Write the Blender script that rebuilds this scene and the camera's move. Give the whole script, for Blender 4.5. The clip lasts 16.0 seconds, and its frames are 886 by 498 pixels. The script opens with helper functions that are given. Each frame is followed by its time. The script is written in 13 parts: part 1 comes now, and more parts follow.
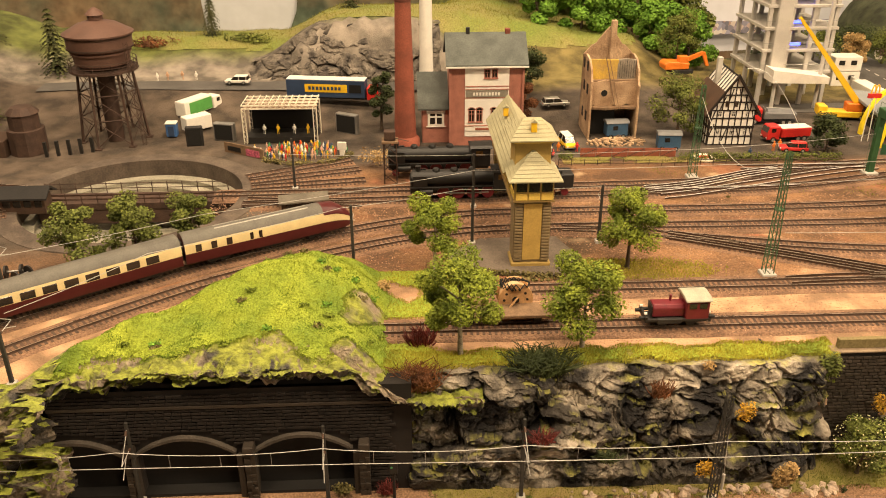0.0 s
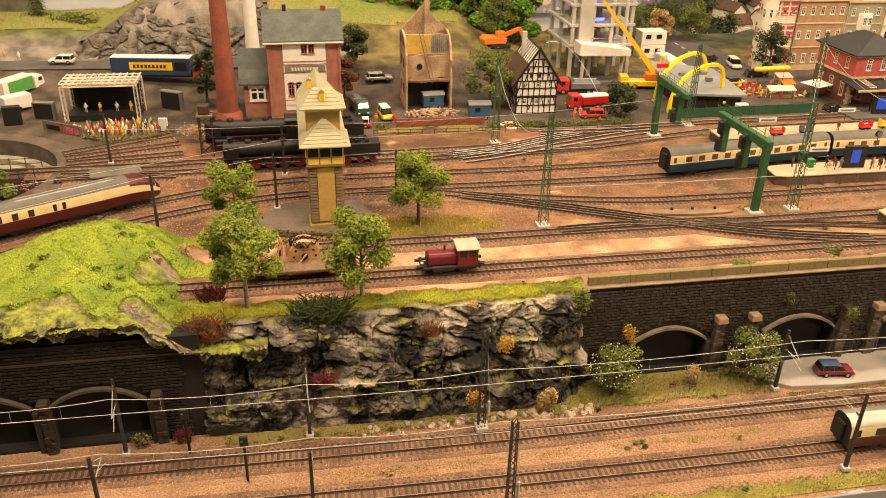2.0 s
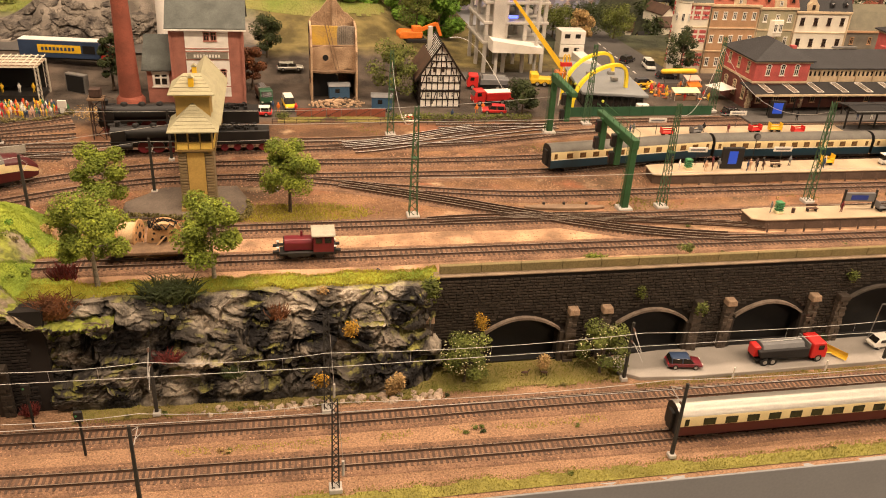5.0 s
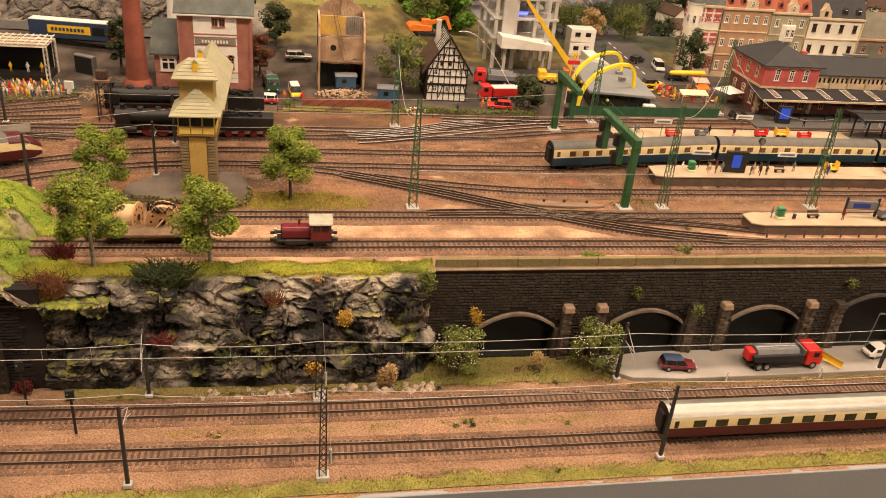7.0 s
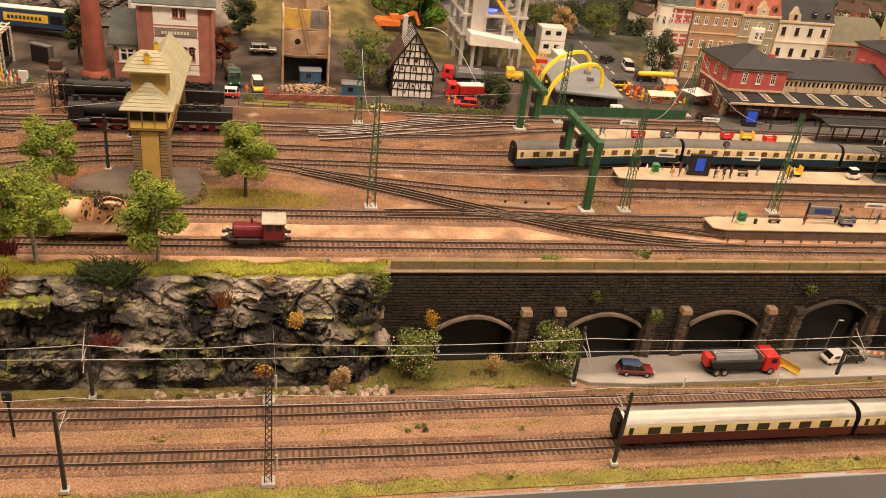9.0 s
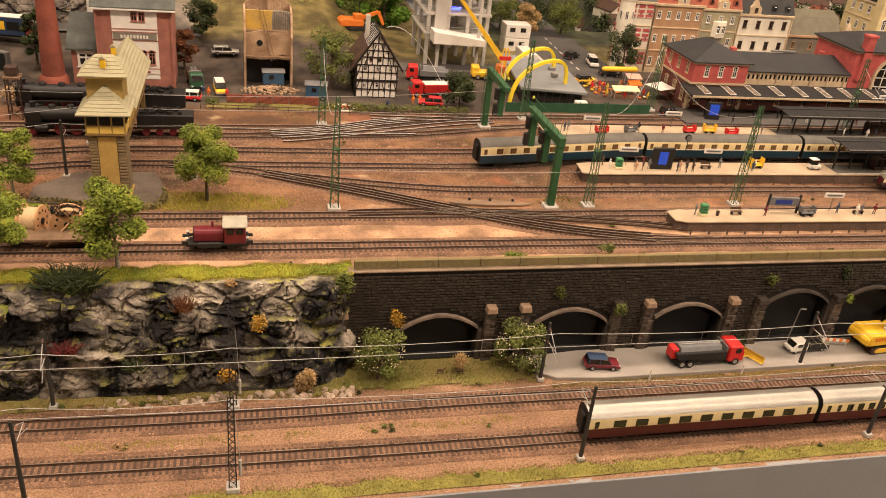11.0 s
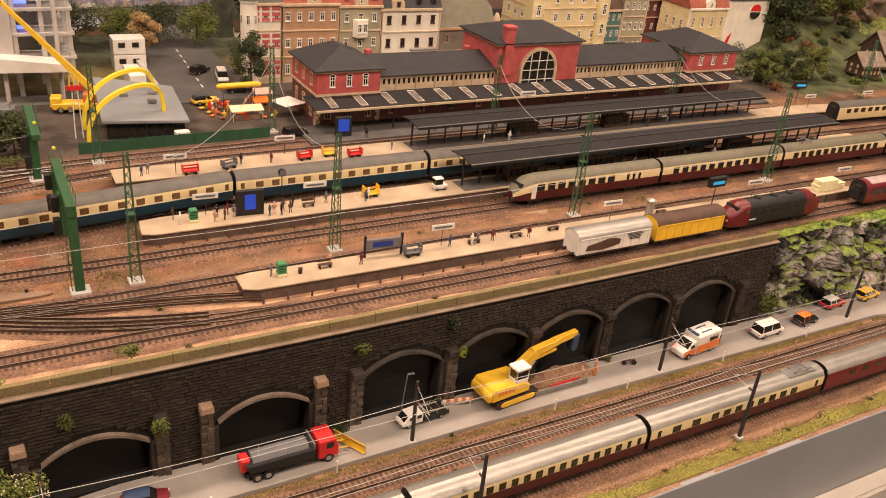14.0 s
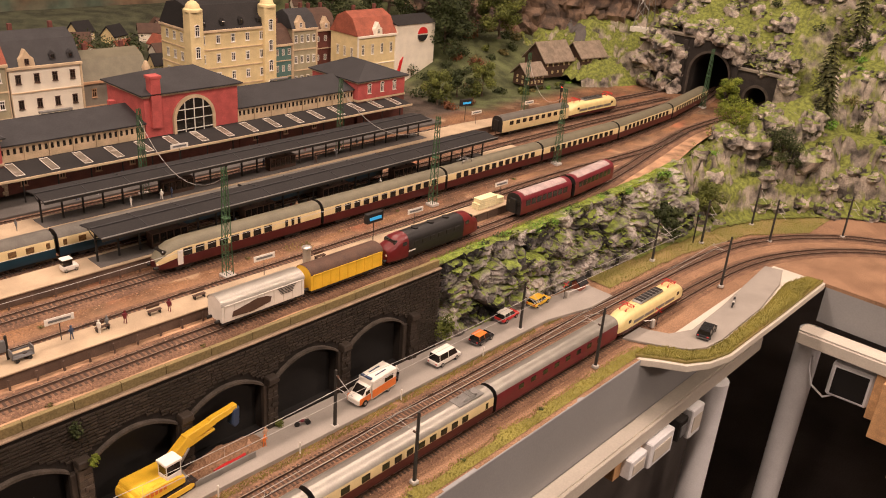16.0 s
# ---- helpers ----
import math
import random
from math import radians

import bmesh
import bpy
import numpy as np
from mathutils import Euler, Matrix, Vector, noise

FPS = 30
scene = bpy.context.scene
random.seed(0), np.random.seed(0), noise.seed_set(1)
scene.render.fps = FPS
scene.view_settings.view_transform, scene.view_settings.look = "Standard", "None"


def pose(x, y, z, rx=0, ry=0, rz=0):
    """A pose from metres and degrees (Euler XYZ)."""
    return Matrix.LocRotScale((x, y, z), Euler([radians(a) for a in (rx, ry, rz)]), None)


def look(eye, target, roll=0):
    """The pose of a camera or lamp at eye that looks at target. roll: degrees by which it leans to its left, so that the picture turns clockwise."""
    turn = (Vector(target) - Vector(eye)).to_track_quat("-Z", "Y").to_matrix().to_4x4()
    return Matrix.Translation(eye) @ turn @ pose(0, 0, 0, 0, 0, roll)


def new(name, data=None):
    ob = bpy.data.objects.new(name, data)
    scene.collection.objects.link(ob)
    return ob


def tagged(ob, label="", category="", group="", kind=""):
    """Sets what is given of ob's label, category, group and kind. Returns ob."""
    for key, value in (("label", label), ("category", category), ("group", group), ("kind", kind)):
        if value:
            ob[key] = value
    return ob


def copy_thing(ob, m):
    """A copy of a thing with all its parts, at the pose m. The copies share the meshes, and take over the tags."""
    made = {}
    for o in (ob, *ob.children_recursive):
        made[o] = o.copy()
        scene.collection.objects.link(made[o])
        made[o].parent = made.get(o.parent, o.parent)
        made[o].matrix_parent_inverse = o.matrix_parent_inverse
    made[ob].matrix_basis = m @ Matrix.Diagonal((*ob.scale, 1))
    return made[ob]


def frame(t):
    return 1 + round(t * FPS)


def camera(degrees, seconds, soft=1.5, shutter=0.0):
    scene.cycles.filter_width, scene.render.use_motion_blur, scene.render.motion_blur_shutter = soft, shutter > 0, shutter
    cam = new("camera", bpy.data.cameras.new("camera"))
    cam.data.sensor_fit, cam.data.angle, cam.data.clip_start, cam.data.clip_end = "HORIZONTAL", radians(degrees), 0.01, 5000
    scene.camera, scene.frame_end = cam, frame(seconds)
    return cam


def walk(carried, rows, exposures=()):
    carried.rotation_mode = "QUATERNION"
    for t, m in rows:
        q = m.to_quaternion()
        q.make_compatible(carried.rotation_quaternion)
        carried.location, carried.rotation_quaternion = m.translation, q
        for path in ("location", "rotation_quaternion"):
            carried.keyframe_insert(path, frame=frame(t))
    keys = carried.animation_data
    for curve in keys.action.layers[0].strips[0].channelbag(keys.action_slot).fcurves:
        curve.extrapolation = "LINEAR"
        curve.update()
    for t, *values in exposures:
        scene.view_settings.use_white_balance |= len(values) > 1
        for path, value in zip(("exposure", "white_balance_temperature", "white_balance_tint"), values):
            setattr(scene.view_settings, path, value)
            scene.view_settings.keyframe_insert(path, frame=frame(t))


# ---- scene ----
cam = camera(56.3, 16.0, soft=1.0)
METRES, EYE, TILT, LEAN, TURN = 1.0, 0.63, 0.0, 0.0, -2.7
ROWS = [
    (0.0, 0.0, 0.0, 0.0, -0.04, -26.14, 0.09),
    (0.5, 0.0064, -0.0098, 0.0001, -2.53, -26.48, -0.01),
    (1.0, 0.0207, -0.0294, -0.0012, -5.7, -27.09, -0.18),
    (1.5, 0.0686, -0.061, 0.0048, -7.52, -27.34, -0.84),
    (2.0, 0.1259, -0.0933, 0.009, -7.5, -27.24, -1.09),
    (2.5, 0.168, -0.109, 0.0147, -6.86, -27.16, -1.05),
    (3.0, 0.2034, -0.1193, 0.0175, -6.76, -26.92, -0.96),
    (3.5, 0.231, -0.1257, 0.0176, -7.1, -26.9, -1.23),
    (4.0, 0.2519, -0.1315, 0.018, -7.46, -27.11, -1.9),
    (6.5, 0.2902, -0.1483, 0.0166, -7.45, -27.81, -4.29),
    (7.0, 0.2918, -0.1452, 0.0165, -6.56, -27.95, -4.63),
    (7.5, 0.2993, -0.1362, 0.0162, -6.09, -28.15, -4.81),
    (8.0, 0.3104, -0.1296, 0.0163, -6.27, -28.21, -5.12),
    (8.5, 0.3179, -0.1282, 0.0173, -6.93, -28.29, -5.71),
    (11.0, 0.3389, -0.1297, 0.0191, -9.62, -28.1, -5.55),
    (11.5, 0.3855, -0.109, 0.0149, -10.78, -28.34, -5.18),
    (12.0, 0.4435, -0.0566, 0.0107, -13.77, -28.66, -5.12),
    (12.5, 0.5214, 0.0042, 0.0133, -17.55, -28.94, -5.47),
    (13.0, 0.5846, 0.0342, 0.0145, -20.45, -28.72, -5.16),
    (13.5, 0.6562, 0.0434, 0.0203, -22.44, -28.05, -5.23),
    (14.0, 0.7121, 0.0459, 0.0241, -25.74, -27.33, -5.32),
    (14.5, 0.7434, 0.0419, 0.0348, -30.09, -26.49, -5.56),
    (15.0, 0.7762, 0.0401, 0.0415, -34.89, -25.43, -5.47),
    (15.5, 0.8228, 0.0338, 0.0492, -39.99, -24.46, -4.89),
    (16.0, 0.8859, 0.0241, 0.049, -44.3, -24.23, -4.07),
]
walk(cam, [(t, pose(0, 0, EYE, TILT, LEAN, TURN) @ pose(METRES * x, METRES * y, METRES * z, 90 + pitch, roll, yaw)) for t, x, y, z, yaw, pitch, roll in ROWS],
     [(0.0, 0.26, 6520, 19), (3.0, 0.19, 6420, 24), (4.2, 0.14, 6330, 26), (6.5, 0.0, 6170, 27), (8.0, -0.02, 6100, 28), (11.0, -0.08, 6000, 28), (13.0, -0.14, 5980, 32), (16.0, -0.22, 5850, 36)])

# ---- light: unseen warm ceiling lamps of an exhibition hall, plus added fill ----
world = bpy.data.worlds.new("hall")
scene.world = world
world.use_nodes = True
world.node_tree.nodes["Background"].inputs[0].default_value = (1.0, 0.78, 0.5, 1)
world.node_tree.nodes["Background"].inputs[1].default_value = 0.10


def area_lamp(x, y, z, power, size_x=0.7, size_y=0.16, aim=None):
    data = bpy.data.lights.new("unseen_lamp", "AREA")
    data.shape, data.size, data.size_y = "RECTANGLE", size_x, size_y
    data.energy, data.color = power, (1.0, 0.80, 0.50)
    ob = new("unseen_lamp", data)
    ob.matrix_basis = look((x, y, z), aim or (x, y, 0))
    return ob


for lx in (-0.8, 0.5, 1.8, 3.1):
    area_lamp(lx, 1.35, 2.1, 25, aim=(lx, 1.15, 0.1))
    # front row: added fill for faces turned to the aisle
    area_lamp(lx, {3.1: -0.7, 1.8: -0.25}.get(lx, 0.0), 2.28, 38 if lx == 3.1 else 29.5, aim=(lx, 0.6, 0.0))

# added fill with no fixture behind it, brightens the legs under the board
area_lamp(1.9, -1.9, 1.5, 30, aim=(2.4, 0.4, -0.4))

# ---- builders ----
TAU = 2 * math.pi
UP = 0.14   # rail level of the station, above the lower line
V3 = Vector


class Geo:
    """Collects the vertices and faces of one mesh."""

    def __init__(self):
        self.v, self.f = [], []

    def add(self, verts, faces, m=None):
        o = len(self.v)
        self.v += [tuple(m @ V3(p)) for p in verts] if m is not None else [tuple(p) for p in verts]
        self.f += [tuple(i + o for i in f) for f in faces]
        return self

    def box(self, c, s, rz=0.0, m=None, taper=1.0):
        x, y, z = (a / 2 for a in s)
        pts = [(-x, -y, -z), (x, -y, -z), (x, y, -z), (-x, y, -z),
               (-x * taper, -y * taper, z), (x * taper, -y * taper, z), (x * taper, y * taper, z), (-x * taper, y * taper, z)]
        mm = pose(*c, 0, 0, rz)
        return self.add(pts, [(3, 2, 1, 0), (4, 5, 6, 7), (0, 1, 5, 4), (1, 2, 6, 5), (2, 3, 7, 6), (3, 0, 4, 7)], m @ mm if m is not None else mm)

    def span(self, x0, x1, y0, y1, z0, z1):
        return self.box(((x0 + x1) / 2, (y0 + y1) / 2, (z0 + z1) / 2), (abs(x1 - x0), abs(y1 - y0), abs(z1 - z0)))

    def cyl(self, p0, p1, r0, r1=None, n=10):
        r1 = r0 if r1 is None else r1
        p0, p1 = V3(p0), V3(p1)
        q = (p1 - p0).to_track_quat("Z", "Y").to_matrix()
        ring = [V3((math.cos(TAU * i / n), math.sin(TAU * i / n), 0)) for i in range(n)]
        pts = [p0 + q @ (r * r0) for r in ring] + [p1 + q @ (r * r1) for r in ring]
        return self.add(pts, [tuple(reversed(range(n))), tuple(range(n, 2 * n))] + [(i, (i + 1) % n, n + (i + 1) % n, n + i) for i in range(n)])

    def bar(self, p0, p1, w):
        return self.cyl(p0, p1, w * 0.7, w * 0.7, 4)

    def prism(self, poly, axis, a, b):
        """Extrudes a polygon along an axis; poly gives the other two coordinates in order."""
        put = {"x": lambda p, t: (t, p[0], p[1]), "y": lambda p, t: (p[0], t, p[1]), "z": lambda p, t: (p[0], p[1], t)}[axis]
        n = len(poly)
        pts = [put(p, a) for p in poly] + [put(p, b) for p in poly]
        return self.add(pts, [tuple(range(n)), tuple(reversed(range(n, 2 * n)))] + [(i, n + i, n + (i + 1) % n, (i + 1) % n) for i in range(n)])

    def lathe(self, prof, c=(0, 0, 0), n=20, cap=True):
        pts = [(c[0] + r * math.cos(TAU * i / n), c[1] + r * math.sin(TAU * i / n), c[2] + z) for r, z in prof for i in range(n)]
        k = len(prof)
        faces = [(j * n + i, j * n + (i + 1) % n, (j + 1) * n + (i + 1) % n, (j + 1) * n + i) for j in range(k - 1) for i in range(n)]
        return self.add(pts, faces + ([tuple(reversed(range(n))), tuple(range((k - 1) * n, k * n))] if cap else []))

    def ball(self, c, r, n=8, k=6):
        r = r if isinstance(r, tuple) else (r, r, r)
        pts = [(c[0] + r[0] * math.sin(math.pi * j / k) * math.cos(TAU * i / n), c[1] + r[1] * math.sin(math.pi * j / k) * math.sin(TAU * i / n), c[2] - r[2] * math.cos(math.pi * j / k)) for j in range(1, k) for i in range(n)]
        faces = [(j * n + i, j * n + (i + 1) % n, (j + 1) * n + (i + 1) % n, (j + 1) * n + i) for j in range(k - 2) for i in range(n)]
        a = len(pts)
        pts += [(c[0], c[1], c[2] - r[2]), (c[0], c[1], c[2] + r[2])]
        faces += [(a, (i + 1) % n, i) for i in range(n)] + [(a + 1, (k - 2) * n + i, (k - 2) * n + (i + 1) % n) for i in range(n)]
        return self.add(pts, faces)

    def tube(self, path, r, n=6):
        path = [V3(p) for p in path]
        pts = []
        for i, p in enumerate(path):
            d = path[min(i + 1, len(path) - 1)] - path[max(i - 1, 0)]
            q = d.to_track_quat("Z", "Y").to_matrix()
            rr = r[i] if isinstance(r, (list, tuple)) else r
            pts += [p + q @ V3((rr * math.cos(TAU * j / n), rr * math.sin(TAU * j / n), 0)) for j in range(n)]
        k = len(path)
        faces = [(j * n + i, j * n + (i + 1) % n, (j + 1) * n + (i + 1) % n, (j + 1) * n + i) for j in range(k - 1) for i in range(n)]
        return self.add(pts, faces + [tuple(reversed(range(n))), tuple(range((k - 1) * n, k * n))])

    def sheet(self, fn, nu, nv):
        """A grid of points fn(u, v), u and v from 0 to 1."""
        pts = [fn(i / nu, j / nv) for j in range(nv + 1) for i in range(nu + 1)]
        w = nu + 1
        return self.add(pts, [(j * w + i, j * w + i + 1, (j + 1) * w + i + 1, (j + 1) * w + i) for j in range(nv) for i in range(nu)])


def mesh_of(name, g, material, bevel=0.0, smooth=None):
    me = bpy.data.meshes.new(name)
    me.from_pydata(g.v, [], g.f)
    if bevel:
        bm = bmesh.new()
        bm.from_mesh(me)
        bmesh.ops.recalc_face_normals(bm, faces=bm.faces)
        edges = [e for e in bm.edges if len(e.link_faces) == 2 and e.calc_face_angle(0) > 0.6]
        bmesh.ops.bevel(bm, geom=edges, offset=bevel, segments=1, affect="EDGES", clamp_overlap=True)
        bm.to_mesh(me)
        bm.free()
    if smooth:
        me.polygons.foreach_set("use_smooth", [True] * len(me.polygons))
        me.set_sharp_from_angle(angle=radians(smooth))
    me.materials.append(material)
    return me


def part(name, g, material, parent, label="", bevel=0.0, smooth=None):
    ob = new(name, mesh_of(name, g, material, bevel, smooth))
    ob.parent = parent
    return tagged(ob, label)


def solid(name, g, material, label="", category="", group="", kind="", bevel=0.0, smooth=None, m=None):
    """A thing made of one mesh."""
    ob = tagged(new(name, mesh_of(name, g, material, bevel, smooth)), label, category, group, kind)
    if m is not None:
        ob.matrix_basis = m
    return ob


def thing(name, label, category, m=None, group="", kind=""):
    ob = tagged(new(name), label, category, group, kind)
    ob.empty_display_size = 0.01
    if m is not None:
        ob.matrix_basis = m
    return ob


def smoothstep(a, b, t):
    t = min(max((t - a) / (b - a), 0.0), 1.0)
    return t * t * (3 - 2 * t)


def wav(x, y=0.0, z=0.0, s=1.0, k=3):
    """Layered noise between about -1 and 1."""
    p, a, v = V3((x, y, z)) * s, 1.0, 0.0
    for _ in range(k):
        v += a * noise.noise(p)
        p, a = p * 2.1, a * 0.5
    return v


def spline(points, step=0.01):
    """A smooth line through points, at even steps."""
    ps = [V3((*p, 0)[:3]) for p in points]
    ps = [ps[0] * 2 - ps[1]] + ps + [ps[-1] * 2 - ps[-2]]
    out = []
    for a, b, c, d in zip(ps, ps[1:], ps[2:], ps[3:]):
        n = max(2, int((c - b).length / step))
        for i in range(n):
            t = i / n
            out.append(0.5 * (2 * b + (c - a) * t + (2 * a - 5 * b + 4 * c - d) * t * t + (3 * b - a - 3 * c + d) * t ** 3))
    return out + [ps[-2]]


# ---- materials ----
def mat(name, col, rough=0.6, metal=0.0, var=0.25, scale=60.0, bump=0.15, fine=400.0, col2=None, spec=0.4, each=0.0, depth=0.001, detail=4.0):
    """Two scales of uneven colour, and a fine relief. each: how much every piece differs."""
    m = bpy.data.materials.new(name)
    m.use_nodes = True
    nt = m.node_tree
    bs = nt.nodes["Principled BSDF"]
    bs.inputs["Metallic"].default_value, bs.inputs["Specular IOR Level"].default_value = metal, spec
    tc = nt.nodes.new("ShaderNodeTexCoord")
    n1, n2 = nt.nodes.new("ShaderNodeTexNoise"), nt.nodes.new("ShaderNodeTexNoise")
    n1.inputs["Scale"].default_value, n1.inputs["Detail"].default_value = scale, detail
    n2.inputs["Scale"].default_value, n2.inputs["Detail"].default_value = fine, 3
    for n in (n1, n2):
        nt.links.new(tc.outputs["Object"], n.inputs["Vector"])
    ramp = nt.nodes.new("ShaderNodeValToRGB")
    other = col2 or tuple(c * (1 - var) for c in col)
    ramp.color_ramp.elements[0].position, ramp.color_ramp.elements[1].position = 0.36, 0.64
    ramp.color_ramp.elements[0].color, ramp.color_ramp.elements[1].color = (*other, 1), (*col, 1)
    nt.links.new(n1.outputs["Fac"], ramp.inputs["Fac"])
    mul = nt.nodes.new("ShaderNodeMix")
    mul.data_type, mul.blend_type = "RGBA", "MULTIPLY"
    mul.inputs["Factor"].default_value = 1.0
    grain = nt.nodes.new("ShaderNodeMapRange")
    grain.inputs["From Min"].default_value, grain.inputs["From Max"].default_value = 0.3, 0.7
    grain.inputs["To Min"].default_value, grain.inputs["To Max"].default_value = 1 - var * 0.7, 1 + var * 0.5
    nt.links.new(n2.outputs["Fac"], grain.inputs["Value"])
    nt.links.new(ramp.outputs["Color"], mul.inputs["A"])
    nt.links.new(grain.outputs["Result"], mul.inputs["B"])
    last = mul.outputs["Result"]
    if each:
        info = nt.nodes.new("ShaderNodeObjectInfo")
        geo = nt.nodes.new("ShaderNodeNewGeometry")
        plus = nt.nodes.new("ShaderNodeMath")
        plus.operation = "ADD"
        nt.links.new(info.outputs["Random"], plus.inputs[0])
        nt.links.new(geo.outputs["Random Per Island"], plus.inputs[1])
        fr = nt.nodes.new("ShaderNodeMath")
        fr.operation = "FRACT"
        nt.links.new(plus.outputs[0], fr.inputs[0])
        mr = nt.nodes.new("ShaderNodeMapRange")
        mr.inputs["To Min"].default_value, mr.inputs["To Max"].default_value = 1 - each, 1 + each * 0.6
        nt.links.new(fr.outputs[0], mr.inputs["Value"])
        mul2 = nt.nodes.new("ShaderNodeMix")
        mul2.data_type, mul2.blend_type = "RGBA", "MULTIPLY"
        mul2.inputs["Factor"].default_value = 1.0
        nt.links.new(last, mul2.inputs["A"])
        nt.links.new(mr.outputs["Result"], mul2.inputs["B"])
        last = mul2.outputs["Result"]
    nt.links.new(last, bs.inputs["Base Color"])
    ro = nt.nodes.new("ShaderNodeMapRange")
    ro.inputs["To Min"].default_value, ro.inputs["To Max"].default_value = max(rough - 0.12, 0.03), min(rough + 0.12, 1)
    nt.links.new(n1.outputs["Fac"], ro.inputs["Value"])
    nt.links.new(ro.outputs["Result"], bs.inputs["Roughness"])
    if bump:
        b = nt.nodes.new("ShaderNodeBump")
        b.inputs["Strength"].default_value, b.inputs["Distance"].default_value = bump, depth
        nt.links.new(n2.outputs["Fac"], b.inputs["Height"])
        nt.links.new(b.outputs["Normal"], bs.inputs["Normal"])
    return m


def glow(name, col, power):
    m = bpy.data.materials.new(name)
    m.use_nodes = True
    bs = m.node_tree.nodes["Principled BSDF"]
    bs.inputs["Base Color"].default_value = (*col, 1)
    bs.inputs["Emission Color"].default_value = (*col, 1)
    bs.inputs["Emission Strength"].default_value = power
    return m


M = {
    "ballast": mat("ballast", (0.25, 0.142, 0.083), 0.95, var=0.6, scale=30, fine=420, bump=1.0, col2=(0.15, 0.084, 0.05), depth=0.002),
    "sand": mat("light_ballast", (0.35, 0.205, 0.115), 0.95, var=0.6, scale=16, fine=420, bump=1.0, col2=(0.25, 0.142, 0.078), depth=0.002),
    "sleeper": mat("sleeper", (0.115, 0.068, 0.045), 0.85, var=0.4, scale=120, fine=900, each=0.25),
    "rail": mat("rusty_rail", (0.10, 0.058, 0.038), 0.55, metal=0.3, var=0.35, scale=200, fine=1500),
    "railtop": mat("rail_head", (0.62, 0.50, 0.38), 0.3, metal=0.8, var=0.2, scale=60, fine=900, bump=0.03),
    "grass": mat("static_grass", (0.31, 0.37, 0.032), 0.95, var=0.5, scale=17, fine=500, bump=0.9, col2=(0.15, 0.22, 0.02), detail=8),
    "meadow": mat("olive_meadow", (0.20, 0.18, 0.045), 0.95, var=0.4, scale=14, fine=600, bump=0.8, col2=(0.27, 0.20, 0.07)),
    "asphalt": mat("asphalt", (0.33, 0.30, 0.26), 0.9, var=0.15, scale=20, fine=900, bump=0.25),
    "street": mat("dark_street", (0.11, 0.10, 0.09), 0.85, var=0.3, scale=20, fine=700, bump=0.3),
    "stone": mat("dark_stone", (0.047, 0.035, 0.025), 0.7, var=0.3, scale=30, fine=900, bump=0.4, each=0.25, col2=(0.034, 0.026, 0.019)),
    "mortar": mat("mortar", (0.022, 0.017, 0.013), 0.95, var=0.4, scale=60, fine=700, bump=0.5),
    "cap": mat("sandstone_cap", (0.38, 0.26, 0.165), 0.85, var=0.3, scale=70, fine=600, bump=0.4),
    # near black; also stands in for shade in the torn house's openings
    "void": mat("near_black", (0.010, 0.009, 0.008), 0.8, var=0.3, scale=40, bump=0),
    "board": mat("grey_board", (0.30, 0.305, 0.305), 0.5, var=0.08, scale=8, fine=300, bump=0.05),
    "white": mat("white_plastic", (0.80, 0.81, 0.82), 0.45, var=0.08, scale=20, fine=300, bump=0.04),
    "floor": mat("dark_carpet", (0.11, 0.092, 0.082), 0.95, var=0.3, scale=6, fine=200),
    "sky": mat("painted_sky", (0.62, 0.62, 0.66), 0.95, var=0.08, scale=1.5, fine=30, bump=0, col2=(0.50, 0.52, 0.54)),
    "hill": mat("painted_hills", (0.085, 0.11, 0.075), 0.95, var=0.6, scale=5, fine=24, bump=0, col2=(0.20, 0.125, 0.07), detail=7),
}


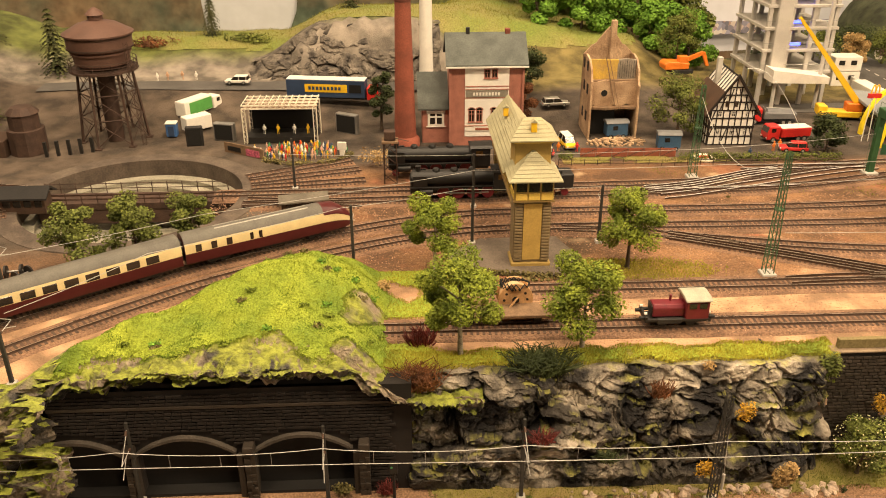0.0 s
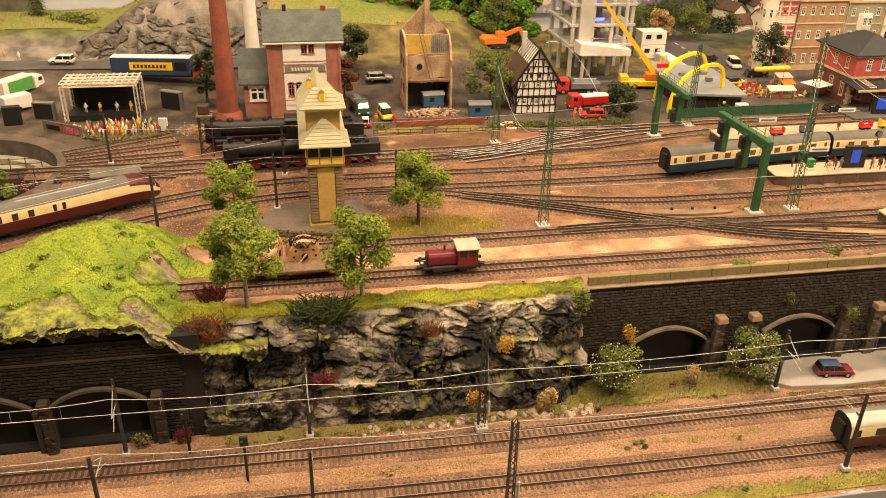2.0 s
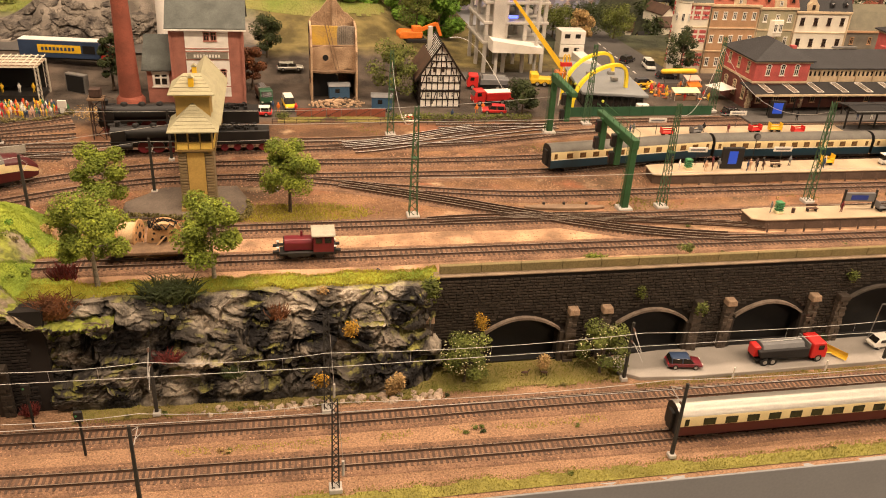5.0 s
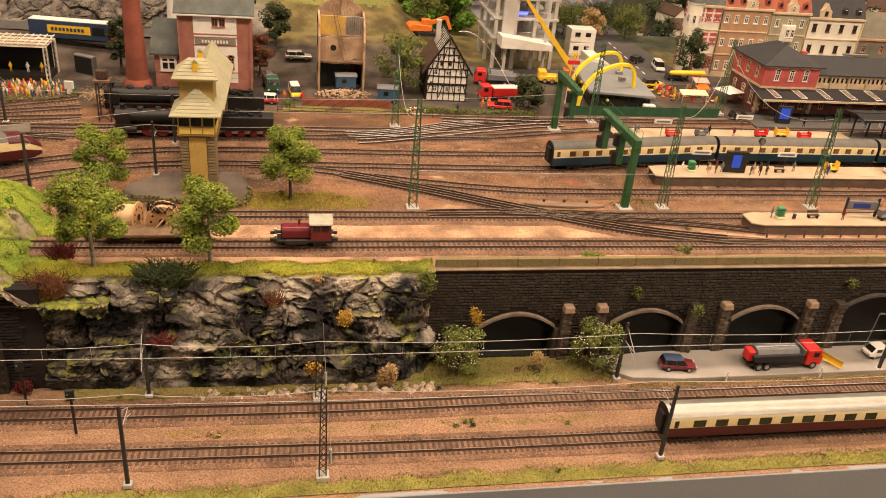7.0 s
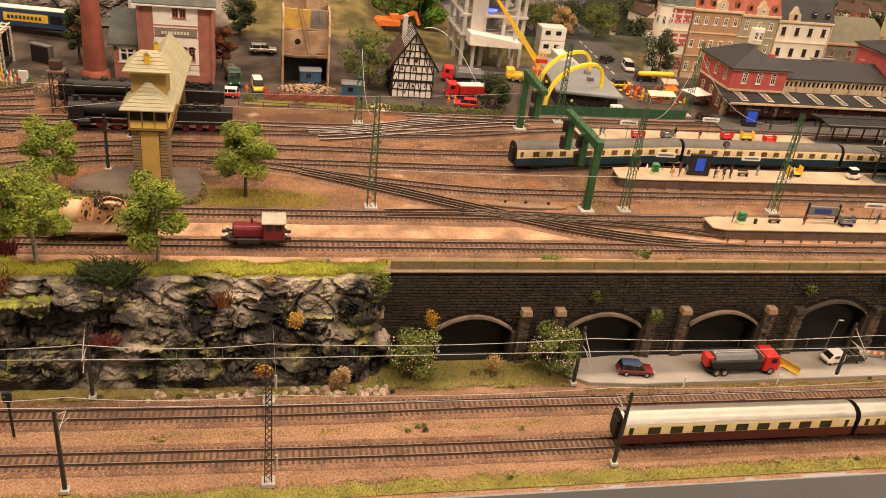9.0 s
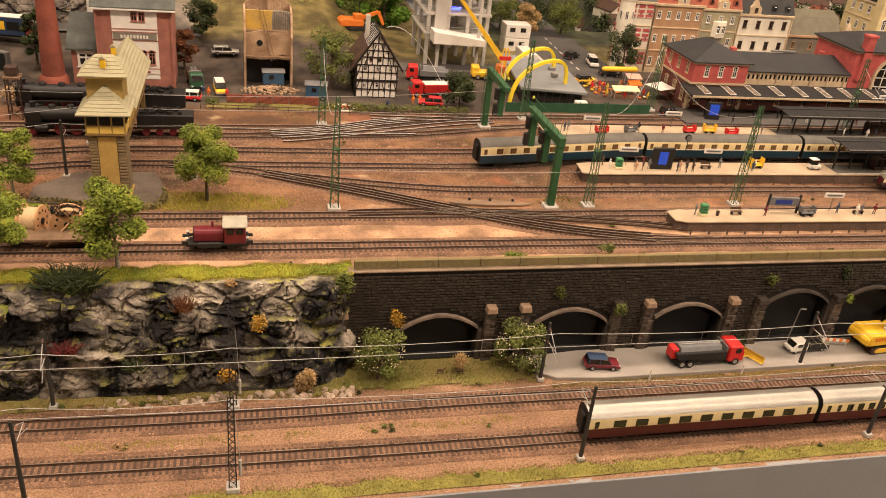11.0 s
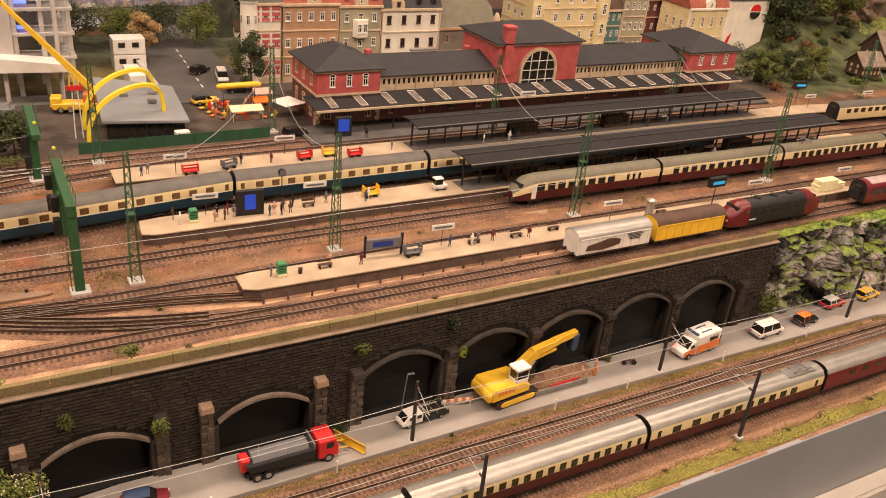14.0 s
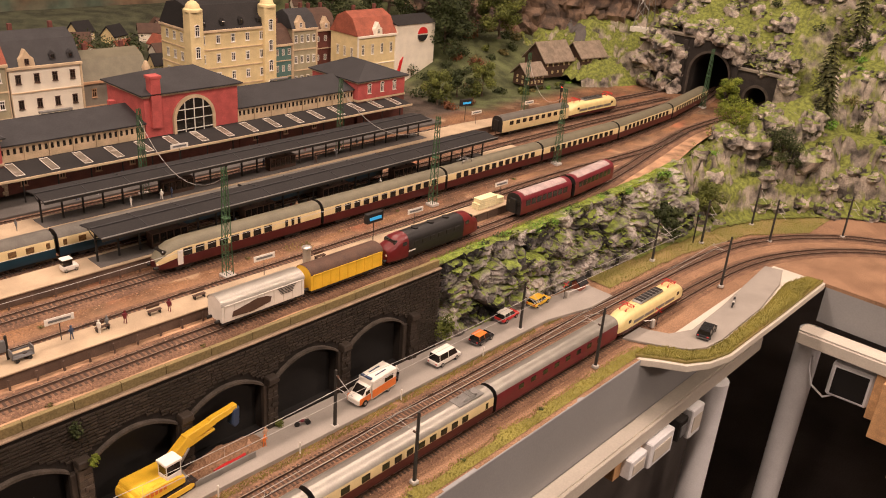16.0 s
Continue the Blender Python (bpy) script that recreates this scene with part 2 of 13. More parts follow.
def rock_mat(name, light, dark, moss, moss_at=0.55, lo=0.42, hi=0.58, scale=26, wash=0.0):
    """Grey rock in random dark and pale patches, with moss on its upper faces."""
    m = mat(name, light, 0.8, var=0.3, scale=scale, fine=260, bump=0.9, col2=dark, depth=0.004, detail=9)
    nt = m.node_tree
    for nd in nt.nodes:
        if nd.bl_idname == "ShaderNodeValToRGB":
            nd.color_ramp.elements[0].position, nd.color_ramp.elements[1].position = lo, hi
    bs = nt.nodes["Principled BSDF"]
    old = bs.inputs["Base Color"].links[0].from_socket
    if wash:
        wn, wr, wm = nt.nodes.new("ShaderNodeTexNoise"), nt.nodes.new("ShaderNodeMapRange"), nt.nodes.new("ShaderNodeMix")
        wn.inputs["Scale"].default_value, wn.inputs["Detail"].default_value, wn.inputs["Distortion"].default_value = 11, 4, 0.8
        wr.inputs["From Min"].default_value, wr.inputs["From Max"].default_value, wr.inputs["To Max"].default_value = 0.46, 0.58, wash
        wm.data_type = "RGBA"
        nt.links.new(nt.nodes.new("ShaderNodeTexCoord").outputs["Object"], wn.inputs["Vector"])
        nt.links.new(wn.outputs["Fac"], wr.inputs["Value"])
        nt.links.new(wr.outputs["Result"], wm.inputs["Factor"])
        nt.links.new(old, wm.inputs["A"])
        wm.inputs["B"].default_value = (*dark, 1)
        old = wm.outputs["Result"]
    geo, sep = nt.nodes.new("ShaderNodeNewGeometry"), nt.nodes.new("ShaderNodeSeparateXYZ")
    nt.links.new(geo.outputs["Normal"], sep.inputs[0])
    n = nt.nodes.new("ShaderNodeTexNoise")
    n.inputs["Scale"].default_value, n.inputs["Detail"].default_value = 30, 5
    tc = nt.nodes.new("ShaderNodeTexCoord")
    nt.links.new(tc.outputs["Object"], n.inputs["Vector"])
    add = nt.nodes.new("ShaderNodeMath")
    add.operation = "ADD"
    nt.links.new(sep.outputs["Z"], add.inputs[0])
    nt.links.new(n.outputs["Fac"], add.inputs[1])
    mr = nt.nodes.new("ShaderNodeMapRange")
    mr.inputs["From Min"].default_value, mr.inputs["From Max"].default_value = moss_at + 0.5, moss_at + 0.75
    nt.links.new(add.outputs[0], mr.inputs["Value"])
    mix = nt.nodes.new("ShaderNodeMix")
    mix.data_type = "RGBA"
    nt.links.new(mr.outputs["Result"], mix.inputs["Factor"])
    nt.links.new(old, mix.inputs["A"])
    fine = nt.nodes.new("ShaderNodeTexNoise")
    fine.inputs["Scale"].default_value, fine.inputs["Detail"].default_value = 110, 6
    nt.links.new(tc.outputs["Object"], fine.inputs["Vector"])
    green = nt.nodes.new("ShaderNodeValToRGB")
    green.color_ramp.elements[0].position, green.color_ramp.elements[1].position = 0.38, 0.62
    green.color_ramp.elements[0].color, green.color_ramp.elements[1].color = (*(c * 0.45 for c in moss), 1), (*moss, 1)
    nt.links.new(fine.outputs["Fac"], green.inputs["Fac"])
    nt.links.new(green.outputs["Color"], mix.inputs["B"])
    nt.links.new(mix.outputs["Result"], bs.inputs["Base Color"])
    return m


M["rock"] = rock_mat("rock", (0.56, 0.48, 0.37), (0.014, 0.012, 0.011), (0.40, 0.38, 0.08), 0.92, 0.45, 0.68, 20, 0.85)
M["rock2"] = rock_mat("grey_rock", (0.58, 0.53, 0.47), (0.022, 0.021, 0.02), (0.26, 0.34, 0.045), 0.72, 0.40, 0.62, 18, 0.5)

# ---- the hall round the layout ----
g = Geo().span(-4.0, 7.0, -3.0, 4.2, -0.95, -0.90)
solid("floor", g, M["floor"], "dark carpeted hall floor under the layout", "floor", kind="structure")
# ceiling is out of view; its dark colour keeps bounced fill low
M["hall_top"] = mat("dark_ceiling", (0.12, 0.11, 0.10), 0.9, var=0.15, scale=3, fine=60, bump=0.1)
g = Geo().span(-4.0, 7.0, -3.0, 4.2, 2.6, 2.65)
solid("ceiling", g, M["hall_top"], "plain unseen hall ceiling, coloured dark to cut bounced light", "ceiling", kind="structure")
M["hallwall"] = mat("hall_wall", (0.30, 0.25, 0.19), 0.9, var=0.15, scale=3, fine=60, bump=0.1)
for nm, a in (("wall_south", (-4.0, 7.0, -3.05, -3.0)), ("wall_north", (-4.0, 7.0, 4.2, 4.25)), ("wall_west", (-4.05, -4.0, -3.0, 4.2)), ("wall_east", (7.0, 7.05, -3.0, 4.2))):
    solid(nm, Geo().span(*a, -0.9, 2.6), M["hallwall"], "plain hall wall closing the exhibition room", "wall", kind="structure")


# ---- painted backdrop behind the layout ----
g = Geo()
arc = spline([(-1.75, 0.9), (-1.65, 1.9), (-1.1, 2.55), (0.2, 2.62), (1.6, 2.75), (2.8, 2.7), (3.9, 2.3), (4.6, 1.4), (4.75, 0.2), (4.7, -0.6)], 0.06)
g.add([(p.x, p.y, z) for z in (-0.05, 1.3) for p in arc], [(i, i + 1, len(arc) + i + 1, len(arc) + i) for i in range(len(arc) - 1)])
solid("backdrop", g, M["sky"], "painted pale grey sky on the curved backdrop wall", "backdrop", kind="structure")
g = Geo()
n = len(arc)
tops, ins = [], []
for p in arc:
    d = (V3((1.4, 0.6, 0)) - p).normalized() * 0.02
    ins.append(p + d)
    gap = smoothstep(-0.67, -0.60, p.x) * (1 - smoothstep(-0.37, -0.27, p.x)) * (p.y > 2.3)
    tops.append(0.62 + 0.10 * wav(p.x, p.y, 3, 2.2) + 0.25 * smoothstep(2.9, 3.8, p.x) - 0.64 * gap - 0.66 * smoothstep(0.7, 0.9, p.x) * (1 - smoothstep(1.6, 2.0, p.x)))
g.add([(p.x, p.y, -0.04) for p in ins] + [(p.x, p.y, z) for p, z in zip(ins, tops)], [(i, i + 1, n + i + 1, n + i) for i in range(n - 1)])
solid("backdrop_hills", g, M["hill"], "painted dark wooded hills on the backdrop", "backdrop", kind="structure")
# far town painted low on the backdrop: a speckled grey-blue band
M["far_town"] = mat("painted_far_town", (0.33, 0.32, 0.40), 0.95, var=0.2, scale=20, fine=200, bump=0)
nt = M["far_town"].node_tree
cells, tones = nt.nodes.new("ShaderNodeTexVoronoi"), nt.nodes.new("ShaderNodeValToRGB")
cells.inputs["Scale"].default_value = 70
nt.links.new(nt.nodes.new("ShaderNodeTexCoord").outputs["Object"], cells.inputs["Vector"])
split = nt.nodes.new("ShaderNodeSeparateColor")
nt.links.new(cells.outputs["Color"], split.inputs[0])
nt.links.new(split.outputs[0], tones.inputs["Fac"])
for at, col in ((0.35, (0.22, 0.20, 0.24)), (0.6, (0.30, 0.31, 0.42)), (0.8, (0.36, 0.24, 0.20))):
    tones.color_ramp.elements.new(at).color = (*col, 1)
tones.color_ramp.elements[0].color, tones.color_ramp.elements[-1].color = (0.12, 0.12, 0.15, 1), (0.66, 0.62, 0.56, 1)
nt.links.new(tones.outputs["Color"], nt.nodes["Principled BSDF"].inputs["Base Color"])
band_ = [p + (V3((1.4, 0.6, 0)) - p).normalized() * 0.03 for p in arc if 0.6 < p.x < 2.4 and p.y > 2]
g = Geo()
k = len(band_)
g.add([(p.x, p.y, 0.070 + 0.004 * wav(p.x, 0, 4, 9)) for p in band_] + [(p.x, p.y, 0.112 + 0.010 * wav(p.x, 0, 7, 6)) for p in band_], [(i, i + 1, k + i + 1, k + i) for i in range(k - 1)])
solid("backdrop_town", g, M["far_town"], "painted band of a distant town on the backdrop", "backdrop", kind="structure")


# ---- ground of the upper level ----
TT = (-0.425, 1.215, 0.172)   # turntable: middle and radius


def lift(x, y):
    """Height of the upper ground."""
    z = 0.1345 + 0.0012 * wav(x, y, 0, 9)
    w = 1 - smoothstep(0.50, 0.70, x)
    z += w * 0.042 * smoothstep(1.5, 1.72, y)
    crest = 0.052 + 0.058 * smoothstep(-0.30, -0.13, x) * (1 - smoothstep(0.06, 0.48, x)) + 0.006 * wav(x, y, 1, 7)
    steep = smoothstep(-0.30, -0.20, x) * (1 - smoothstep(0.02, 0.12, x))
    z += w * crest * (steep * smoothstep(1.735 + 0.03 * wav(x, 0, 5, 6), 1.80, y) + (1 - steep) * smoothstep(1.74, 1.96, y))
    z -= w * 0.15 * smoothstep(2.0, 2.4, y) * (1 - smoothstep(0.0, 0.2, x))
    z += steep * 0.020 * (noise.noise(V3((x, y, 0)) * 40) + 0.6 * noise.noise(V3((x, y, 3)) * 90)) * smoothstep(1.72, 1.76, y) * (1 - smoothstep(1.82, 1.86, y))
    z += smoothstep(2.45, 2.75, x) * (0.10 * smoothstep(1.38, 1.7, y) + 0.16 * smoothstep(1.7, 2.3, y))
    z += smoothstep(-0.75, -1.0, x) * 0.06
    z += 0.09 * smoothstep(2.08, 2.55, y) * smoothstep(1.32, 1.50, x)
    z -= 0.13 * smoothstep(2.04, 2.20, y) * smoothstep(0.80, 0.90, x) * (1 - smoothstep(1.30, 1.42, x))
    return z


def front(x):
    """Front edge of the upper ground."""
    e = 0.742
    if x < -0.36:
        e = 0.742 - 0.11 * smoothstep(-0.36, -0.5, x)
    if x > 1.75:
        e = 0.742 + 0.10 * smoothstep(2.3, 2.95, x)
    return e


def ground_grid(x0, x1, y0, y1, step):
    g = Geo()
    nx, ny = round((x1 - x0) / step), round((y1 - y0) / step)
    for j in range(ny + 1):
        for i in range(nx + 1):
            x, y = x0 + (x1 - x0) * i / nx, y0 + (y1 - y0) * j / ny
            if j == 0 and y0 < 0.8:
                y = front(x)
            elif y0 < 0.8:
                y = max(y, front(x))
            g.v.append((x, y, lift(x, y)))
    w = nx + 1
    for j in range(ny):
        for i in range(nx):
            cx, cy = x0 + (x1 - x0) * (i + 0.5) / nx, y0 + (y1 - y0) * (j + 0.5) / ny
            if (cx - TT[0]) ** 2 + (cy - TT[1]) ** 2 > (TT[2] + 0.012) ** 2:
                g.f.append((j * w + i, j * w + i + 1, (j + 1) * w + i + 1, (j + 1) * w + i))
    return g


def ground_mat():
    """Red-brown earth, ash in the yard, olive growth on the slopes."""
    m = mat("layout_ground", (0.27, 0.14, 0.064), 0.95, var=0.6, scale=13, fine=420, bump=1.0, col2=(0.10, 0.052, 0.026), depth=0.002, detail=9)
    nt = m.node_tree
    bs = nt.nodes["Principled BSDF"]
    last = bs.inputs["Base Color"].links[0].from_socket
    tc, sep = nt.nodes.new("ShaderNodeTexCoord"), nt.nodes.new("ShaderNodeSeparateXYZ")
    nt.links.new(tc.outputs["Object"], sep.inputs[0])
    nz = nt.nodes.new("ShaderNodeTexNoise")
    nz.inputs["Scale"].default_value, nz.inputs["Detail"].default_value = 6, 6
    nt.links.new(tc.outputs["Object"], nz.inputs["Vector"])

    def band(socket, a, b, amount):
        ad = nt.nodes.new("ShaderNodeMath")
        ad.operation = "MULTIPLY_ADD"
        nt.links.new(nz.outputs["Fac"], ad.inputs[0])
        ad.inputs[1].default_value = amount
        nt.links.new(socket, ad.inputs[2])
        mr = nt.nodes.new("ShaderNodeMapRange")
        mr.inputs["From Min"].default_value, mr.inputs["From Max"].default_value = a + amount / 2, b + amount / 2
        nt.links.new(ad.outputs[0], mr.inputs["Value"])
        return mr.outputs["Result"]

    def times(a, b):
        mm = nt.nodes.new("ShaderNodeMath")
        mm.operation = "MULTIPLY"
        nt.links.new(a, mm.inputs[0])
        nt.links.new(b, mm.inputs[1])
        return mm.outputs[0]

    spot = nt.nodes.new("ShaderNodeTexNoise")
    spot.inputs["Scale"].default_value, spot.inputs["Detail"].default_value = 24, 10
    nt.links.new(tc.outputs["Object"], spot.inputs["Vector"])

    def over(last, fac, col):
        mix = nt.nodes.new("ShaderNodeMix")
        mix.data_type = "RGBA"
        nt.links.new(fac, mix.inputs["Factor"])
        nt.links.new(last, mix.inputs["A"])
        two = nt.nodes.new("ShaderNodeValToRGB")
        two.color_ramp.elements[0].position, two.color_ramp.elements[1].position = 0.36, 0.66
        two.color_ramp.elements[0].color, two.color_ramp.elements[1].color = (*(c * 0.5 for c in col), 1), (*(c * 1.35 for c in col), 1)
        nt.links.new(spot.outputs["Fac"], two.inputs["Fac"])
        nt.links.new(two.outputs["Color"], mix.inputs["B"])
        return mix.outputs["Result"]

    for scale_, lo, hi, col in ((9, 0.55, 0.64, (0.36, 0.135, 0.065)), (7, 0.57, 0.66, (0.115, 0.075, 0.042)), (15, 0.60, 0.68, (0.42, 0.29, 0.17))):
        pn, pr = nt.nodes.new("ShaderNodeTexNoise"), nt.nodes.new("ShaderNodeMapRange")
        pn.inputs["Scale"].default_value, pn.inputs["Detail"].default_value = scale_, 9
        pr.inputs["From Min"].default_value, pr.inputs["From Max"].default_value, pr.inputs["To Max"].default_value = lo, hi, 0.75
        nt.links.new(tc.outputs["Object"], pn.inputs["Vector"])
        nt.links.new(pn.outputs["Fac"], pr.inputs["Value"])
        last = over(last, pr.outputs["Result"], col)
    last = over(last, band(sep.outputs["Y"], 0.93, 0.86, 0.06), (0.45, 0.27, 0.152))
    last = over(last, band(sep.outputs["Y"], 1.30, 1.36, 0.06), (0.078, 0.060, 0.045))
    last = over(last, times(band(sep.outputs["Y"], 0.95, 1.05, 0.1), band(sep.outputs["X"], -0.10, -0.20, 0.1)), (0.095, 0.07, 0.05))
    last = over(last, times(band(sep.outputs["Y"], 1.72, 1.76, 0.05), band(sep.outputs["X"], 1.0, 0.8, 0.05)), (0.24, 0.205, 0.165))
    last = over(last, times(band(sep.outputs["Y"], 1.82, 1.88, 0.1), band(sep.outputs["X"], 0.9, 0.8, 0.05)), (0.13, 0.145, 0.036))
    last = over(last, times(band(sep.outputs["Y"], 1.66, 1.72, 0.1), band(sep.outputs["X"], 0.22, 0.26, 0.05)), (0.185, 0.145, 0.05))
    last = over(last, times(band(sep.outputs["Y"], 1.80, 1.90, 0.1), band(sep.outputs["X"], 0.82, 0.92, 0.05)), (0.060, 0.066, 0.034))
    last = over(last, times(band(sep.outputs["Y"], 1.30, 1.36, 0.1), band(sep.outputs["X"], 2.45, 2.55, 0.05)), (0.09, 0.105, 0.04))
    nt.links.new(last, bs.inputs["Base Color"])
    return m


M["ground"] = ground_mat()
g = ground_grid(-1.7, 3.25, 0.742, 2.62, 0.016)
solid("ground", g, M["ground"], "red-brown earth of the station level with darker yard behind", "ground", kind="structure", smooth=60)

# lower level: strip with the main line and the road before the wall
def low(x, y):
    z = -0.0044 + 0.0006 * wav(x, y, 7, 14)
    return z + 0.0


g = Geo().sheet(lambda u, v: (-1.3 + 4.2 * u, 0.492 + 0.36 * v, low(-1.3 + 4.2 * u, 0.492 + 0.36 * v)), 260, 24)
solid("lower_ground", g, M["sand"], "pale brown gravel of the lower main line", "ground", kind="structure", smooth=60)


# ---- tracks ----
def offset_line(line, d):
    out = []
    for i, p in enumerate(line):
        t = (line[min(i + 1, len(line) - 1)] - line[max(i - 1, 0)]).normalized()
        out.append(p + V3((-t.y, t.x, 0)) * d)
    return out


def along(line, step):
    """Even places along a line, with the direction."""
    todo, out = 0.0, []
    for a, b in zip(line, line[1:]):
        d = b - a
        while todo < d.length:
            out.append((a + d * (todo / d.length), math.degrees(math.atan2(d.y, d.x))))
            todo += step
        todo -= d.length
    return out


def ribbon(g, line, prof):
    """Sweeps an open or closed profile of (side, height) along a line."""
    rows = [[(q.x, q.y, q.z + h) for q in offset_line(line, s)] for s, h in prof]
    n, k = len(line), len(prof)
    o = len(g.v)
    for r in rows:
        g.v += r
    g.f += [(o + j * n + i, o + j * n + i + 1, o + (j + 1) * n + i + 1, o + (j + 1) * n + i) for j in range(k - 1) for i in range(n - 1)]


def track(points, z, label, bed=0.022, step=0.012, sleepers=0.0068):
    line = spline(points, step)
    for p in line:
        p.z = z
    t = thing("railway_track", label, "railway track", kind="structure")
    g = Geo()
    ribbon(g, line, [(-bed - 0.005, -0.0062), (-bed - 0.001, -0.0036), (-bed + 0.006, -0.0029), (bed - 0.006, -0.0029), (bed + 0.001, -0.0036), (bed + 0.005, -0.0062)])
    part("ballast_bed", g, M["ballast"], t)
    g = Geo()
    for p, a in along(line, sleepers):
        g.box((p.x, p.y, z - 0.0034), (0.0030, 0.030, 0.0022), a)
    tagged(part("sleepers", g, M["sleeper"], t), kind="stuff")
    for s in (-0.00825, 0.00825):
        g = Geo()
        ribbon(g, offset_line(line, s), [(-0.0011, -0.0024), (-0.0005, -0.0008), (-0.00055, 0.0), (0.00055, 0.0), (0.0005, -0.0008), (0.0011, -0.0024)])
        rail = part("rail", g, M["rail"], t)
        g = Geo()
        ribbon(g, offset_line(line, s), [(-0.0005, 0.0003), (0.0005, 0.0003)])
        part("rail_head", g, M["railtop"], rail)
    return t


LOW = 0.0
T_FRONT = [(-1.2, 0.60), (-0.7, 0.595), (-0.2, 0.583), (0.1, 0.572), (0.5, 0.563), (1.0, 0.561), (1.5, 0.561), (2.0, 0.558), (2.35, 0.552), (2.56, 0.515), (2.74, 0.41), (2.84, 0.26), (2.88, 0.05), (2.88, -0.5)]
T_BACK = [(-1.2, 0.66), (-0.7, 0.657), (-0.2, 0.651), (0.3, 0.640), (0.6, 0.641), (0.9, 0.638), (1.5, 0.634), (2.0, 0.632), (2.4, 0.618), (2.62, 0.575), (2.80, 0.455), (2.90, 0.28), (2.945, 0.05), (2.945, -0.5)]
track(T_FRONT, LOW, "front main-line track with brown sleepers on gravel")
track(T_BACK, LOW, "second main-line track with brown sleepers on gravel")
T1 = [(-0.06, 0.800), (0.3, 0.797), (0.7, 0.795), (1.3, 0.790), (1.9, 0.789), (2.2, 0.789), (2.40, 0.815), (2.56, 0.845), (2.78, 0.885), (3.0, 0.89), (3.25, 0.87)]
T2 = [(0.10, 0.886), (0.5, 0.885), (0.9, 0.884), (1.3, 0.888), (2.0, 0.886), (2.3, 0.880), (2.6, 0.862), (2.8, 0.885)]
TA = [(0.30, 1.050), (0.44, 1.012), (0.60, 0.978), (0.75, 0.970), (1.3, 0.970), (2.2, 0.955), (2.55, 0.950), (2.87, 0.972), (3.16, 1.02), (3.4, 1.075)]
TB = [(-0.62, 0.60), (-0.46, 0.755), (-0.33, 0.865), (-0.23, 0.935), (-0.09, 1.005), (0.03, 1.048), (0.17, 1.066), (0.5, 1.062), (0.72, 1.064), (0.92, 1.092), (1.3, 1.098), (2.2, 1.085), (2.7, 1.075), (3.0, 1.06), (3.3, 1.09)]
TC = [(-0.66, 0.66), (-0.52, 0.80), (-0.38, 0.90), (-0.26, 0.978), (-0.12, 1.055), (0.05, 1.112), (0.22, 1.124), (0.6, 1.122), (1.0, 1.142), (1.4, 1.150), (2.2, 1.140), (2.8, 1.115), (3.1, 1.10)]
TD = [(-0.25, 1.175), (0.05, 1.182), (0.4, 1.190), (0.62, 1.205), (0.9, 1.262), (1.3, 1.268), (2.2, 1.255), (2.8, 1.19), (3.2, 1.16)]
TE = [(-0.30, 1.215), (0.0, 1.222), (0.5, 1.235), (0.75, 1.30), (1.1, 1.315), (1.25, 1.318)]
TX = [(0.22, 1.062), (0.33, 1.043), (0.48, 0.975), (0.62, 0.905), (0.76, 0.842), (0.90, 0.806), (1.05, 0.792)]
TY = [(0.32, 1.188), (0.45, 1.212), (0.58, 1.262), (0.70, 1.290)]
depth_ = 0.0
for pts, label in ((T1, "station track along the parapet with brown sleepers"), (T2, "station track beside the narrow platform"), (TA, "station track with brown sleepers on red-brown ballast"),
                   (TB, "through track curving out of the station"), (TC, "through track behind the middle platform"), (TD, "rear station track before the awning platform"),
                   (TE, "siding track in front of the hedge"), (TX, "diagonal crossover track with steel turnout rails"), (TY, "rear crossover track with shiny rails")):
    track(pts, UP - depth_, label)
    depth_ += 0.00022

# ---- retaining wall with arches ----
WY = 0.735   # face of the wall
WTOP = 0.134
CAVE = 0.035   # the wall stands forward in the cave
ARCHES = [(-0.352, 0.073), (-0.237, 0.075), (-0.115, 0.075), (0.579, 0.067), (0.763, 0.069), (0.939, 0.071), (1.110, 0.087), (1.239, 0.089), (1.361, 0.090), (1.486, 0.091), (1.613, 0.089)]
HALF = 0.052


def arch_curve(cx, top, half, n=14):
    """A flat-topped segment arch on upright sides."""
    spring = top - 0.020
    return [(cx - half, -0.012)] + [(cx - half + 2 * half * i / n, spring + 0.020 * (1 - (2 * i / n - 1) ** 2)) for i in range(n + 1)] + [(cx + half, -0.012)]


def wall_face(x0, x1, WY):
    """The wall plate between x0 and x1, with arched openings cut through it."""
    g = Geo()
    a = [(c, t) for c, t in ARCHES if x0 < c < x1]
    xs, last = [], x0
    for c, t in a:
        g.span(last, c - HALF, WY, WY + 0.02, -0.014, WTOP)
        cur = arch_curve(c, t, HALF)[1:-1]
        for (xa, za), (xb, zb) in zip(cur, cur[1:]):
            for y in (WY, WY + 0.02):
                o = len(g.v)
                g.v += [(xa, y, za), (xb, y, zb), (xb, y, WTOP), (xa, y, WTOP)]
                g.f.append((o, o + 1, o + 2, o + 3))
            o = len(g.v)
            g.v += [(xa, WY, za), (xa, WY + 0.02, za), (xb, WY + 0.02, zb), (xb, WY, zb)]
            g.f.append((o, o + 1, o + 2, o + 3))
        last = c + HALF
    g.span(last, x1, WY, WY + 0.02, -0.014, WTOP)
    return g


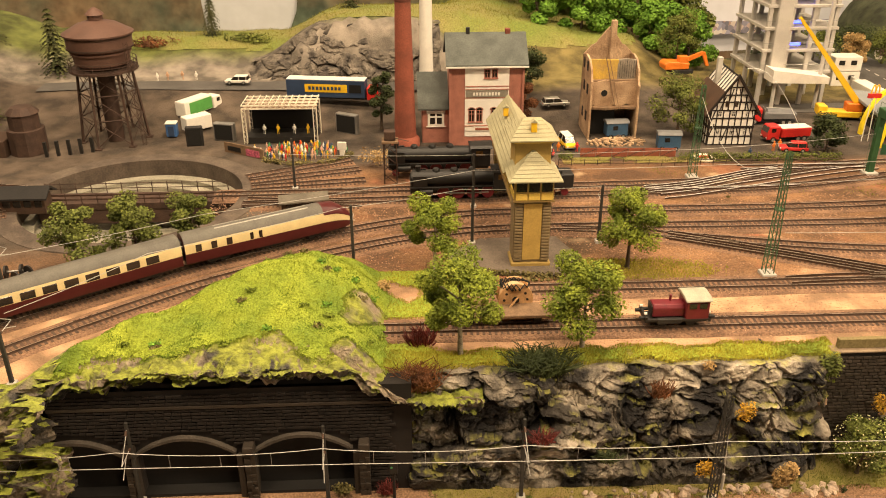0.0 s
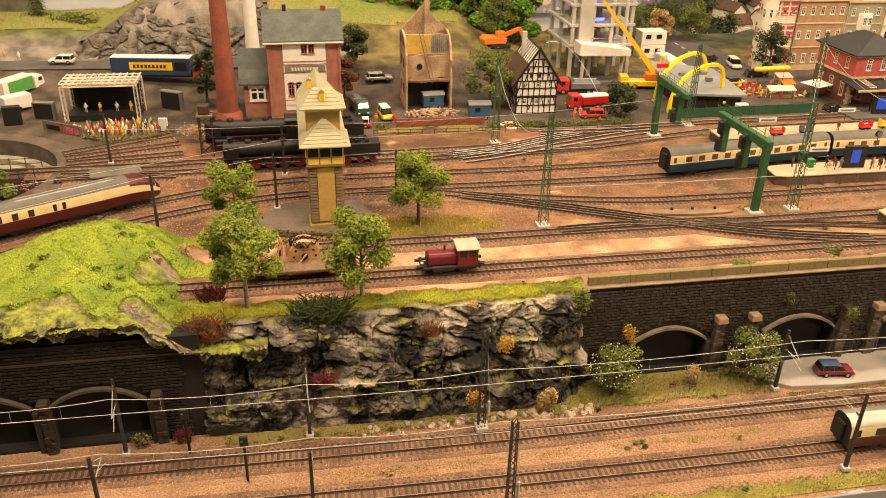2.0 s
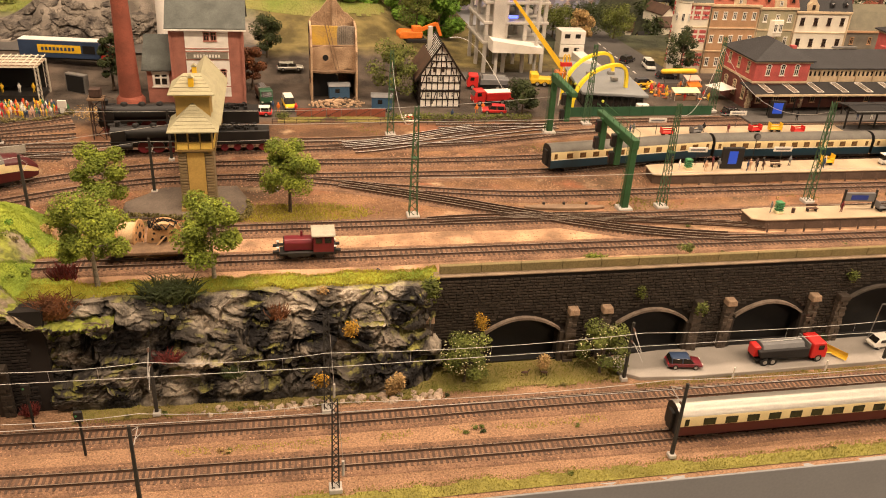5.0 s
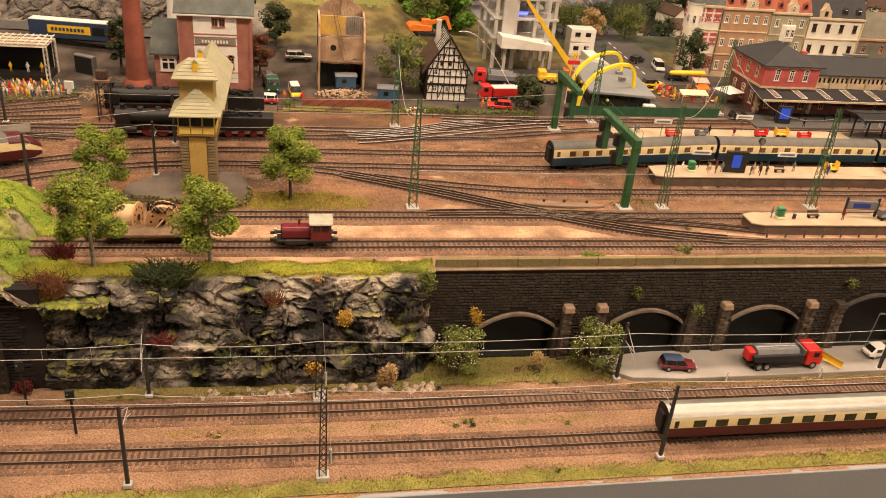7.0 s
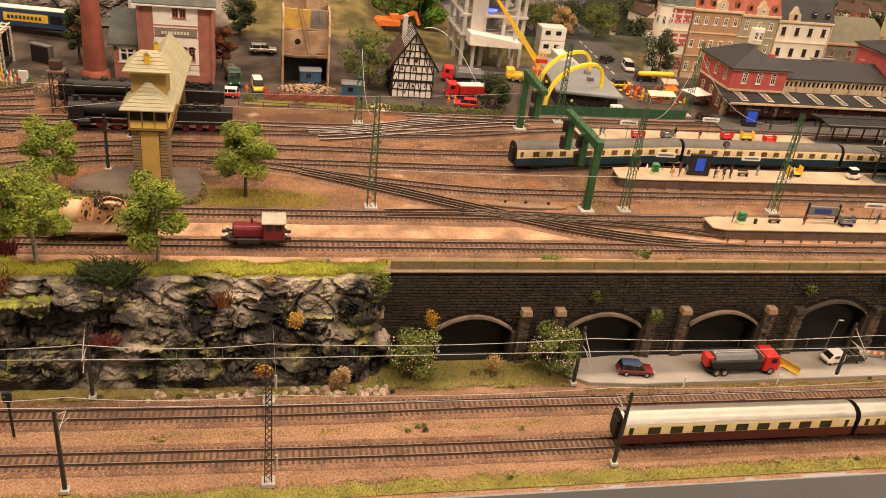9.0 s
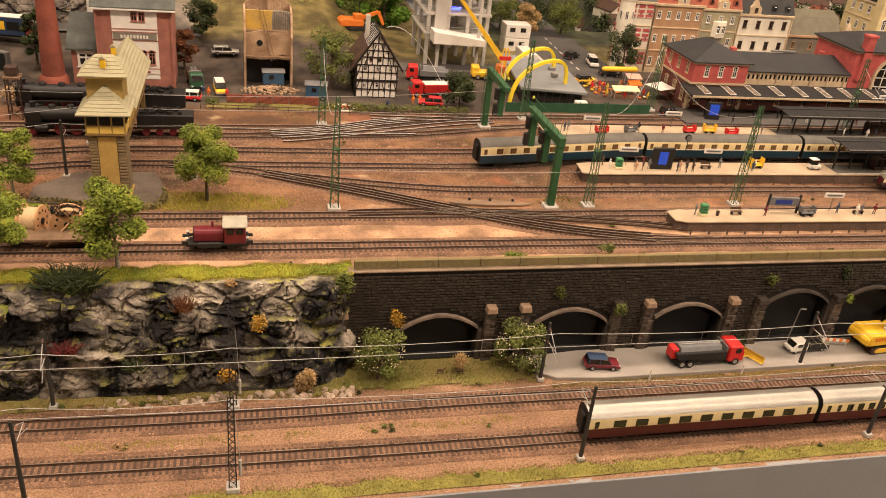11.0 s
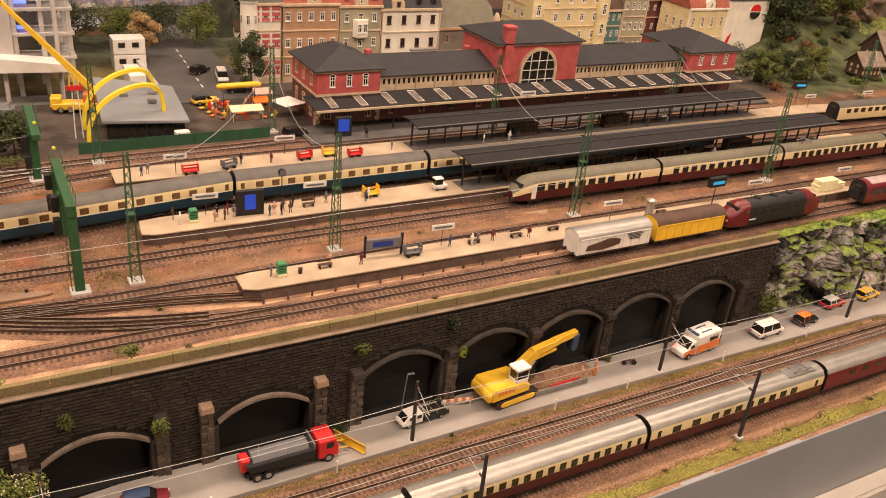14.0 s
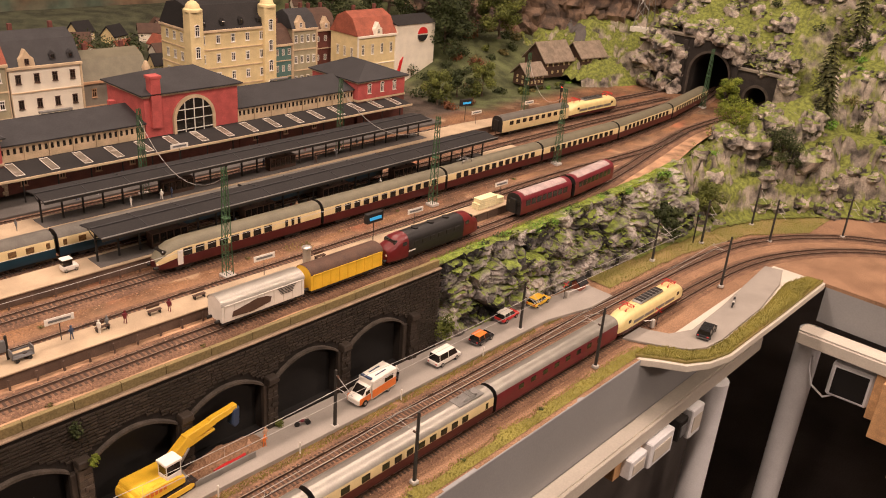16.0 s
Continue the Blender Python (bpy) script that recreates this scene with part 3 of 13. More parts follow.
WX0, WX1 = -0.62, 1.745
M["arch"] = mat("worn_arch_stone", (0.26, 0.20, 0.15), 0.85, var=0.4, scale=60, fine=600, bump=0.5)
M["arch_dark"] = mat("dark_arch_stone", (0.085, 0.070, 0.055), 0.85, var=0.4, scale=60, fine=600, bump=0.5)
wall = thing("retaining_wall", "long dark stone retaining wall with arched niches", "retaining wall", kind="structure")
part("wall_core", wall_face(0.02, WX1, WY), M["mortar"], wall)
# cave copy of the wall stone, darkened to put the cave's shade into its colour
M["cave_shade"] = mat("shaded_cave_stone", (0.019, 0.014, 0.011), 0.9, var=0.4, scale=40, fine=900, bump=0.5, each=0.3)
MAIN_Y = WY
part("wall_core", wall_face(-0.37, 0.0, WY - CAVE), M["cave_shade"], wall)
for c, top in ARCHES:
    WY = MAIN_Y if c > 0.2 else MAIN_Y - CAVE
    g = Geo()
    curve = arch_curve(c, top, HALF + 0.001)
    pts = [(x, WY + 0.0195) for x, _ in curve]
    # recess: back, sides, vault and floor slab, all near black
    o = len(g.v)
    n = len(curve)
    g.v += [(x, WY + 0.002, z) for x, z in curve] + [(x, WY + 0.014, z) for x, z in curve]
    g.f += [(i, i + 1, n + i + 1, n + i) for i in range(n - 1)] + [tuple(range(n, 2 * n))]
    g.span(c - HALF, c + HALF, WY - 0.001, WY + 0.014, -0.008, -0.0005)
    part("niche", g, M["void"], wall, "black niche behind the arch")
    g = Geo()
    inner = arch_curve(c, top, HALF)[1:-1]
    k = len(inner)
    for i in range(k - 1):
        (xa, za), (xb, zb) = inner[i], inner[i + 1]
        g.add([(xa, WY - 0.006, za - 0.001), (xb, WY - 0.006, zb - 0.001), (xb, WY - 0.006, zb + 0.0024), (xa, WY - 0.006, za + 0.0024),
               (xa, WY + 0.004, za - 0.001), (xb, WY + 0.004, zb - 0.001), (xb, WY + 0.004, zb + 0.0024), (xa, WY + 0.004, za + 0.0024)],
              [(0, 1, 2, 3), (7, 6, 5, 4), (3, 2, 6, 7), (0, 4, 5, 1), (0, 3, 7, 4), (1, 5, 6, 2)])
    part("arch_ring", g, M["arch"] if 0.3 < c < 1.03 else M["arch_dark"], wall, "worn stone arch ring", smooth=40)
    for s in (-1, 1):
        g = Geo().box((c + s * (HALF + 0.0035), WY - 0.002, (top - 0.02) / 2 - 0.006), (0.007, 0.008, top - 0.014))
        part("jamb", g, M["stone"], wall, bevel=0.0008)
M["pillar"] = mat("pillar_stone", (0.115, 0.088, 0.064), 0.8, var=0.3, scale=60, fine=900, bump=0.4, each=0.3)
WY = MAIN_Y
PILLARS = [-0.295, -0.171, -0.051, 0.450, 0.646, 0.693, 0.827, 0.874, 1.004, 1.049, 1.177, 1.301, 1.425, 1.550, 1.685]
for i, x in enumerate(PILLARS):
    tall = 0.066 if x < 0.3 else 0.080 if x < 1.03 else 0.078
    slim = 0.62 if x < 0.3 else 0.76 if x < 1.03 else 0.85
    p = thing("wall_pillar", "dark stone pillar with a pale cap before the arches", "pillar", pose(x, WY - 0.002 - (CAVE if x < 0.3 else 0), -0.008) @ Matrix.Diagonal((slim, 1, 1, 1)), group="pillars of the retaining wall", kind="structure")
    g = Geo()
    rng = random.Random(i)
    zz = 0.0
    while zz < tall:
        h = rng.uniform(0.0042, 0.0058)
        cut = rng.uniform(-0.003, 0.003)
        for a, b in ((-0.0088, cut - 0.0003), (cut + 0.0003, 0.0088)):
            d = rng.uniform(0.010, 0.013)
            g.box(((a + b) / 2, 0.004 - d / 2, zz + h / 2), (b - a, d, h - 0.0006))
        zz += h
    part("pillar_stones", g, M["pillar"] if 0.3 < x < 1.2 else M["stone"], p, bevel=0.0)
    part("pillar_core", Geo().box((0, 0.001, tall / 2), (0.0165, 0.014, tall)), M["mortar"], p)
    part("cap", Geo().box((0, -0.002, tall + 0.005), (0.020, 0.019, 0.009), taper=0.9), M["cap"] if 0.3 < x < 1.03 and x != 0.827 else M["stone"], p, "pale sandstone cap", bevel=0.0012)

M["coping"] = mat("weathered_coping", (0.30, 0.22, 0.145), 0.85, var=0.3, scale=50, fine=600, bump=0.4)
# parapet along the top: pale coping course below, mossy slabs above
g = Geo()
part("coping", Geo().span(0.455, 1.745, WY - 0.0035, WY + 0.0105, WTOP - 0.0005, WTOP + 0.0025), M["coping"], wall, "pale coping course", bevel=0.001)
M["parapet"] = mat("mossy_parapet", (0.225, 0.17, 0.07), 0.9, var=0.4, scale=18, fine=500, bump=0.5, col2=(0.185, 0.15, 0.065))
xx, rng = 0.463, random.Random(4)
while xx < 1.74:
    w = rng.uniform(0.052, 0.060)
    part("parapet_slab", Geo().box((min(xx + w / 2, 1.74), WY + 0.0052, WTOP + 0.0082), (w - 0.0005, 0.0060, 0.0115)), M["parapet"], wall, bevel=0.0005)
    xx += w
part("string_course", Geo().span(-0.37, 0.0, WY - CAVE - 0.003, WY - CAVE + 0.01, 0.112, 0.1150), M["stone"], wall, "stone string course")

# ---- loose stones of the ballast and the gravel ----
M["pebble"] = mat("ballast_stone", (0.45, 0.262, 0.155), 0.9, var=0.3, scale=200, fine=900, bump=0.2, each=0.35)
M["pebble_dark"] = mat("dark_ballast_stone", (0.32, 0.185, 0.112), 0.9, var=0.3, scale=200, fine=900, bump=0.2, each=0.35)


def hill_clear(x, y):
    return not (0.125 < x < 0.195 and 0.945 < y < 0.99)


def scatter(label, x0, x1, y0, y1, zf, lines, rail_z, n, material, seed, keep, small=0.0007, big=0.0016):
    """Many small angular stones lying on the ground and on the track beds."""
    rng, g = random.Random(seed), Geo()
    tracks = [spline(p, 0.02) for p in lines]
    rows = []
    for line in tracks:
        rows.append((np.array([p.x for p in line]), np.array([p.y for p in line])))
    for _ in range(n):
        x, y = rng.uniform(x0, x1), rng.uniform(y0, y1)
        if not keep(x, y):
            continue
        gap = min(abs(y - float(np.interp(x, a, b))) for a, b in rows)
        s = rng.uniform(small, big) * (0.7 if gap < 0.016 else 1.0)
        z = (rail_z - 0.0030 if gap < 0.022 else zf(x, y)) - s * 0.2
        a = rng.uniform(0, TAU)
        pts = []
        for k in range(4):
            b, r = a + TAU * k / 4 + rng.uniform(-0.4, 0.4), s * rng.uniform(0.7, 1.2)
            pts.append((x + r * math.cos(b), y + r * math.sin(b), z + s * rng.uniform(-0.1, 0.35)))
        pts.append((x + rng.uniform(-0.3, 0.3) * s, y + rng.uniform(-0.3, 0.3) * s, z + s * rng.uniform(0.7, 1.1)))
        g.add(pts, [(0, 1, 4), (1, 2, 4), (2, 3, 4), (3, 0, 4)])
    return solid("ballast_stones", g, M[material], label, "ballast", kind="stuff")


for mt, sd, nn in (("pebble", 1, 15000), ("pebble_dark", 2, 9000)):
    scatter("loose brown gravel stones of the lower main line", -0.45, 2.35, 0.524, 0.668, low, (T_FRONT, T_BACK), LOW, nn, mt, sd, lambda x, y: True)
    scatter("loose gravel stones along the parapet tracks", 0.08, 2.2, 0.764, 0.935, lift, (T1, T2), UP, nn, mt, sd + 5, lambda x, y: not (0.945 < x < 2.03 and 0.818 < y < 0.87), 0.0006, 0.0012)
    scatter("loose red-brown stones between the station tracks", -0.3, 2.3, 0.935, 1.18, lift, (TA, TB, TC), UP, nn, mt, sd + 9, lambda x, y: not (0.865 < x and (1.0 < y < 1.056 or y > 1.176)) and x > -0.1 + (0.95 - y) and hill_clear(x, y), 0.0008, 0.0018)

# ---- road before the wall ----
road = [(0.700, 0.724), (0.705, 0.690), (0.73, 0.674), (0.80, 0.668), (1.2, 0.672), (1.6, 0.668), (1.95, 0.664), (2.05, 0.640), (2.12, 0.640), (2.12, 0.700), (1.9, 0.727), (1.2, 0.732), (0.78, 0.732)]
solid("road", Geo().prism(road, "z", -0.006, 0.0015), M["asphalt"], "pale grey asphalt lane under the wall", "road", kind="structure", bevel=0.0006)

# ---- baseboard: grey fascia, cable channel and legs ----
M["channel"] = mat("cream_channel", (0.62, 0.57, 0.48), 0.5, var=0.1, scale=12, fine=300, bump=0.05)
solid("fascia", Geo().span(-1.3, 2.5, 0.4905, 0.497, -0.130, -0.0045), M["board"], "smooth grey fascia board along the layout edge", "fascia", kind="structure", bevel=0.001)
ch = thing("cable_channel", "long cream cable channel under the fascia", "cable channel", kind="structure")
part("channel_body", Geo().span(-1.3, 2.45, 0.462, 0.497, -0.162, -0.132), M["channel"], ch, bevel=0.002)
part("channel_lid", Geo().span(-1.3, 2.45, 0.466, 0.490, -0.1318, -0.128), M["channel"], ch, bevel=0.0012)
M["curtain"] = mat("black_curtain", (0.10, 0.088, 0.08), 0.9, var=0.3, scale=12, fine=300, bump=0.2)
solid("frame_panel", Geo().span(-1.3, 2.5, 0.55, 0.58, -0.6, -0.02), M["curtain"], "black curtain under the layout", "panel", kind="structure")

# ---- rock faces, hill and mountain ----
def facets(p):
    """Tilted blocks with clefts between them."""
    d, near = noise.voronoi(p)
    a = near[0]
    v = 0.75 * noise.noise(a * 5.7) + 0.75 * noise.noise_vector(a * 3.1).dot(p - a)
    return v - 0.45 * (1 - smoothstep(0.0, 0.16, d[1] - d[0]))


def crag(x, y, z, s=14.0):
    """Blocky broken relief, about 0 to 1."""
    p = V3((x * 0.85, y, z * 2.1)) * s
    p = p + 0.35 * noise.noise_vector(p * 0.8)
    return 0.50 + 0.66 * facets(p) + 0.30 * facets(p * 2.6) + 0.10 * facets(p * 6.1) + 0.06 * noise.noise(p * 13) + 0.03 * noise.noise(p * 27)


def cliff(name, label, foot, top, z0, z1, material, depth, lip=0.03, nu=420, nv=84, seed=0.0, fold=1.0):
    """A rough rock face between a foot line and a top line, its upper edge running back over the ground."""
    fl, tl = spline(foot, 0.004), spline(top, 0.004)

    def at(line, u):
        f = u * (len(line) - 1)
        i = min(int(f), len(line) - 2)
        return line[i].lerp(line[i + 1], f - i)

    g = Geo()

    def fn(u, v):
        a, b = at(fl, u), at(tl, u)
        zt = z1(u) if callable(z1) else z1
        if v > 0.86:
            k = (v - 0.86) / 0.14
            p = b + V3((0, 1, 0)) * lip * k
            return (p.x, p.y, zt + 0.004 - 0.001 * k + 0.0015 * wav(p.x, p.y, seed, 40))
        k = v / 0.86
        p = a.lerp(b, k ** 1.3)
        z = z0 + (zt + 0.004 - z0) * k
        out = depth * (crag(p.x + seed, seed, z * fold) - 0.35) * min(1, k * 6) * (1 - 0.6 * k ** 6)
        side = 1 - smoothstep(0.0, 0.03, u) * smoothstep(0.0, 0.03, 1 - u)
        return (p.x + 0.5 * depth * wav(z, p.x, seed + 5, 25, 2), p.y - out + 0.02 * side, z + 0.006 * wav(p.x, z, seed + 9, 50, 2))

    g.sheet(fn, nu, nv)
    return solid(name, g, material, label, "rock face", kind="structure", smooth=32)


cliff("rock_face", "dark grey rock face with random pale patches and moss", [(-0.022, 0.700), (0.10, 0.692), (0.25, 0.690), (0.40, 0.690), (0.468, 0.712)],
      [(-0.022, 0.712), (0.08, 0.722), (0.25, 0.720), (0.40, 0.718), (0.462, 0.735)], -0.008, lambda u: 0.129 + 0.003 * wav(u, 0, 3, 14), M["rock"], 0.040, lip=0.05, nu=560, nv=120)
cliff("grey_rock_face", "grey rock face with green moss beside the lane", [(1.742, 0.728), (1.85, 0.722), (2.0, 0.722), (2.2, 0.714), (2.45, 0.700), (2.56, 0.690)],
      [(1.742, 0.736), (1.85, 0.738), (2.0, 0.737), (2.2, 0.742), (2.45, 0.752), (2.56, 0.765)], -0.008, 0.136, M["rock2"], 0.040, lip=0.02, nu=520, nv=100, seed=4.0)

# grassy hill over the cave
def hill_z(x, y):
    z = 0.150 + 0.012 * smoothstep(-0.36, -0.2, x) + 0.008 * wav(x, y, 2, 14)
    z += 0.036 * math.exp(-((x + 0.15) / 0.11) ** 2 - ((y - 0.875) / 0.075) ** 2) + 0.016 * math.exp(-((x + 0.30) / 0.07) ** 2 - ((y - 0.78) / 0.05) ** 2)
    back = 0.995 + (x + 0.09) * 0.62 - 0.052    # keeps clear of the curved track
    z -= 0.075 * smoothstep(back - 0.035, back, y) + 0.06 * smoothstep(-0.075, 0.035, x + 0.10 * (y - 0.7)) + 0.02 * smoothstep(-0.34, -0.40, x)
    return max(z, 0.120)


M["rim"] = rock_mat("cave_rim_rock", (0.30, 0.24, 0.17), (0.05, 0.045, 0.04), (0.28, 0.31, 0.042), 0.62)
def hill_top(x, y):
    """The hill with its broken rim."""
    rough = 1 - smoothstep(0.715, 0.765, y + 0.02 * wav(x, 0, 6, 18))
    return hill_z(x, y) + rough * 0.014 * (crag(x, y, 0.2, 20) - 0.7) + 0.004 * wav(x, y, 7, 26)


HX0, HX1, HY0, HY1 = -0.395, 0.075, 0.694, 0.965
g = Geo()


def hill_fn(u, v):
    x = HX0 + (HX1 - HX0) * u
    if v < 0.16:
        # overhanging rim with a rough underside
        k = v / 0.16
        zt = hill_z(x, HY0)
        zb = zt - 0.014 - 0.022 * abs(wav(x, 1, 3, 24, 3)) - 0.006 * wav(x, 0, 0, 80, 2)
        y = HY0 + 0.012 * (1 - k) + 0.018 * (crag(x, 2, k * 0.03, 22) - 0.6)
        return (x, y, zb + (zt - zb) * k)
    k = (v - 0.16) / 0.84
    y = HY0 + 0.012 * wav(x, 0, 8, 30, 3) * (1 - k) + (HY1 - HY0) * k
    return (x, y, hill_top(x, y) + 0.0012 * wav(x, y, 4, 120, 2))


g.sheet(hill_fn, 260, 150)
solid("grassy_hill", g, M["rim"], "bright green grassy hill with a rocky rim above a dark cave", "hill", kind="structure", smooth=50)
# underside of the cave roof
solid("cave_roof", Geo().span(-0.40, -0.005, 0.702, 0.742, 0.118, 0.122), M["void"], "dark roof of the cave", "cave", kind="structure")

# rock spur beyond the cave
def spur_fn(u, v):
    a = u * 1.0
    x = -0.95 + 0.60 * a
    k = v
    edge = 0.648 + 0.02 * wav(x, 0, 1, 12)
    turn = smoothstep(0.93, 1.0, a)
    if k < 0.55:
        kk = k / 0.55
        z = -0.01 + 0.155 * kk
        return (x - 0.012 * kk + 0.025 * (crag(x, 1, z, 12) - 0.5), edge + 0.07 * turn + 0.012 * kk - 0.03 * (crag(x + 3, 2, z, 13) - 0.5), z)
    kk = (k - 0.55) / 0.45
    return (x - 0.012 + 0.004 * wav(x, kk, 0, 20), edge + 0.012 + 0.07 * turn + 0.075 * kk, 0.148 + 0.006 * wav(x, kk, 2, 14) - 0.018 * kk)


solid("rock_spur", Geo().sheet(spur_fn, 240, 90), M["rim"], "grey rock spur with bright grass on top", "rock", kind="structure", smooth=35)
g = Geo()
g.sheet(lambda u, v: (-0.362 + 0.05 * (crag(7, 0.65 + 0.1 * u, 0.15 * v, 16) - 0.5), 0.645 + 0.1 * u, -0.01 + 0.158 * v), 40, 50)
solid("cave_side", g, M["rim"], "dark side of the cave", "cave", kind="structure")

# mountain slope at the far end
FOOT = [V3((x, y, 0)) for x, y in ((2.30, 0.712), (2.45, 0.700), (2.62, 0.680), (2.78, 0.625), (2.92, 0.53), (3.03, 0.40), (3.09, 0.22), (3.11, 0.0), (3.11, -0.7))]
EDGE = [V3((x, y, 0)) for x, y in ((2.30, 0.745), (2.55, 0.768), (2.80, 0.815), (3.0, 0.838), (3.21, 0.825), (3.215, 1.22), (3.10, 1.26), (2.98, 1.34), (2.95, 2.6))]


def side_of(line, x, y):
    """Distance to a line, positive on its left."""
    best, sign = 9.0, 1.0
    p = V3((x, y, 0))
    for a, b in zip(line, line[1:]):
        d = b - a
        t = min(max((p - a).dot(d) / d.dot(d), 0), 1)
        q = a + d * t
        r = (p - q).length
        if r < best - 1e-9:
            best, sign = r, (1.0 if d.x * (y - a.y) - d.y * (x - a.x) > 0 else -1.0)
    return best * sign


def plateau_gap(x, y):
    """Distance outward from the rim of the station plateau, negative on it."""
    e = -side_of(EDGE, x, y)
    return abs(e) if x > 3.205 and y < 1.25 else e


def mount(x, y):
    d, e = side_of(FOOT, x, y), plateau_gap(x, y)   # from the foot; from the station plateau
    base = 0.10 * smoothstep(0.0, 0.07, d) + 0.9 * max(d - 0.05, 0) * 0.75
    ridge = 0.050 * (crag(x, y, 0.3, 8) - 0.5) + 0.012 * wav(x, y, 5, 30)
    zm = min(base, 0.95) + ridge * smoothstep(0.0, 0.05, d)
    # ledges: steep rock steps with flat grassy treads
    lift_ = 0.045 * wav(x, y, 2, 5)
    q = (zm + lift_) / 0.075
    f = q - math.floor(q)
    step_ = (math.floor(q) + smoothstep(0.30, 0.72, f)) * 0.075 - lift_
    zm += (step_ - zm) * 0.85 * smoothstep(0.0, 0.06, d)
    edge = 0.130 + 0.9 * max(e, 0) + 0.5 * ridge
    if y > 1.28:
        edge = 0.16 + 0.5 * max(e, 0) + ridge
    z = min(zm, edge) if e > 0.002 else min(zm, edge, 0.1285)
    # crown over the tunnel mouth
    k = smoothstep(0.93, 1.0, y)
    over_ = 0.252 + 0.066 * k + (1.0 - 0.45 * k) * max(x - 3.23, 0) + 0.6 * abs(ridge)
    w_ = smoothstep(0.72, 0.84, y) * (1 - smoothstep(1.20, 1.34, y)) * (1 if x > 3.2 else 0)
    return z + (max(over_, 0.25) - z) * w_


g = Geo()
nx, ny = 270, 290
X0, X1, Y0, Y1 = 2.30, 4.20, -0.20, 1.85
for j in range(ny + 1):
    for i in range(nx + 1):
        x, y = X0 + (X1 - X0) * i / nx, Y0 + (Y1 - Y0) * j / ny
        g.v.append((x, y, mount(x, y)))
w = nx + 1
for j in range(ny):
    for i in range(nx):
        x, y = X0 + (X1 - X0) * (i + 0.5) / nx, Y0 + (Y1 - Y0) * (j + 0.5) / ny
        if side_of(FOOT, x, y) > -0.012 and plateau_gap(x, y) > (-0.004 if x > 3.1 and y > 0.8 else -0.022) and (y < 1.32 or x > 3.0):
            g.f.append((j * w + i, j * w + i + 1, (j + 1) * w + i + 1, (j + 1) * w + i))
M["alp"] = rock_mat("alpine_slope", (0.42, 0.365, 0.29), (0.06, 0.052, 0.042), (0.21, 0.245, 0.04), 0.36, 0.36, 0.60, 26)
solid("mountain_slope", g, M["alp"], "steep green mountain slope with grey rocks", "mountain", kind="structure", smooth=40)

# loose crags on the slope
def boulder(g, c, r, seed):
    b = Geo().ball((0, 0, 0), (r, r * 0.8, r * 0.75), 16 if r > 0.01 else 8, 12 if r > 0.01 else 6)
    for x, y, z in b.v:
        p = V3((x, y, z))
        k = 0.55 + 0.75 * crag(x + seed, y, z, 0.9 / r)
        q = p * k
        g.v.append((c[0] + q.x, c[1] + q.y, c[2] + q.z))
    o = len(g.v) - len(b.v)
    g.f += [tuple(i + o for i in f) for f in b.f]


rng = random.Random(12)
g = Geo()
made = 0
while made < 800:
    x, y = rng.uniform(2.5, 3.7), rng.uniform(0.2, 1.25)
    d = side_of(FOOT, x, y)
    if d < 0.0 or -side_of(EDGE, x, y) < 0.004 or wav(x, y, 3, 5) < -0.15:
        continue
    made += 1
    r = (rng.choice([rng.uniform(0.010, 0.026), rng.uniform(0.026, 0.055)]) if made < 390 else rng.uniform(0.004, 0.010)) * (0.7 if d < 0.06 else 1.0)
    boulder(g, (x, y, mount(x, y) - r * 0.15), r, made)
for _ in range(26):
    x, y = 3.222 + rng.uniform(0, 0.06), rng.uniform(0.80, 1.24)
    boulder(g, (x, y, (0.315 if y > 0.95 else 0.262) + rng.uniform(0, 0.02)), rng.uniform(0.018, 0.034), made + _)
M["crag"] = rock_mat("pale_crag", (0.54, 0.47, 0.39), (0.045, 0.04, 0.034), (0.20, 0.25, 0.04), 0.60, 0.40, 0.62, 34)
solid("crags", g, M["crag"], "pale grey crags scattered over the mountain slope", "rocks", kind="stuff", smooth=30)
M["quarry"] = rock_mat("quarry_rock", (0.20, 0.17, 0.135), (0.06, 0.05, 0.042), (0.19, 0.18, 0.05), 1.1, 0.38, 0.62, 40)
M["brown_rock"] = rock_mat("brown_rock", (0.19, 0.125, 0.08), (0.06, 0.042, 0.03), (0.10, 0.10, 0.03), 1.2)
cliff("quarry_face", "grey broken quarry face above the yard", [(-0.33, 1.745), (-0.20, 1.735), (-0.05, 1.725), (0.08, 1.735)], [(-0.33, 1.81), (-0.20, 1.81), (-0.05, 1.80), (0.08, 1.80)], 0.165,
      lambda u: 0.200 + 0.078 * smoothstep(0.0, 0.4, u), M["quarry"], 0.024, lip=0.05, nu=260, nv=60, seed=6.0)
cliff("brown_rock_wall", "tall brown rock wall in deep vertical folds behind the farm", [(2.72, 2.02), (2.95, 1.78), (3.15, 1.60), (3.40, 1.42), (3.75, 1.25)],
      [(2.76, 2.08), (2.99, 1.84), (3.20, 1.66), (3.45, 1.48), (3.80, 1.31)], 0.15, 0.80, M["brown_rock"], 0.07, lip=0.1, nu=300, nv=60, seed=9.0, fold=0.12)

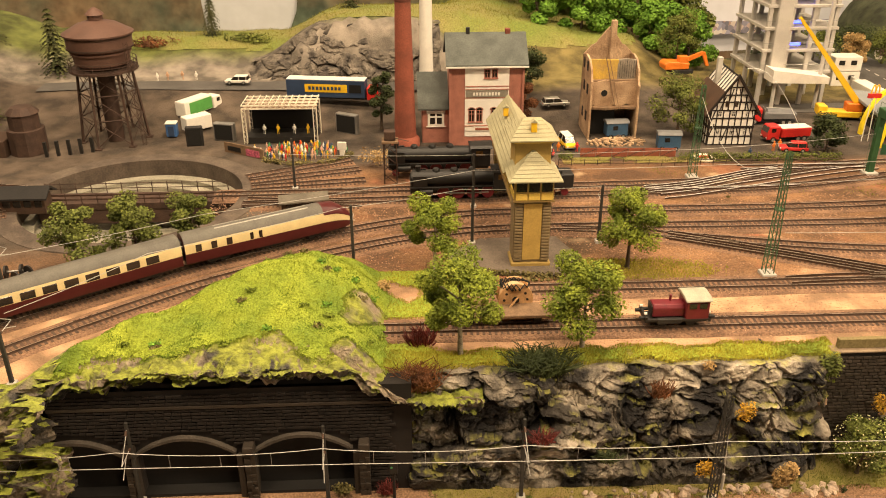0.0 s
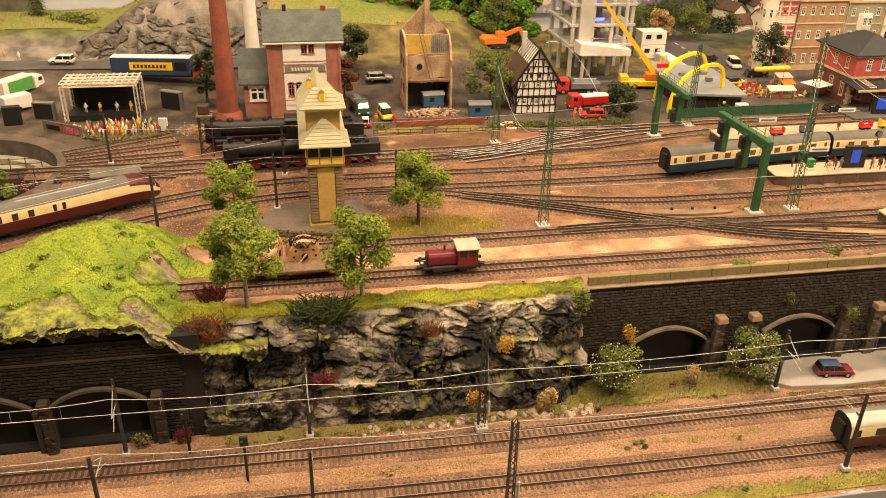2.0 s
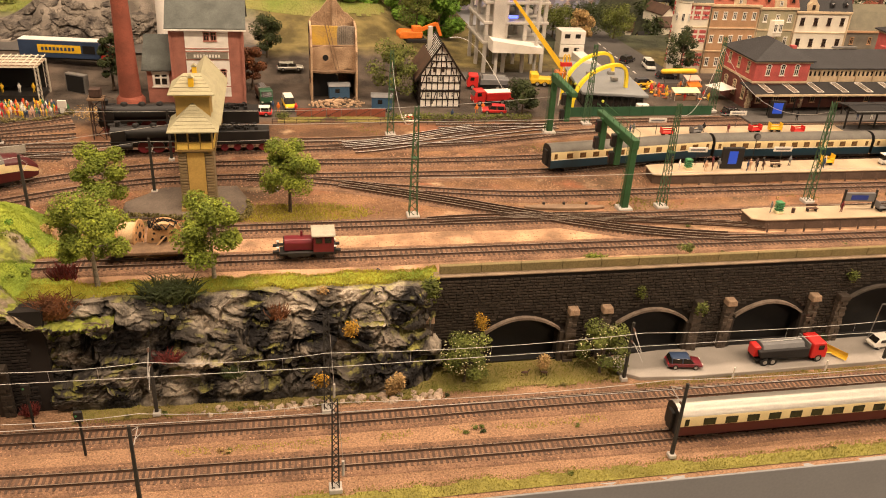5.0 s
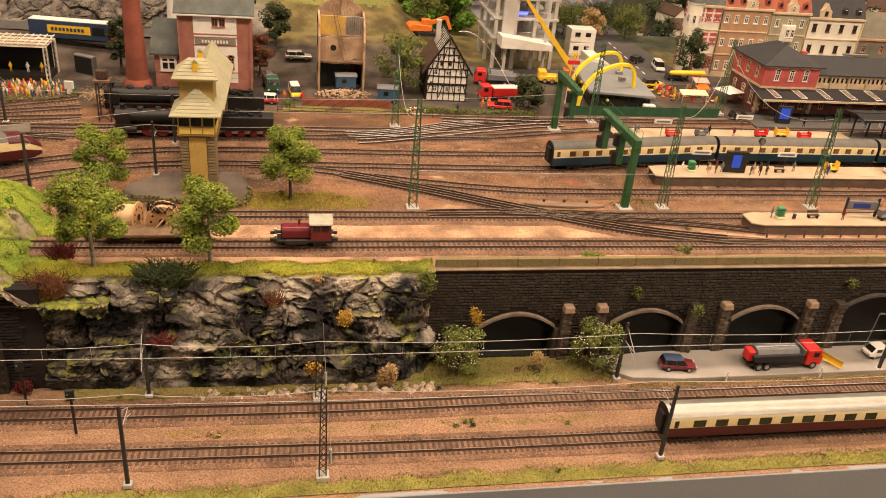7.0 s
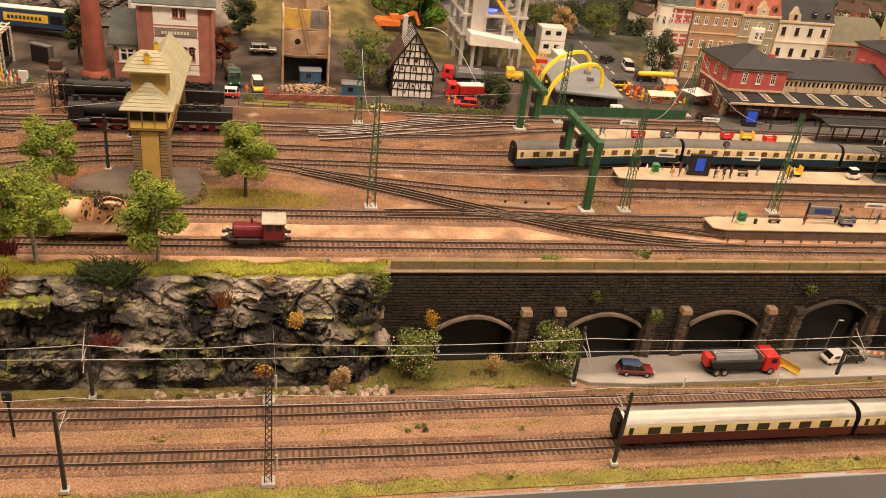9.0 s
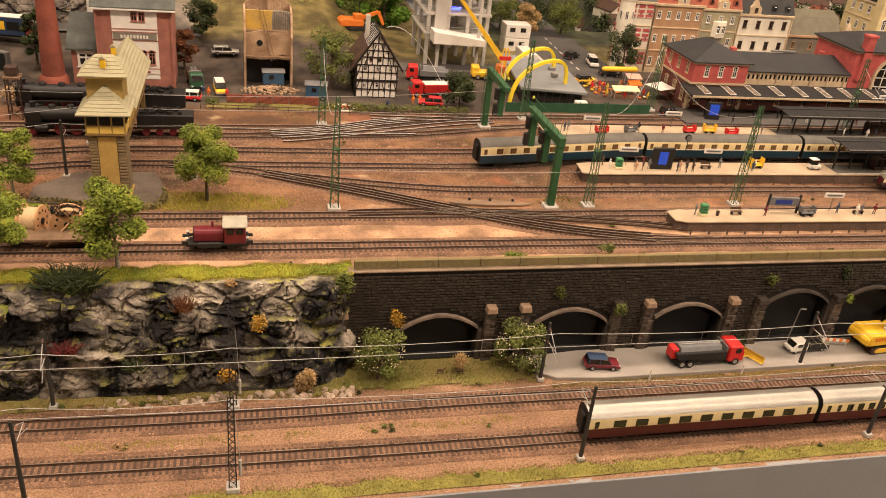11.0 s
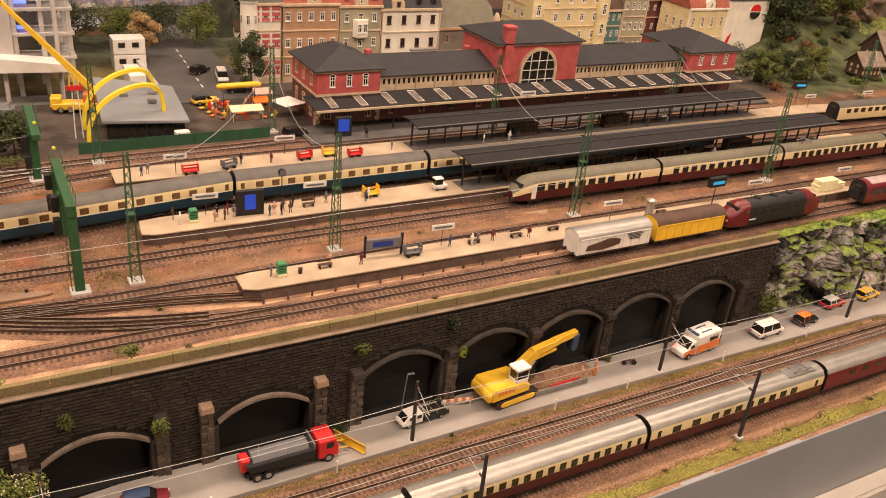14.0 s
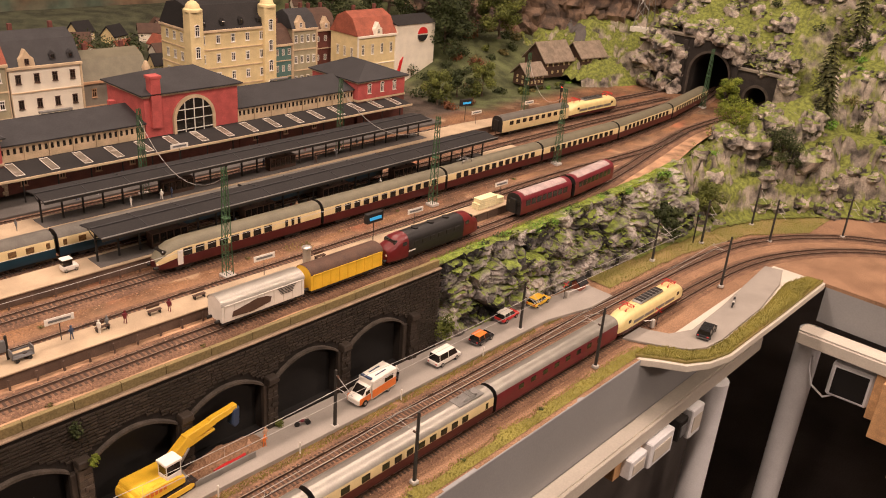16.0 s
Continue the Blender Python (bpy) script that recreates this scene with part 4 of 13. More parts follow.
# right wing of the layout, which the lower line curves on to
wing = [(2.40, 0.497), (2.52, 0.395), (2.505, -0.7), (3.2, -0.7), (3.2, 0.85), (2.40, 0.85)]
solid("wing_ground", Geo().prism(wing, "z", -0.012, -0.0045), M["sand"], "gravel ground of the layout wing", "ground", kind="structure")
solid("wing_fascia", Geo().add([(2.52, 0.392, -0.005), (2.505, -0.7, -0.005), (2.505, -0.7, -0.088), (2.52, 0.392, -0.088), (2.526, 0.392, -0.005), (2.511, -0.7, -0.005), (2.511, -0.7, -0.088), (2.526, 0.392, -0.088)],
      [(0, 1, 2, 3), (7, 6, 5, 4), (0, 4, 5, 1), (1, 5, 6, 2), (2, 6, 7, 3), (3, 7, 4, 0)]), M["board"], "grey fascia board of the layout wing", "fascia", kind="structure")
wch = thing("cable_channel", "cream cable channel along the wing fascia", "cable channel", kind="structure")
part("channel_body", Geo().box((2.478, -0.15, -0.101), (0.05, 1.10, 0.026), 0.8), M["channel"], wch, bevel=0.002)
part("channel_lid", Geo().box((2.470, -0.15, -0.086), (0.03, 1.10, 0.004), 0.8), M["channel"], wch, bevel=0.001)

# bulge with the crossing road
bul = [(1.965, 0.497), (1.985, 0.470), (2.01, 0.43), (2.05, 0.408), (2.10, 0.396), (2.3, 0.394), (2.519, 0.394), (2.515, 0.50)]
solid("overhang", Geo().prism(bul, "z", -0.016, -0.0035), M["channel"], "thin overhanging board carrying the crossing road", "board", kind="structure", bevel=0.001)
VERGE = [(x, y) for x, y in ((1.968, 0.502), (1.99, 0.472), (2.013, 0.434), (2.052, 0.411), (2.10, 0.400), (2.3, 0.398), (2.512, 0.398), (2.506, 0.43), (2.44, 0.446), (2.3, 0.430), (2.13, 0.425), (2.08, 0.43), (2.05, 0.447), (2.03, 0.478), (2.01, 0.502))]
solid("verge", Geo().prism(VERGE, "z", -0.0034, 0.0015), M["meadow"], "green verge round the crossing road", "verge", kind="structure", bevel=0.001)
solid("crossing_road", Geo().prism([(2.00, 0.545), (2.02, 0.505), (2.035, 0.478), (2.055, 0.450), (2.085, 0.434), (2.13, 0.429), (2.3, 0.434), (2.43, 0.452), (2.50, 0.475), (2.49, 0.508), (2.40, 0.500), (2.25, 0.486), (2.12, 0.480), (2.075, 0.50), (2.06, 0.53), (2.055, 0.545)], "z", -0.0034, 0.0006), M["asphalt"], "grey lane bending away from the level crossing", "road", kind="structure", bevel=0.0005)

# legs and boxes under the board
for x, y in ((2.275, 0.475), (2.53, 0.395)):
    solid("leg", Geo().cyl((x, y, -0.9), (x, y, -0.165 if x < 2.4 else -0.115), 0.026, n=28), M["white"], "thick white tube leg under the layout", "leg", group="legs under the layout", kind="structure", smooth=40)

# ---- rolling stock ----
M.update({
    "tee_red": mat("tee_red", (0.078, 0.012, 0.012), 0.35, var=0.15, scale=80, fine=900, bump=0.03),
    "dark_red": mat("dark_red", (0.165, 0.020, 0.027), 0.35, var=0.2, scale=80, fine=900, bump=0.03),
    "cream": mat("cream_paint", (0.72, 0.58, 0.30), 0.35, var=0.12, scale=60, fine=900, bump=0.03),
    "loco_cream": mat("loco_cream", (0.80, 0.66, 0.30), 0.35, var=0.1, scale=60, fine=900, bump=0.03),
    "blue_paint": mat("ocean_blue", (0.012, 0.045, 0.070), 0.35, var=0.2, scale=60, fine=900, bump=0.03),
    "silver": mat("silver_roof", (0.40, 0.38, 0.33), 0.42, metal=0.6, var=0.15, scale=40, fine=600, bump=0.04),
    "grey_roof": mat("grey_roof", (0.13, 0.12, 0.10), 0.6, var=0.25, scale=50, fine=600, bump=0.08),
    "olive_roof": mat("olive_roof", (0.16, 0.145, 0.095), 0.55, var=0.2, scale=50, fine=600, bump=0.08),
    "chassis": mat("chassis_black", (0.020, 0.018, 0.016), 0.6, var=0.3, scale=90, fine=900, bump=0.1),
    "pane": mat("dark_window", (0.020, 0.018, 0.015), 0.12, var=0.2, scale=20, bump=0, spec=0.6),
    "lit_pane": mat("brown_window", (0.16, 0.085, 0.030), 0.2, var=0.4, scale=200, bump=0, spec=0.6),
    "red": mat("signal_red", (0.62, 0.030, 0.022), 0.4, var=0.15, scale=60, fine=900, bump=0.03),
    "yellow": mat("bright_yellow", (0.85, 0.52, 0.02), 0.4, var=0.12, scale=60, fine=900, bump=0.03),
    "ivory": mat("ivory_paint", (0.78, 0.74, 0.66), 0.45, var=0.1, scale=60, fine=900, bump=0.03),
    "black": mat("soot_black", (0.016, 0.015, 0.014), 0.5, var=0.3, scale=60, fine=900, bump=0.1),
    "steel": mat("grey_steel", (0.30, 0.29, 0.27), 0.4, metal=0.6, var=0.2, scale=60, fine=900, bump=0.05),
    "brown": mat("brown_roof", (0.10, 0.055, 0.035), 0.7, var=0.3, scale=60, fine=700, bump=0.1),
    "orange": mat("orange_paint", (0.78, 0.20, 0.02), 0.4, var=0.15, scale=60, fine=900, bump=0.03),
})

PROFILE = [(0.0155, 0.0090), (0.0166, 0.0125), (0.0166, 0.0235), (0.0164, 0.0340), (0.0156, 0.0368), (0.0128, 0.0420), (0.0072, 0.0452), (0.0, 0.0462)]


def strip(g, stations, i0, i1, cap=False, prof=PROFILE):
    """Both sides of a body between two profile points, lofted over stations (x, width, height, lift)."""
    for s in (1, -1):
        rows = [[(x, s * prof[i][0] * w, 0.009 + lift_ + (prof[i][1] - 0.009) * h) for i in range(i0, i1 + 1)] for x, w, h, lift_ in stations]
        k = i1 - i0 + 1
        o = len(g.v)
        for r in rows:
            g.v += r
        for j in range(len(rows) - 1):
            for i in range(k - 1):
                q = (o + j * k + i, o + (j + 1) * k + i, o + (j + 1) * k + i + 1, o + j * k + i + 1)
                g.f.append(q if s > 0 else q[::-1])
    if cap:
        for x, w, h, lift_ in (stations[0], stations[-1]):
            ring = [(x, p[0] * w, 0.009 + lift_ + (p[1] - 0.009) * h) for p in prof] + [(x, -p[0] * w, 0.009 + lift_ + (p[1] - 0.009) * h) for p in prof[-2::-1]]
            g.add(ring, [tuple(range(len(ring)))])
    return g


def shared(name, me, parent, m, label=""):
    ob = new(name, me)
    ob.parent = parent
    ob.matrix_basis = m
    return tagged(ob, label)


PANES = {}


def pane_mesh(w, h, material="pane", d=0.0012):
    key = (round(w, 5), round(h, 5), material, d)
    if key not in PANES:
        PANES[key] = mesh_of("pane", Geo().box((0, 0, 0), (w, d, h)), M[material], bevel=min(w, h) * 0.12)
    return PANES[key]


def bogie(parent, x, wheels=2, r=0.0055, gap=0.0145):
    b = part("bogie", Geo().box((x, 0, 0.0062), (gap * (wheels - 1) + 0.016, 0.026, 0.0042)), M["chassis"], parent, bevel=0.001)
    for i in range(wheels):
        wx = x + (i - (wheels - 1) / 2) * gap
        g = Geo()
        for s in (-1, 1):
            g.cyl((wx, s * 0.0075, r), (wx, s * 0.0100, r), r, n=14)
        g.cyl((wx, -0.008, r), (wx, 0.008, r), 0.001, n=6)
        part("wheelset", g, M["chassis"], b)


def coach(label, L, lower, upper, roof, win, wz, wh, m, pane="pane", nose=None, group="", trim=None):
    """A carriage: win lists (x, width) of its windows on both sides."""
    t = thing("railway_coach", label, "railway coach", m, group)
    e = L / 2
    st = [(-e, 1, 1, 0), (e, 1, 1, 0)]
    if nose:
        st = [(-e, 1, 1, 0), (e - 0.045, 1, 1, 0), (e - 0.028, 0.97, 0.93, 0), (e - 0.016, 0.90, 0.78, 0), (e - 0.007, 0.76, 0.58, 0), (e - 0.001, 0.5, 0.36, 0.001)]
        if nose < 0:
            st = [(-x, w, h, l) for x, w, h, l in reversed(st)]
    part("lower_body", strip(Geo(), st, 0, 2), M[lower], t, smooth=35)
    part("window_band", strip(Geo(), st, 2, 4), M[upper], t, smooth=35)
    part("roof", strip(Geo(), st, 4, 7), M[roof], t, smooth=50)
    for q in (st[0], st[-1]):
        x, w, h, l = q
        ring = [(x * 0.999, p[0] * w * 0.995, 0.009 + l + (p[1] - 0.009) * h * 0.995) for p in PROFILE]
        ring += [(a, -b, c) for a, b, c in ring[-2::-1]]
        part("end_wall", Geo().add(ring, [tuple(range(len(ring)))]), M["chassis"] if not nose else M[lower], t)
    if trim:
        g = Geo()
        for s in (-1, 1):
            g.box((0, s * 0.0166, 0.0235), (L * 0.99, 0.0006, 0.0009))
        part("trim_line", g, M[trim], t)
    part("underframe", Geo().box((0, 0, 0.0083), (L * 0.9, 0.024, 0.0026)).box((0.01, 0, 0.0062), (L * 0.26, 0.02, 0.005)), M["chassis"], t)
    bogie(t, -e + 0.042)
    bogie(t, e - 0.042 - (0.012 if nose else 0))
    for x, w in win:
        for s in (-1, 1):
            shared("window", pane_mesh(w, wh * 1.45, pane), t, pose(x, s * 0.0163, wz + 0.0003, 0, 0, 0))
    for s in (-1, 1):
        if nose and s == (1 if nose > 0 else -1):
            continue
        part("gangway", Geo().box((s * (e + 0.002), 0, 0.024), (0.004, 0.013, 0.026)), M["chassis"], t, bevel=0.001)
    return t


def line_of(points):
    return spline(points, 0.004)


def rail_pose(line, s, z):
    """Pose at arc length s along a line."""
    acc = 0.0
    for a, b in zip(line, line[1:]):
        d = (b - a).length
        if acc + d >= s or b is line[-1]:
            k = (s - acc) / d
            return a.lerp(b, k)
        acc += d


def on_track(line, s0, L, z):
    a, b = rail_pose(line, s0 + 0.14 * L, z), rail_pose(line, s0 + 0.86 * L, z)
    c = (a + b) / 2
    return pose(c.x, c.y, z + 0.0003, 0, 0, math.degrees(math.atan2(b.y - a.y, b.x - a.x)))


def arc_at(line, x):
    acc = 0.0
    for a, b in zip(line, line[1:]):
        if a.x <= x <= b.x:
            return acc + (b - a).length * (x - a.x) / (b.x - a.x)
        acc += (b - a).length
    return acc


def even(n, L, margin, w):
    return [(-L / 2 + margin + (L - 2 * margin) * (i + 0.5) / n, w) for i in range(n)]


# express on the front line: three cream-and-red cars, a dark red car and the electric locomotive
LF = line_of(T_FRONT)
s = arc_at(LF, 0.72)
CL, GAP = 0.308, 0.007
coach("cream and dark red express coach with a silver roof", CL, "tee_red", "cream", "silver", [(-0.143, 0.006)] + even(9, CL, 0.026, 0.0165) + [(0.143, 0.006)], 0.0285, 0.0072, on_track(LF, s, CL, LOW), group="express train")
s += CL + GAP
coach("cream and dark red open coach with many small windows", CL, "tee_red", "cream", "silver", [(-0.143, 0.006), (-0.128, 0.006)] + even(15, CL, 0.034, 0.0095) + [(0.128, 0.006), (0.143, 0.006)], 0.0285, 0.0072, on_track(LF, s, CL, LOW), group="express train")
s += CL + GAP
buffet = coach("cream and dark red buffet coach with a roof current collector", CL, "tee_red", "cream", "silver", [(-0.140, 0.006), (-0.112, 0.014), (-0.08, 0.014)] + [(-0.048 + 0.0205 * i, 0.0125) for i in range(8)] + [(0.14, 0.006)], 0.0285, 0.0070, on_track(LF, s, CL, LOW), group="express train")


def pantograph(parent, x, z, material, w=0.024):
    g = Geo()
    for sy in (-0.006, 0.006):
        g.bar((x - 0.017, sy, z + 0.002), (x + 0.017, sy, z + 0.002), 0.0007)
        g.bar((x - 0.015, sy, z + 0.002), (x + 0.002, sy * 0.8, z + 0.0055), 0.0006)
        g.bar((x + 0.015, sy, z + 0.002), (x - 0.002, sy * 0.8, z + 0.0055), 0.0006)
        for k in (-0.012, 0.012):
            g.cyl((x + k, sy, z - 0.002), (x + k, sy, z + 0.002), 0.001, n=6)
    for k in (-0.004, 0.004):
        g.tube([(x + k, -0.012, z + 0.0048), (x + k, -0.009, z + 0.0062), (x + k, 0.009, z + 0.0062), (x + k, 0.012, z + 0.0048)], 0.0006, 5)
    return part("pantograph", g, M[material], parent, "folded current collector", smooth=40)


part("roof_equipment", Geo().box((0.115, 0, 0.0462), (0.050, 0.020, 0.0016)), M["steel"], buffet, bevel=0.0005)
pantograph(buffet, 0.115, 0.0475, "steel")
s += CL + GAP
coach("dark red coach with a silver roof behind the locomotive", CL, "dark_red", "dark_red", "silver", even(8, CL, 0.04, 0.012), 0.0285, 0.0058, on_track(LF, s, CL, LOW), group="express train")
s += CL + GAP


def electric_loco(label, m, L=0.222):
    t = thing("electric_locomotive", label, "locomotive", m)
    e = L / 2
    body = []
    for x, w, h in ((-e, 0.62, 0.50), (-e + 0.004, 0.78, 0.62), (-e + 0.012, 0.92, 0.80), (-e + 0.024, 0.99, 0.93), (-e + 0.036, 1, 0.97)):
        body.append((x, w, h, 0))
    st = body + [(-x, w, h, l) for x, w, h, l in reversed(body)]
    part("skirt", strip(Geo(), st, 0, 1), M["tee_red"], t, smooth=40)
    part("red_band", strip(Geo(), [(x, w * 1.002, h, l) for x, w, h, l in st], 1, 2, prof=[PROFILE[0], PROFILE[1], (0.0167, 0.0165)]), M["tee_red"], t, smooth=40)
    part("body", strip(Geo(), st, 0, 5, cap=True, prof=[(0.0166, 0.0165), (0.0166, 0.0300), (0.0158, 0.0360), (0.0135, 0.0405), (0.0075, 0.0430), (0.0, 0.0438)]), M["loco_cream"], t, smooth=50)
    for s_ in (-1, 1):
        for i in range(4):
            gr = part("grille", Geo().box((-0.052 + 0.035 * i, s_ * 0.0166, 0.0232), (0.032, 0.0009, 0.0060)), M["steel"], t, "grey ventilation grille", bevel=0.0003)
        part("cab_window", Geo().box((s_ * (e - 0.020), 0, 0.0305), (0.008, 0.026, 0.0062)), M["pane"], t, bevel=0.0012)
        for y in (-1, 1):
            part("side_window", Geo().box((s_ * (e - 0.030), y * 0.0162, 0.0285), (0.008, 0.0014, 0.0058)), M["pane"], t, bevel=0.0004)
            part("headlight", Geo().cyl((s_ * (e - 0.006), y * 0.008, 0.0165), (s_ * (e + 0.0005), y * 0.008, 0.0165), 0.0018, n=10), M["ivory"], t)
            part("buffer", Geo().cyl((s_ * (e - 0.002), y * 0.009, 0.0115), (s_ * (e + 0.005), y * 0.009, 0.0115), 0.0022, n=10), M["chassis"], t)
        pantograph(t, s_ * 0.070, 0.0450, "red")
    part("roof_housing", Geo().box((0, 0, 0.0450), (0.078, 0.018, 0.0036), taper=0.9), M["steel"], t, "grey roof equipment housing", bevel=0.0006)
    g = Geo()
    for i in range(7):
        g.box((-0.032 + 0.0107 * i, 0, 0.0471), (0.007, 0.0145, 0.0006))
    part("roof_louvre", g, M["chassis"], t)
    part("underframe", Geo().box((0, 0, 0.0075), (L * 0.9, 0.022, 0.003)), M["chassis"], t)
    bogie(t, -0.062, 3)
    bogie(t, 0.062, 3)
    return t


electric_loco("cream and dark red electric locomotive with red pantographs", on_track(LF, s, 0.222, LOW))

# blue and cream coaches at the station
LB = line_of(TB)
s = arc_at(LB, 0.70)
for i in range(4):
    coach("dark blue and cream coach with a grey roof", 0.306, "blue_paint", "cream", "grey_roof", [(-0.144, 0.006)] + even(11, 0.306, 0.022, 0.0115) + [(0.144, 0.006)], 0.0290, 0.0064, on_track(LB, s, 0.306, UP), "lit_pane", group="blue and cream coaches", trim="ivory")
    s += 0.312

# diesel railcar set
LA = line_of(TA)
s = arc_at(LA, 1.40)
m0 = on_track(LA, s, 0.285, UP)
rc = coach("red and cream diesel railcar with a rounded nose", 0.285, "tee_red", "cream", "olive_roof", [(-0.096 + 0.0195 * i, 0.0145) for i in range(8)] + [(0.075 + 0.012 * i, 0.006) for i in range(3)], 0.0285, 0.0076, m0, nose=-1, group="railcar set")
part("windscreen", Geo().box((-0.1285, 0, 0.0325), (0.008, 0.024, 0.0065)), M["pane"], rc, bevel=0.0015)
for y in (-1, 1):
    part("headlight", Geo().cyl((-0.136, y * 0.0085, 0.0175), (-0.1402, y * 0.0085, 0.0175), 0.002, n=10), M["ivory"], rc)
    part("door", Geo().box((-0.108, y * 0.0165, 0.0225), (0.0085, 0.0010, 0.022)), M["ivory"], rc, "pale folding entrance door", bevel=0.0003)
    part("buffer", Geo().cyl((-0.137, y * 0.009, 0.0125), (-0.1455, y * 0.009, 0.0125), 0.0022, n=10), M["chassis"], rc)
s += 0.291
for i in range(5):
    c = coach("red and cream railcar trailer with an olive roof", 0.285, "tee_red", "cream", "olive_roof", even(12, 0.285, 0.02, 0.0135), 0.0285, 0.0076, on_track(LA, s, 0.285, UP), group="railcar set")
    if i == 1:
        pantograph(c, -0.08, 0.0475, "steel")
    s += 0.291

# red and cream express leaving round the curve
LC = line_of(TC)
s = arc_at(LC, -0.08)
m0 = on_track(LC, s - 0.235, 0.235, UP)
pc = coach("red and cream streamlined power car with a white roof", 0.235, "tee_red", "cream", "grey_roof", [(-0.10, 0.008), (-0.08, 0.008), (-0.06, 0.008), (-0.03, 0.005), (-0.018, 0.005)], 0.0285, 0.0070, m0, nose=1, group="streamlined express")
part("roof_dome", Geo().box((-0.01, 0, 0.0440), (0.150, 0.015, 0.0036), taper=0.85), M["silver"], pc, "silvery raised roof section", bevel=0.0012)
part("nose_cover", strip(Geo(), [(0.072, 1.01, 1.01, 0), (0.092, 0.985, 0.945, 0), (0.102, 0.91, 0.79, 0), (0.111, 0.77, 0.59, 0), (0.117, 0.51, 0.37, 0.001)], 3, 7), M["tee_red"], pc, "dark red nose", smooth=50)
s -= 0.241
for i in range(2):
    coach("red and cream coach with a grey roof on the curve", 0.290, "tee_red", "cream", "grey_roof", even(10, 0.29, 0.025, 0.0165), 0.0285, 0.0070, on_track(LC, s - 0.29, 0.29, UP), group="streamlined express")
    s -= 0.297

# cream and yellow coach and second electric locomotive behind the awnings
LD = line_of(TC)
s = arc_at(LD, 2.36)
coach("cream and yellow coach with a grey roof", 0.25, "cream", "cream", "grey_roof", even(9, 0.25, 0.02, 0.014), 0.0285, 0.0068, on_track(LD, s, 0.25, UP))
electric_loco("pale cream electric locomotive with red pantographs on the rear track", on_track(LD, s + 0.262, 0.20, UP), 0.205)


# freight wagons, diesel and railbuses on the parapet track
L1 = line_of(T1)


def wagon(label, m, L, side, roof, panel=None):
    t = thing("freight_wagon", label, "freight wagon", m)
    prof = [(0.0155, 0.0105), (0.0158, 0.012), (0.0158, 0.0335), (0.0145, 0.0375), (0.0105, 0.0410), (0.0055, 0.0428), (0.0, 0.0434)]
    st = [(-L / 2, 1, 1, 0), (L / 2, 1, 1, 0)]
    part("body", strip(Geo(), st, 0, 2, cap=True, prof=prof), M[side], t)
    part("roof", strip(Geo(), [(-L / 2 - 0.001, 1.03, 1.01, 0), (L / 2 + 0.001, 1.03, 1.01, 0)], 2, 6, prof=prof), M[roof], t, smooth=50)
    for s_ in (-1, 1):
        for i in range(9):
            x = -L / 2 + 0.004 + (L - 0.008) * i / 8
            part("rib", Geo().box((x, s_ * 0.0161, 0.0225), (0.0012, 0.0010, 0.021)), M[side], t)
        part("door_rail", Geo().box((0, s_ * 0.0163, 0.0335), (L * 0.95, 0.0012, 0.0012)), M[side], t)
        part("sole_bar", Geo().box((0, s_ * 0.0145, 0.0095), (L, 0.002, 0.0032)), M["chassis"], t)
        for y in (-1, 1):
            part("buffer", Geo().cyl((s_ * L / 2, y * 0.009, 0.0115), (s_ * (L / 2 + 0.006), y * 0.009, 0.0115), 0.0022, n=10), M["chassis"], t)
        g = Geo()
        for y in (-1, 1):
            g.cyl((s_ * L * 0.3, y * 0.0075, 0.0058), (s_ * L * 0.3, y * 0.0100, 0.0058), 0.0058, n=14)
        part("wheelset", g, M["chassis"], t)
    return t


s = arc_at(L1, 1.385)
ww = wagon("white covered wagon with a silver roof and a dark picture panel", on_track(L1, s, 0.128, UP), 0.128, "ivory", "silver")
part("picture_panel", Geo().prism([(-0.050, 0.0160), (-0.020, 0.0140), (0.008, 0.0185), (0.010, 0.0255), (0.002, 0.0285), (-0.012, 0.0300), (-0.030, 0.0262), (-0.048, 0.0232)], "y", -0.0170, -0.0164), M["brown"], ww, "dark brown printed picture")
g = Geo()
for i in range(5):
    g.box((0.035, -0.0166, 0.0320 - 0.0022 * i), (0.030 - 0.003 * i, 0.0005, 0.0008))
part("lettering", g, M["chassis"], ww, "small dark lines of lettering")
s += 0.140
wagon("yellow covered wagon with a brown roof", on_track(L1, s, 0.132, UP), 0.132, "yellow", "brown")
s += 0.146


M["cab_red"] = mat("dull_cab_red", (0.15, 0.016, 0.016), 0.35, var=0.2, scale=80, fine=900, bump=0.03)
M["pink_grey"] = mat("weathered_roof_panel", (0.46, 0.36, 0.34), 0.6, var=0.3, scale=60, fine=700, bump=0.1)


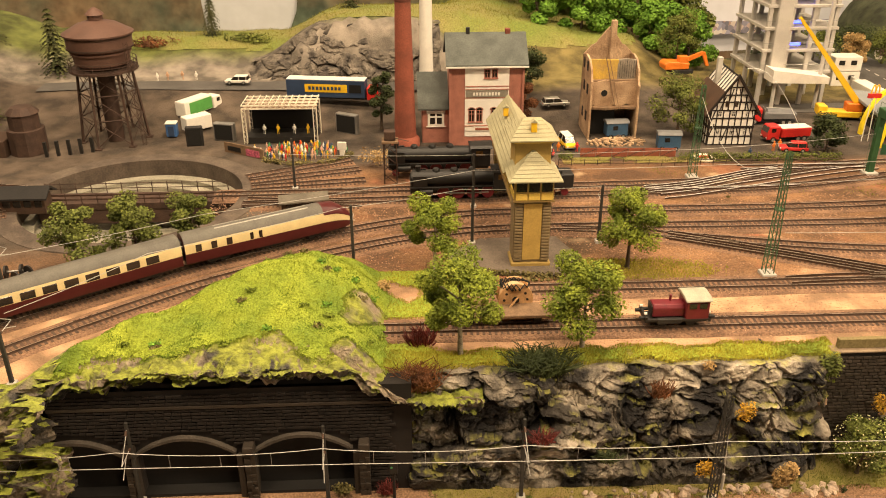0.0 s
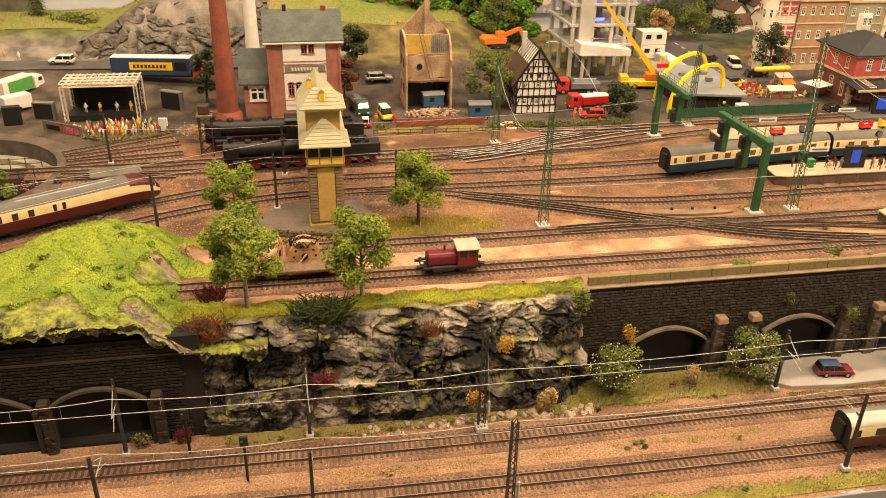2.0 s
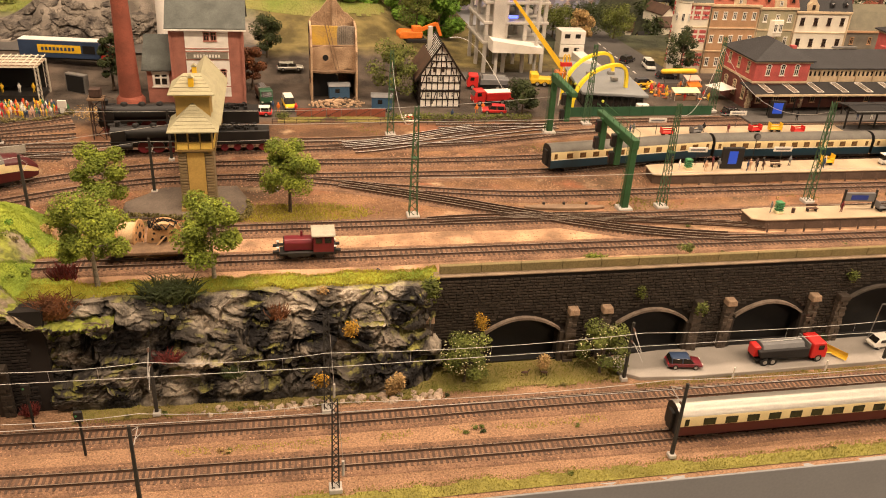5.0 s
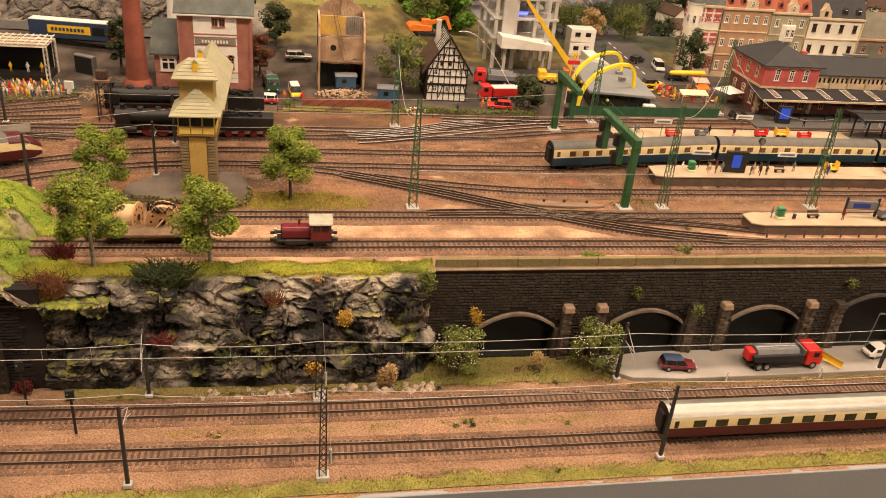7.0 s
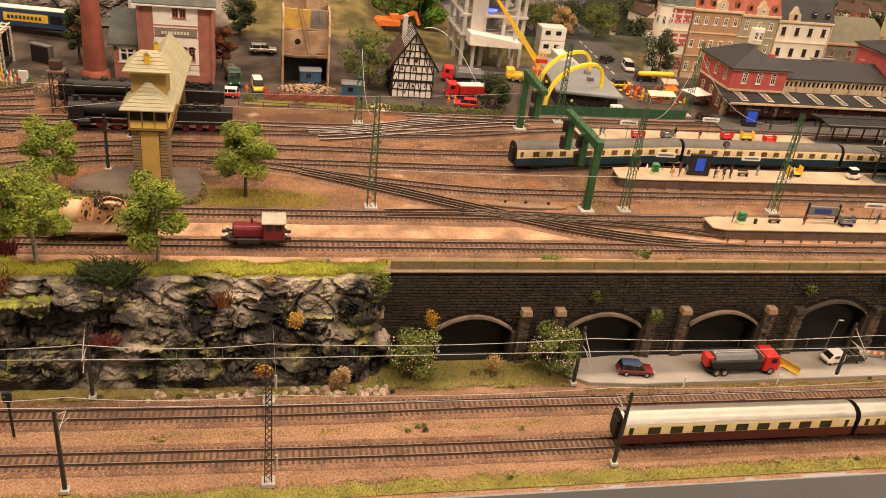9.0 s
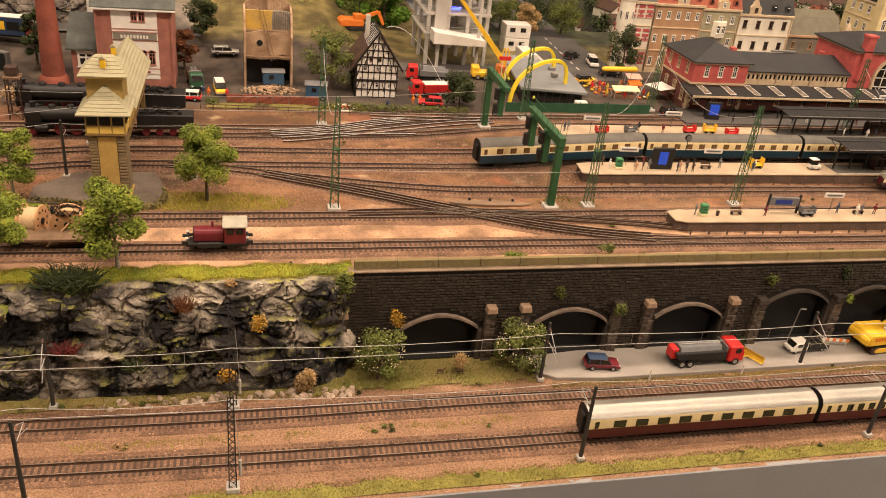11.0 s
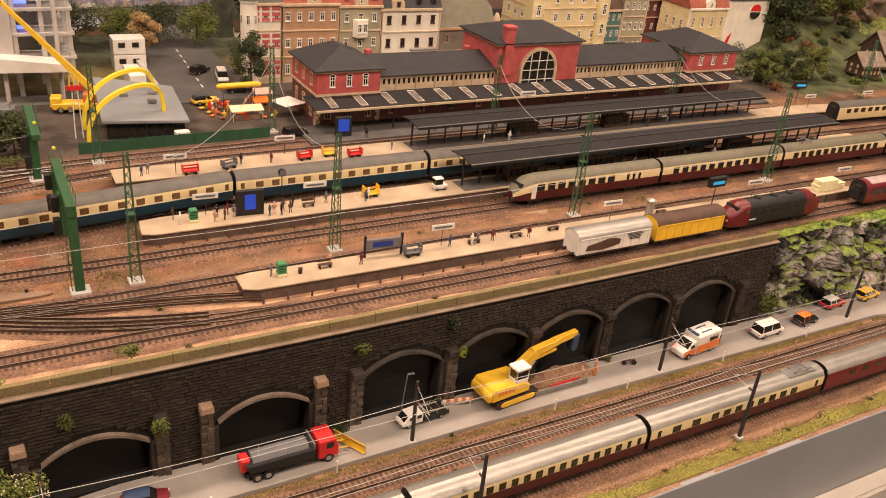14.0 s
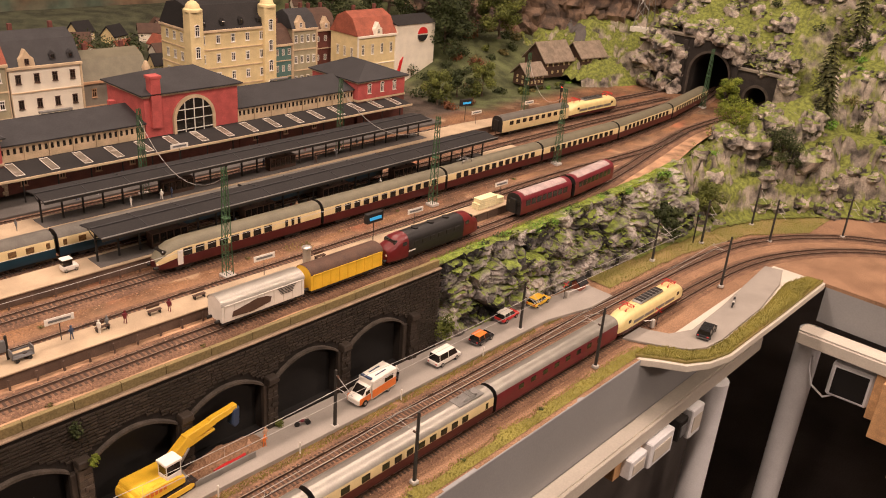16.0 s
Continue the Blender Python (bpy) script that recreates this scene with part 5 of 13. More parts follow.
def diesel_loco(label, m, L=0.205):
    t = thing("diesel_locomotive", label, "locomotive", m)
    e = L / 2
    mid = [(-e + 0.040, 1, 0.98, 0), (e - 0.040, 1, 0.98, 0)]
    part("body", strip(Geo(), mid, 0, 7, cap=True), M["black"], t, smooth=40)
    for s_ in (-1, 1):
        nose = [(s_ * (e - 0.040), 1.004, 0.99, 0), (s_ * (e - 0.022), 0.99, 0.95, 0), (s_ * (e - 0.014), 0.94, 0.74, 0), (s_ * (e - 0.004), 0.86, 0.66, 0), (s_ * e, 0.72, 0.52, 0)]
        part("cab", strip(Geo(), nose, 0, 7, cap=True), M["cab_red"], t, "red cab with a rounded nose", smooth=45)
        part("windscreen", Geo().box((s_ * (e - 0.0175), 0, 0.0365), (0.007, 0.024, 0.0065)), M["pane"], t, bevel=0.001)
        for y in (-1, 1):
            part("cab_window", Geo().box((s_ * (e - 0.032), y * 0.0160, 0.0325), (0.009, 0.0016, 0.0060)), M["pane"], t, bevel=0.0005)
            part("buffer", Geo().cyl((s_ * e, y * 0.009, 0.0115), (s_ * (e + 0.006), y * 0.009, 0.0115), 0.0022, n=10), M["chassis"], t)
            part("headlight", Geo().cyl((s_ * (e - 0.006), y * 0.0095, 0.0200), (s_ * (e + 0.0008), y * 0.0095, 0.0200), 0.0018, n=10), M["ivory"], t)
    for y in (-1, 1):
        for i in range(6):
            part("grille", Geo().box((-0.045 + 0.018 * i, y * 0.0166, 0.0285), (0.012, 0.001, 0.007)), M["chassis"], t, bevel=0.0003)
        part("number_bar", Geo().box((-0.055, y * 0.0168, 0.0185), (0.014, 0.0006, 0.0018)), M["ivory"], t)
    for i in range(3):
        part("roof_vent", Geo().cyl((-0.035 + 0.035 * i, 0, 0.0440), (-0.035 + 0.035 * i, 0, 0.0470), 0.006, n=14), M["chassis"], t)
    part("underframe", Geo().box((0, 0, 0.0078), (L * 0.86, 0.024, 0.004)), M["chassis"], t)
    bogie(t, -0.058)
    bogie(t, 0.058)
    return t


diesel_loco("black diesel locomotive with dark red cab ends", on_track(L1, s, 0.205, UP))
s += 0.315
for i in range(2):
    L = 0.150
    t = coach("dark red railbus with a pale weathered roof", L, "dark_red", "dark_red", "dark_red", even(8, L, 0.012, 0.0135), 0.0285, 0.0078, on_track(L1, s, L, UP), group="railbuses")
    part("roof_panel", strip(Geo(), [(-L / 2 + 0.012, 1.0, 1.008, 0), (L / 2 - 0.012, 1.0, 1.008, 0)], 5, 7), M["pink_grey"], t, "pale grey weathered roof panel", smooth=50)
    for s_ in (-1, 1):
        for k in (-1, 0, 1):
            part("windscreen", Geo().box((s_ * (L / 2 + 0.0003), k * 0.0092, 0.0290), (0.0014, 0.0080, 0.0080)), M["pane"], t, bevel=0.0004)
    s += 0.160


M["grey_green"] = mat("dull_cab_roof", (0.42, 0.39, 0.30), 0.6, var=0.25, scale=60, fine=700, bump=0.1)


# small shunter
def shunter(m):
    t = thing("small_shunting_locomotive", "small dark red shunter with a pale cab roof", "locomotive", m)
    part("hood", Geo().prism([(-0.0095, 0.012), (0.0095, 0.012), (0.0095, 0.0225), (0.0065, 0.0265), (-0.0065, 0.0265), (-0.0095, 0.0225)], "x", -0.028, 0.008), M["dark_red"], t, bevel=0.0008)
    cab = part("cab", Geo().span(0.008, 0.034, -0.0145, 0.0145, 0.0095, 0.0335), M["dark_red"], t, bevel=0.0008)
    part("cab_roof", Geo().prism([(-0.0165, 0.0332), (0.0165, 0.0332), (0.0155, 0.0352), (0.008, 0.0372), (-0.008, 0.0372), (-0.0155, 0.0352)], "x", 0.006, 0.036), M["grey_green"], t, "pale grey arched roof", bevel=0.0005)
    for s_ in (-1, 1):
        for k in range(2):
            part("window", Geo().box((0.0152 + 0.0115 * k, s_ * 0.0146, 0.0275), (0.0085, 0.0009, 0.0070)), M["pane"], cab, bevel=0.0003)
        part("running_board", Geo().span(-0.036, 0.036, s_ * 0.0105, s_ * 0.0150, 0.0095, 0.0115), M["chassis"], t)
        part("buffer_beam", Geo().span(s_ * 0.0345, s_ * 0.037, -0.0145, 0.0145, 0.0075, 0.0145), M["chassis"], t)
        for y in (-1, 1):
            part("buffer", Geo().cyl((s_ * 0.037, y * 0.009, 0.0112), (s_ * 0.0425, y * 0.009, 0.0112), 0.0022, n=10), M["chassis"], t)
            part("lamp", Geo().cyl((s_ * 0.0345, y * 0.009, 0.0165), (s_ * 0.0375, y * 0.009, 0.0165), 0.0016, n=8), M["ivory"], t)
        g = Geo()
        for y in (-1, 1):
            g.cyl((s_ * 0.016, y * 0.0075, 0.0056), (s_ * 0.016, y * 0.0100, 0.0056), 0.0056, n=14)
        part("wheelset", g, M["chassis"], t)
    part("radiator", Geo().span(-0.0292, -0.0278, -0.008, 0.008, 0.0125, 0.0245), M["chassis"], t, bevel=0.0003)
    part("exhaust", Geo().cyl((-0.006, 0.003, 0.026), (-0.006, 0.003, 0.0335), 0.0016, n=8), M["dark_red"], t)
    part("frame", Geo().span(-0.034, 0.034, -0.0085, 0.0085, 0.0045, 0.0098), M["chassis"], t)
    for s_ in (-1, 1):
        part("side_tank", Geo().span(-0.024, 0.004, s_ * 0.0105, s_ * 0.0155, 0.0060, 0.0125), M["chassis"], t, bevel=0.0008)
    return t


shunter(pose(0.300, 0.797, UP))


# steam locomotives by the chimney
def steam_loco(m, label):
    t = thing("steam_locomotive", label, "locomotive", m)
    part("boiler", Geo().cyl((-0.070, 0, 0.029), (0.030, 0, 0.029), 0.0115, n=22), M["black"], t, smooth=40)
    part("smokebox", Geo().cyl((-0.088, 0, 0.029), (-0.070, 0, 0.029), 0.0120, n=22).ball((-0.088, 0, 0.029), (0.003, 0.0095, 0.0095), 14, 6), M["black"], t, smooth=40)
    part("chimney", Geo().lathe([(0.004, 0), (0.0035, 0.003), (0.0038, 0.006), (0.0044, 0.008), (0.0036, 0.008)], (-0.078, 0, 0.040), 14), M["black"], t, smooth=40)
    for i in range(3):
        part("dome", Geo().lathe([(0.0058, 0), (0.0056, 0.003), (0.0042, 0.0052), (0.0008, 0.006)], (-0.052 + 0.026 * i, 0, 0.0385), 14), M["black"], t, smooth=40)
    cab = part("cab", Geo().span(0.030, 0.058, -0.0155, 0.0155, 0.014, 0.041), M["black"], t, bevel=0.0008)
    part("cab_roof", Geo().prism([(-0.0170, 0.0408), (0.0170, 0.0408), (0.0120, 0.0442), (0.0, 0.0458), (-0.0120, 0.0442)], "x", 0.028, 0.062), M["black"], t, bevel=0.0004)
    for y in (-1, 1):
        part("cab_window", Geo().box((0.042, y * 0.0156, 0.0335), (0.010, 0.0009, 0.0075)), M["lit_pane"], cab)
        part("running_plate", Geo().span(-0.090, 0.032, y * 0.0115, y * 0.0160, 0.0185, 0.0198), M["black"], t)
        part("smoke_deflector", Geo().span(-0.086, -0.066, y * 0.0150, y * 0.0160, 0.021, 0.038), M["black"], t, bevel=0.0004)
        part("cylinder", Geo().cyl((-0.076, y * 0.0140, 0.0125), (-0.058, y * 0.0140, 0.0125), 0.0048, n=14), M["black"], t, smooth=40)
        part("coupling_rod", Geo().span(-0.040, 0.024, y * 0.0118, y * 0.0128, 0.0085, 0.0100), M["steel"], t, "bright steel coupling rod")
        for i in range(4):
            w = part("driving_wheel", Geo().cyl((-0.042 + 0.0215 * i, y * 0.0085, 0.0092), (-0.042 + 0.0215 * i, y * 0.0108, 0.0092), 0.0092, n=20), M["dark_red"], t, "dark red spoked wheel")
        part("pilot_wheel", Geo().cyl((-0.080, y * 0.0085, 0.0050), (-0.080, y * 0.0105, 0.0050), 0.0050, n=14), M["dark_red"], t)
    part("frame", Geo().span(-0.090, 0.056, -0.007, 0.007, 0.008, 0.020), M["black"], t)
    tender = part("tender", Geo().span(0.066, 0.148, -0.0155, 0.0155, 0.0125, 0.0340), M["black"], t, "black coal tender", bevel=0.001)
    g = Geo()
    for i in range(40):
        rng = random.Random(i)
        g.box((rng.uniform(0.072, 0.130), rng.uniform(-0.011, 0.011), 0.0345 + rng.uniform(0, 0.003)), (0.005, 0.004, 0.004), rng.uniform(0, 90))
    tagged(part("coal", g, M["black"], tender), kind="stuff")
    for i in range(4):
        g = Geo()
        for y in (-1, 1):
            g.cyl((0.078 + 0.0195 * i, y * 0.0085, 0.0056), (0.078 + 0.0195 * i, y * 0.0108, 0.0056), 0.0056, n=14)
        part("tender_wheelset", g, M["dark_red"], t)
    return t


steam_loco(pose(0.100, 1.184, UP, 0, 0, 1.5) @ Matrix.Scale(1.05, 4), "black steam locomotive with red wheels and a coal tender")
steam_loco(pose(0.072, 1.285, UP, 0, 0, 1.0) @ Matrix.Scale(1.12, 4), "sooty black steam locomotive on the yard track")

# ---- buildings ----
M.update({
    "slate": mat("slate_roof", (0.040, 0.039, 0.040), 0.7, var=0.3, scale=40, fine=500, bump=0.35),
    "green_slate": mat("green_slate", (0.105, 0.115, 0.102), 0.75, var=0.35, scale=40, fine=500, bump=0.3),
    "felt": mat("roof_felt", (0.022, 0.020, 0.019), 0.85, var=0.35, scale=30, fine=500, bump=0.3),
    "brick_red": mat("painted_red", (0.52, 0.105, 0.09), 0.75, var=0.25, scale=60, fine=500, bump=0.3),
    "brick_pale": mat("pale_red_brick", (0.42, 0.17, 0.12), 0.8, var=0.25, scale=60, fine=600, bump=0.3),
    "brick_dark": mat("dark_brick", (0.16, 0.055, 0.04), 0.8, var=0.3, scale=60, fine=600, bump=0.3),
    "chim_brick": mat("chimney_brick", (0.30, 0.085, 0.05), 0.8, var=0.35, scale=25, fine=500, bump=0.4),
    "sandstone": mat("sandstone", (0.60, 0.46, 0.29), 0.8, var=0.2, scale=50, fine=600, bump=0.25),
    "plaster": mat("cream_plaster", (0.80, 0.74, 0.60), 0.85, var=0.12, scale=40, fine=600, bump=0.15),
    "tan": mat("tan_render", (0.50, 0.30, 0.16), 0.85, var=0.2, scale=40, fine=600, bump=0.2),
    "olive_wall": mat("olive_render", (0.40, 0.36, 0.23), 0.85, var=0.2, scale=40, fine=600, bump=0.2),
    "grey_wall": mat("grey_render", (0.26, 0.23, 0.18), 0.85, var=0.2, scale=40, fine=600, bump=0.2),
    "yellow_wall": mat("yellow_render", (0.74, 0.60, 0.31), 0.85, var=0.15, scale=40, fine=600, bump=0.2),
    "teal_wall": mat("teal_render", (0.10, 0.20, 0.18), 0.85, var=0.2, scale=40, fine=600, bump=0.2),
    "rust_tile": mat("rust_tile", (0.34, 0.10, 0.055), 0.8, var=0.3, scale=50, fine=500, bump=0.4),
    "ochre": mat("ochre_boards", (0.38, 0.255, 0.07), 0.7, var=0.15, scale=60, fine=700, bump=0.2),
    "khaki": mat("khaki_shingle", (0.36, 0.33, 0.20), 0.8, var=0.15, scale=50, fine=500, bump=0.3),
    "concrete": mat("grey_concrete", (0.50, 0.47, 0.42), 0.85, var=0.15, scale=30, fine=500, bump=0.2),
    "platform": mat("platform_paving", (0.48, 0.37, 0.24), 0.9, var=0.25, scale=25, fine=700, bump=0.25),
    "edge": mat("platform_edge", (0.13, 0.085, 0.06), 0.9, var=0.3, scale=60, fine=700, bump=0.3),
    "wood": mat("weathered_wood", (0.24, 0.15, 0.085), 0.85, var=0.35, scale=80, fine=600, bump=0.3),
    "dark_wood": mat("dark_timber", (0.075, 0.042, 0.026), 0.8, var=0.3, scale=80, fine=600, bump=0.3),
    "rust": mat("rusted_iron", (0.085, 0.050, 0.036), 0.75, metal=0.2, var=0.4, scale=60, fine=700, bump=0.2),
    "tank": mat("oxide_tank", (0.14, 0.075, 0.055), 0.6, metal=0.2, var=0.25, scale=25, fine=500, bump=0.1),
    "mast_green": mat("mast_green", (0.055, 0.125, 0.055), 0.6, var=0.25, scale=90, fine=700, bump=0.1),
    "gantry_green": mat("gantry_green", (0.032, 0.105, 0.038), 0.5, var=0.2, scale=60, fine=700, bump=0.08),
    "skylight": mat("milky_skylight", (0.22, 0.19, 0.15), 0.25, var=0.3, scale=80, fine=700, bump=0.05),
    "dirty_plaster": mat("sooty_ochre_plaster", (0.52, 0.36, 0.16), 0.9, var=0.35, scale=26, fine=500, bump=0.35, col2=(0.30, 0.19, 0.09)),
})
SCREEN = glow("blue_screen", (0.015, 0.06, 0.40), 0.5)
CYAN = glow("cyan_display", (0.03, 0.35, 0.6), 0.5)
BLUE_LAMP = glow("blue_lamp", (0.05, 0.08, 1.0), 6.0)
RED_LAMP = glow("red_signal", (1.0, 0.03, 0.01), 6.0)


def face(side, w, d):
    """Pose of a wall's face: local x runs along it, -y looks out."""
    return {"s": pose(0, 0, 0), "w": pose(0, d, 0, 0, 0, -90), "e": pose(w, 0, 0, 0, 0, 90), "n": pose(w, d, 0, 0, 0, 180)}[side]


WIN = {}


def window(parent, m, w, h, frame_mat="ivory", pane_mat="pane", arched=False):
    """A window with frame, sill and glazing bars, its pane a little behind them."""
    key = (round(w, 5), round(h, 5), frame_mat, arched)
    t = w * 0.14
    if key not in WIN:
        # one sheet of cells with the openings left out, given its thickness
        xs = [-w / 2, -w / 2 + t, -t * 0.35, t * 0.35, w / 2 - t, w / 2]
        zs = [-h / 2, -h / 2 + t, h * 0.18 - t * 0.35, h * 0.18 + t * 0.35, h / 2 - t * 0.6, h / 2]
        g = Geo()
        g.v = [(x, y, z) for y in (-0.0008, 0.0008) for z in zs for x in xs]
        full = {(a, b) for a in range(5) for b in range(5) if not (a in (1, 3) and b in (1, 3))}
        at = lambda a, b, k: k * 36 + b * 6 + a
        for a, b in full:
            g.f += [(at(a, b, 0), at(a + 1, b, 0), at(a + 1, b + 1, 0), at(a, b + 1, 0)), (at(a, b + 1, 1), at(a + 1, b + 1, 1), at(a + 1, b, 1), at(a, b, 1))]
            for da, db, p, q in ((-1, 0, (0, 0), (0, 1)), (1, 0, (1, 1), (1, 0)), (0, -1, (1, 0), (0, 0)), (0, 1, (0, 1), (1, 1))):
                if (a + da, b + db) not in full:
                    p0, q0 = (a + p[0], b + p[1]), (a + q[0], b + q[1])
                    g.f.append((at(*p0, 0), at(*q0, 0), at(*q0, 1), at(*p0, 1)))
        WIN[key] = mesh_of("window", g, M[frame_mat])
        WIN[key, "sill"] = mesh_of("sill", Geo().box((0, -0.0006, -h / 2 - 0.0005), (w * 1.2, 0.0028, 0.0011)), M[frame_mat])
        if arched:
            n, g = 8, Geo()
            g.v = [(r * math.cos(math.pi * k / n), y, h / 2 + 0.7 * r * math.sin(math.pi * k / n)) for k in range(n + 1) for y, r in ((-0.0012, w * 0.5), (-0.0012, w * 0.66), (0.0008, w * 0.66), (0.0008, w * 0.5))]
            g.f = [(4 * k + c, 4 * k + (c + 1) % 4, 4 * k + 4 + (c + 1) % 4, 4 * k + 4 + c) for k in range(n) for c in range(4)]
        else:
            g = Geo().box((0, -0.0004, h / 2 + t * 0.3), (w * 1.12, 0.0022, t * 1.1))
        WIN[key, "head"] = mesh_of("window_head", g, M[frame_mat])
    ob = shared("window", WIN[key], parent, m)
    shared("pane", pane_mesh(w * 0.94, h * 0.98, pane_mat, 0.0009), ob, pose(0, 0.0004, 0))
    if w > 0.0083 or arched:
        shared("sill", WIN[key, "sill"], ob, pose(0, 0, 0))
        shared("window_head", WIN[key, "head"], ob, pose(0, 0, 0))
    if arched:
        k = (round(w, 5), "fan")
        if k not in WIN:
            WIN[k] = mesh_of("fan_pane", Geo().prism([(0.5 * w * math.cos(math.pi * i / 8), h / 2 + 0.35 * w * math.sin(math.pi * i / 8)) for i in range(9)], "y", -0.0002, 0.0006), M[pane_mat])
        shared("fan_pane", WIN[k], ob, pose(0, 0, 0))
    return ob


def windows(parent, f, xs, zs, w, h, frame_mat="ivory", pane_mat="pane", arched=False):
    for z in zs:
        for x in xs:
            window(parent, f @ pose(x, -0.0004, z), w, h, frame_mat, pane_mat, arched)


def hip(w, d, z, h, over=0.004, ridge=0.35, axis="x"):
    """A hipped roof with a thin eave."""
    g = Geo()
    x0, x1, y0, y1 = -over, w + over, -over, d + over
    k = min(w, d) * ridge
    top = [(x0 + k, d / 2, z + h), (x1 - k, d / 2, z + h)] if axis == "x" else [(w / 2, y0 + k, z + h), (w / 2, y1 - k, z + h)]
    base = [(x0, y0), (x1, y0), (x1, y1), (x0, y1)]
    pts = [(x, y, z) for x, y in base] + [(x, y, z + 0.0025) for x, y in base] + top
    f = [(3, 2, 1, 0), (0, 1, 5, 4), (1, 2, 6, 5), (2, 3, 7, 6), (3, 0, 4, 7)]
    f += [(4, 5, 9, 8), (5, 6, 9), (6, 7, 8, 9), (7, 4, 8)] if axis == "x" else [(4, 5, 8), (5, 6, 9, 8), (6, 7, 9), (7, 4, 8, 9)]
    return g.add(pts, f)


def gable(w, d, z, h, over=0.004, axis="x", thick=0.003):
    """A pitched roof of two slabs; the ridge runs along the axis."""
    g = Geo()
    if axis == "x":
        a, b = -over, w + over
        run, lo = d / 2 + over, -h / (d / 2) * over
        prof = [(-over, z + lo), (d / 2, z + h), (d + over, z + lo), (d + over, z + lo + thick), (d / 2, z + h + thick * 1.4), (-over, z + lo + thick)]
        return g.prism(prof, "x", a, b)
    lo = -h / (w / 2) * over
    prof = [(-over, z + lo), (w / 2, z + h), (w + over, z + lo), (w + over, z + lo + thick), (w / 2, z + h + thick * 1.4), (-over, z + lo + thick)]
    return g.prism(prof, "y", -over, d + over)


def gable_body(w, d, z, h, axis="x"):
    """Walls with gable ends under a pitched roof."""
    g = Geo()
    if axis == "x":
        return g.prism([(0, 0), (d, 0), (d, z), (d / 2, z + h), (0, z)], "x", 0, w)
    return g.prism([(0, 0), (w, 0), (w, z), (w / 2, z + h), (0, z)], "y", 0, d)


GZ = 0.134

# --- station ---
stn = thing("station_building", "long red station with slate roofs and a tall arched window", "station building", pose(1.242, 1.380, GZ))


def wing(x, w, d, h, mat_up, roofh, name):
    part("wing_base", Geo().span(x, x + w, 0, d, 0, 0.058), M["brick_dark"], stn, "dark brick ground floor", bevel=0.0006)
    part("string_course", Geo().span(x - 0.0015, x + w + 0.0015, -0.0015, d + 0.0015, 0.0582, 0.0622), M["sandstone"], stn)
    part("wing_wall", Geo().span(x, x + w, 0, d, 0.0622, h), M[mat_up], stn, "painted red upper wall", bevel=0.0006)
    part("cornice", Geo().span(x - 0.003, x + w + 0.003, -0.003, d + 0.003, h - 0.0035, h), M["sandstone"], stn)
    g = hip(w, d, h, roofh, 0.007, 0.42, "y" if d > w else "x")
    g.v = [(a + x, b, c) for a, b, c in g.v]
    part("wing_roof", g, M["slate"], stn, "dark slate hipped roof")


wing(0, 0.125, 0.130, 0.104, "brick_red", 0.034, "west")
windows(stn, face("s", 0.125, 0.225), [0.030, 0.0625, 0.095], [0.084], 0.0105, 0.019, arched=True)
windows(stn, face("s", 0.125, 0.225), [0.022, 0.0625, 0.103], [0.028], 0.0125, 0.026, "tan")
windows(stn, face("w", 0.125, 0.130), [0.026, 0.065, 0.104], [0.084], 0.0105, 0.019, "sandstone", arched=True)
windows(stn, face("w", 0.125, 0.130), [0.026, 0.065, 0.104], [0.030], 0.0125, 0.026, "sandstone", arched=True)
g = Geo()
for i in range(8):
    for x, s in ((0, 1), (0.125, -1)):
        wq = 0.009 if i % 2 else 0.006
        part("quoin", Geo().box((x + s * (wq / 2 - 0.0012), -0.0006, 0.004 + 0.0068 * i), (wq, 0.004, 0.0058)), M["sandstone"], stn, bevel=0.0004)
    wq = 0.009 if i % 2 else 0.006
    part("quoin", Geo().box((-0.0006, wq / 2, 0.004 + 0.0068 * i), (0.004, wq, 0.0058)), M["sandstone"], stn, bevel=0.0004)

for x0, x1 in ((0.125, 0.388), (0.592, 0.905)):
    w = x1 - x0
    part("link_base", Geo().span(x0, x1, 0.012, 0.16, 0, 0.052), M["brick_dark"], stn)
    part("link_wall", Geo().span(x0, x1, 0.016, 0.16, 0.052, 0.084), M["sandstone"], stn, "pale clerestory wall", bevel=0.0005)
    n = round(w / 0.0105)
    for i in range(n):
        shared("clerestory_window", pane_mesh(0.0048, 0.0100, "pane"), stn, pose(x0 + w * (i + 0.5) / n, 0.0155, 0.0740))
        if i % 4 == 0:
            part("pilaster", Geo().box((x0 + w * i / n, 0.0145, 0.068), (0.0026, 0.003, 0.031)), M["sandstone"], stn)
    part("link_roof", Geo().prism([(0.011, 0.0840), (0.085, 0.106), (0.166, 0.0840), (0.166, 0.086), (0.085, 0.1095), (0.011, 0.0865)], "x", x0 - 0.001, x1 + 0.001), M["slate"], stn, "dark slate pitched roof")
    for i in range(4):
        window(stn, pose(x0 + w * (i + 0.5) / 4, 0.0116, 0.026), 0.011, 0.026, "tan")
    part("roof_vent", Geo().box((x0 + w * 0.5, 0.085, 0.113), (0.06 if w < 0.28 else 0.045, 0.006, 0.004)), M["steel"], stn, bevel=0.0006)

